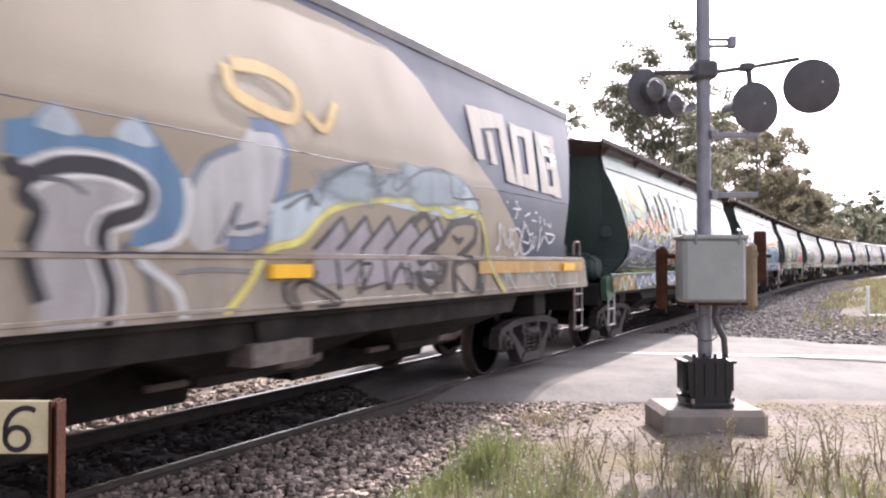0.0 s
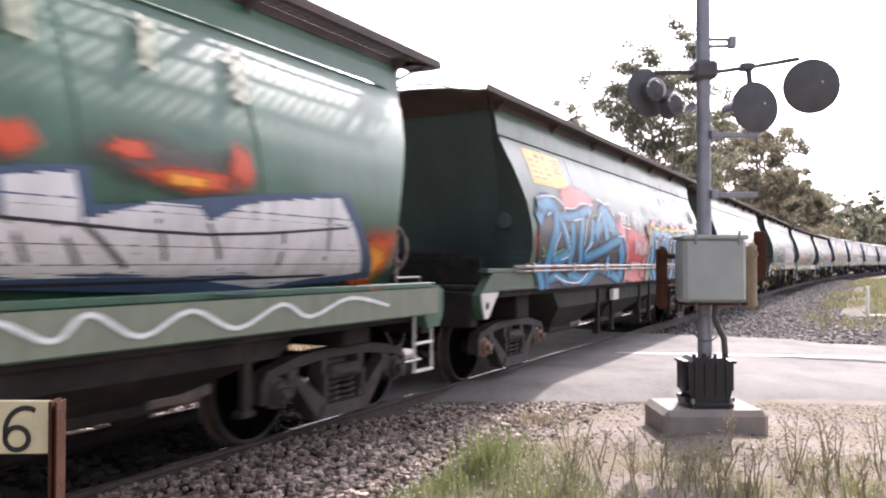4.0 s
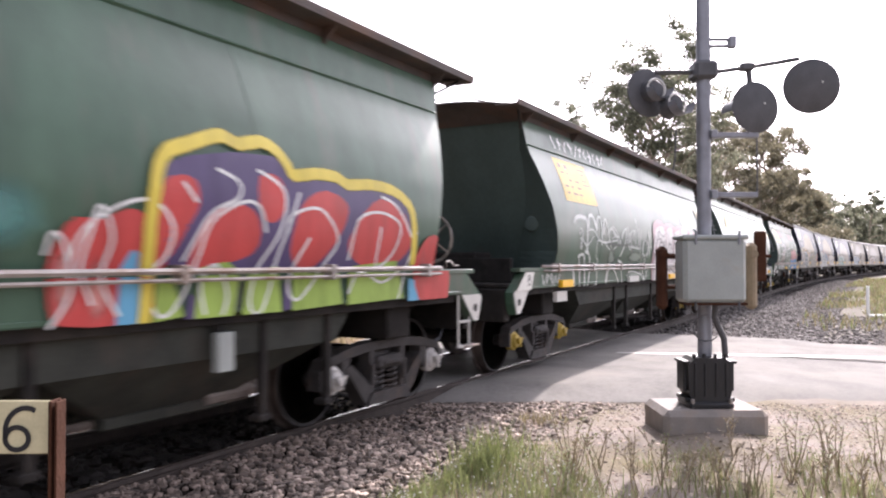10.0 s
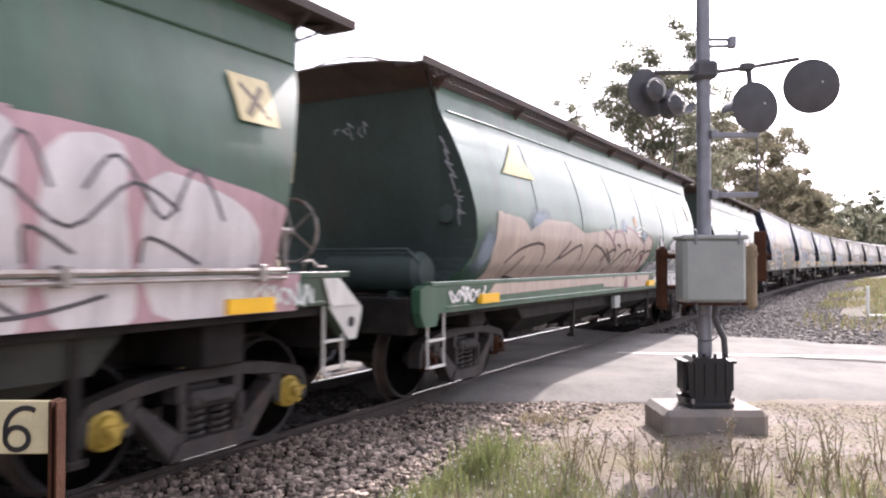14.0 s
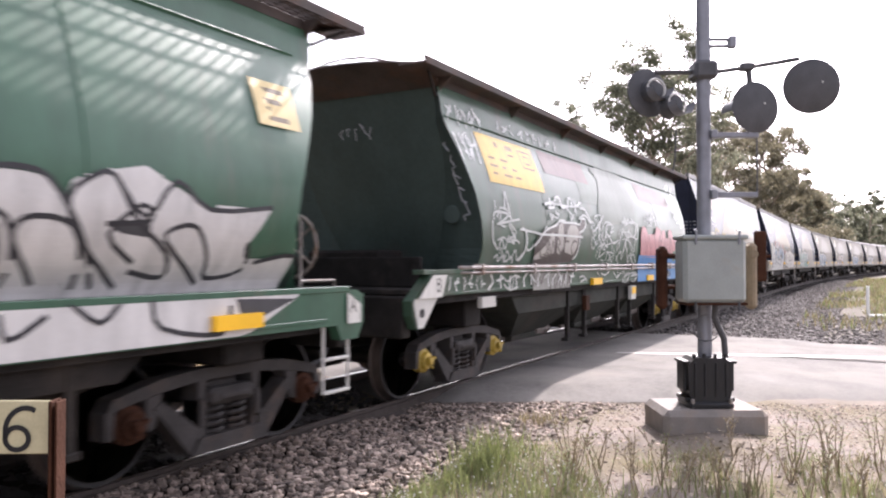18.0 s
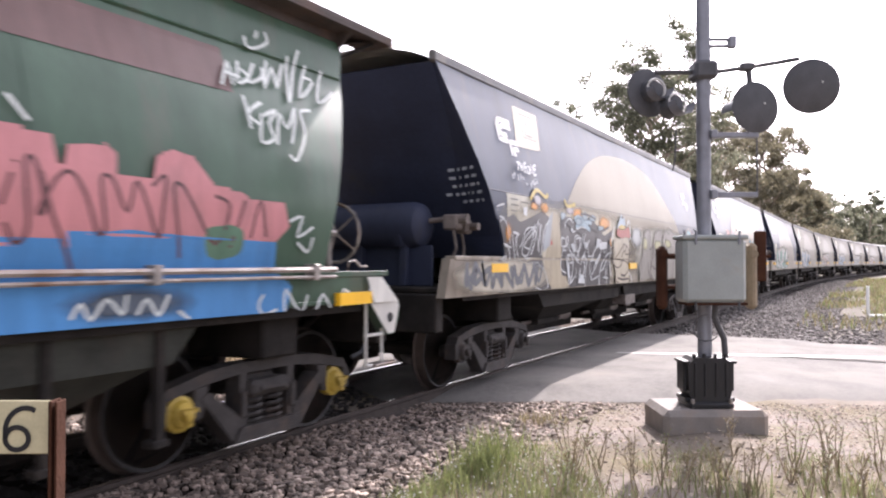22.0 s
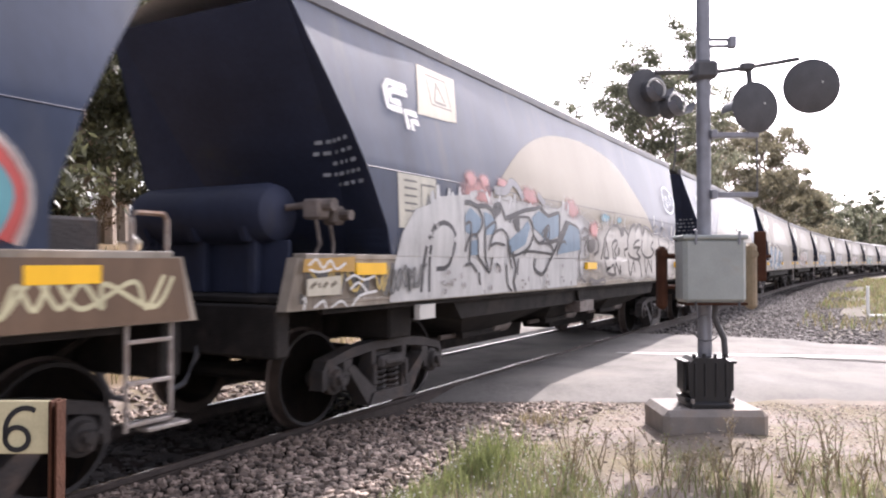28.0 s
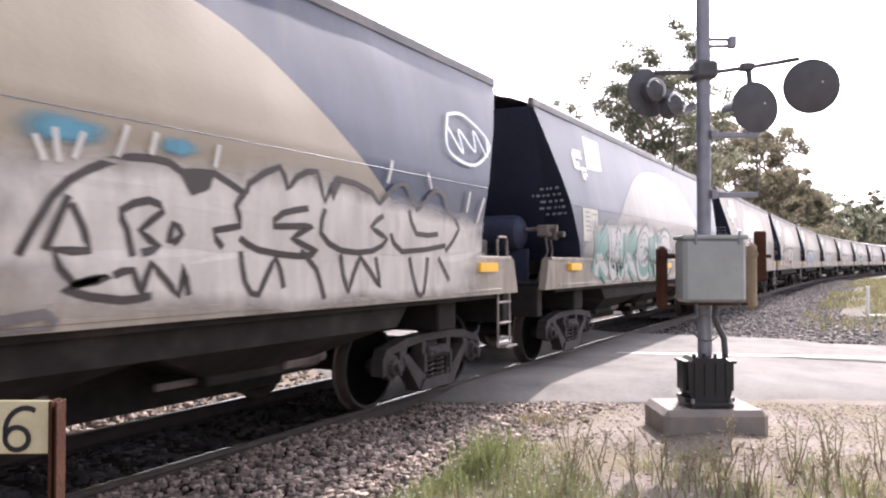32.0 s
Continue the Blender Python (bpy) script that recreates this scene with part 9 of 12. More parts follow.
def cream_letters(a):
    """Pale letters with thin dark outlines and small caps of colour."""
    k = (0.05, 0.042, 0.04)
    for q in ([(7.38, 1.48), (7.56, 1.79), (7.77, 1.95), (8.05, 2.05), (8.32, 2.05), (8.42, 2.00), (8.68, 2.02), (8.95, 1.91), (8.99, 1.98), (9.30, 2.13), (9.38, 1.98), (9.48, 2.07), (9.72, 2.14), (9.81, 1.91), (9.97, 2.11), (10.45, 2.04), (10.56, 1.95), (10.81, 2.12), (11.06, 2.14), (11.19, 1.93), (11.54, 2.14), (11.75, 2.10), (11.82, 1.96), (12.04, 1.79), (11.75, 1.55)], [(7.67, 1.76), (7.78, 1.51), (7.57, 1.51), (7.69, 1.33), (7.90, 1.37), (7.63, 1.30), (7.99, 1.23), (8.19, 1.25)], [(8.06, 1.48), (8.02, 1.63), (7.98, 1.74), (8.17, 1.81), (8.27, 1.75), (8.11, 1.63), (8.25, 1.54), (8.12, 1.50)], [(8.32, 1.56), (8.35, 1.68), (8.42, 1.62), (8.35, 1.56)], [(8.76, 1.54), (8.68, 1.65), (8.91, 1.69), (8.87, 1.82), (8.95, 1.91)], [(8.91, 1.61), (9.09, 1.53), (9.53, 1.49), (9.72, 1.53), (9.43, 1.62), (9.66, 1.72), (9.24, 1.70), (9.33, 1.80), (9.61, 1.85)], [(7.93, 1.37), (8.06, 1.40), (8.12, 1.25), (8.19, 1.44), (8.39, 1.24), (8.43, 1.42), (8.47, 1.24)], [(8.92, 1.52), (8.96, 1.31), (9.09, 1.22), (9.26, 1.48), (9.35, 1.26)], [(9.53, 1.53), (9.72, 1.39), (9.82, 1.16)], [(9.81, 1.86), (9.76, 1.67), (10.02, 1.54), (10.46, 1.54), (10.68, 1.65), (10.44, 1.74), (10.62, 1.85)], [(10.02, 1.51), (10.13, 1.20), (10.29, 1.49), (10.58, 1.23), (10.52, 1.49)], [(10.74, 1.70), (10.94, 1.54), (11.75, 1.61)], [(11.05, 1.92), (11.18, 1.71), (11.59, 1.72)], [(11.07, 1.49), (11.20, 1.17), (11.33, 1.16), (11.40, 1.49)], [(11.61, 1.49), (11.83, 1.26)], [(7.52, 1.51), (7.65, 1.80)], [(6.59, 1.53), (6.56, 1.68), (6.68, 1.80), (6.77, 1.75)], [(7.00, 1.56), (7.20, 1.61), (7.19, 1.78), (7.04, 1.83)], [(6.44, 1.85), (6.52, 1.94), (6.68, 1.92), (6.79, 1.86), (6.56, 1.80), (6.44, 1.80)],):
        a.line(smooth_line(q, 2), 0.045, k)
    a.fill([(8.38, 2.02), (8.68, 2.03), (8.64, 1.91), (8.49, 1.86)], k)
    a.fill(smooth_line([(6.72, 1.75), (7.00, 1.80), (7.05, 1.67), (6.86, 1.58), (6.73, 1.64)], 3, True), k)
    a.fill([(9.86, 2.08), (10.02, 2.09), (9.91, 1.92)], k)
    a.cloud(7.40, 7.89, 2.07, 2.23, (0.08, 0.24, 0.32), 31, 7, 0.2)
    a.cloud(8.25, 8.53, 2.10, 2.21, (0.08, 0.24, 0.32), 32, 7, 0.2)
    a.cloud(6.79, 7.24, 1.82, 2.06, (0.44, 0.16, 0.15), 33, 7, 0.3)
    for q in ([(7.51, 1.97), (7.46, 2.10)], [(7.59, 1.97), (7.57, 2.15)], [(7.68, 2.00), (7.74, 2.15)], [(7.95, 2.04), (8.02, 2.23)], [(8.18, 2.08), (8.22, 2.22)], [(8.68, 2.06), (8.72, 2.21)], [(10.69, 2.14), (10.80, 2.35)], [(11.47, 2.15), (11.42, 2.30)], [(12.21, 1.97), (12.30, 2.19)], [(12.44, 1.86), (12.63, 2.15)],):
        a.line(q, 0.035, (0.52, 0.5, 0.46))
    for q in ([(6.78, 1.13), (6.87, 1.19), (7.15, 1.14), (7.52, 1.18), (7.55, 1.09), (7.25, 1.09), (6.87, 1.11)],):
        a.line(smooth_line(q, 2), 0.05, (0.12, 0.11, 0.11))


def stele(a):
    """A white tombstone shape edged in black and yellow, with an eye."""
    a.fill([(3.79, 1.07), (3.84, 1.42), (3.90, 1.94), (3.92, 2.01), (4.04, 2.05), (4.28, 2.07), (4.46, 2.00), (4.49, 1.80), (4.66, 1.07), (4.58, 1.05)], YEL)
    a.fill([(3.81, 1.07), (3.89, 1.66), (3.94, 1.94), (4.03, 2.00), (4.25, 2.01), (4.39, 1.99), (4.46, 1.75), (4.62, 1.07)], BLK)
    a.fill([(3.85, 1.08), (3.93, 1.87), (3.96, 1.92), (4.03, 1.96), (4.21, 2.00), (4.34, 1.98), (4.41, 1.74), (4.48, 1.36), (4.53, 1.09)], (0.6, 0.59, 0.58))
    for q in ([(3.99, 1.83), (4.18, 1.83)], [(4.03, 1.87), (4.02, 1.80)], [(4.10, 1.87), (4.10, 1.82)], [(3.42, 1.68), (3.84, 1.68), (4.35, 1.65)], [(3.44, 1.50), (3.85, 1.52)], [(3.76, 1.26), (4.34, 1.25)], [(3.95, 1.34), (4.05, 1.14)], [(4.15, 1.16), (4.34, 1.16)], [(4.25, 1.20), (4.25, 1.14)], [(4.15, 1.23), (4.36, 1.25)],):
        a.line(q, 0.035, BLK)
    a.fill(smooth_line([(3.97, 1.49), (4.04, 1.57), (4.22, 1.57), (4.31, 1.51), (4.25, 1.44), (4.06, 1.43)], 3, True), BLK)
    a.fill(smooth_line([(4.02, 1.49), (4.08, 1.53), (4.20, 1.53), (4.25, 1.50), (4.21, 1.46), (4.09, 1.46)], 3, True), (0.6, 0.59, 0.58))
    a.fill([(4.10, 1.46), (4.12, 1.53), (4.20, 1.46)], BLK)
    for q in ([(3.94, 1.56), (4.04, 1.61), (4.22, 1.61), (4.32, 1.55)],):
        a.line(smooth_line(q, 4), 0.03, BLK)



def grey_conse(a):
    """Grey-blue shapes with white line work and lettering CONSE."""
    a.fill([(1.13, 1.57), (1.19, 1.81), (1.21, 1.86), (1.92, 1.83), (2.08, 1.94), (2.33, 1.97), (2.47, 1.89), (2.97, 1.74), (3.34, 1.62), (3.64, 1.77), (4.23, 1.79), (4.72, 1.33), (1.16, 1.19)], (0.1, 0.12, 0.15))
    a.fill([(1.26, 1.81), (1.92, 1.80), (2.43, 1.66), (1.67, 1.51), (1.31, 1.58)], (0.2, 0.23, 0.3))
    a.fill([(2.54, 1.81), (2.97, 1.87), (2.87, 1.61), (2.60, 1.40), (2.39, 1.48)], (0.22, 0.25, 0.32))
    a.fill([(3.18, 1.62), (3.65, 1.72), (4.14, 1.69), (4.30, 1.38), (3.59, 1.34)], (0.2, 0.23, 0.3))
    a.fill([(2.15, 1.91), (2.33, 1.96), (2.37, 1.76), (2.16, 1.71)], (0.04, 0.045, 0.06))
    for q in ([(1.10, 1.90), (1.12, 1.93), (1.18, 1.95), (1.23, 1.88), (1.26, 1.78), (1.17, 1.70)], [(1.19, 1.84), (1.38, 1.68), (1.59, 1.94), (1.74, 2.01), (1.75, 1.91), (1.60, 1.69), (1.58, 1.37)], [(1.17, 1.74), (1.45, 1.75), (1.81, 1.73), (2.42, 1.68), (3.48, 1.67), (4.79, 1.73)], [(1.86, 1.81), (2.14, 1.96), (2.36, 2.00), (2.47, 1.85), (2.74, 1.86), (2.96, 2.01), (3.08, 1.93), (3.21, 1.78), (3.45, 1.97), (3.63, 2.01), (3.73, 1.82), (4.12, 2.02), (4.33, 1.90), (4.23, 1.74)], [(4.49, 1.33), (4.34, 1.75), (4.78, 1.90)], [(4.33, 1.90), (4.49, 1.65), (4.73, 1.87)], [(1.25, 1.32), (1.26, 1.47), (1.38, 1.51)], [(1.33, 1.63), (1.45, 1.51), (1.48, 1.61)], [(1.70, 1.57), (1.67, 1.51), (1.75, 1.44), (1.89, 1.44)], [(1.87, 1.55), (1.94, 1.44), (2.10, 1.46), (2.07, 1.55), (1.90, 1.55)], [(2.24, 1.44), (2.22, 1.56), (2.43, 1.44), (2.37, 1.58)], [(2.54, 1.56), (2.43, 1.52), (2.61, 1.46), (2.51, 1.42)], [(2.80, 1.61), (2.82, 1.35), (3.07, 1.53)], [(3.18, 1.53), (3.23, 1.44), (3.35, 1.44)], [(3.39, 1.53), (3.48, 1.44), (3.58, 1.46), (3.46, 1.55)], [(3.75, 1.44), (3.68, 1.56), (3.95, 1.46), (3.90, 1.58)], [(1.66, 1.38), (2.50, 1.35), (3.25, 1.34), (4.41, 1.38)], [(1.51, 1.30), (2.46, 1.29), (4.07, 1.28), (5.36, 1.26)],):
        a.line(smooth_line(q, 3), 0.024, (0.62, 0.62, 0.61))



def ragged_blue(a):
    """Blue blocks with heavy black edges on pale silver."""
    k, b, r = (0.028, 0.028, 0.032), (0.15, 0.225, 0.30), (0.40, 0.18, 0.17)
    a.fill([(1.34, 1.07), (1.42, 1.39), (1.54, 1.71), (1.77, 1.94), (2.03, 2.00), (2.20, 2.09), (3.04, 2.18), (3.04, 1.08)], (0.43, 0.43, 0.42))
    for q in ([(2.04, 1.16), (2.08, 1.69), (2.31, 1.84), (2.55, 1.73), (2.44, 1.42), (2.18, 1.38)], [(1.89, 1.16), (1.98, 1.58), (2.14, 1.81)],):
        a.line(smooth_line(q, 3), 0.045, k)
    a.fill([(2.77, 2.07), (2.90, 2.16), (3.02, 2.22), (3.24, 2.24), (3.46, 2.16), (3.68, 2.18), (3.91, 2.22), (4.19, 2.17), (4.43, 2.11), (4.69, 2.17), (5.02, 2.14), (5.50, 2.16), (5.88, 2.31), (6.26, 2.00), (6.27, 1.11), (2.78, 1.09)], (0.43, 0.43, 0.42))
    a.cloud(2.82, 3.13, 2.24, 2.44, r, 140, 7, 0.25)
    a.cloud(3.17, 3.42, 2.27, 2.43, r, 141, 7, 0.25)
    a.cloud(3.02, 3.44, 2.10, 2.23, r, 142, 7, 0.25)
    a.cloud(3.63, 3.96, 2.30, 2.43, r, 143, 7, 0.25)
    a.cloud(4.27, 4.79, 2.16, 2.39, r, 144, 7, 0.25)
    a.cloud(5.80, 6.34, 2.06, 2.35, r, 145, 7, 0.25)
    for q in ([(3.52, 2.26), (3.84, 2.28), (4.04, 2.40), (4.21, 2.34), (4.31, 2.21)], [(4.79, 2.31), (5.02, 2.19)],):
        a.line(smooth_line(q, 4), 0.1, (0.24, 0.235, 0.24))
    for q in ([(3.61, 2.11), (3.68, 2.20)], [(3.90, 2.05), (3.98, 2.22)], [(4.05, 2.06), (4.08, 2.26)], [(4.43, 2.11), (4.56, 2.17)], [(5.62, 2.06), (5.72, 2.29)], [(5.86, 2.12), (5.90, 2.27)], [(3.38, 2.11), (3.30, 2.22)], [(2.97, 2.13), (2.90, 2.18)],):
        a.line(q, 0.06, (0.5, 0.5, 0.49))
    a.fill([(2.77, 1.94), (2.90, 2.03), (3.07, 1.96), (3.16, 1.91), (3.11, 1.82), (2.99, 1.70), (2.90, 1.74), (2.77, 1.75)], b)
    a.fill([(3.22, 2.00), (3.38, 1.99), (3.49, 1.92), (3.49, 1.75), (3.24, 1.74), (3.24, 1.81)], b)
    a.fill([(4.56, 2.00), (4.78, 2.10), (5.07, 2.05), (5.50, 2.12), (5.49, 1.81), (5.38, 1.77), (5.02, 1.72), (4.78, 1.83), (4.64, 1.86)], b)
    a.fill([(3.87, 1.70), (4.27, 1.86), (4.43, 1.96), (4.51, 1.88), (4.35, 1.66), (3.91, 1.54)], b)
    a.fill([(5.67, 1.82), (5.92, 2.00), (6.33, 1.91), (6.37, 1.62), (5.45, 1.55)], b)
    a.fill([(2.88, 1.67), (3.07, 1.69), (3.06, 1.52), (2.89, 1.52)], b)
    a.fill([(3.48, 2.06), (3.66, 2.11), (3.67, 2.02), (3.55, 1.95), (3.49, 1.95)], k)
    a.fill([(3.97, 1.95), (4.19, 1.98), (4.19, 1.80), (4.08, 1.82)], k)
    a.fill([(5.80, 2.02), (5.96, 2.02), (5.61, 1.71), (5.45, 1.56), (5.50, 1.70)], k)
    a.fill([(5.02, 1.91), (5.12, 1.90), (5.06, 1.77), (4.92, 1.79)], k)
    for q in ([(2.77, 2.07), (2.90, 2.08), (3.07, 2.05), (3.30, 2.07), (3.46, 2.01), (3.49, 1.93), (3.52, 2.01), (3.48, 2.05), (3.52, 2.09), (3.66, 2.11), (3.77, 1.98)], [(3.77, 1.95), (4.04, 2.01), (4.35, 2.08), (4.69, 2.12), (4.83, 2.15), (5.12, 2.05), (5.50, 2.12), (5.53, 1.95), (5.46, 1.75), (5.06, 1.72), (5.01, 1.81)], [(4.70, 1.49), (4.67, 1.37), (4.83, 1.30), (5.03, 1.33), (5.49, 1.74), (5.80, 2.02)], [(3.98, 1.57), (4.09, 1.37), (4.02, 1.21), (4.09, 1.10)],):
        a.line(smooth_line(q, 2), 0.05, k)
    for q in ([(3.07, 2.05), (3.18, 1.92), (3.14, 1.82), (2.99, 1.72)], [(2.77, 1.84), (2.86, 1.87), (2.90, 1.83), (2.88, 1.61), (2.88, 1.45)], [(2.77, 1.56), (2.86, 1.71), (3.04, 1.73), (3.07, 1.52), (3.20, 1.43), (3.36, 1.33), (3.44, 1.50)], [(3.24, 1.81), (3.24, 1.57), (3.33, 1.36)], [(3.24, 1.81), (3.49, 1.90), (3.52, 1.83), (3.46, 1.78)], [(3.33, 1.58), (3.43, 1.75), (3.67, 1.82), (3.83, 1.75), (3.87, 1.59), (3.98, 1.37)], [(3.35, 1.62), (3.52, 1.66), (3.77, 1.64)], [(3.90, 1.91), (3.97, 1.97), (4.35, 2.00), (4.51, 1.97), (4.60, 1.79), (4.43, 1.61), (3.98, 1.52), (3.91, 1.64)], [(4.32, 1.52), (4.43, 1.58), (5.07, 1.56), (5.28, 1.56), (5.22, 1.66), (5.02, 1.69), (4.78, 1.68)], [(4.87, 1.81), (5.07, 1.92), (5.14, 1.90), (5.11, 1.75), (4.92, 1.79)], [(5.80, 2.00), (6.29, 1.93), (6.40, 1.66), (6.34, 1.54), (6.41, 1.26), (6.64, 1.14)], [(5.45, 1.53), (5.44, 1.60), (5.55, 1.70), (5.73, 1.73), (5.76, 1.68)], [(4.60, 1.79), (4.78, 1.69), (4.97, 1.73)], [(4.16, 1.49), (4.13, 1.29)], [(3.13, 1.20), (3.10, 1.34)], [(3.53, 1.43), (3.65, 1.38), (3.62, 1.33)], [(2.78, 1.41), (2.91, 1.43), (3.05, 1.34)], [(3.81, 1.43), (3.85, 1.19), (3.98, 1.10)],):
        a.line(smooth_line(q, 3), 0.034, k)



def beige_letters(a):
    """Beige angular letters with maroon shadows and dark brush lines."""
    be, br, dk = (0.43, 0.345, 0.29), (0.15, 0.055, 0.07), (0.07, 0.048, 0.042)
    a.cloud(5.93, 6.21, 1.81, 2.06, (0.17, 0.22, 0.27), 150, 7, 0.2)
    a.cloud(6.64, 6.99, 1.94, 2.19, (0.17, 0.22, 0.27), 151, 7, 0.2)
    a.cloud(7.99, 8.37, 1.83, 2.03, (0.17, 0.22, 0.27), 152, 7, 0.2)
    a.cloud(2.63, 3.37, 1.76, 2.12, (0.17, 0.22, 0.27), 160, 7, 0.2)
    a.cloud(1.26, 1.68, 1.30, 1.83, (0.17, 0.22, 0.27), 161, 7, 0.2)
    a.cloud(7.45, 7.63, 2.06, 2.28, (0.4, 0.2, 0.06), 170, 7, 0.2)
    a.fill([(5.61, 1.93), (5.90, 1.94), (6.03, 1.85), (6.14, 1.79), (6.21, 1.93), (6.41, 1.95), (6.70, 1.96), (6.92, 1.73), (6.97, 1.71), (6.95, 2.07), (7.11, 2.09), (7.42, 2.00), (7.79, 1.91), (8.15, 1.80), (8.26, 1.89), (8.49, 1.97), (8.74, 1.90), (8.74, 1.79), (8.42, 1.11), (8.15, 0.99), (5.64, 1.05)], be)
    a.fill([(1.68, 2.03), (2.42, 1.97), (2.64, 1.84), (3.19, 2.01), (4.09, 2.01), (4.69, 1.87), (6.07, 1.98), (6.90, 1.95), (7.84, 1.98), (7.96, 1.13), (1.41, 1.07), (1.77, 1.30), (1.62, 1.59)], be)
    a.fill([(6.96, 1.68), (6.97, 1.54), (7.01, 0.95), (6.71, 0.98), (6.98, 1.31)], br)
    a.fill([(7.52, 1.49), (7.63, 1.49), (7.60, 1.12), (7.51, 1.12)], br)
    a.fill([(7.94, 1.59), (8.18, 1.59), (8.35, 1.28)], br)
    a.fill([(6.55, 1.43), (6.59, 1.44), (6.47, 1.20), (6.41, 1.21)], br)
    a.fill([(5.79, 1.50), (5.85, 1.50), (5.87, 1.27), (5.83, 1.27)], br)
    for q in ([(5.61, 1.95), (5.69, 1.93), (5.90, 1.87), (6.08, 1.78), (6.25, 1.69), (6.29, 1.65)], [(6.12, 1.79), (6.20, 1.95), (6.67, 1.97), (6.96, 1.69), (6.94, 1.32)], [(6.95, 2.07), (7.51, 1.98), (8.15, 1.78), (8.32, 1.28)], [(8.43, 1.97), (8.74, 1.86), (8.48, 1.14)],):
        a.line(q, 0.045, br)
    for q in ([(5.68, 1.44), (5.78, 1.54), (5.98, 1.60), (6.18, 1.65), (6.33, 1.63), (6.32, 1.55), (6.28, 1.31), (6.18, 1.33)], [(6.34, 1.38), (6.52, 1.48), (6.84, 1.62), (7.12, 1.66), (7.28, 1.60), (7.29, 1.28)], [(7.38, 1.27), (7.49, 1.55), (7.66, 1.71)], [(7.63, 1.46), (7.93, 1.62), (8.23, 1.66)], [(8.15, 1.59), (8.40, 1.65), (8.67, 1.66)], [(6.14, 1.21), (6.22, 1.20)], [(6.36, 1.73), (6.51, 1.72), (6.55, 1.68)],):
        a.line(smooth_line(q, 3), 0.045, dk)
    for q in ([(2.09, 1.43), (2.40, 1.61), (3.11, 1.67), (3.20, 1.28)], [(2.30, 1.20), (2.57, 1.52)], [(3.57, 1.37), (4.11, 1.74), (3.78, 1.48), (4.55, 1.70), (4.68, 1.37)], [(4.99, 1.31), (5.19, 1.71), (6.29, 1.42), (5.76, 1.66)],):
        a.line(smooth_line(q, 3), 0.04, dk)
    for q in ([(7.56, 2.04), (7.90, 2.09), (8.21, 2.04)], [(7.60, 1.98), (7.99, 2.02)], [(7.65, 1.93), (8.04, 1.92)],):
        a.line(smooth_line(q, 3), 0.022, (0.5, 0.5, 0.45))


def front_tags(a):
    """White tags and a looping tail near the front end."""
    g = (0.54, 0.56, 0.54)
    a.fill(smooth_line([(5.91, 2.98), (7.30, 3.04), (7.75, 2.85), (7.72, 2.31), (5.98, 2.03), (5.56, 2.25), (6.07, 2.77)], 3, True), (0.105, 0.135, 0.1))
    for q in ([(1.31, 2.87), (1.30, 2.74), (1.43, 2.87), (1.37, 2.82)], [(1.49, 2.90), (1.47, 2.75), (1.63, 2.78), (1.68, 2.92)], [(1.44, 2.68), (1.49, 2.70), (1.43, 2.61)], [(1.44, 3.15), (1.46, 3.03), (1.56, 3.15), (1.59, 3.03)], [(1.70, 3.16), (1.65, 3.02), (1.83, 3.13), (1.80, 3.22)], [(1.66, 1.92), (1.71, 2.01), (2.03, 2.01), (2.17, 1.94)], [(1.73, 2.14), (1.74, 2.01)], [(1.98, 2.07), (2.05, 2.27), (2.08, 2.01)], [(1.63, 1.91), (1.64, 1.70), (1.71, 1.65)], [(1.66, 1.67), (1.79, 1.59), (1.87, 1.71), (1.98, 1.59), (2.07, 1.75), (2.21, 1.66), (2.23, 1.76)], [(1.72, 1.49), (1.80, 1.53), (1.84, 1.45), (1.95, 1.53), (2.00, 1.43)], [(2.02, 1.53), (2.04, 1.45), (2.21, 1.51), (2.23, 1.43)], [(2.06, 1.88), (2.26, 1.73)], [(2.45, 1.86), (2.56, 1.83), (2.63, 1.67), (2.49, 1.50), (2.38, 1.47), (2.58, 1.60), (2.59, 1.85)], [(2.64, 1.61), (2.76, 1.61), (3.28, 1.92)], [(2.39, 1.84), (2.62, 1.83), (3.21, 1.80)],):
        a.line(smooth_line(q, 3), 0.026, g)


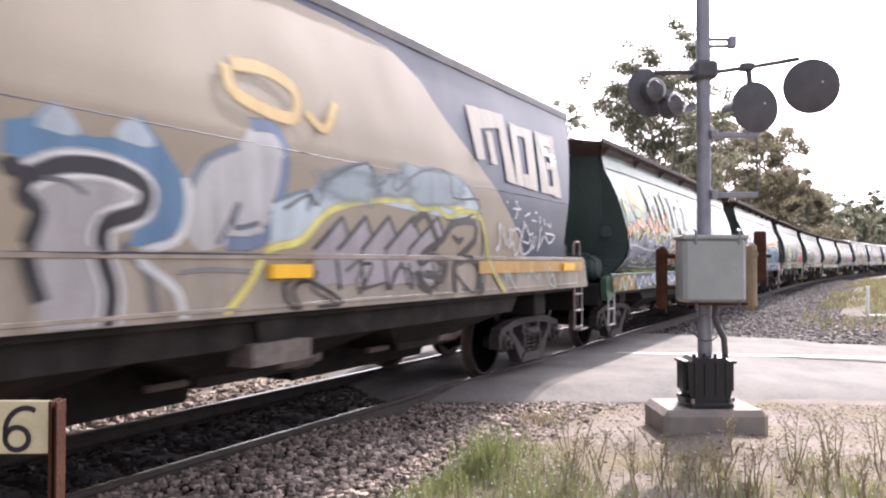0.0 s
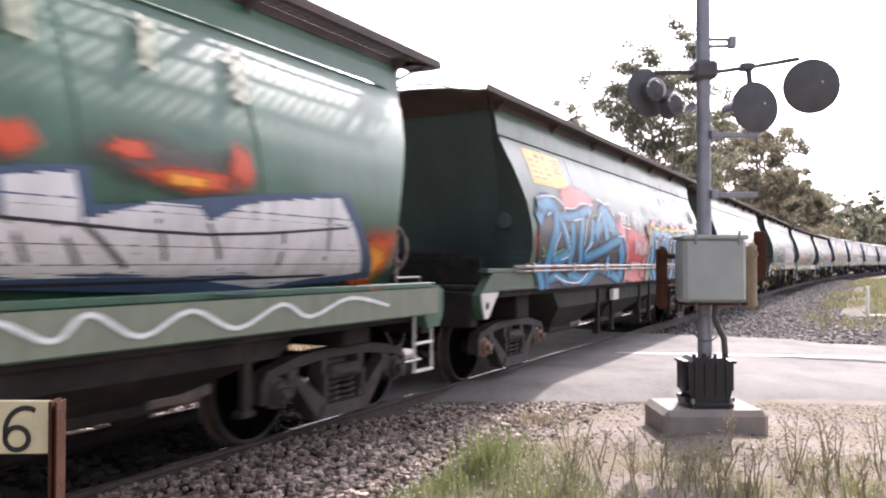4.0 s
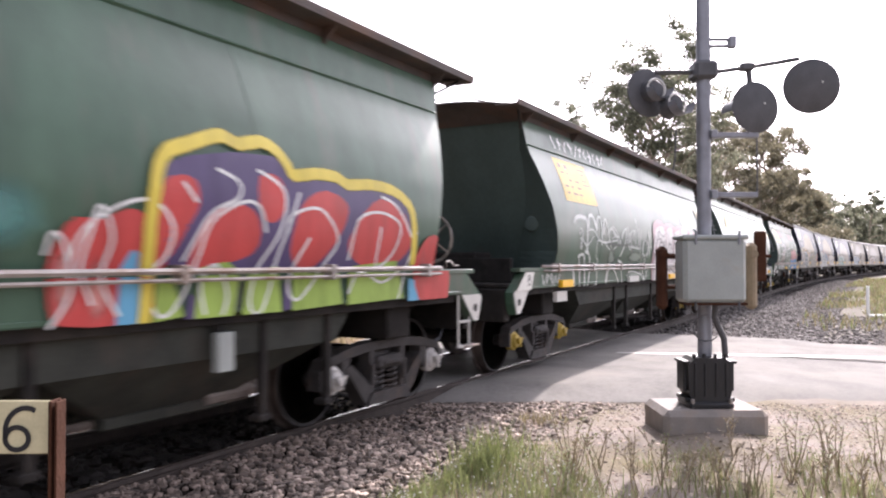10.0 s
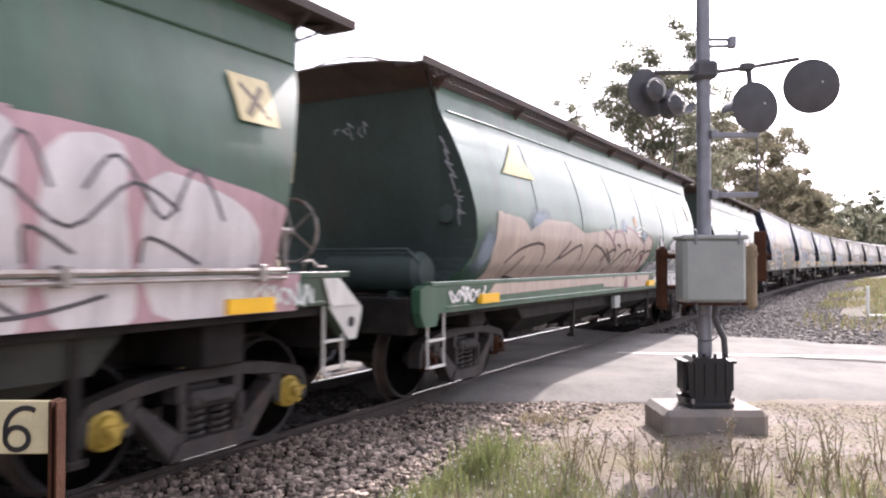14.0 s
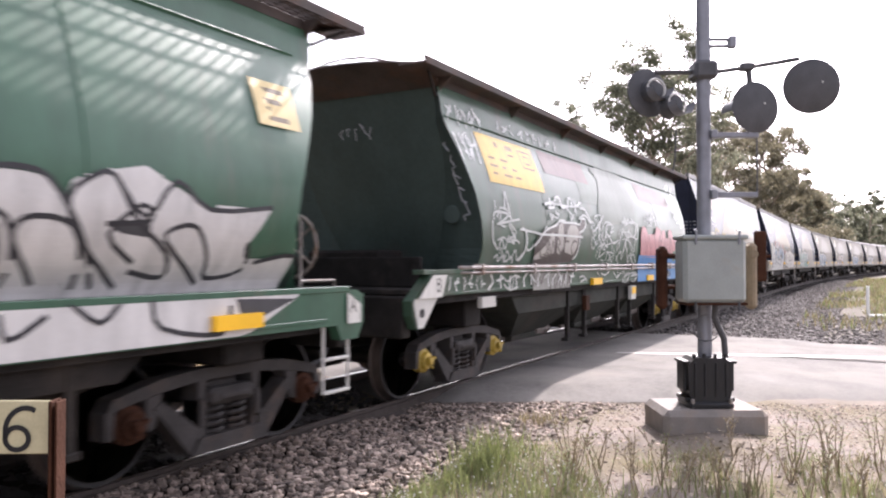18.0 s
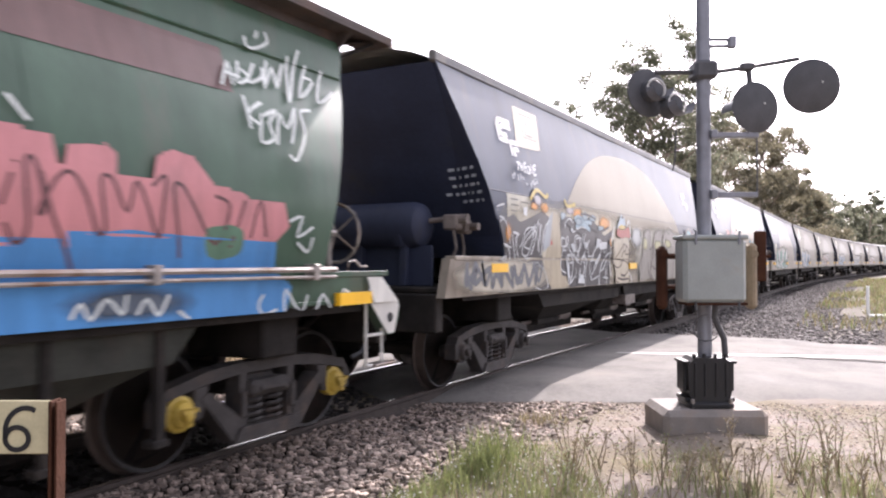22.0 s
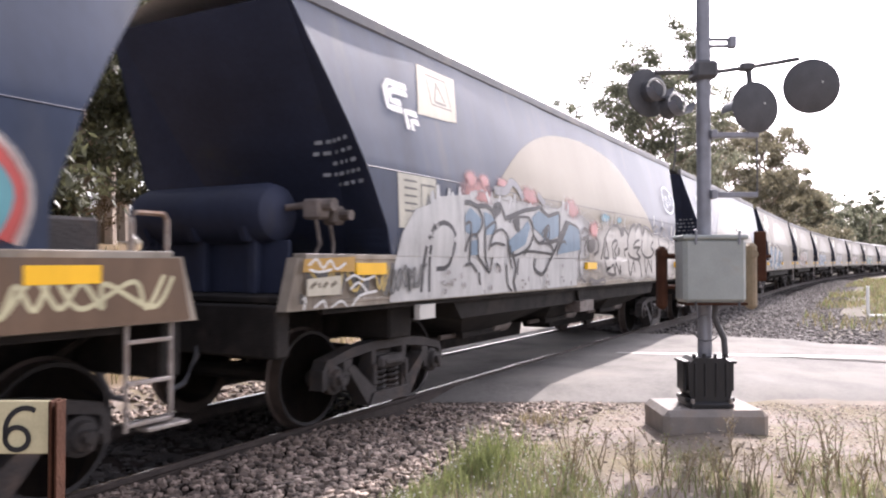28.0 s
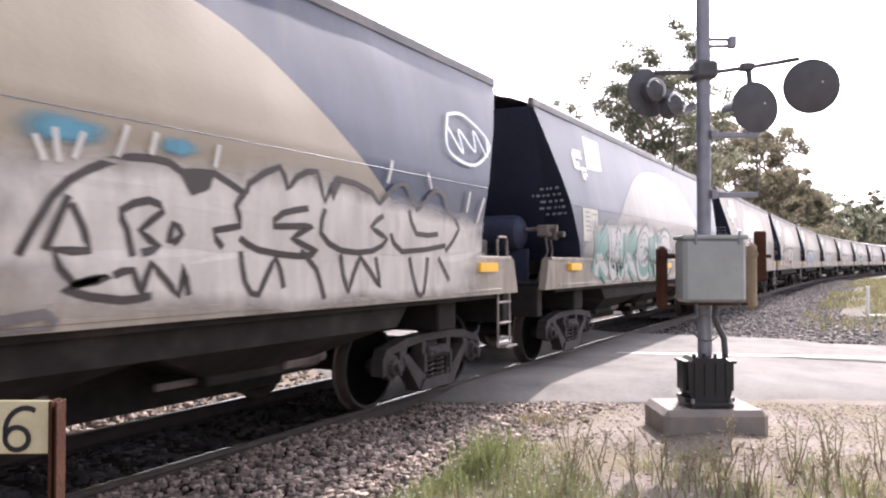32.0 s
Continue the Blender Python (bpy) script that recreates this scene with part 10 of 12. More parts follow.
def white_scribble(a):
    """A white looping tag with small flecks above it."""
    g = (0.56, 0.58, 0.60)
    for q in ([(10.52, 1.85), (10.54, 1.74), (10.59, 1.64), (10.64, 1.72)], [(10.65, 1.80), (10.74, 1.84), (10.67, 1.62), (10.73, 1.65), (10.78, 1.68)], [(10.77, 1.81), (10.92, 1.85), (11.03, 1.77), (10.96, 1.60), (10.86, 1.53), (10.79, 1.70)], [(11.04, 1.72), (11.15, 1.91), (11.28, 1.79), (11.41, 1.81)], [(11.07, 1.70), (11.28, 1.68), (11.32, 1.76)], [(11.02, 1.66), (11.08, 1.54), (11.29, 1.58), (11.37, 1.67)], [(11.41, 1.76), (11.39, 1.61), (11.48, 1.67), (11.50, 1.78)], [(11.55, 1.58), (11.64, 1.77), (11.69, 1.91)], [(11.78, 1.78), (11.59, 1.62)], [(11.83, 1.82), (12.18, 1.80), (11.99, 1.69), (11.83, 1.79)], [(10.38, 1.81), (10.43, 1.89), (10.40, 1.63), (10.32, 1.58), (10.43, 1.69)],):
        a.line(smooth_line(q, 3), 0.026, g)
    for q in ([(10.79, 2.08), (10.92, 2.08), (11.04, 2.09)], [(10.89, 2.19), (10.94, 2.06), (10.85, 1.96)], [(11.16, 2.01), (11.32, 2.06)], [(11.37, 1.97), (11.52, 1.96)], [(11.64, 2.03), (11.66, 1.94)], [(10.61, 2.15), (10.66, 2.14)], [(11.91, 1.95), (12.04, 1.90), (12.07, 1.97)], [(11.79, 2.01), (11.83, 1.92)], [(11.12, 1.95), (11.13, 1.90)], [(11.48, 2.08), (11.55, 2.07)],):
        a.line(q, 0.022, g)


def sill_scribble(a):
    """Pale scribbles and a yellow streak over the ochre band."""
    for q in ([(10.58, 1.35), (10.61, 1.22), (10.68, 1.32), (10.79, 1.21), (10.93, 1.12), (10.97, 1.32), (11.05, 1.23), (11.13, 1.34)], [(11.21, 1.34), (11.29, 1.25), (11.38, 1.34), (11.56, 1.24), (11.65, 1.30)], [(11.79, 1.43), (11.90, 1.23), (12.00, 1.39), (12.22, 1.11), (11.95, 1.19), (12.11, 1.29)],):
        a.line(smooth_line(q, 2), 0.026, (0.36, 0.41, 0.39))
    for q in ([(10.13, 1.50), (10.30, 1.33), (10.45, 1.20), (10.62, 1.08)],):
        a.line(smooth_line(q, 3), 0.06, (0.42, 0.4, 0.16))

def cream_blocks(a):
    """Tall cream roller-painted block letters MOB, faded into the navy."""
    a.fill([(10.03, 3.21), (10.33, 3.23), (10.21, 2.59), (10.01, 2.58)], (0.33, 0.30, 0.25))
    a.fill([(10.33, 3.23), (11.03, 3.26), (11, 3.09), (10.27, 2.97)], (0.33, 0.30, 0.25))
    a.fill([(10.41, 2.97), (10.57, 2.98), (10.52, 2.57), (10.37, 2.57)], (0.33, 0.30, 0.25))
    a.fill([(10.83, 3.19), (11.02, 3.2), (10.98, 2.38), (10.7, 2.39)], (0.33, 0.30, 0.25))
    a.fill([(11.19, 3.19), (11.38, 3.19), (11.21, 2.38), (11, 2.38)], (0.33, 0.30, 0.25))
    a.fill([(11.38, 3.19), (11.93, 3.2), (11.88, 3.05), (11.35, 3.05)], (0.33, 0.30, 0.25))
    a.fill([(11.62, 3.11), (11.9, 3.12), (11.65, 2.35), (11.4, 2.36)], (0.33, 0.30, 0.25))
    a.fill([(11.26, 2.55), (11.45, 2.55), (11.4, 2.36), (11.22, 2.37)], (0.33, 0.30, 0.25))
    a.fill([(12.03, 3.21), (12.26, 3.21), (12.08, 2.35), (11.78, 2.35)], (0.33, 0.30, 0.25))
    a.fill([(12.26, 3.21), (12.71, 3.23), (12.65, 3.05), (12.23, 3.03)], (0.33, 0.30, 0.25))
    a.fill([(12.44, 3.07), (12.66, 3.07), (12.5, 2.33), (12.25, 2.33)], (0.33, 0.30, 0.25))
    a.fill([(12.2, 2.81), (12.44, 2.82), (12.41, 2.71), (12.18, 2.7)], (0.33, 0.30, 0.25))
    a.fill([(12.1, 2.47), (12.33, 2.48), (12.29, 2.34), (12.08, 2.35)], (0.33, 0.30, 0.25))


def black_hooks(a):
    """Heavy black hooked outlines over the grey letters."""
    for q in ([(8.78, 1.92), (8.9, 1.8), (9.04, 1.64), (9.19, 1.74), (9.36, 1.85), (9.79, 1.87), (9.81, 1.68), (9.46, 1.5), (9.37, 1.38), (9.4, 1.13)],
              [(8.64, 1.43), (8.75, 1.52), (9.04, 1.64)],
              [(8.65, 1.37), (8.7, 1.23), (8.92, 1.16)],
              [(8.77, 1.33), (8.91, 1.32), (9.11, 1.27), (9.21, 1.42), (9.04, 1.49), (8.75, 1.48)],
              [(9.46, 1.46), (9.75, 1.48), (9.97, 1.34), (9.95, 1.21), (10.04, 1.16), (9.9, 1.1)],
              [(8.54, 1.79), (8.69, 1.88), (8.78, 1.92)],):
        a.line(smooth_line(q, 2), 0.075, (0.05, 0.045, 0.042))
    for q in ([(9.32, 1.72), (9.4, 1.67), (9.54, 1.7), (9.45, 1.64), (9.38, 1.71)],
              [(8.58, 1.34), (8.75, 1.34)],):
        a.line(smooth_line(q, 3), 0.03, (0.05, 0.045, 0.042))
    a.line(smooth_line([(8.54, 1.99), (8.75, 1.95), (9, 1.98), (9.21, 1.9), (9.52, 1.97), (9.88, 1.97), (10.02, 1.79), (10.19, 1.42), (10.52, 1.14)], 3), 0.05, (0.46, 0.45, 0.10))
    for i, q in enumerate(((7.14, 8.08, 1.91, 2.23), (8.26, 9.58, 2.02, 2.35), (7.82, 8.56, 1.99, 2.25),)):
        a.cloud(*q, (0.27, 0.33, 0.36), 611 + i, 7, 0.3)
    for q in ([(6.75, 1.83), (7.04, 1.96), (7.14, 1.88), (7.28, 2.09), (7.84, 2.29), (7.95, 2.1), (8.22, 2.23), (8.26, 2.08), (8.68, 2.3), (9.25, 2.36), (9.33, 2.1), (9.9, 2.12), (9.83, 1.9)],
              [(7.05, 1.46), (6.76, 1.26), (6.85, 1.11)],
              [(7.15, 1.38), (7.08, 1.25), (7.44, 1.1)],
              [(7.51, 1.37), (7.75, 1.47), (7.67, 1.23), (8.09, 1.27)],
              [(8.18, 1.22), (8.27, 1.39), (8.51, 1.36), (8.61, 1.23)],
              [(8.66, 1.31), (9.1, 1.37), (8.93, 1.47), (8.66, 1.36), (8.87, 1.18)],
              [(9.45, 1.41), (9.77, 1.48), (10.05, 1.29), (9.91, 1.13), (9.52, 1.16)],):
        a.line(smooth_line(q, 3), 0.022, (0.07, 0.07, 0.07))


def front_haze(a):
    """Olive and orange overspray over the worn yellow panel."""
    a.fill([(1.78, 2.98), (2.84, 3.01), (2.7, 2.39), (1.69, 2.37)], (0.42, 0.27, 0.06))
    for i, q in enumerate(((1.13, 4.92, 1.1, 2.19), (1.08, 2.06, 1.08, 1.76),)):
        a.cloud(*q, (0.20, 0.22, 0.07), 620 + i, 12, 0.2)
    for i, q in enumerate(((1.66, 2.47, 2.22, 2.49), (1.14, 1.56, 2.09, 2.58), (2.56, 3.63, 2.09, 2.51), (3.71, 4.69, 2.35, 2.86),)):
        a.cloud(*q, (0.13, 0.20, 0.09), 624 + i, 7, 0.3)
    for i, q in enumerate(((1.1, 1.5, 1.9, 2.14), (1.45, 2.04, 1.95, 2.19), (1.98, 2.55, 2.03, 2.3), (2.6, 3.28, 1.96, 2.31), (3.24, 3.95, 2.06, 2.39), (3.91, 4.5, 2.14, 2.49), (4.76, 5.13, 1.28, 2.01), (4.46, 5.01, 1.24, 1.7),)):
        a.cloud(*q, (0.38, 0.13, 0.03), 630 + i, 7, 0.15)
    for i, q in enumerate(((1.8, 2.19, 2.1, 2.24), (3.02, 3.54, 2, 2.23), (4.44, 4.85, 1.65, 2),)):
        a.cloud(*q, (0.46, 0.24, 0.03), 640 + i, 7, 0.3)
    for i, q in enumerate(((1.16, 1.28, 2.27, 2.59), (1.39, 1.73, 1.9, 2.11), (2.34, 2.7, 1.96, 2.14), (1.2, 1.4, 1.31, 1.68),)):
        a.cloud(*q, (0.30, 0.33, 0.05), 644 + i, 7, 0.3)


def blue_shards(a):
    """Blue shards with black edges and lime flecks."""
    a.fill([(1.31, 1.24), (1.16, 1.68), (1.22, 1.83), (1.5, 1.84), (2.03, 1.83), (2.29, 1.97), (2.41, 1.77), (2.74, 1.88), (3.27, 1.69), (3.73, 1.83), (4.1, 1.96), (4.3, 1.7), (4.58, 1.26), (2.53, 1.19)], (0.03, 0.033, 0.04))
    a.fill([(1.22, 1.82), (1.5, 1.82), (1.97, 1.8), (2.22, 1.93), (2.34, 1.76), (2.11, 1.72), (1.42, 1.65), (1.25, 1.54)], (0.17, 0.25, 0.43))
    a.fill([(1.28, 1.5), (1.48, 1.62), (1.81, 1.42), (1.76, 1.3), (1.43, 1.27)], (0.10, 0.16, 0.31))
    a.fill([(1.72, 1.58), (2.11, 1.7), (2.4, 1.42), (2.11, 1.31)], (0.10, 0.16, 0.31))
    a.fill([(2.45, 1.75), (2.7, 1.84), (2.94, 1.89), (3.02, 1.66), (2.85, 1.42), (2.56, 1.49)], (0.17, 0.25, 0.43))
    a.fill([(3.11, 1.69), (3.73, 1.81), (4.04, 1.92), (4.17, 1.74), (4.27, 1.36), (3.57, 1.34)], (0.10, 0.16, 0.31))
    a.fill([(1.73, 1.81), (1.97, 1.81), (1.88, 1.74)], (0.17, 0.25, 0.43))
    a.fill([(2.23, 1.81), (2.44, 1.83), (2.38, 1.73)], (0.33, 0.36, 0.06))
    a.fill([(3.1, 1.42), (3.51, 1.37), (3.14, 1.32)], (0.33, 0.36, 0.06))
    for q in ([(1.22, 1.83), (1.5, 1.83), (2.03, 1.82), (2.31, 1.95), (2.41, 1.77), (2.74, 1.87), (3.27, 1.69), (3.75, 1.82), (4.13, 1.95)],
              [(2.52, 1.74), (2.66, 1.56), (2.67, 1.37)],
              [(3.19, 1.66), (3.3, 1.37)],
              [(1.68, 1.7), (1.73, 1.42)],):
        a.line(smooth_line(q, 3), 0.02, (0.03, 0.03, 0.035))


def lime_shards(a):
    """Bright blue and lime facets, ochre flares and crossed white lines."""
    for i, q in enumerate(((2.62, 3.05, 2.04, 2.34), (3.26, 3.4, 2.03, 2.34), (3.35, 3.95, 2, 2.2), (3.96, 4.37, 2.06, 2.34), (2.89, 3.04, 2.18, 2.47), (4.57, 5.17, 1.33, 1.84),)):
        a.cloud(*q, (0.38, 0.12, 0.025), 770 + i, 7, 0.15)
    for i, q in enumerate(((4.08, 4.54, 1.38, 2), (3.08, 3.19, 2.1, 2.36), (4.19, 4.52, 1.96, 2.28), (3.54, 4.08, 1.93, 2.11),)):
        a.cloud(*q, (0.24, 0.26, 0.06), 776 + i, 7, 0.15)
    a.fill([(2.64, 1.88), (2.81, 1.9), (3, 1.9), (3.02, 1.81), (3.13, 1.8), (3.16, 1.71), (3.33, 1.83), (3.61, 1.85), (3.64, 1.75), (3.85, 1.75), (3.98, 1.95), (4.19, 1.99), (4.12, 1.72), (4.11, 1.5), (4.37, 1.31), (2.78, 1.31)], (0.028, 0.03, 0.036))
    a.fill([(2.64, 1.81), (2.96, 1.9), (2.98, 1.87), (2.94, 1.73), (2.83, 1.66), (2.66, 1.63)], (0.17, 0.25, 0.43))
    a.fill([(2.75, 1.43), (2.85, 1.56), (2.97, 1.63), (2.97, 1.49), (2.86, 1.38)], (0.10, 0.16, 0.31))
    a.fill([(3.19, 1.69), (3.33, 1.8), (3.56, 1.82), (3.58, 1.76), (3.44, 1.66), (3.23, 1.65)], (0.17, 0.25, 0.43))
    a.fill([(3.86, 1.73), (4.01, 1.93), (4.15, 1.95), (4.08, 1.79), (3.92, 1.64)], (0.17, 0.25, 0.43))
    a.fill([(3.38, 1.42), (3.43, 1.64), (3.53, 1.65), (3.73, 1.52), (3.65, 1.38)], (0.10, 0.16, 0.31))
    a.fill([(3.71, 1.58), (3.99, 1.67), (4.09, 1.5), (3.88, 1.43)], (0.10, 0.16, 0.31))
    a.fill([(3.02, 1.64), (3.11, 1.67), (3.18, 1.55), (3.12, 1.43), (3.03, 1.49)], (0.17, 0.25, 0.43))
    a.fill(smooth_line([(2.84, 1.79), (2.87, 1.83), (2.92, 1.8), (2.9, 1.75), (2.85, 1.75)], 3, True), (0.40, 0.37, 0.05))
    a.fill(smooth_line([(3.46, 1.37), (3.5, 1.43), (3.61, 1.39), (3.62, 1.33), (3.51, 1.33)], 3, True), (0.33, 0.36, 0.06))
    a.fill(smooth_line([(3.22, 1.38), (3.31, 1.41), (3.39, 1.37), (3.35, 1.34)], 3, True), (0.33, 0.36, 0.06))
    for q in ([(4.56, 1.33), (4.81, 1.92)],
              [(4.24, 1.76), (4.82, 1.33)],
              [(4.5, 1.98), (4.32, 1.42)],
              [(4.13, 1.95), (4.34, 1.84), (4.5, 1.94)],
              [(2.75, 1.97), (2.81, 2.02), (2.93, 2.04), (3.03, 2.02), (3.13, 1.83)],
              [(3.31, 1.84), (3.42, 2.01), (3.55, 2.06), (3.64, 2), (3.75, 1.81)],
              [(3.98, 1.97), (4.13, 2.05), (4.29, 2.03), (4.45, 1.85)],
              [(2.64, 1.84), (2.81, 1.89), (2.99, 1.9), (3.02, 1.8), (3.14, 1.79), (3.17, 1.71)],
              [(2.66, 1.62), (2.82, 1.67), (3.11, 1.7), (3.68, 1.69)],):
        a.line(smooth_line(q, 3), 0.022, (0.56, 0.57, 0.56))


def tall_letters(a):
    """Tall pale roller-painted letter bars with thin drips."""
    for q in ([(3.12, 2.99), (3.06, 2.25)],
              [(4, 2.84), (3.9, 2.21)],
              [(4.47, 2.92), (4.35, 2.23)],
              [(5.19, 2.95), (4.95, 2.19)],):
        a.line(smooth_line(q, 1), 0.19, (0.20, 0.225, 0.155))
    for q in ([(3.16, 2.62), (3.61, 2.73)],
              [(3.56, 2.71), (3.53, 2.16)],
              [(5.53, 2.78), (5.39, 2.14)],
              [(6.37, 2.94), (6.07, 2.11)],
              [(4.61, 2.91), (5.13, 2.94)],):
        a.line(smooth_line(q, 1), 0.15, (0.20, 0.225, 0.155))
    for q in ([(5.37, 2.13), (6.01, 2.1)],
              [(5.57, 2.69), (6.21, 2.78)],):
        a.line(smooth_line(q, 1), 0.1, (0.20, 0.225, 0.155))
    for q in ([(7.77, 2.81), (7.8, 2.3)],
              [(8.34, 2.88), (8.34, 2.51)],
              [(9.38, 3.01), (9.33, 2.61)],
              [(8.43, 2.63), (9.16, 2.69)],):
        a.line(smooth_line(q, 1), 0.16, (0.20, 0.225, 0.155))
    for q in ([(10.23, 2.99), (10.13, 2.62)],
              [(10.97, 2.95), (10.9, 2.55)],):
        a.line(smooth_line(q, 1), 0.12, (0.20, 0.225, 0.155))


def white_knot(a):
    """A knotted black and white scribble and a bow-shaped tag."""
    for i, q in enumerate(((5.03, 5.95, 1.56, 2.06), (5.05, 5.63, 1.47, 1.73),)):
        a.cloud(*q, (0.05, 0.06, 0.055), 650 + i, 7, 0.3)
    for q in ([(4.99, 2.04), (5.07, 1.77), (5.43, 1.56), (5.75, 1.61)],
              [(5.05, 1.94), (5.35, 1.82), (5.74, 1.89), (6.09, 2.04)],
              [(5.03, 1.71), (5.36, 1.75), (5.78, 1.8)],
              [(5.36, 2.1), (5.52, 1.83), (5.53, 1.51)],
              [(5.66, 2.03), (5.59, 1.74), (5.87, 1.51)],
              [(5.18, 1.59), (5.47, 1.65), (5.92, 1.56)],
              [(5.27, 1.91), (5.69, 1.65), (5.93, 1.76)],
              [(4.97, 1.8), (5.3, 1.68), (5.66, 1.94), (6.1, 1.87)],
              [(5.14, 2.03), (5.42, 1.96), (5.35, 1.78), (5.09, 1.68)],
              [(5.29, 1.49), (5.62, 1.56), (5.9, 1.46)],):
        a.line(smooth_line(q, 3), 0.03, (0.5, 0.52, 0.52))
    for q in ([(5.75, 1.74), (6.67, 1.8), (7.63, 1.79)],
              [(5.08, 1.37), (5.94, 1.35), (6.69, 1.36)],
              [(2.65, 1.67), (3.11, 1.69), (3.68, 1.69), (4.94, 1.72)],):
        a.line(smooth_line(q, 3), 0.02, (0.45, 0.47, 0.45))
    for q in ([(5.92, 2.07), (5.99, 2.11), (6.08, 2.08), (6, 2), (5.92, 2.05)],
              [(6.11, 2.08), (6.18, 2.25), (6.32, 2.12), (6.14, 1.99), (6.11, 2.07)],):
        a.line(smooth_line(q, 2), 0.05, (0.6, 0.62, 0.6))
    for i, q in enumerate(((6.44, 7.1, 1.8, 2.05), (6.03, 6.49, 1.39, 1.72),)):
        a.cloud(*q, (0.17, 0.18, 0.07), 655 + i, 7, 0.3)
    for q in ([(6.44, 1.97), (6.61, 1.88), (6.84, 2.01), (7.04, 1.91), (7.15, 2.04)],
              [(6.48, 1.87), (6.7, 1.96), (6.94, 1.87), (7.2, 1.97)],
              [(6.53, 1.8), (6.65, 1.99), (6.89, 1.88)],):
        a.line(smooth_line(q, 3), 0.018, (0.36, 0.34, 0.18))


def silver_flames(a):
    """Silver letters with black seams among sprayed flames."""
    for i, q in enumerate(((6.4, 7.04, 1.35, 1.6), (7.68, 8.09, 1.81, 2.11), (8.31, 9.18, 1.81, 2.15), (9.59, 10.84, 1.85, 2.2), (7, 7.23, 1.6, 1.79),)):
        a.cloud(*q, (0.06, 0.05, 0.04), 660 + i, 7, 0.3)
    for i, q in enumerate(((6.45, 6.67, 1.39, 1.6), (6.74, 7.14, 1.36, 1.54), (7.08, 7.25, 1.61, 1.81), (7.74, 8.02, 1.81, 2.09), (8.23, 8.45, 2.06, 2.18), (8.44, 8.99, 1.86, 2.12), (9.06, 9.33, 1.96, 2.17), (9.72, 10.05, 2.03, 2.15), (10, 10.72, 1.87, 2.04), (10.66, 10.89, 1.93, 2.23), (12.14, 12.74, 1.23, 1.72), (6.96, 7.23, 0.98, 1.18), (6.84, 7.49, 1.3, 1.39),)):
        a.cloud(*q, (0.48, 0.06, 0.015), 670 + i, 7, 0.3)
    for i, q in enumerate(((6.5, 6.63, 1.43, 1.54), (6.79, 7.03, 1.4, 1.5), (7.78, 7.92, 1.87, 2.04), (8.5, 8.85, 1.91, 2.05), (10.09, 10.49, 1.9, 1.98), (12.23, 12.61, 1.28, 1.6), (7.06, 7.18, 1.05, 1.15),)):
        a.cloud(*q, (0.75, 0.30, 0.02), 690 + i, 7, 0.3)
    for i, q in enumerate(((6.53, 6.59, 1.45, 1.5), (6.87, 6.98, 1.42, 1.46), (8.56, 8.75, 1.93, 2.01),)):
        a.cloud(*q, (0.85, 0.58, 0.08), 700 + i, 7, 0.3)
    a.fill([(7.68, 1.35), (7.47, 1.82), (7.62, 1.89), (7.75, 1.75), (8.16, 1.92), (8.34, 1.9), (8.56, 1.79), (8.94, 1.83), (9.1, 1.91), (9.59, 1.97), (9.64, 1.75), (10.42, 1.85), (11.11, 1.93), (11.93, 2), (12.12, 1.76), (12.57, 1.3), (10.71, 1.23), (9.37, 1.3)], (0.05, 0.08, 0.14))
    a.fill([(7.7, 1.38), (7.51, 1.8), (7.62, 1.85), (7.73, 1.71), (7.91, 1.72), (8.16, 1.89), (8.3, 1.87), (8.28, 1.73), (8.56, 1.75), (8.9, 1.79), (8.99, 1.66), (9.17, 1.66), (9.13, 1.87), (9.52, 1.92), (9.58, 1.67), (10.05, 1.8), (10.37, 1.79), (10.47, 1.7), (10.77, 1.83), (11.11, 1.88), (11.82, 1.95), (12.01, 1.75), (12.36, 1.35), (11.61, 1.31), (11.25, 1.25), (10.4, 1.35), (9.31, 1.34), (8.4, 1.37), (8.12, 1.36)], (0.56, 0.56, 0.57))
    for q in ([(7.97, 1.37), (7.88, 1.59), (8.06, 1.62), (8.1, 1.46)],
              [(8.37, 1.4), (8.53, 1.55), (8.76, 1.53), (8.67, 1.42)],
              [(8.28, 1.73), (8.24, 1.56)],
              [(8.99, 1.65), (9.23, 1.42)],
              [(9.18, 1.66), (9.4, 1.36)],
              [(9.44, 1.65), (9.71, 1.35)],
              [(9.58, 1.66), (9.95, 1.41)],
              [(10.26, 1.36), (10.07, 1.7)],
              [(10.47, 1.69), (10.71, 1.39)],
              [(11.25, 1.42), (11.19, 1.67)],
              [(11.76, 1.46), (11.69, 1.79)],
              [(7.63, 1.71), (7.72, 1.55), (7.76, 1.39)],
              [(8.56, 1.74), (8.69, 1.61), (8.95, 1.62)],):
        a.line(smooth_line(q, 3), 0.03, (0.03, 0.03, 0.035))
    for q in ([(6.86, 1.68), (7.51, 1.69), (8.34, 1.68), (9.02, 1.67), (10.48, 1.62), (11.95, 1.72)],
              [(6.92, 1.36), (7.71, 1.36), (9.34, 1.32), (11.89, 1.34)],):
        a.line(smooth_line(q, 3), 0.02, (0.03, 0.03, 0.035))
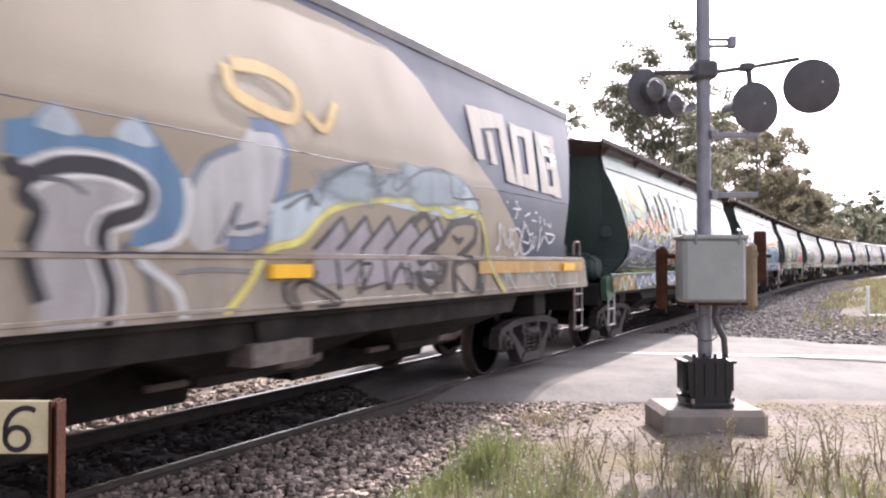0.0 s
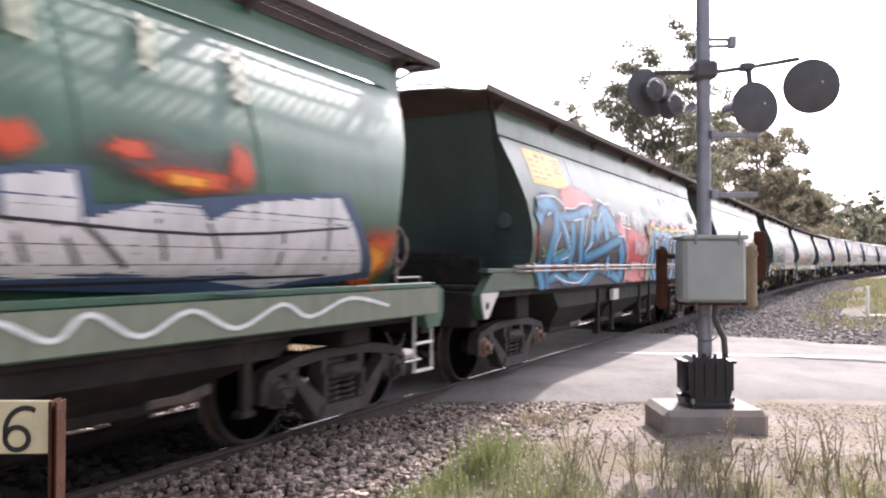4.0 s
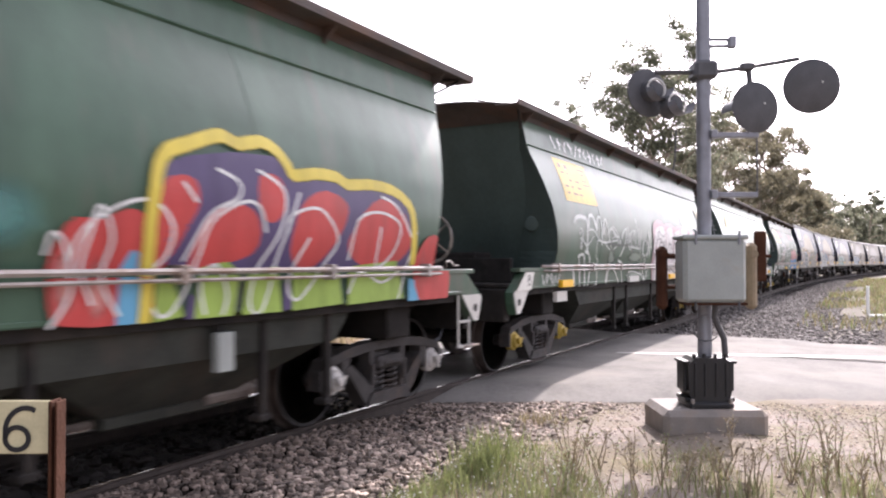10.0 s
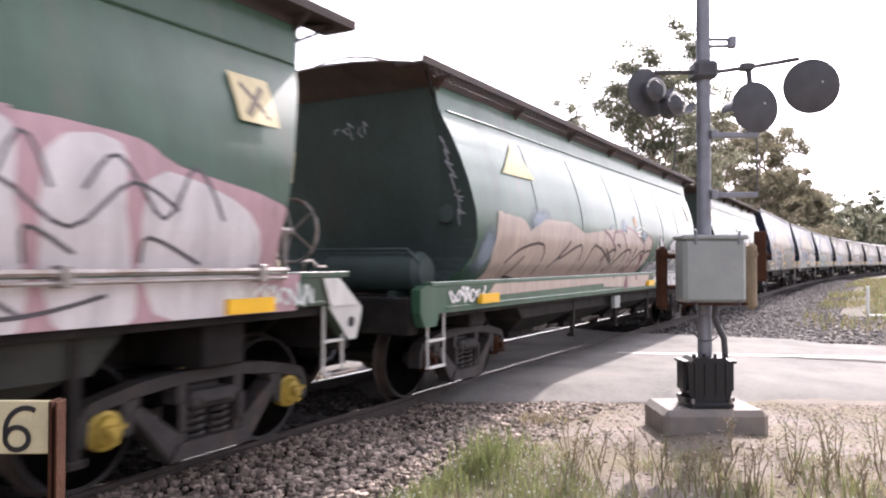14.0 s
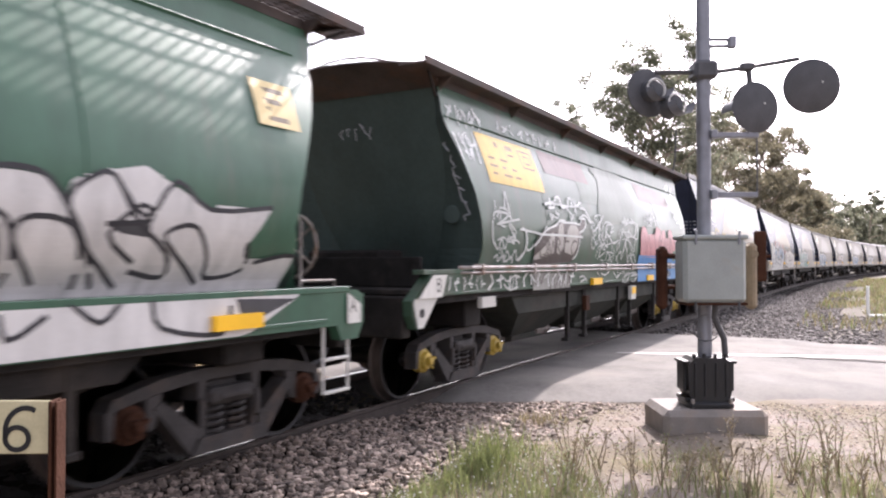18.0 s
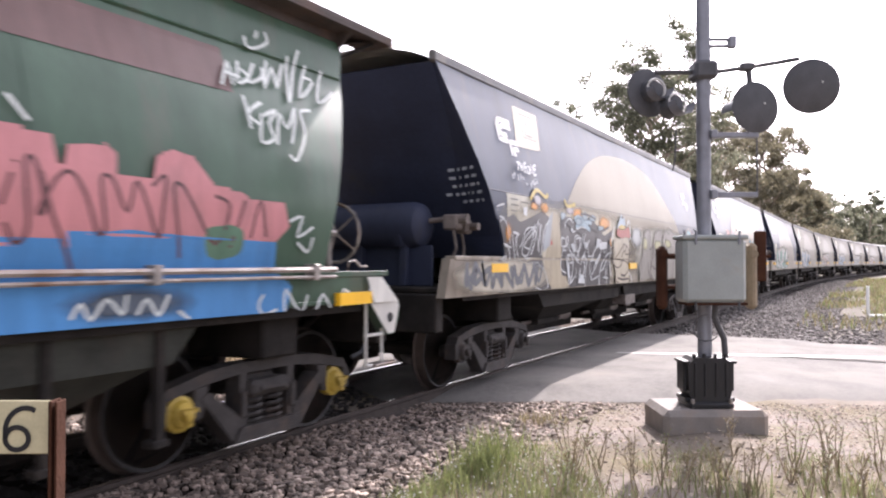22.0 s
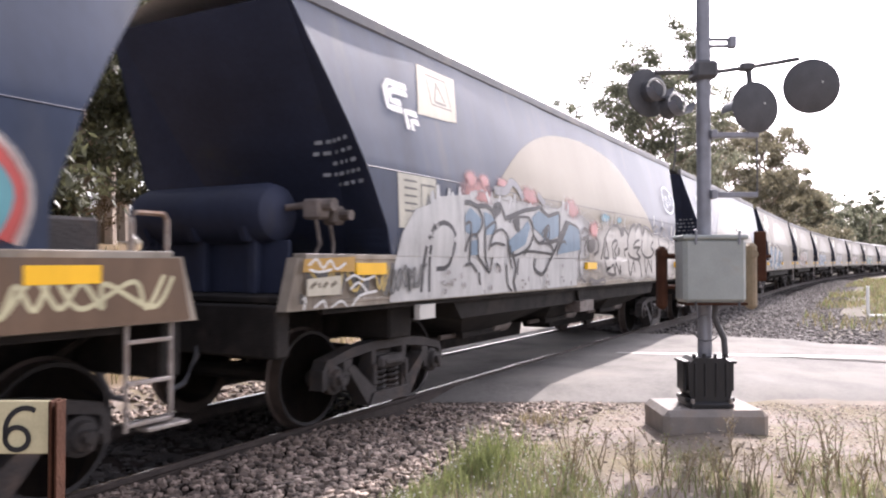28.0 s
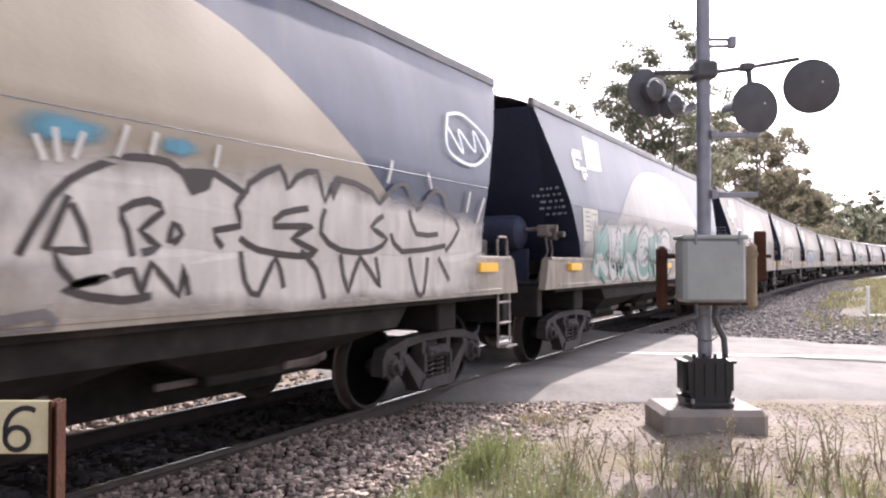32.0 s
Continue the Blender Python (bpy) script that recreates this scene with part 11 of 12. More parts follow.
    for q in ([(7.28, 1.55), (7.19, 1.53), (7.23, 1.44), (7.38, 1.4)],
              [(7.39, 1.54), (7.37, 1.48), (7.47, 1.41), (7.51, 1.46), (7.42, 1.54)],
              [(7.6, 1.41), (7.52, 1.55), (7.75, 1.41), (7.69, 1.56)],
              [(7.87, 1.55), (7.79, 1.52), (7.92, 1.46), (7.87, 1.39)],):
        a.line(smooth_line(q, 2), 0.03, (0.62, 0.64, 0.64))


def sill_wave(a):
    """A white wave along the sprayed sill."""
    a.line(smooth_line([(6.7, 1.11), (6.77, 1.03), (6.94, 1.18), (7.07, 1.06), (7.28, 1.17), (7.52, 1.02), (7.77, 1.17), (7.97, 1.03), (8.19, 1.13), (8.38, 1.05), (8.66, 1.2), (8.93, 1.04), (9.11, 1.16), (9.41, 1.04), (9.62, 1.17), (9.95, 1.02), (10.32, 1.15), (10.71, 1.01), (11.15, 1.15), (11.46, 1.04), (11.96, 1.16), (12.52, 1.07)], 4), 0.03, (0.58, 0.6, 0.6))
    a.fill([(2.65, 1.23), (2.9, 1.25), (2.92, 1.17), (2.8, 1.07), (2.66, 1.05)], (0.17, 0.25, 0.43))
    a.fill([(3.02, 1.07), (3.29, 1.19), (3.6, 1.19), (3.44, 1.07)], (0.10, 0.16, 0.31))
    a.fill([(4.05, 1.15), (4.36, 1.22), (4.53, 1.07), (4.31, 0.97), (4.05, 0.99)], (0.17, 0.25, 0.43))
    a.fill([(2.95, 1.05), (3.29, 1.14), (3.44, 0.98), (3.18, 1.03)], (0.30, 0.33, 0.06))
    a.fill([(3.69, 1.11), (3.91, 1.03), (3.96, 0.96), (3.64, 0.98)], (0.30, 0.33, 0.06))
    a.fill([(3.48, 1.08), (3.69, 1.12), (3.64, 0.99), (3.5, 0.99)], (0.03, 0.03, 0.036))
    a.fill([(4.36, 1.14), (4.58, 1.02), (4.53, 0.97)], (0.03, 0.03, 0.036))
    a.line(smooth_line([(0.44, 1), (0.51, 1.01), (0.6, 1.17), (0.69, 1.13), (0.78, 0.99), (0.87, 1.01), (1.02, 1.2), (1.12, 1.16), (1.21, 1.04), (1.36, 1.2), (1.47, 1.18), (1.66, 0.97), (1.8, 1.06), (1.99, 1.19), (2.15, 1.06), (2.32, 1.16), (2.46, 1.02), (2.69, 1.19), (2.93, 1.01), (3.18, 1.2), (3.56, 1), (3.86, 1.17), (4.3, 1.05), (4.79, 1.16)], 4), 0.034, (0.58, 0.6, 0.6))


def blue_letters(a):
    """Bright blue limbs on black, edged in yellow with a pink halo."""
    for i, q in enumerate(((6.94, 7.26, 1.93, 2.19), (6.82, 7.01, 1.49, 1.91), (6.64, 7.03, 1.34, 1.61), (6.44, 6.93, 1.11, 1.4), (7.37, 7.73, 2.09, 2.3), (7.81, 8.16, 2.02, 2.22), (8.04, 8.48, 2.05, 2.31), (8.84, 9.31, 2.02, 2.28), (9.44, 9.96, 2.03, 2.27), (10.02, 10.82, 2.06, 2.35), (10.98, 11.53, 1.81, 2.07),)):
        a.cloud(*q, (0.46, 0.15, 0.16), 710 + i, 7, 0.1)
    a.fill([(6.87, 1.08), (6.97, 1.34), (7, 1.57), (6.99, 1.71), (7.13, 1.8), (7.06, 1.86), (7.09, 1.96), (7.3, 2.18), (7.53, 2.09), (7.83, 2.1), (8.16, 2.05), (8.41, 2.12), (8.81, 2.08), (8.98, 2.07), (9.52, 2.12), (9.95, 2.12), (10.54, 2.15), (10.97, 2.07), (11.54, 1.71), (11.66, 1.11), (10.07, 1.02), (8, 1.07)], (0.014, 0.016, 0.022))
    for q in ([(6.98, 1.11), (7.07, 1.32), (7.14, 1.54), (7.25, 1.67)],
              [(7.29, 2.04), (7.3, 1.85), (7.35, 1.59), (7.43, 1.36), (7.68, 1.12)],
              [(7.17, 1.8), (7.34, 1.84)],):
        a.arm(q, 0.23, (0.018, 0.13, 0.29), (0.035, 0.24, 0.40))
    for q in ([(7.53, 2.01), (7.78, 2.04), (8.06, 1.97)],
              [(7.61, 1.88), (7.63, 1.67), (7.74, 1.43), (7.91, 1.27), (8.11, 1.39), (8.12, 1.69), (8.17, 1.9)],
              [(8.25, 2.04), (8.46, 2.03), (8.77, 1.95)],
              [(8.35, 1.92), (8.32, 1.62), (8.22, 1.31), (8.15, 1.14)],
              [(8.51, 1.9), (8.59, 1.59), (8.68, 1.14)],
              [(8.28, 1.54), (8.53, 1.58)],):
        a.arm(q, 0.205, (0.018, 0.13, 0.29), (0.035, 0.24, 0.40))
    for q in ([(9.16, 2.01), (9.17, 1.73), (9.15, 1.42), (8.96, 1.12)],
              [(9.26, 1.98), (9.49, 1.96), (9.74, 2.04)],
              [(9.24, 1.64), (9.58, 1.74), (9.62, 1.98)],
              [(9.4, 1.1), (9.71, 1.27), (9.61, 1.5), (9.29, 1.51)],
              [(10.01, 2.05), (9.93, 1.67), (9.99, 1.17)],
              [(10.14, 2.02), (10.53, 2.08), (10.83, 1.8), (10.83, 1.36), (10.46, 1.17), (10.2, 1.36), (10.17, 1.67), (10.44, 1.87)],
              [(11.1, 1.53), (10.99, 1.24), (11.08, 1.07)],):
        a.arm(q, 0.205, (0.018, 0.13, 0.29), (0.035, 0.24, 0.40))
    for q in ([(7.5, 1.86), (7.62, 1.84), (7.65, 1.72)],
              [(8.02, 2.02), (8.34, 2), (8.3, 1.92), (8.15, 1.88), (8.09, 1.69), (8.05, 1.45)],
              [(8.7, 1.97), (9.01, 1.97), (8.83, 1.81), (8.8, 1.51)],
              [(9.21, 2.05), (8.97, 1.89)],
              [(9.87, 2.09), (9.49, 1.94)],
              [(10.15, 2.08), (9.92, 1.86)],
              [(7.8, 1.64), (7.79, 1.39), (7.86, 1.25), (8.1, 1.25)],
              [(7, 1.11), (7.14, 1.29)],
              [(7.14, 1.33), (7.37, 1.09)],
              [(9.32, 1.28), (9.54, 1.13), (9.81, 1.27)],
              [(10.26, 1.26), (10.56, 1.17), (10.87, 1.36)],
              [(7.26, 1.7), (7.32, 1.53), (7.28, 1.43)],
              [(9.18, 1.73), (9.06, 1.42)],
              [(8.95, 1.29), (8.85, 1.1)],):
        a.line(smooth_line(q, 2), 0.02, (0.66, 0.68, 0.68))
    a.line(smooth_line([(6.86, 1.07), (6.96, 1.33), (6.99, 1.57), (6.98, 1.72), (7.12, 1.8), (7.05, 1.86), (7.08, 1.96), (7.3, 2.19), (7.53, 2.1), (7.83, 2.11), (8.16, 2.06), (8.42, 2.13), (8.82, 2.1), (8.98, 2.09), (9.52, 2.14), (9.95, 2.14), (10.54, 2.17), (10.97, 2.09), (11.12, 1.98)], 1), 0.045, (0.60, 0.46, 0.05))
    for q in ([(10.97, 1.8), (11.06, 1.84), (11.04, 1.74), (11.14, 1.76)],
              [(11.21, 1.83), (11.26, 1.72)],
              [(11.33, 1.81), (11.43, 1.85), (11.41, 1.71)],
              [(11.08, 1.58), (11.22, 1.62)],
              [(11.46, 1.59), (11.55, 1.65)],):
        a.line(smooth_line(q, 1), 0.025, (0.40, 0.50, 0.55))


def red_letters(a):
    """Red and purple bubbles on lime feet with white loops and a yellow halo."""
    a.fill(smooth_line([(7.81, 1.14), (7.78, 1.4), (7.83, 1.57), (7.88, 1.66), (7.98, 1.69), (8.07, 1.68), (8.25, 1.75), (8.38, 1.7), (8.43, 1.43), (8.42, 1.09), (7.97, 1.1)], 3, True), (0.42, 0.05, 0.045))
    for i, q in enumerate(((7.81, 7.94, 1.17, 1.52), (8.01, 8.13, 1.12, 1.43),)):
        a.cloud(*q, (0.50, 0.20, 0.18), 730 + i, 7, 0.3)
    a.fill([(8.19, 1.08), (8.22, 1.4), (8.29, 1.52), (8.34, 1.5), (8.38, 1.08)], (0.10, 0.30, 0.46))
    a.fill([(8.48, 1.43), (8.46, 1.89), (8.51, 2.04), (8.7, 2.11), (9.08, 2.18), (9.51, 2.2), (9.65, 2.09), (9.68, 2.04), (10.06, 2.08), (10.41, 2.05), (10.82, 2.09), (11.21, 1.99), (11.32, 1.78), (11.37, 1.42), (10.39, 1.37), (9.15, 1.39)], (0.07, 0.05, 0.12))
    a.fill(smooth_line([(8.48, 1.89), (8.6, 1.98), (8.74, 1.96), (8.77, 1.81), (8.68, 1.66), (8.51, 1.39), (8.44, 1.53)], 3, True), (0.42, 0.05, 0.045))
    a.fill(smooth_line([(8.71, 1.43), (8.86, 1.74), (9.15, 1.83), (9.31, 1.72), (9.26, 1.5), (8.83, 1.41)], 3, True), (0.42, 0.05, 0.045))
    a.fill(smooth_line([(9.31, 2.03), (9.49, 2.06), (9.59, 1.91), (9.48, 1.73), (9.32, 1.77)], 3, True), (0.42, 0.05, 0.045))
    a.fill(smooth_line([(9.64, 1.53), (9.76, 1.87), (10.05, 2), (10.32, 1.91), (10.27, 1.72), (10.07, 1.5), (9.84, 1.38)], 3, True), (0.42, 0.05, 0.045))
    a.fill(smooth_line([(10.35, 1.53), (10.49, 1.79), (10.8, 1.99), (11.17, 1.87), (11.29, 1.57), (10.85, 1.36)], 3, True), (0.42, 0.05, 0.045))
    a.fill([(8.76, 1.07), (8.81, 1.41), (9.04, 1.45), (9.16, 1.39), (9.1, 1.08)], (0.25, 0.36, 0.07))
    a.fill([(9.18, 1.08), (9.23, 1.38), (9.53, 1.42), (9.58, 1.09)], (0.25, 0.36, 0.07))
    a.fill([(9.69, 1.09), (9.7, 1.37), (10.24, 1.41), (10.31, 1.11)], (0.25, 0.36, 0.07))
    a.fill([(10.37, 1.1), (10.38, 1.41), (11.11, 1.46), (11.21, 1.11)], (0.25, 0.36, 0.07))
    a.fill([(8.45, 1.09), (8.47, 1.33), (8.59, 1.36), (8.68, 1.1)], (0.25, 0.36, 0.07))
    a.fill([(8.69, 1.09), (8.72, 1.25), (8.77, 1.24), (8.76, 1.09)], (0.07, 0.05, 0.12))
    a.fill([(9.59, 1.09), (9.6, 1.3), (9.67, 1.28), (9.69, 1.1)], (0.07, 0.05, 0.12))
    a.fill([(11.3, 0.95), (11.3, 1.3), (11.56, 1.25), (11.56, 0.96)], (0.10, 0.30, 0.46))
    a.fill(smooth_line([(11.38, 1.35), (11.55, 1.65), (11.82, 1.69), (12.07, 1.41), (11.99, 1.02), (11.6, 0.98)], 3, True), (0.42, 0.05, 0.045))
    for q in ([(7.79, 1.1), (7.91, 1.28), (7.91, 1.49), (8.01, 1.66), (8.25, 1.79), (8.44, 1.8), (8.57, 1.66), (8.54, 1.49), (8.44, 1.39), (8.39, 1.26), (8.5, 1.12), (8.63, 1.19), (8.77, 1.43), (8.87, 1.7), (9.15, 1.85), (9.31, 1.82), (9.37, 1.65)],
              [(8.92, 2.05), (9.11, 1.98), (9.1, 1.87), (8.86, 1.75), (8.67, 1.45)],
              [(9.3, 2.08), (9.54, 1.98), (9.57, 1.82), (9.49, 1.62), (9.31, 1.38), (9.25, 1.16), (9.35, 1.09), (9.46, 1.3), (9.55, 1.58), (9.73, 1.96)],
              [(9.6, 1.66), (9.65, 1.79), (9.97, 1.85), (10.2, 1.64), (10.09, 1.46), (9.76, 1.17), (9.64, 1.3), (9.85, 1.63)],
              [(10.37, 1.46), (10.47, 1.79), (10.8, 1.87), (11.11, 1.77), (11.01, 1.52), (10.78, 1.41), (10.8, 1.75)],
              [(11.12, 1.12), (11.3, 1.47), (11.4, 1.73)],
              [(10.81, 2.01), (11.06, 1.93), (11.31, 1.67)],
              [(7.76, 1.48), (7.79, 1.6), (7.86, 1.55), (7.92, 1.39)],
              [(8.04, 1.21), (7.97, 1.4), (8.01, 1.61), (8.07, 1.76), (8.15, 1.58), (8.1, 1.34), (8.21, 1.14)],
              [(8.64, 1.94), (8.75, 1.82)],
              [(8.85, 1.11), (8.81, 1.32), (8.95, 1.43), (9.04, 1.24), (9, 1.1)],
              [(10.37, 1.19), (10.54, 1.37), (10.85, 1.27), (11.14, 1.37)],):
        a.line(smooth_line(q, 4), 0.023, (0.62, 0.62, 0.61))
    a.line(smooth_line([(8.38, 1.06), (8.41, 1.39), (8.4, 1.66), (8.43, 1.88), (8.46, 2.02), (8.53, 2.12), (8.66, 2.17), (8.85, 2.24), (9, 2.28), (9.14, 2.24), (9.36, 2.29), (9.52, 2.24), (9.62, 2.14), (9.68, 2.08), (9.93, 2.12), (10.2, 2.12), (10.34, 2.07), (10.65, 2.1), (10.99, 2.08), (11.25, 1.97), (11.34, 1.78), (11.37, 1.42)], 2), 0.09, (0.54, 0.43, 0.06))


def green_blocks(a):
    """Two pale green rounded blocks with dark bars and yellow rims."""
    for i, q in enumerate(((2.11, 2.35, 1.63, 1.77), (2.34, 2.63, 1.76, 2), (2.26, 2.51, 1.36, 1.74), (2.26, 2.51, 1.17, 1.43), (4.68, 5.12, 1.27, 1.75), (3.15, 3.29, 1.97, 2.15), (3.8, 3.98, 1.94, 2.16),)):
        a.cloud(*q, (0.33, 0.16, 0.20), 740 + i, 7, 0.15)
    a.fill(smooth_line([(2.75, 1.9), (2.72, 2.04), (2.78, 2.14), (2.87, 2.15), (2.91, 2.06), (2.85, 1.91)], 3, True), (0.30, 0.44, 0.14))
    a.fill(smooth_line([(2.78, 1.92), (2.77, 2.04), (2.82, 2.1), (2.85, 2.05), (2.83, 1.93)], 3, True), (0.42, 0.55, 0.36))
    a.fill(smooth_line([(2.94, 1.92), (2.91, 2.06), (2.98, 2.16), (3.07, 2.18), (3.11, 2.08), (3.05, 1.93)], 3, True), (0.30, 0.44, 0.14))
    a.fill(smooth_line([(2.98, 1.94), (2.97, 2.06), (3.02, 2.12), (3.05, 2.07), (3.03, 1.95)], 3, True), (0.42, 0.55, 0.36))
    a.fill(smooth_line([(3.3, 1.95), (3.27, 2.1), (3.35, 2.21), (3.46, 2.23), (3.5, 2.13), (3.43, 1.96)], 3, True), (0.30, 0.44, 0.14))
    a.fill(smooth_line([(3.34, 1.97), (3.33, 2.1), (3.4, 2.17), (3.43, 2.11), (3.4, 1.98)], 3, True), (0.42, 0.55, 0.36))
    a.fill(smooth_line([(3.56, 1.97), (3.53, 2.13), (3.62, 2.25), (3.75, 2.27), (3.78, 2.16), (3.7, 1.99)], 3, True), (0.30, 0.44, 0.14))
    a.fill(smooth_line([(3.61, 2), (3.6, 2.13), (3.67, 2.2), (3.71, 2.14), (3.67, 2)], 3, True), (0.42, 0.55, 0.36))
    a.fill([(2.6, 1.08), (2.59, 1.39), (2.57, 1.69), (2.59, 1.84), (2.74, 1.9), (3.13, 1.91), (3.19, 1.85), (3.22, 1.46), (3.2, 1.08)], (0.28, 0.46, 0.32))
    a.fill([(3.27, 1.1), (3.24, 1.54), (3.24, 1.89), (3.76, 1.98), (3.96, 1.9), (3.93, 1.63), (3.88, 1.42), (3.86, 1.11)], (0.28, 0.46, 0.32))
    a.fill([(2.67, 1.39), (2.64, 1.69), (2.74, 1.81), (3.1, 1.84), (3.17, 1.42), (3.13, 1.15), (2.68, 1.14)], (0.13, 0.30, 0.17))
    a.fill([(2.72, 1.43), (2.71, 1.66), (2.83, 1.77), (3.01, 1.78), (3.1, 1.46), (3.08, 1.21), (2.72, 1.19)], (0.28, 0.46, 0.32))
    a.fill([(3.33, 1.42), (3.3, 1.79), (3.7, 1.86), (3.85, 1.75), (3.8, 1.18), (3.34, 1.16)], (0.13, 0.30, 0.17))
    a.fill([(3.38, 1.46), (3.36, 1.75), (3.67, 1.8), (3.76, 1.71), (3.74, 1.22), (3.39, 1.19)], (0.28, 0.46, 0.32))
    a.fill(smooth_line([(2.75, 1.6), (3, 1.63), (3, 1.53), (2.9, 1.48), (2.79, 1.51)], 3, True), (0.50, 0.55, 0.42))
    a.fill(smooth_line([(3.42, 1.62), (3.67, 1.65), (3.66, 1.56), (3.57, 1.51), (3.46, 1.54)], 3, True), (0.50, 0.55, 0.42))
    a.fill(smooth_line([(2.78, 1.64), (2.98, 1.66), (2.92, 1.58), (2.84, 1.58)], 3, True), (0.03, 0.03, 0.035))
    a.fill(smooth_line([(3.44, 1.66), (3.66, 1.68), (3.59, 1.61), (3.51, 1.6)], 3, True), (0.03, 0.03, 0.035))
    a.line(smooth_line([(2.57, 1.7), (2.88, 1.71), (3, 1.69)], 1), 0.06, (0.05, 0.07, 0.05))
    for q in ([(2.75, 1.73), (2.97, 1.7), (3.37, 1.68), (4.47, 1.66)],
              [(2.6, 1.44), (2.9, 1.48), (3.35, 1.45), (3.91, 1.51)],
              [(2.62, 1.19), (3.25, 1.25), (3.8, 1.25)],):
        a.line(smooth_line(q, 2), 0.035, (0.03, 0.03, 0.035))
    a.line(smooth_line([(2.56, 1.08), (2.54, 1.39), (2.54, 1.66), (2.56, 1.82), (2.7, 1.91), (3.13, 1.95), (3.22, 1.88), (3.76, 2.01), (3.98, 1.93), (4.01, 1.72)], 2), 0.05, (0.40, 0.38, 0.05))
    for i, q in enumerate(((2.83, 2.92, 1.22, 1.27), (3.47, 3.67, 1.22, 1.25),)):
        a.cloud(*q, (0.36, 0.06, 0.05), 748 + i, 7, 0.3)


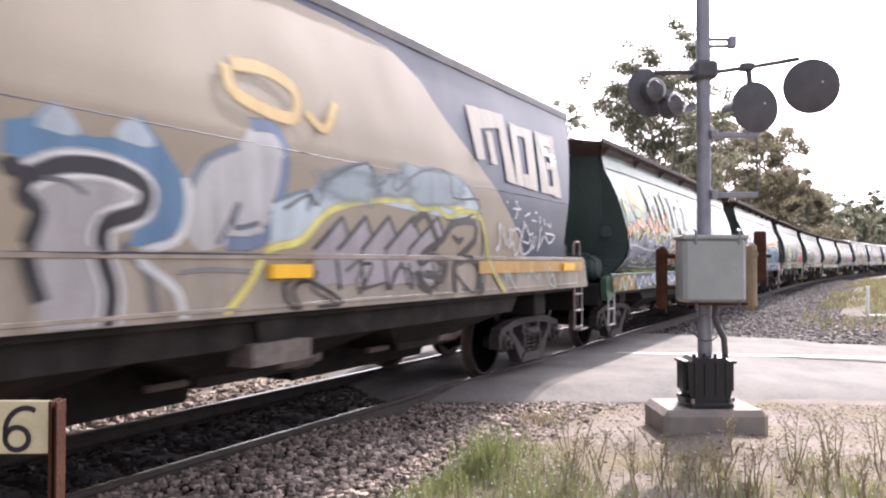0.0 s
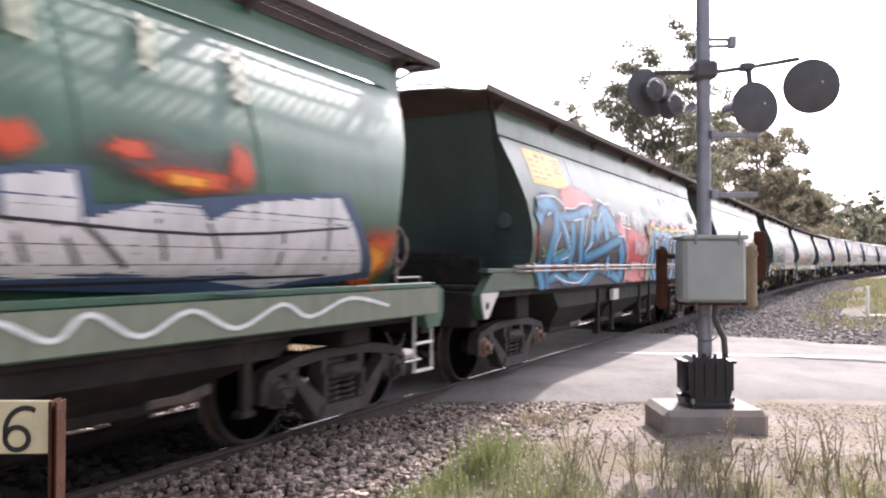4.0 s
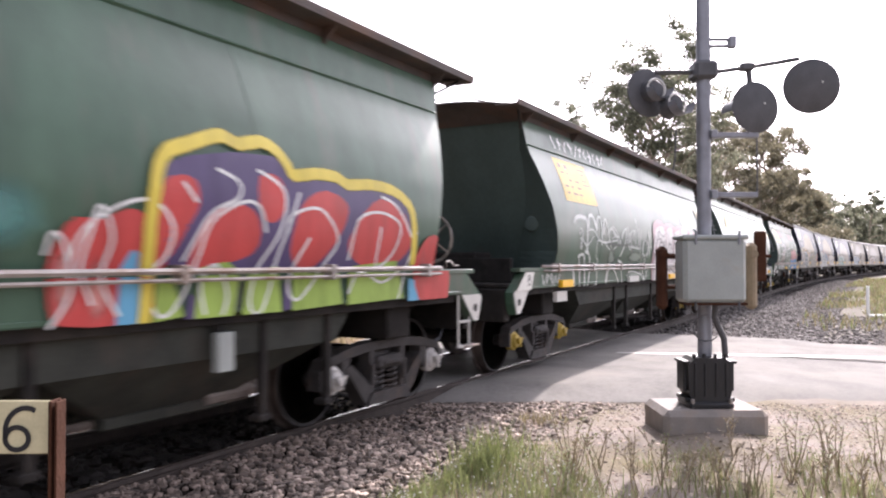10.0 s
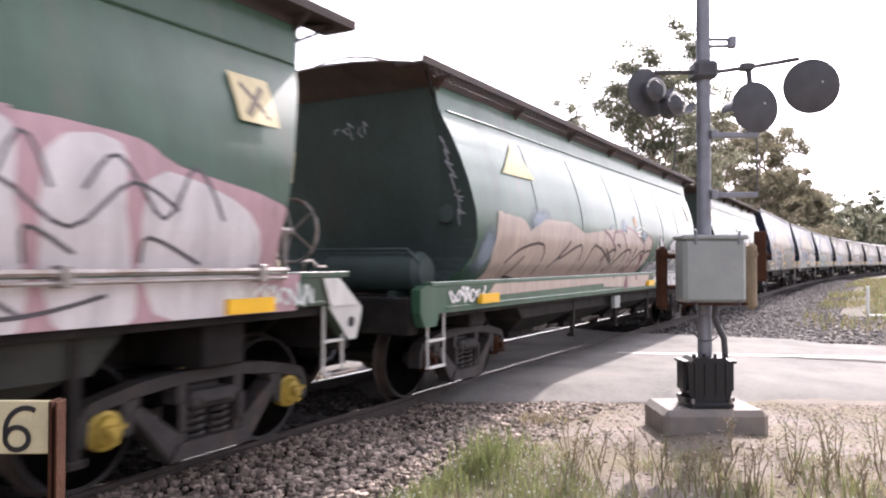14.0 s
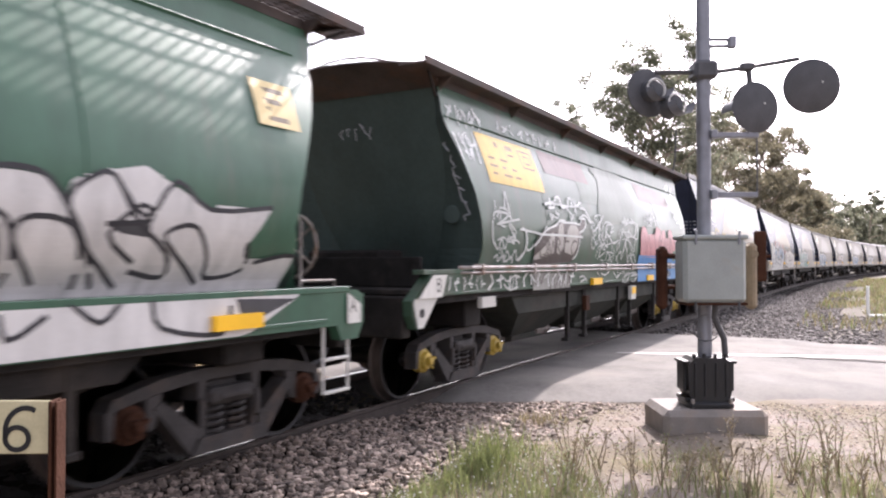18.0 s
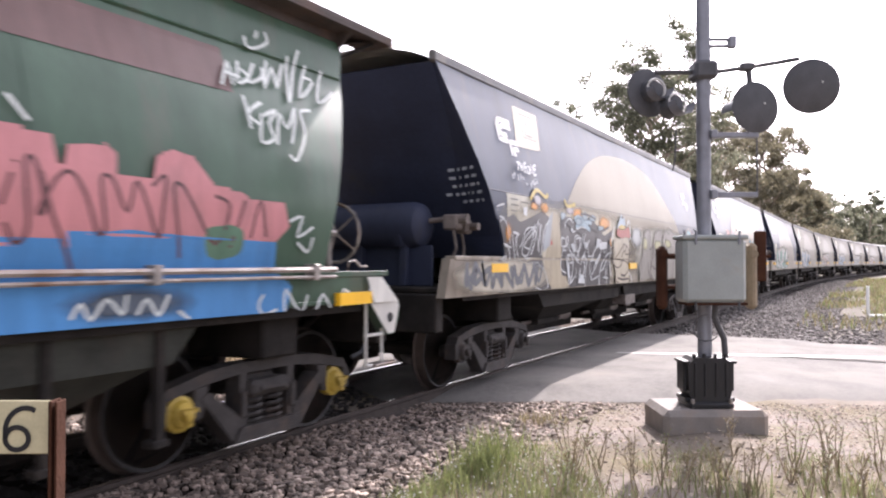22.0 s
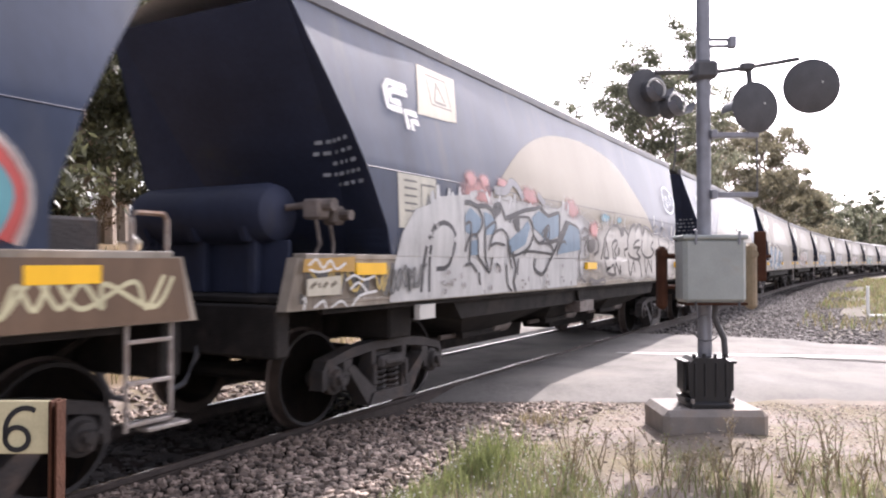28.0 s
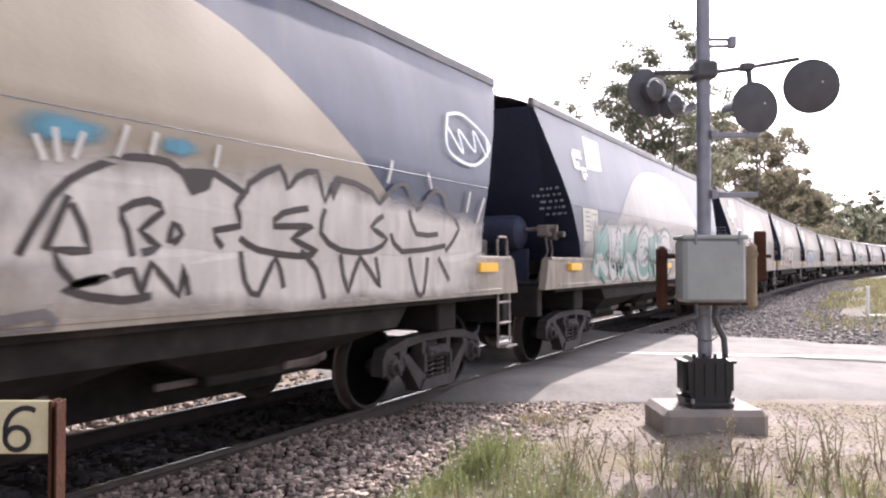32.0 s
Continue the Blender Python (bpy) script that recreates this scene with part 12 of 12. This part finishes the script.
def wild_tags(a):
    """Loose white tags across the dull green sheet."""
    for q in ([(5.07, 2.03), (5.21, 2.06), (5.32, 1.93), (5.25, 1.84), (5.09, 1.99)],
              [(5.29, 2.09), (5.34, 2.15), (5.66, 2.17), (5.48, 1.95), (5.51, 1.75), (5.64, 1.7)],
              [(5.14, 1.84), (5.12, 1.69), (5.23, 1.65), (5.32, 1.78)],
              [(5.73, 1.71), (5.66, 1.94), (5.84, 2.08), (6.12, 2.06), (6.03, 1.86), (5.79, 1.93)],
              [(5.33, 1.52), (5.48, 1.7), (5.74, 1.63)],
              [(5.79, 1.71), (6.38, 1.79)],
              [(6.14, 1.73), (6.06, 1.42)],
              [(6.38, 1.59), (6.61, 1.99), (6.75, 1.89)],
              [(6.78, 1.6), (6.94, 1.81), (7.25, 1.78), (7.47, 1.57)],
              [(5.61, 1.48), (5.77, 1.46), (5.66, 1.37)],
              [(5.46, 1.3), (5.6, 1.23)],
              [(6.33, 1.28), (6.57, 1.18), (6.57, 1.32)],
              [(6.91, 1.21), (7, 1.09), (7.15, 1.16), (7.09, 1.26)],
              [(7.38, 1.19), (7.72, 1.25), (7.59, 1.09), (7.45, 1.12)],
              [(5.84, 1.61), (6.23, 1.58), (5.97, 1.46)],
              [(6.58, 1.42), (6.38, 1.56)],
              [(7.09, 1.47), (7.2, 1.57), (7.5, 1.41)],):
        a.line(smooth_line(q, 3), 0.022, (0.46, 0.49, 0.46))
    for q in ([(4.65, 1.22), (4.83, 1.24), (4.98, 1.17)],
              [(4.69, 1.16), (4.93, 1.2)],
              [(5.6, 2.16), (5.67, 2), (5.6, 1.75)],):
        a.line(smooth_line(q, 3), 0.026, (0.45, 0.47, 0.45))
    for q in ([(6.77, 2.11), (6.88, 2.14), (7.04, 2.12), (7.18, 2.19), (7.31, 2.13), (7.54, 2.15)],
              [(7.16, 1.98), (7.33, 1.89), (7.52, 1.91), (7.59, 2.06), (7.46, 2.18), (7.36, 2.22)],
              [(8.32, 2.2), (8.45, 2.31), (8.55, 2.25), (8.7, 2.36), (8.78, 2.24), (8.95, 2.37), (9.11, 2.35), (9.13, 2.16)],
              [(6.76, 2.07), (6.82, 2.15), (6.88, 2.07), (6.98, 2.21), (7.04, 2.11)],):
        a.line(smooth_line(q, 3), 0.036, (0.50, 0.53, 0.50))
    for q in ([(6.73, 2.01), (6.84, 1.99), (6.96, 1.95), (7.13, 2)],
              [(7.09, 1.99), (7.12, 1.82), (7.27, 1.68), (7.35, 1.59)],
              [(7.49, 1.62), (7.47, 1.74), (7.59, 1.87)],
              [(6.71, 1.82), (6.87, 1.84), (6.93, 1.74), (6.88, 1.66)],
              [(6.81, 1.23), (6.9, 1.29), (7.01, 1.21), (6.96, 1.1), (6.87, 1.09), (6.83, 1.18)],
              [(7.19, 1.07), (7.22, 1.21), (7.37, 1.25), (7.68, 1.26)],
              [(8.42, 2.12), (8.65, 2.16), (8.79, 2.11)],
              [(7.11, 1.49), (7.24, 1.6), (7.44, 1.46), (7.69, 1.39)],):
        a.line(smooth_line(q, 3), 0.022, (0.45, 0.48, 0.45))
    for q in ([(1.75, 1.95), (1.86, 2.07), (2.08, 2.02), (1.9, 1.92), (1.77, 1.89)],
              [(2.09, 2.14), (2.13, 1.98)],
              [(1.75, 1.69), (1.91, 1.73), (2.07, 1.68), (2.25, 1.71), (2.37, 1.67)],
              [(1.82, 1.54), (1.86, 1.61), (1.96, 1.48), (2.03, 1.58), (2.16, 1.48), (2.26, 1.59), (2.35, 1.46)],
              [(1.72, 1.87), (2.01, 1.91), (2.37, 1.96)],
              [(3.35, 2.21), (3.8, 2.23), (4.4, 2.24), (4.79, 2.33)],
              [(3.41, 2.09), (3.67, 2.04), (3.78, 2.15)],
              [(4.46, 2.35), (4.48, 2.13)],
              [(4.17, 2.16), (4.36, 2.07)],
              [(1.94, 1.29), (2.11, 1.22), (2.29, 1.28), (2.23, 1.14)],
              [(2, 1.19), (2.17, 1.12), (2.41, 1.15)],
              [(1.86, 2.03), (1.82, 1.88), (1.96, 1.85)],
              [(2.07, 1.9), (2.25, 1.79), (2.02, 1.7)],):
        a.line(smooth_line(q, 3), 0.024, (0.46, 0.48, 0.46))


def front_sill(a):
    """Ochre patch, a cream plate with dark bars and white scribbles."""
    a.fill([(0.14, 1.47), (0.78, 1.49), (0.78, 1.37), (0.12, 1.37)], (0.40, 0.24, 0.06))
    a.fill([(0.17, 1.32), (0.6, 1.34), (0.59, 1.19), (0.17, 1.19)], (0.44, 0.41, 0.33))
    for q in ([(0.21, 1.25), (0.28, 1.29)],
              [(0.32, 1.25), (0.32, 1.29)],
              [(0.36, 1.25), (0.42, 1.29)],
              [(0.46, 1.26), (0.53, 1.29)],):
        a.line(smooth_line(q, 1), 0.03, (0.13, 0.11, 0.08))
    for q in ([(0.19, 1.42), (0.28, 1.47), (0.36, 1.4), (0.45, 1.46), (0.53, 1.39), (0.65, 1.44)],
              [(0.26, 1.1), (0.37, 1.15), (0.42, 1.07), (0.59, 1.14), (0.71, 1.07), (0.84, 1.17), (1.1, 1.2)],
              [(0.2, 1.39), (0.31, 1.37), (0.47, 1.39)],
              [(0.71, 1.22), (0.83, 1.28), (0.96, 1.19)],
              [(0.08, 1.15), (0.15, 1.18), (0.13, 1.09)],
              [(0.65, 1.3), (0.77, 1.34), (0.9, 1.3), (1.06, 1.33)],):
        a.line(smooth_line(q, 3), 0.02, (0.58, 0.58, 0.56))
    a.line(smooth_line([(0.09, 1.2), (0.09, 1.14), (0.13, 1.14), (0.1, 1.17), (0.13, 1.19), (0.09, 1.2)], 1), 0.03, (0.06, 0.055, 0.05))

def white_linework(a):
    """White outlines and pale shards over the charcoal letters."""
    for i, q in enumerate(((3.83, 4.1, 1.97, 2.1), (4.1, 4.4, 2.06, 2.18), (4.38, 4.76, 2.06, 2.17), (4.81, 5.15, 1.91, 2.03), (3.21, 3.44, 2.02, 2.15),)):
        a.cloud(*q, (0.26, 0.33, 0.37), 760 + i, 7, 0.3)
    a.fill([(3.59, 1.71), (3.72, 1.72), (3.71, 1.61), (3.64, 1.66)], (0.50, 0.53, 0.55))
    a.fill([(4.71, 1.64), (4.79, 1.81), (4.92, 1.8), (4.92, 1.69)], (0.50, 0.53, 0.55))
    a.fill([(4.2, 1.73), (4.32, 1.75), (4.32, 1.65), (4.24, 1.65)], (0.50, 0.53, 0.55))
    a.fill([(3.94, 1.16), (4.03, 1.27), (4.18, 1.26), (4.21, 1.14)], (0.50, 0.53, 0.55))
    a.fill([(3.45, 1.49), (3.56, 1.4), (3.57, 1.25), (3.53, 1.16)], (0.50, 0.53, 0.55))
    a.fill([(4.69, 1.42), (4.92, 1.59), (4.85, 1.46)], (0.50, 0.53, 0.55))
    a.fill([(3.62, 1.87), (3.64, 1.96), (3.72, 1.96), (3.71, 1.89)], (0.50, 0.53, 0.55))
    for q in ([(3.21, 1.76), (3.32, 1.78), (3.44, 1.72), (3.39, 1.6), (3.27, 1.63)],
              [(3.38, 1.92), (3.43, 2.01), (3.6, 2.06), (3.74, 2)],
              [(3.76, 1.71), (3.77, 1.8), (3.9, 1.83), (4, 1.72), (3.91, 1.59), (3.78, 1.63), (3.76, 1.7)],
              [(3.71, 1.61), (3.82, 1.49), (3.97, 1.43)],
              [(3.42, 1.52), (3.51, 1.55), (3.58, 1.43), (3.71, 1.44), (3.68, 1.31), (3.55, 1.13), (3.5, 1.28), (3.42, 1.52)],
              [(3.55, 1.13), (3.82, 1.25), (3.84, 1.36)],
              [(3.91, 1.17), (4.03, 1.36), (4.01, 1.26)],
              [(4.17, 1.26), (4.23, 1.39), (4.15, 1.46)],
              [(3.91, 1.15), (4.21, 1.14), (4.21, 1.07)],
              [(4.05, 1.49), (4.25, 1.63), (4.16, 1.76), (4.29, 1.91)],
              [(4.34, 1.53), (4.62, 1.54)],
              [(4.45, 1.32), (4.53, 1.17), (4.88, 1.23), (4.88, 1.1), (5.1, 1.06)],
              [(4.43, 1.35), (4.48, 1.46), (4.72, 1.46), (4.65, 1.35)],
              [(4.57, 1.46), (4.66, 1.68)],
              [(4.76, 1.8), (4.92, 1.79), (5.09, 1.7), (5.1, 1.5), (4.93, 1.31), (5.16, 1.34)],
              [(4.92, 1.58), (4.82, 1.42), (4.53, 1.24)],
              [(5.22, 1.46), (5.22, 1.22), (5.1, 1.2), (5.37, 1.19)],
              [(5.27, 1.71), (5.21, 1.54)],
              [(4.33, 1.64), (4.38, 1.5), (4.25, 1.36)],
              [(3.67, 1.86), (4.04, 1.96), (4.24, 1.94)],):
        a.line(smooth_line(q, 2), 0.02, (0.52, 0.54, 0.55))
    for q in ([(3.51, 1.99), (3.67, 1.95), (3.96, 1.88), (4.29, 1.88)],
              [(4.38, 2.02), (4.61, 1.94), (4.98, 1.93), (5.39, 2.01)],
              [(4.04, 2.15), (4.38, 2.15), (4.71, 2.1)],
              [(3.38, 2.06), (3.29, 1.91), (3.37, 1.8)],):
        a.line(smooth_line(q, 3), 0.03, (0.04, 0.04, 0.045))
    for q in ([(1.04, 1.97), (1.17, 2.08), (1.37, 2.12)],
              [(1.08, 1.92), (1.24, 1.97), (1.37, 1.95)],
              [(1.24, 1.91), (1.33, 1.95), (1.44, 1.86), (1.51, 1.65)],
              [(1.3, 1.64), (1.55, 1.62)],
              [(1.56, 1.78), (1.65, 1.52), (1.79, 1.43), (2.42, 1.44)],
              [(1.58, 1.8), (1.7, 1.79), (1.68, 1.66)],
              [(1.86, 1.56), (1.94, 1.74), (2.16, 1.85), (2.26, 1.88), (2.17, 1.71), (2.04, 1.53), (1.91, 1.53)],
              [(2.41, 1.99), (2.31, 1.83), (2.41, 1.57)],
              [(2.36, 1.94), (2.43, 1.91), (2.46, 1.69)],
              [(1.48, 1.46), (1.55, 1.4), (1.52, 1.05)],
              [(1.67, 1.39), (2.08, 1.37), (2.22, 1.32), (1.87, 1.17), (1.91, 1.36)],
              [(1.59, 1.08), (1.69, 1.39)],
              [(2.13, 1.18), (2.52, 1.08), (2.74, 1.13), (2.63, 1.31), (2.42, 1.42)],
              [(1.21, 1.52), (1.31, 1.47), (1.55, 1.43)],):
        a.line(smooth_line(q, 2), 0.02, (0.50, 0.52, 0.54))

def thin_tags(a):
    """Thin white writing over dark shading between the larger outlines."""
    for i, q in enumerate(((4.87, 5.83, 1.44, 1.63), (4.79, 5.98, 1.18, 1.29), (3.71, 4.08, 1.4, 1.69),)):
        a.cloud(*q, (0.20, 0.24, 0.20), 780 + i, 7, 0.15)
    for q in ([(3.64, 1.72), (3.82, 1.74), (4, 1.73), (4.28, 1.73), (4.8, 1.74), (5.68, 1.75)],
              [(4.03, 1.43), (4.16, 1.49), (4.48, 1.53)],
              [(4.28, 1.96), (4.42, 1.82), (4.55, 1.73)],
              [(3.81, 1.8), (3.91, 1.63), (4.08, 1.52)],
              [(4.17, 1.86), (4.31, 1.75)],):
        a.line(smooth_line(q, 3), 0.04, (0.02, 0.04, 0.028))
    for q in ([(4.87, 1.96), (4.89, 1.71), (5.04, 1.68), (4.96, 1.89), (4.89, 1.92)],
              [(4.89, 1.92), (5.14, 2), (5.34, 2)],
              [(4.88, 2.06), (4.89, 1.67)],
              [(5.13, 1.76), (5.21, 1.69), (5.29, 1.75), (5.26, 1.86)],
              [(5.34, 1.69), (5.5, 1.82), (5.58, 2.06)],
              [(5.38, 2.24), (5.5, 1.9), (5.65, 1.54)],
              [(5.7, 2.08), (5.65, 1.87), (5.51, 1.7)],
              [(5.81, 1.71), (5.87, 1.84), (6.07, 1.83), (6.14, 1.73), (6.05, 1.57), (5.85, 1.59), (5.8, 1.69)],
              [(6.25, 2.04), (6.29, 1.6)],
              [(6.07, 1.7), (6.39, 1.74)],
              [(6.18, 1.99), (6.19, 1.55)],
              [(5.91, 1.48), (6, 1.51), (6.05, 1.42)],
              [(5.85, 1.3), (6.01, 1.12), (6.18, 1.29)],
              [(6.18, 1.2), (6.22, 1.16)],
              [(3.81, 1.99), (3.97, 2.02), (4.13, 1.95), (4.27, 1.84), (4.35, 1.73)],
              [(3.87, 1.83), (4.06, 1.87), (4.24, 1.85)],
              [(3.9, 1.92), (4.1, 1.88), (4.27, 1.87)],
              [(4.84, 1.16), (4.88, 1.25), (5.17, 1.28), (5.73, 1.22), (5.98, 1.1)],):
        a.line(smooth_line(q, 3), 0.02, (0.52, 0.55, 0.52))


# ---- put the place together ----
build_ground()
build_road()
build_rails()
build_ballast()
build_signal()
build_marker()
build_grass()
build_weeds()
build_far_things()
tree(45.5, 10.8, 14.3, 4.2, 1, "tall open-crowned gum tree beyond the track", M_LEAF, per=300, size=0.10, lobes=24, base=0.42)
tree(56.8, 21.3, 13.6, 2.6, 5, "slender gum tree beyond the track", M_LEAF, per=110, size=0.11, lobes=9, base=0.62)
tree(80.0, 9.6, 15.4, 5.0, 3, "dense olive gum tree beyond the track", M_LEAF2, per=260, size=0.13, base=0.18, lobes=20)
tree(70.0, 11.5, 14.6, 4.4, 2, "dense olive gum tree beyond the track", M_LEAF2, per=250, size=0.13, base=0.15, lobes=18)
tree(60.0, 12.5, 10.5, 4.2, 6, "low bushy gum tree beyond the track", M_LEAF2, per=220, size=0.13, base=0.1, lobes=18)
tree(86.0, 8.9, 17.0, 4.2, 8, "dense olive gum tree beyond the track", M_LEAF2, per=250, size=0.13, base=0.2, lobes=18)
tree(101.0, 7.4, 10.5, 5.0, 7, "dense olive gum tree beyond the track", M_LEAF2, per=220, size=0.17, base=0.1, lobes=16)
for i in range(14):
    s = 108 + i * 8.5
    q, _ = along(s, 8 + (i * 5) % 7)
    tree(q.x, q.y, 10.5 + 3.5 * ((i * 7) % 5) / 4, 5.2, 10 + i, "distant dark gum tree in the wood", M_LEAF, per=130, size=0.24, base=0.06, lobes=14)
BANK = ((9.2, 15.5, 9.5), (12.3, 17.5, 11.5), (15.4, 20.5, 12.5), (18.6, 24.0, 12.5), (21.5, 27.5, 12), (-12, 17, 10), (-8, 21, 12), (-4, 17.5, 11), (-1, 22, 13), (2.5, 18, 10), (5.5, 22.5, 13), (8, 17.5, 9.5), (10.5, 21.5, 12), (12, 27, 14), (3, 28, 15), (-6, 28, 15), (-14, 26, 14), (8, 33, 17), (-1, 34, 17), (-20, 22, 12))
for i, (x, y, h) in enumerate(BANK):
    tree(x, y, h, 3.6, 40 + i, "dark bushland gum tree on the bank", M_BANKLEAF, per=250, size=0.11, base=0.16, lobes=22)
for i in range(8):
    bush(-10 + i * 4.3, 12.5 + (i * 37 % 11) * 0.55, 1.3 + (i * 13 % 7) * 0.22, 300 + i, M_SHRUB if i % 3 else M_LEAF2, "dry brown scrub bush on the bank" if i % 3 else "olive scrub bush on the bank")


# ---- the train ----
LABEL_A = "cream and navy grain hopper wagon covered in graffiti"
LABEL_B = "faded green round-sided grain hopper wagon with long side pipes"
LABEL_C = "green barrel-sided grain hopper wagon with pale sill"
proto = {
    "A": build_wagon(KIND_A, LABEL_A, M_BLUE, M_ENDBLUE, M_ROOFW, M_SKIRT, M_BOGIE),
    "B": build_wagon(KIND_B, LABEL_B, M_GREEN, M_ENDGREEN, M_ROOF, M_GREEN, M_YCAP),
    "C": build_wagon(KIND_C, LABEL_C, M_GREEN2, M_ENDGREEN, M_ROOF, M_GREEN2, M_BOGIE),
}
KINDS = {"A": KIND_A, "B": KIND_B, "C": KIND_C}
ORDER = [("A", -2.5), ("C", 12.0), ("B", 26.45), ("B", 39.99), ("B", 53.68), ("C", 67.45), ("B", 81.85), ("A", 95.55), ("A", 110.0)]
ORDER += [("A", 124.5 + 14.45 * k) for k in range(10)]
WAGONS = []
used = set()
for code, start in ORDER:
    if code in used:
        w = copy_thing(proto[code], pose(0, 0, 0))
    else:
        w = proto[code]
        used.add(code)
    WAGONS.append((w, KINDS[code], start))
CAPS = {2: M_RUSTCAP, 3: M_GREYCAP, 6: M_YCAP, 5: M_RUST}
LABELS = ["cream and navy hopper wagon with large block letters", "green barrel-sided hopper wagon with flame graffiti", "faded green hopper wagon with bright blue graffiti",
          "green hopper wagon with pale cartoon and red graffiti", "green hopper wagon with white bubble graffiti in pink cloud", "green barrel-sided hopper wagon with beige and silver graffiti",
          "dull green hopper wagon with many white tags", "navy hopper wagon with black and grey graffiti", "navy and cream hopper wagon with blue and cream graffiti"]
for i, (w, kd, start) in enumerate(WAGONS):
    if i in CAPS:
        for o in w.children_recursive:
            if o.name.startswith("axle_box"):
                o.material_slots[0].link = "OBJECT"
                o.material_slots[0].material = CAPS[i]
# far wagons get the beige sheets with haze in their colour
for i, (w, kd, start) in enumerate(WAGONS):
    if i > 9:
        for o in w.children:
            if o.name.startswith("side_sheet"):
                o.material_slots[0].link = "OBJECT"
                o.material_slots[0].material = M_DUSTY_HAZE
for i, (w, kd, start) in enumerate(WAGONS):
    end_marks(w, kd, i)
    if i < len(ARTS):
        ARTS[i](w, kd)
        tagged(w, LABELS[i])
    else:
        art_9(w, kd, 200 + i)
        tagged(w, "navy and cream hopper wagon with faded low graffiti")


def motions():
    """The train rolls past and slows; its wheels turn with it."""
    steps = [0.0]
    while steps[-1] < 31.9:
        t = steps[-1]
        v = RUN_A + 2 * RUN_B * t + 3 * RUN_C * t * t + 4 * RUN_D * t ** 3
        steps.append(round(min(32.0, t + max(0.1, 0.52 / v)), 1))
    if steps[-1] < 32.0:
        steps.append(32.0)
    for w, kd, start in WAGONS:
        rows = []
        for t in range(33):
            s = start - run(t)
            p, _ = along(s + kd.bogie[0])
            q, _ = along(s + kd.length - kd.bogie[1])
            a = math.atan2(q.y - p.y, q.x - p.x)
            o = p - Vector((math.cos(a), math.sin(a), 0)) * kd.bogie[0]
            rows.append((t, pose(o.x, o.y, 0, 0, 0, math.degrees(a))))
        walk(w, rows)
        for b in w.children:
            if b.name.startswith("bogie"):
                for k in b.children:
                    if k.name.startswith("wheelset"):
                        at = k.location.copy()
                        walk(k, [(t, Matrix.Translation(at) @ Matrix.Rotation(-run(t) / WHEEL_R, 4, "Y")) for t in steps])


motions()
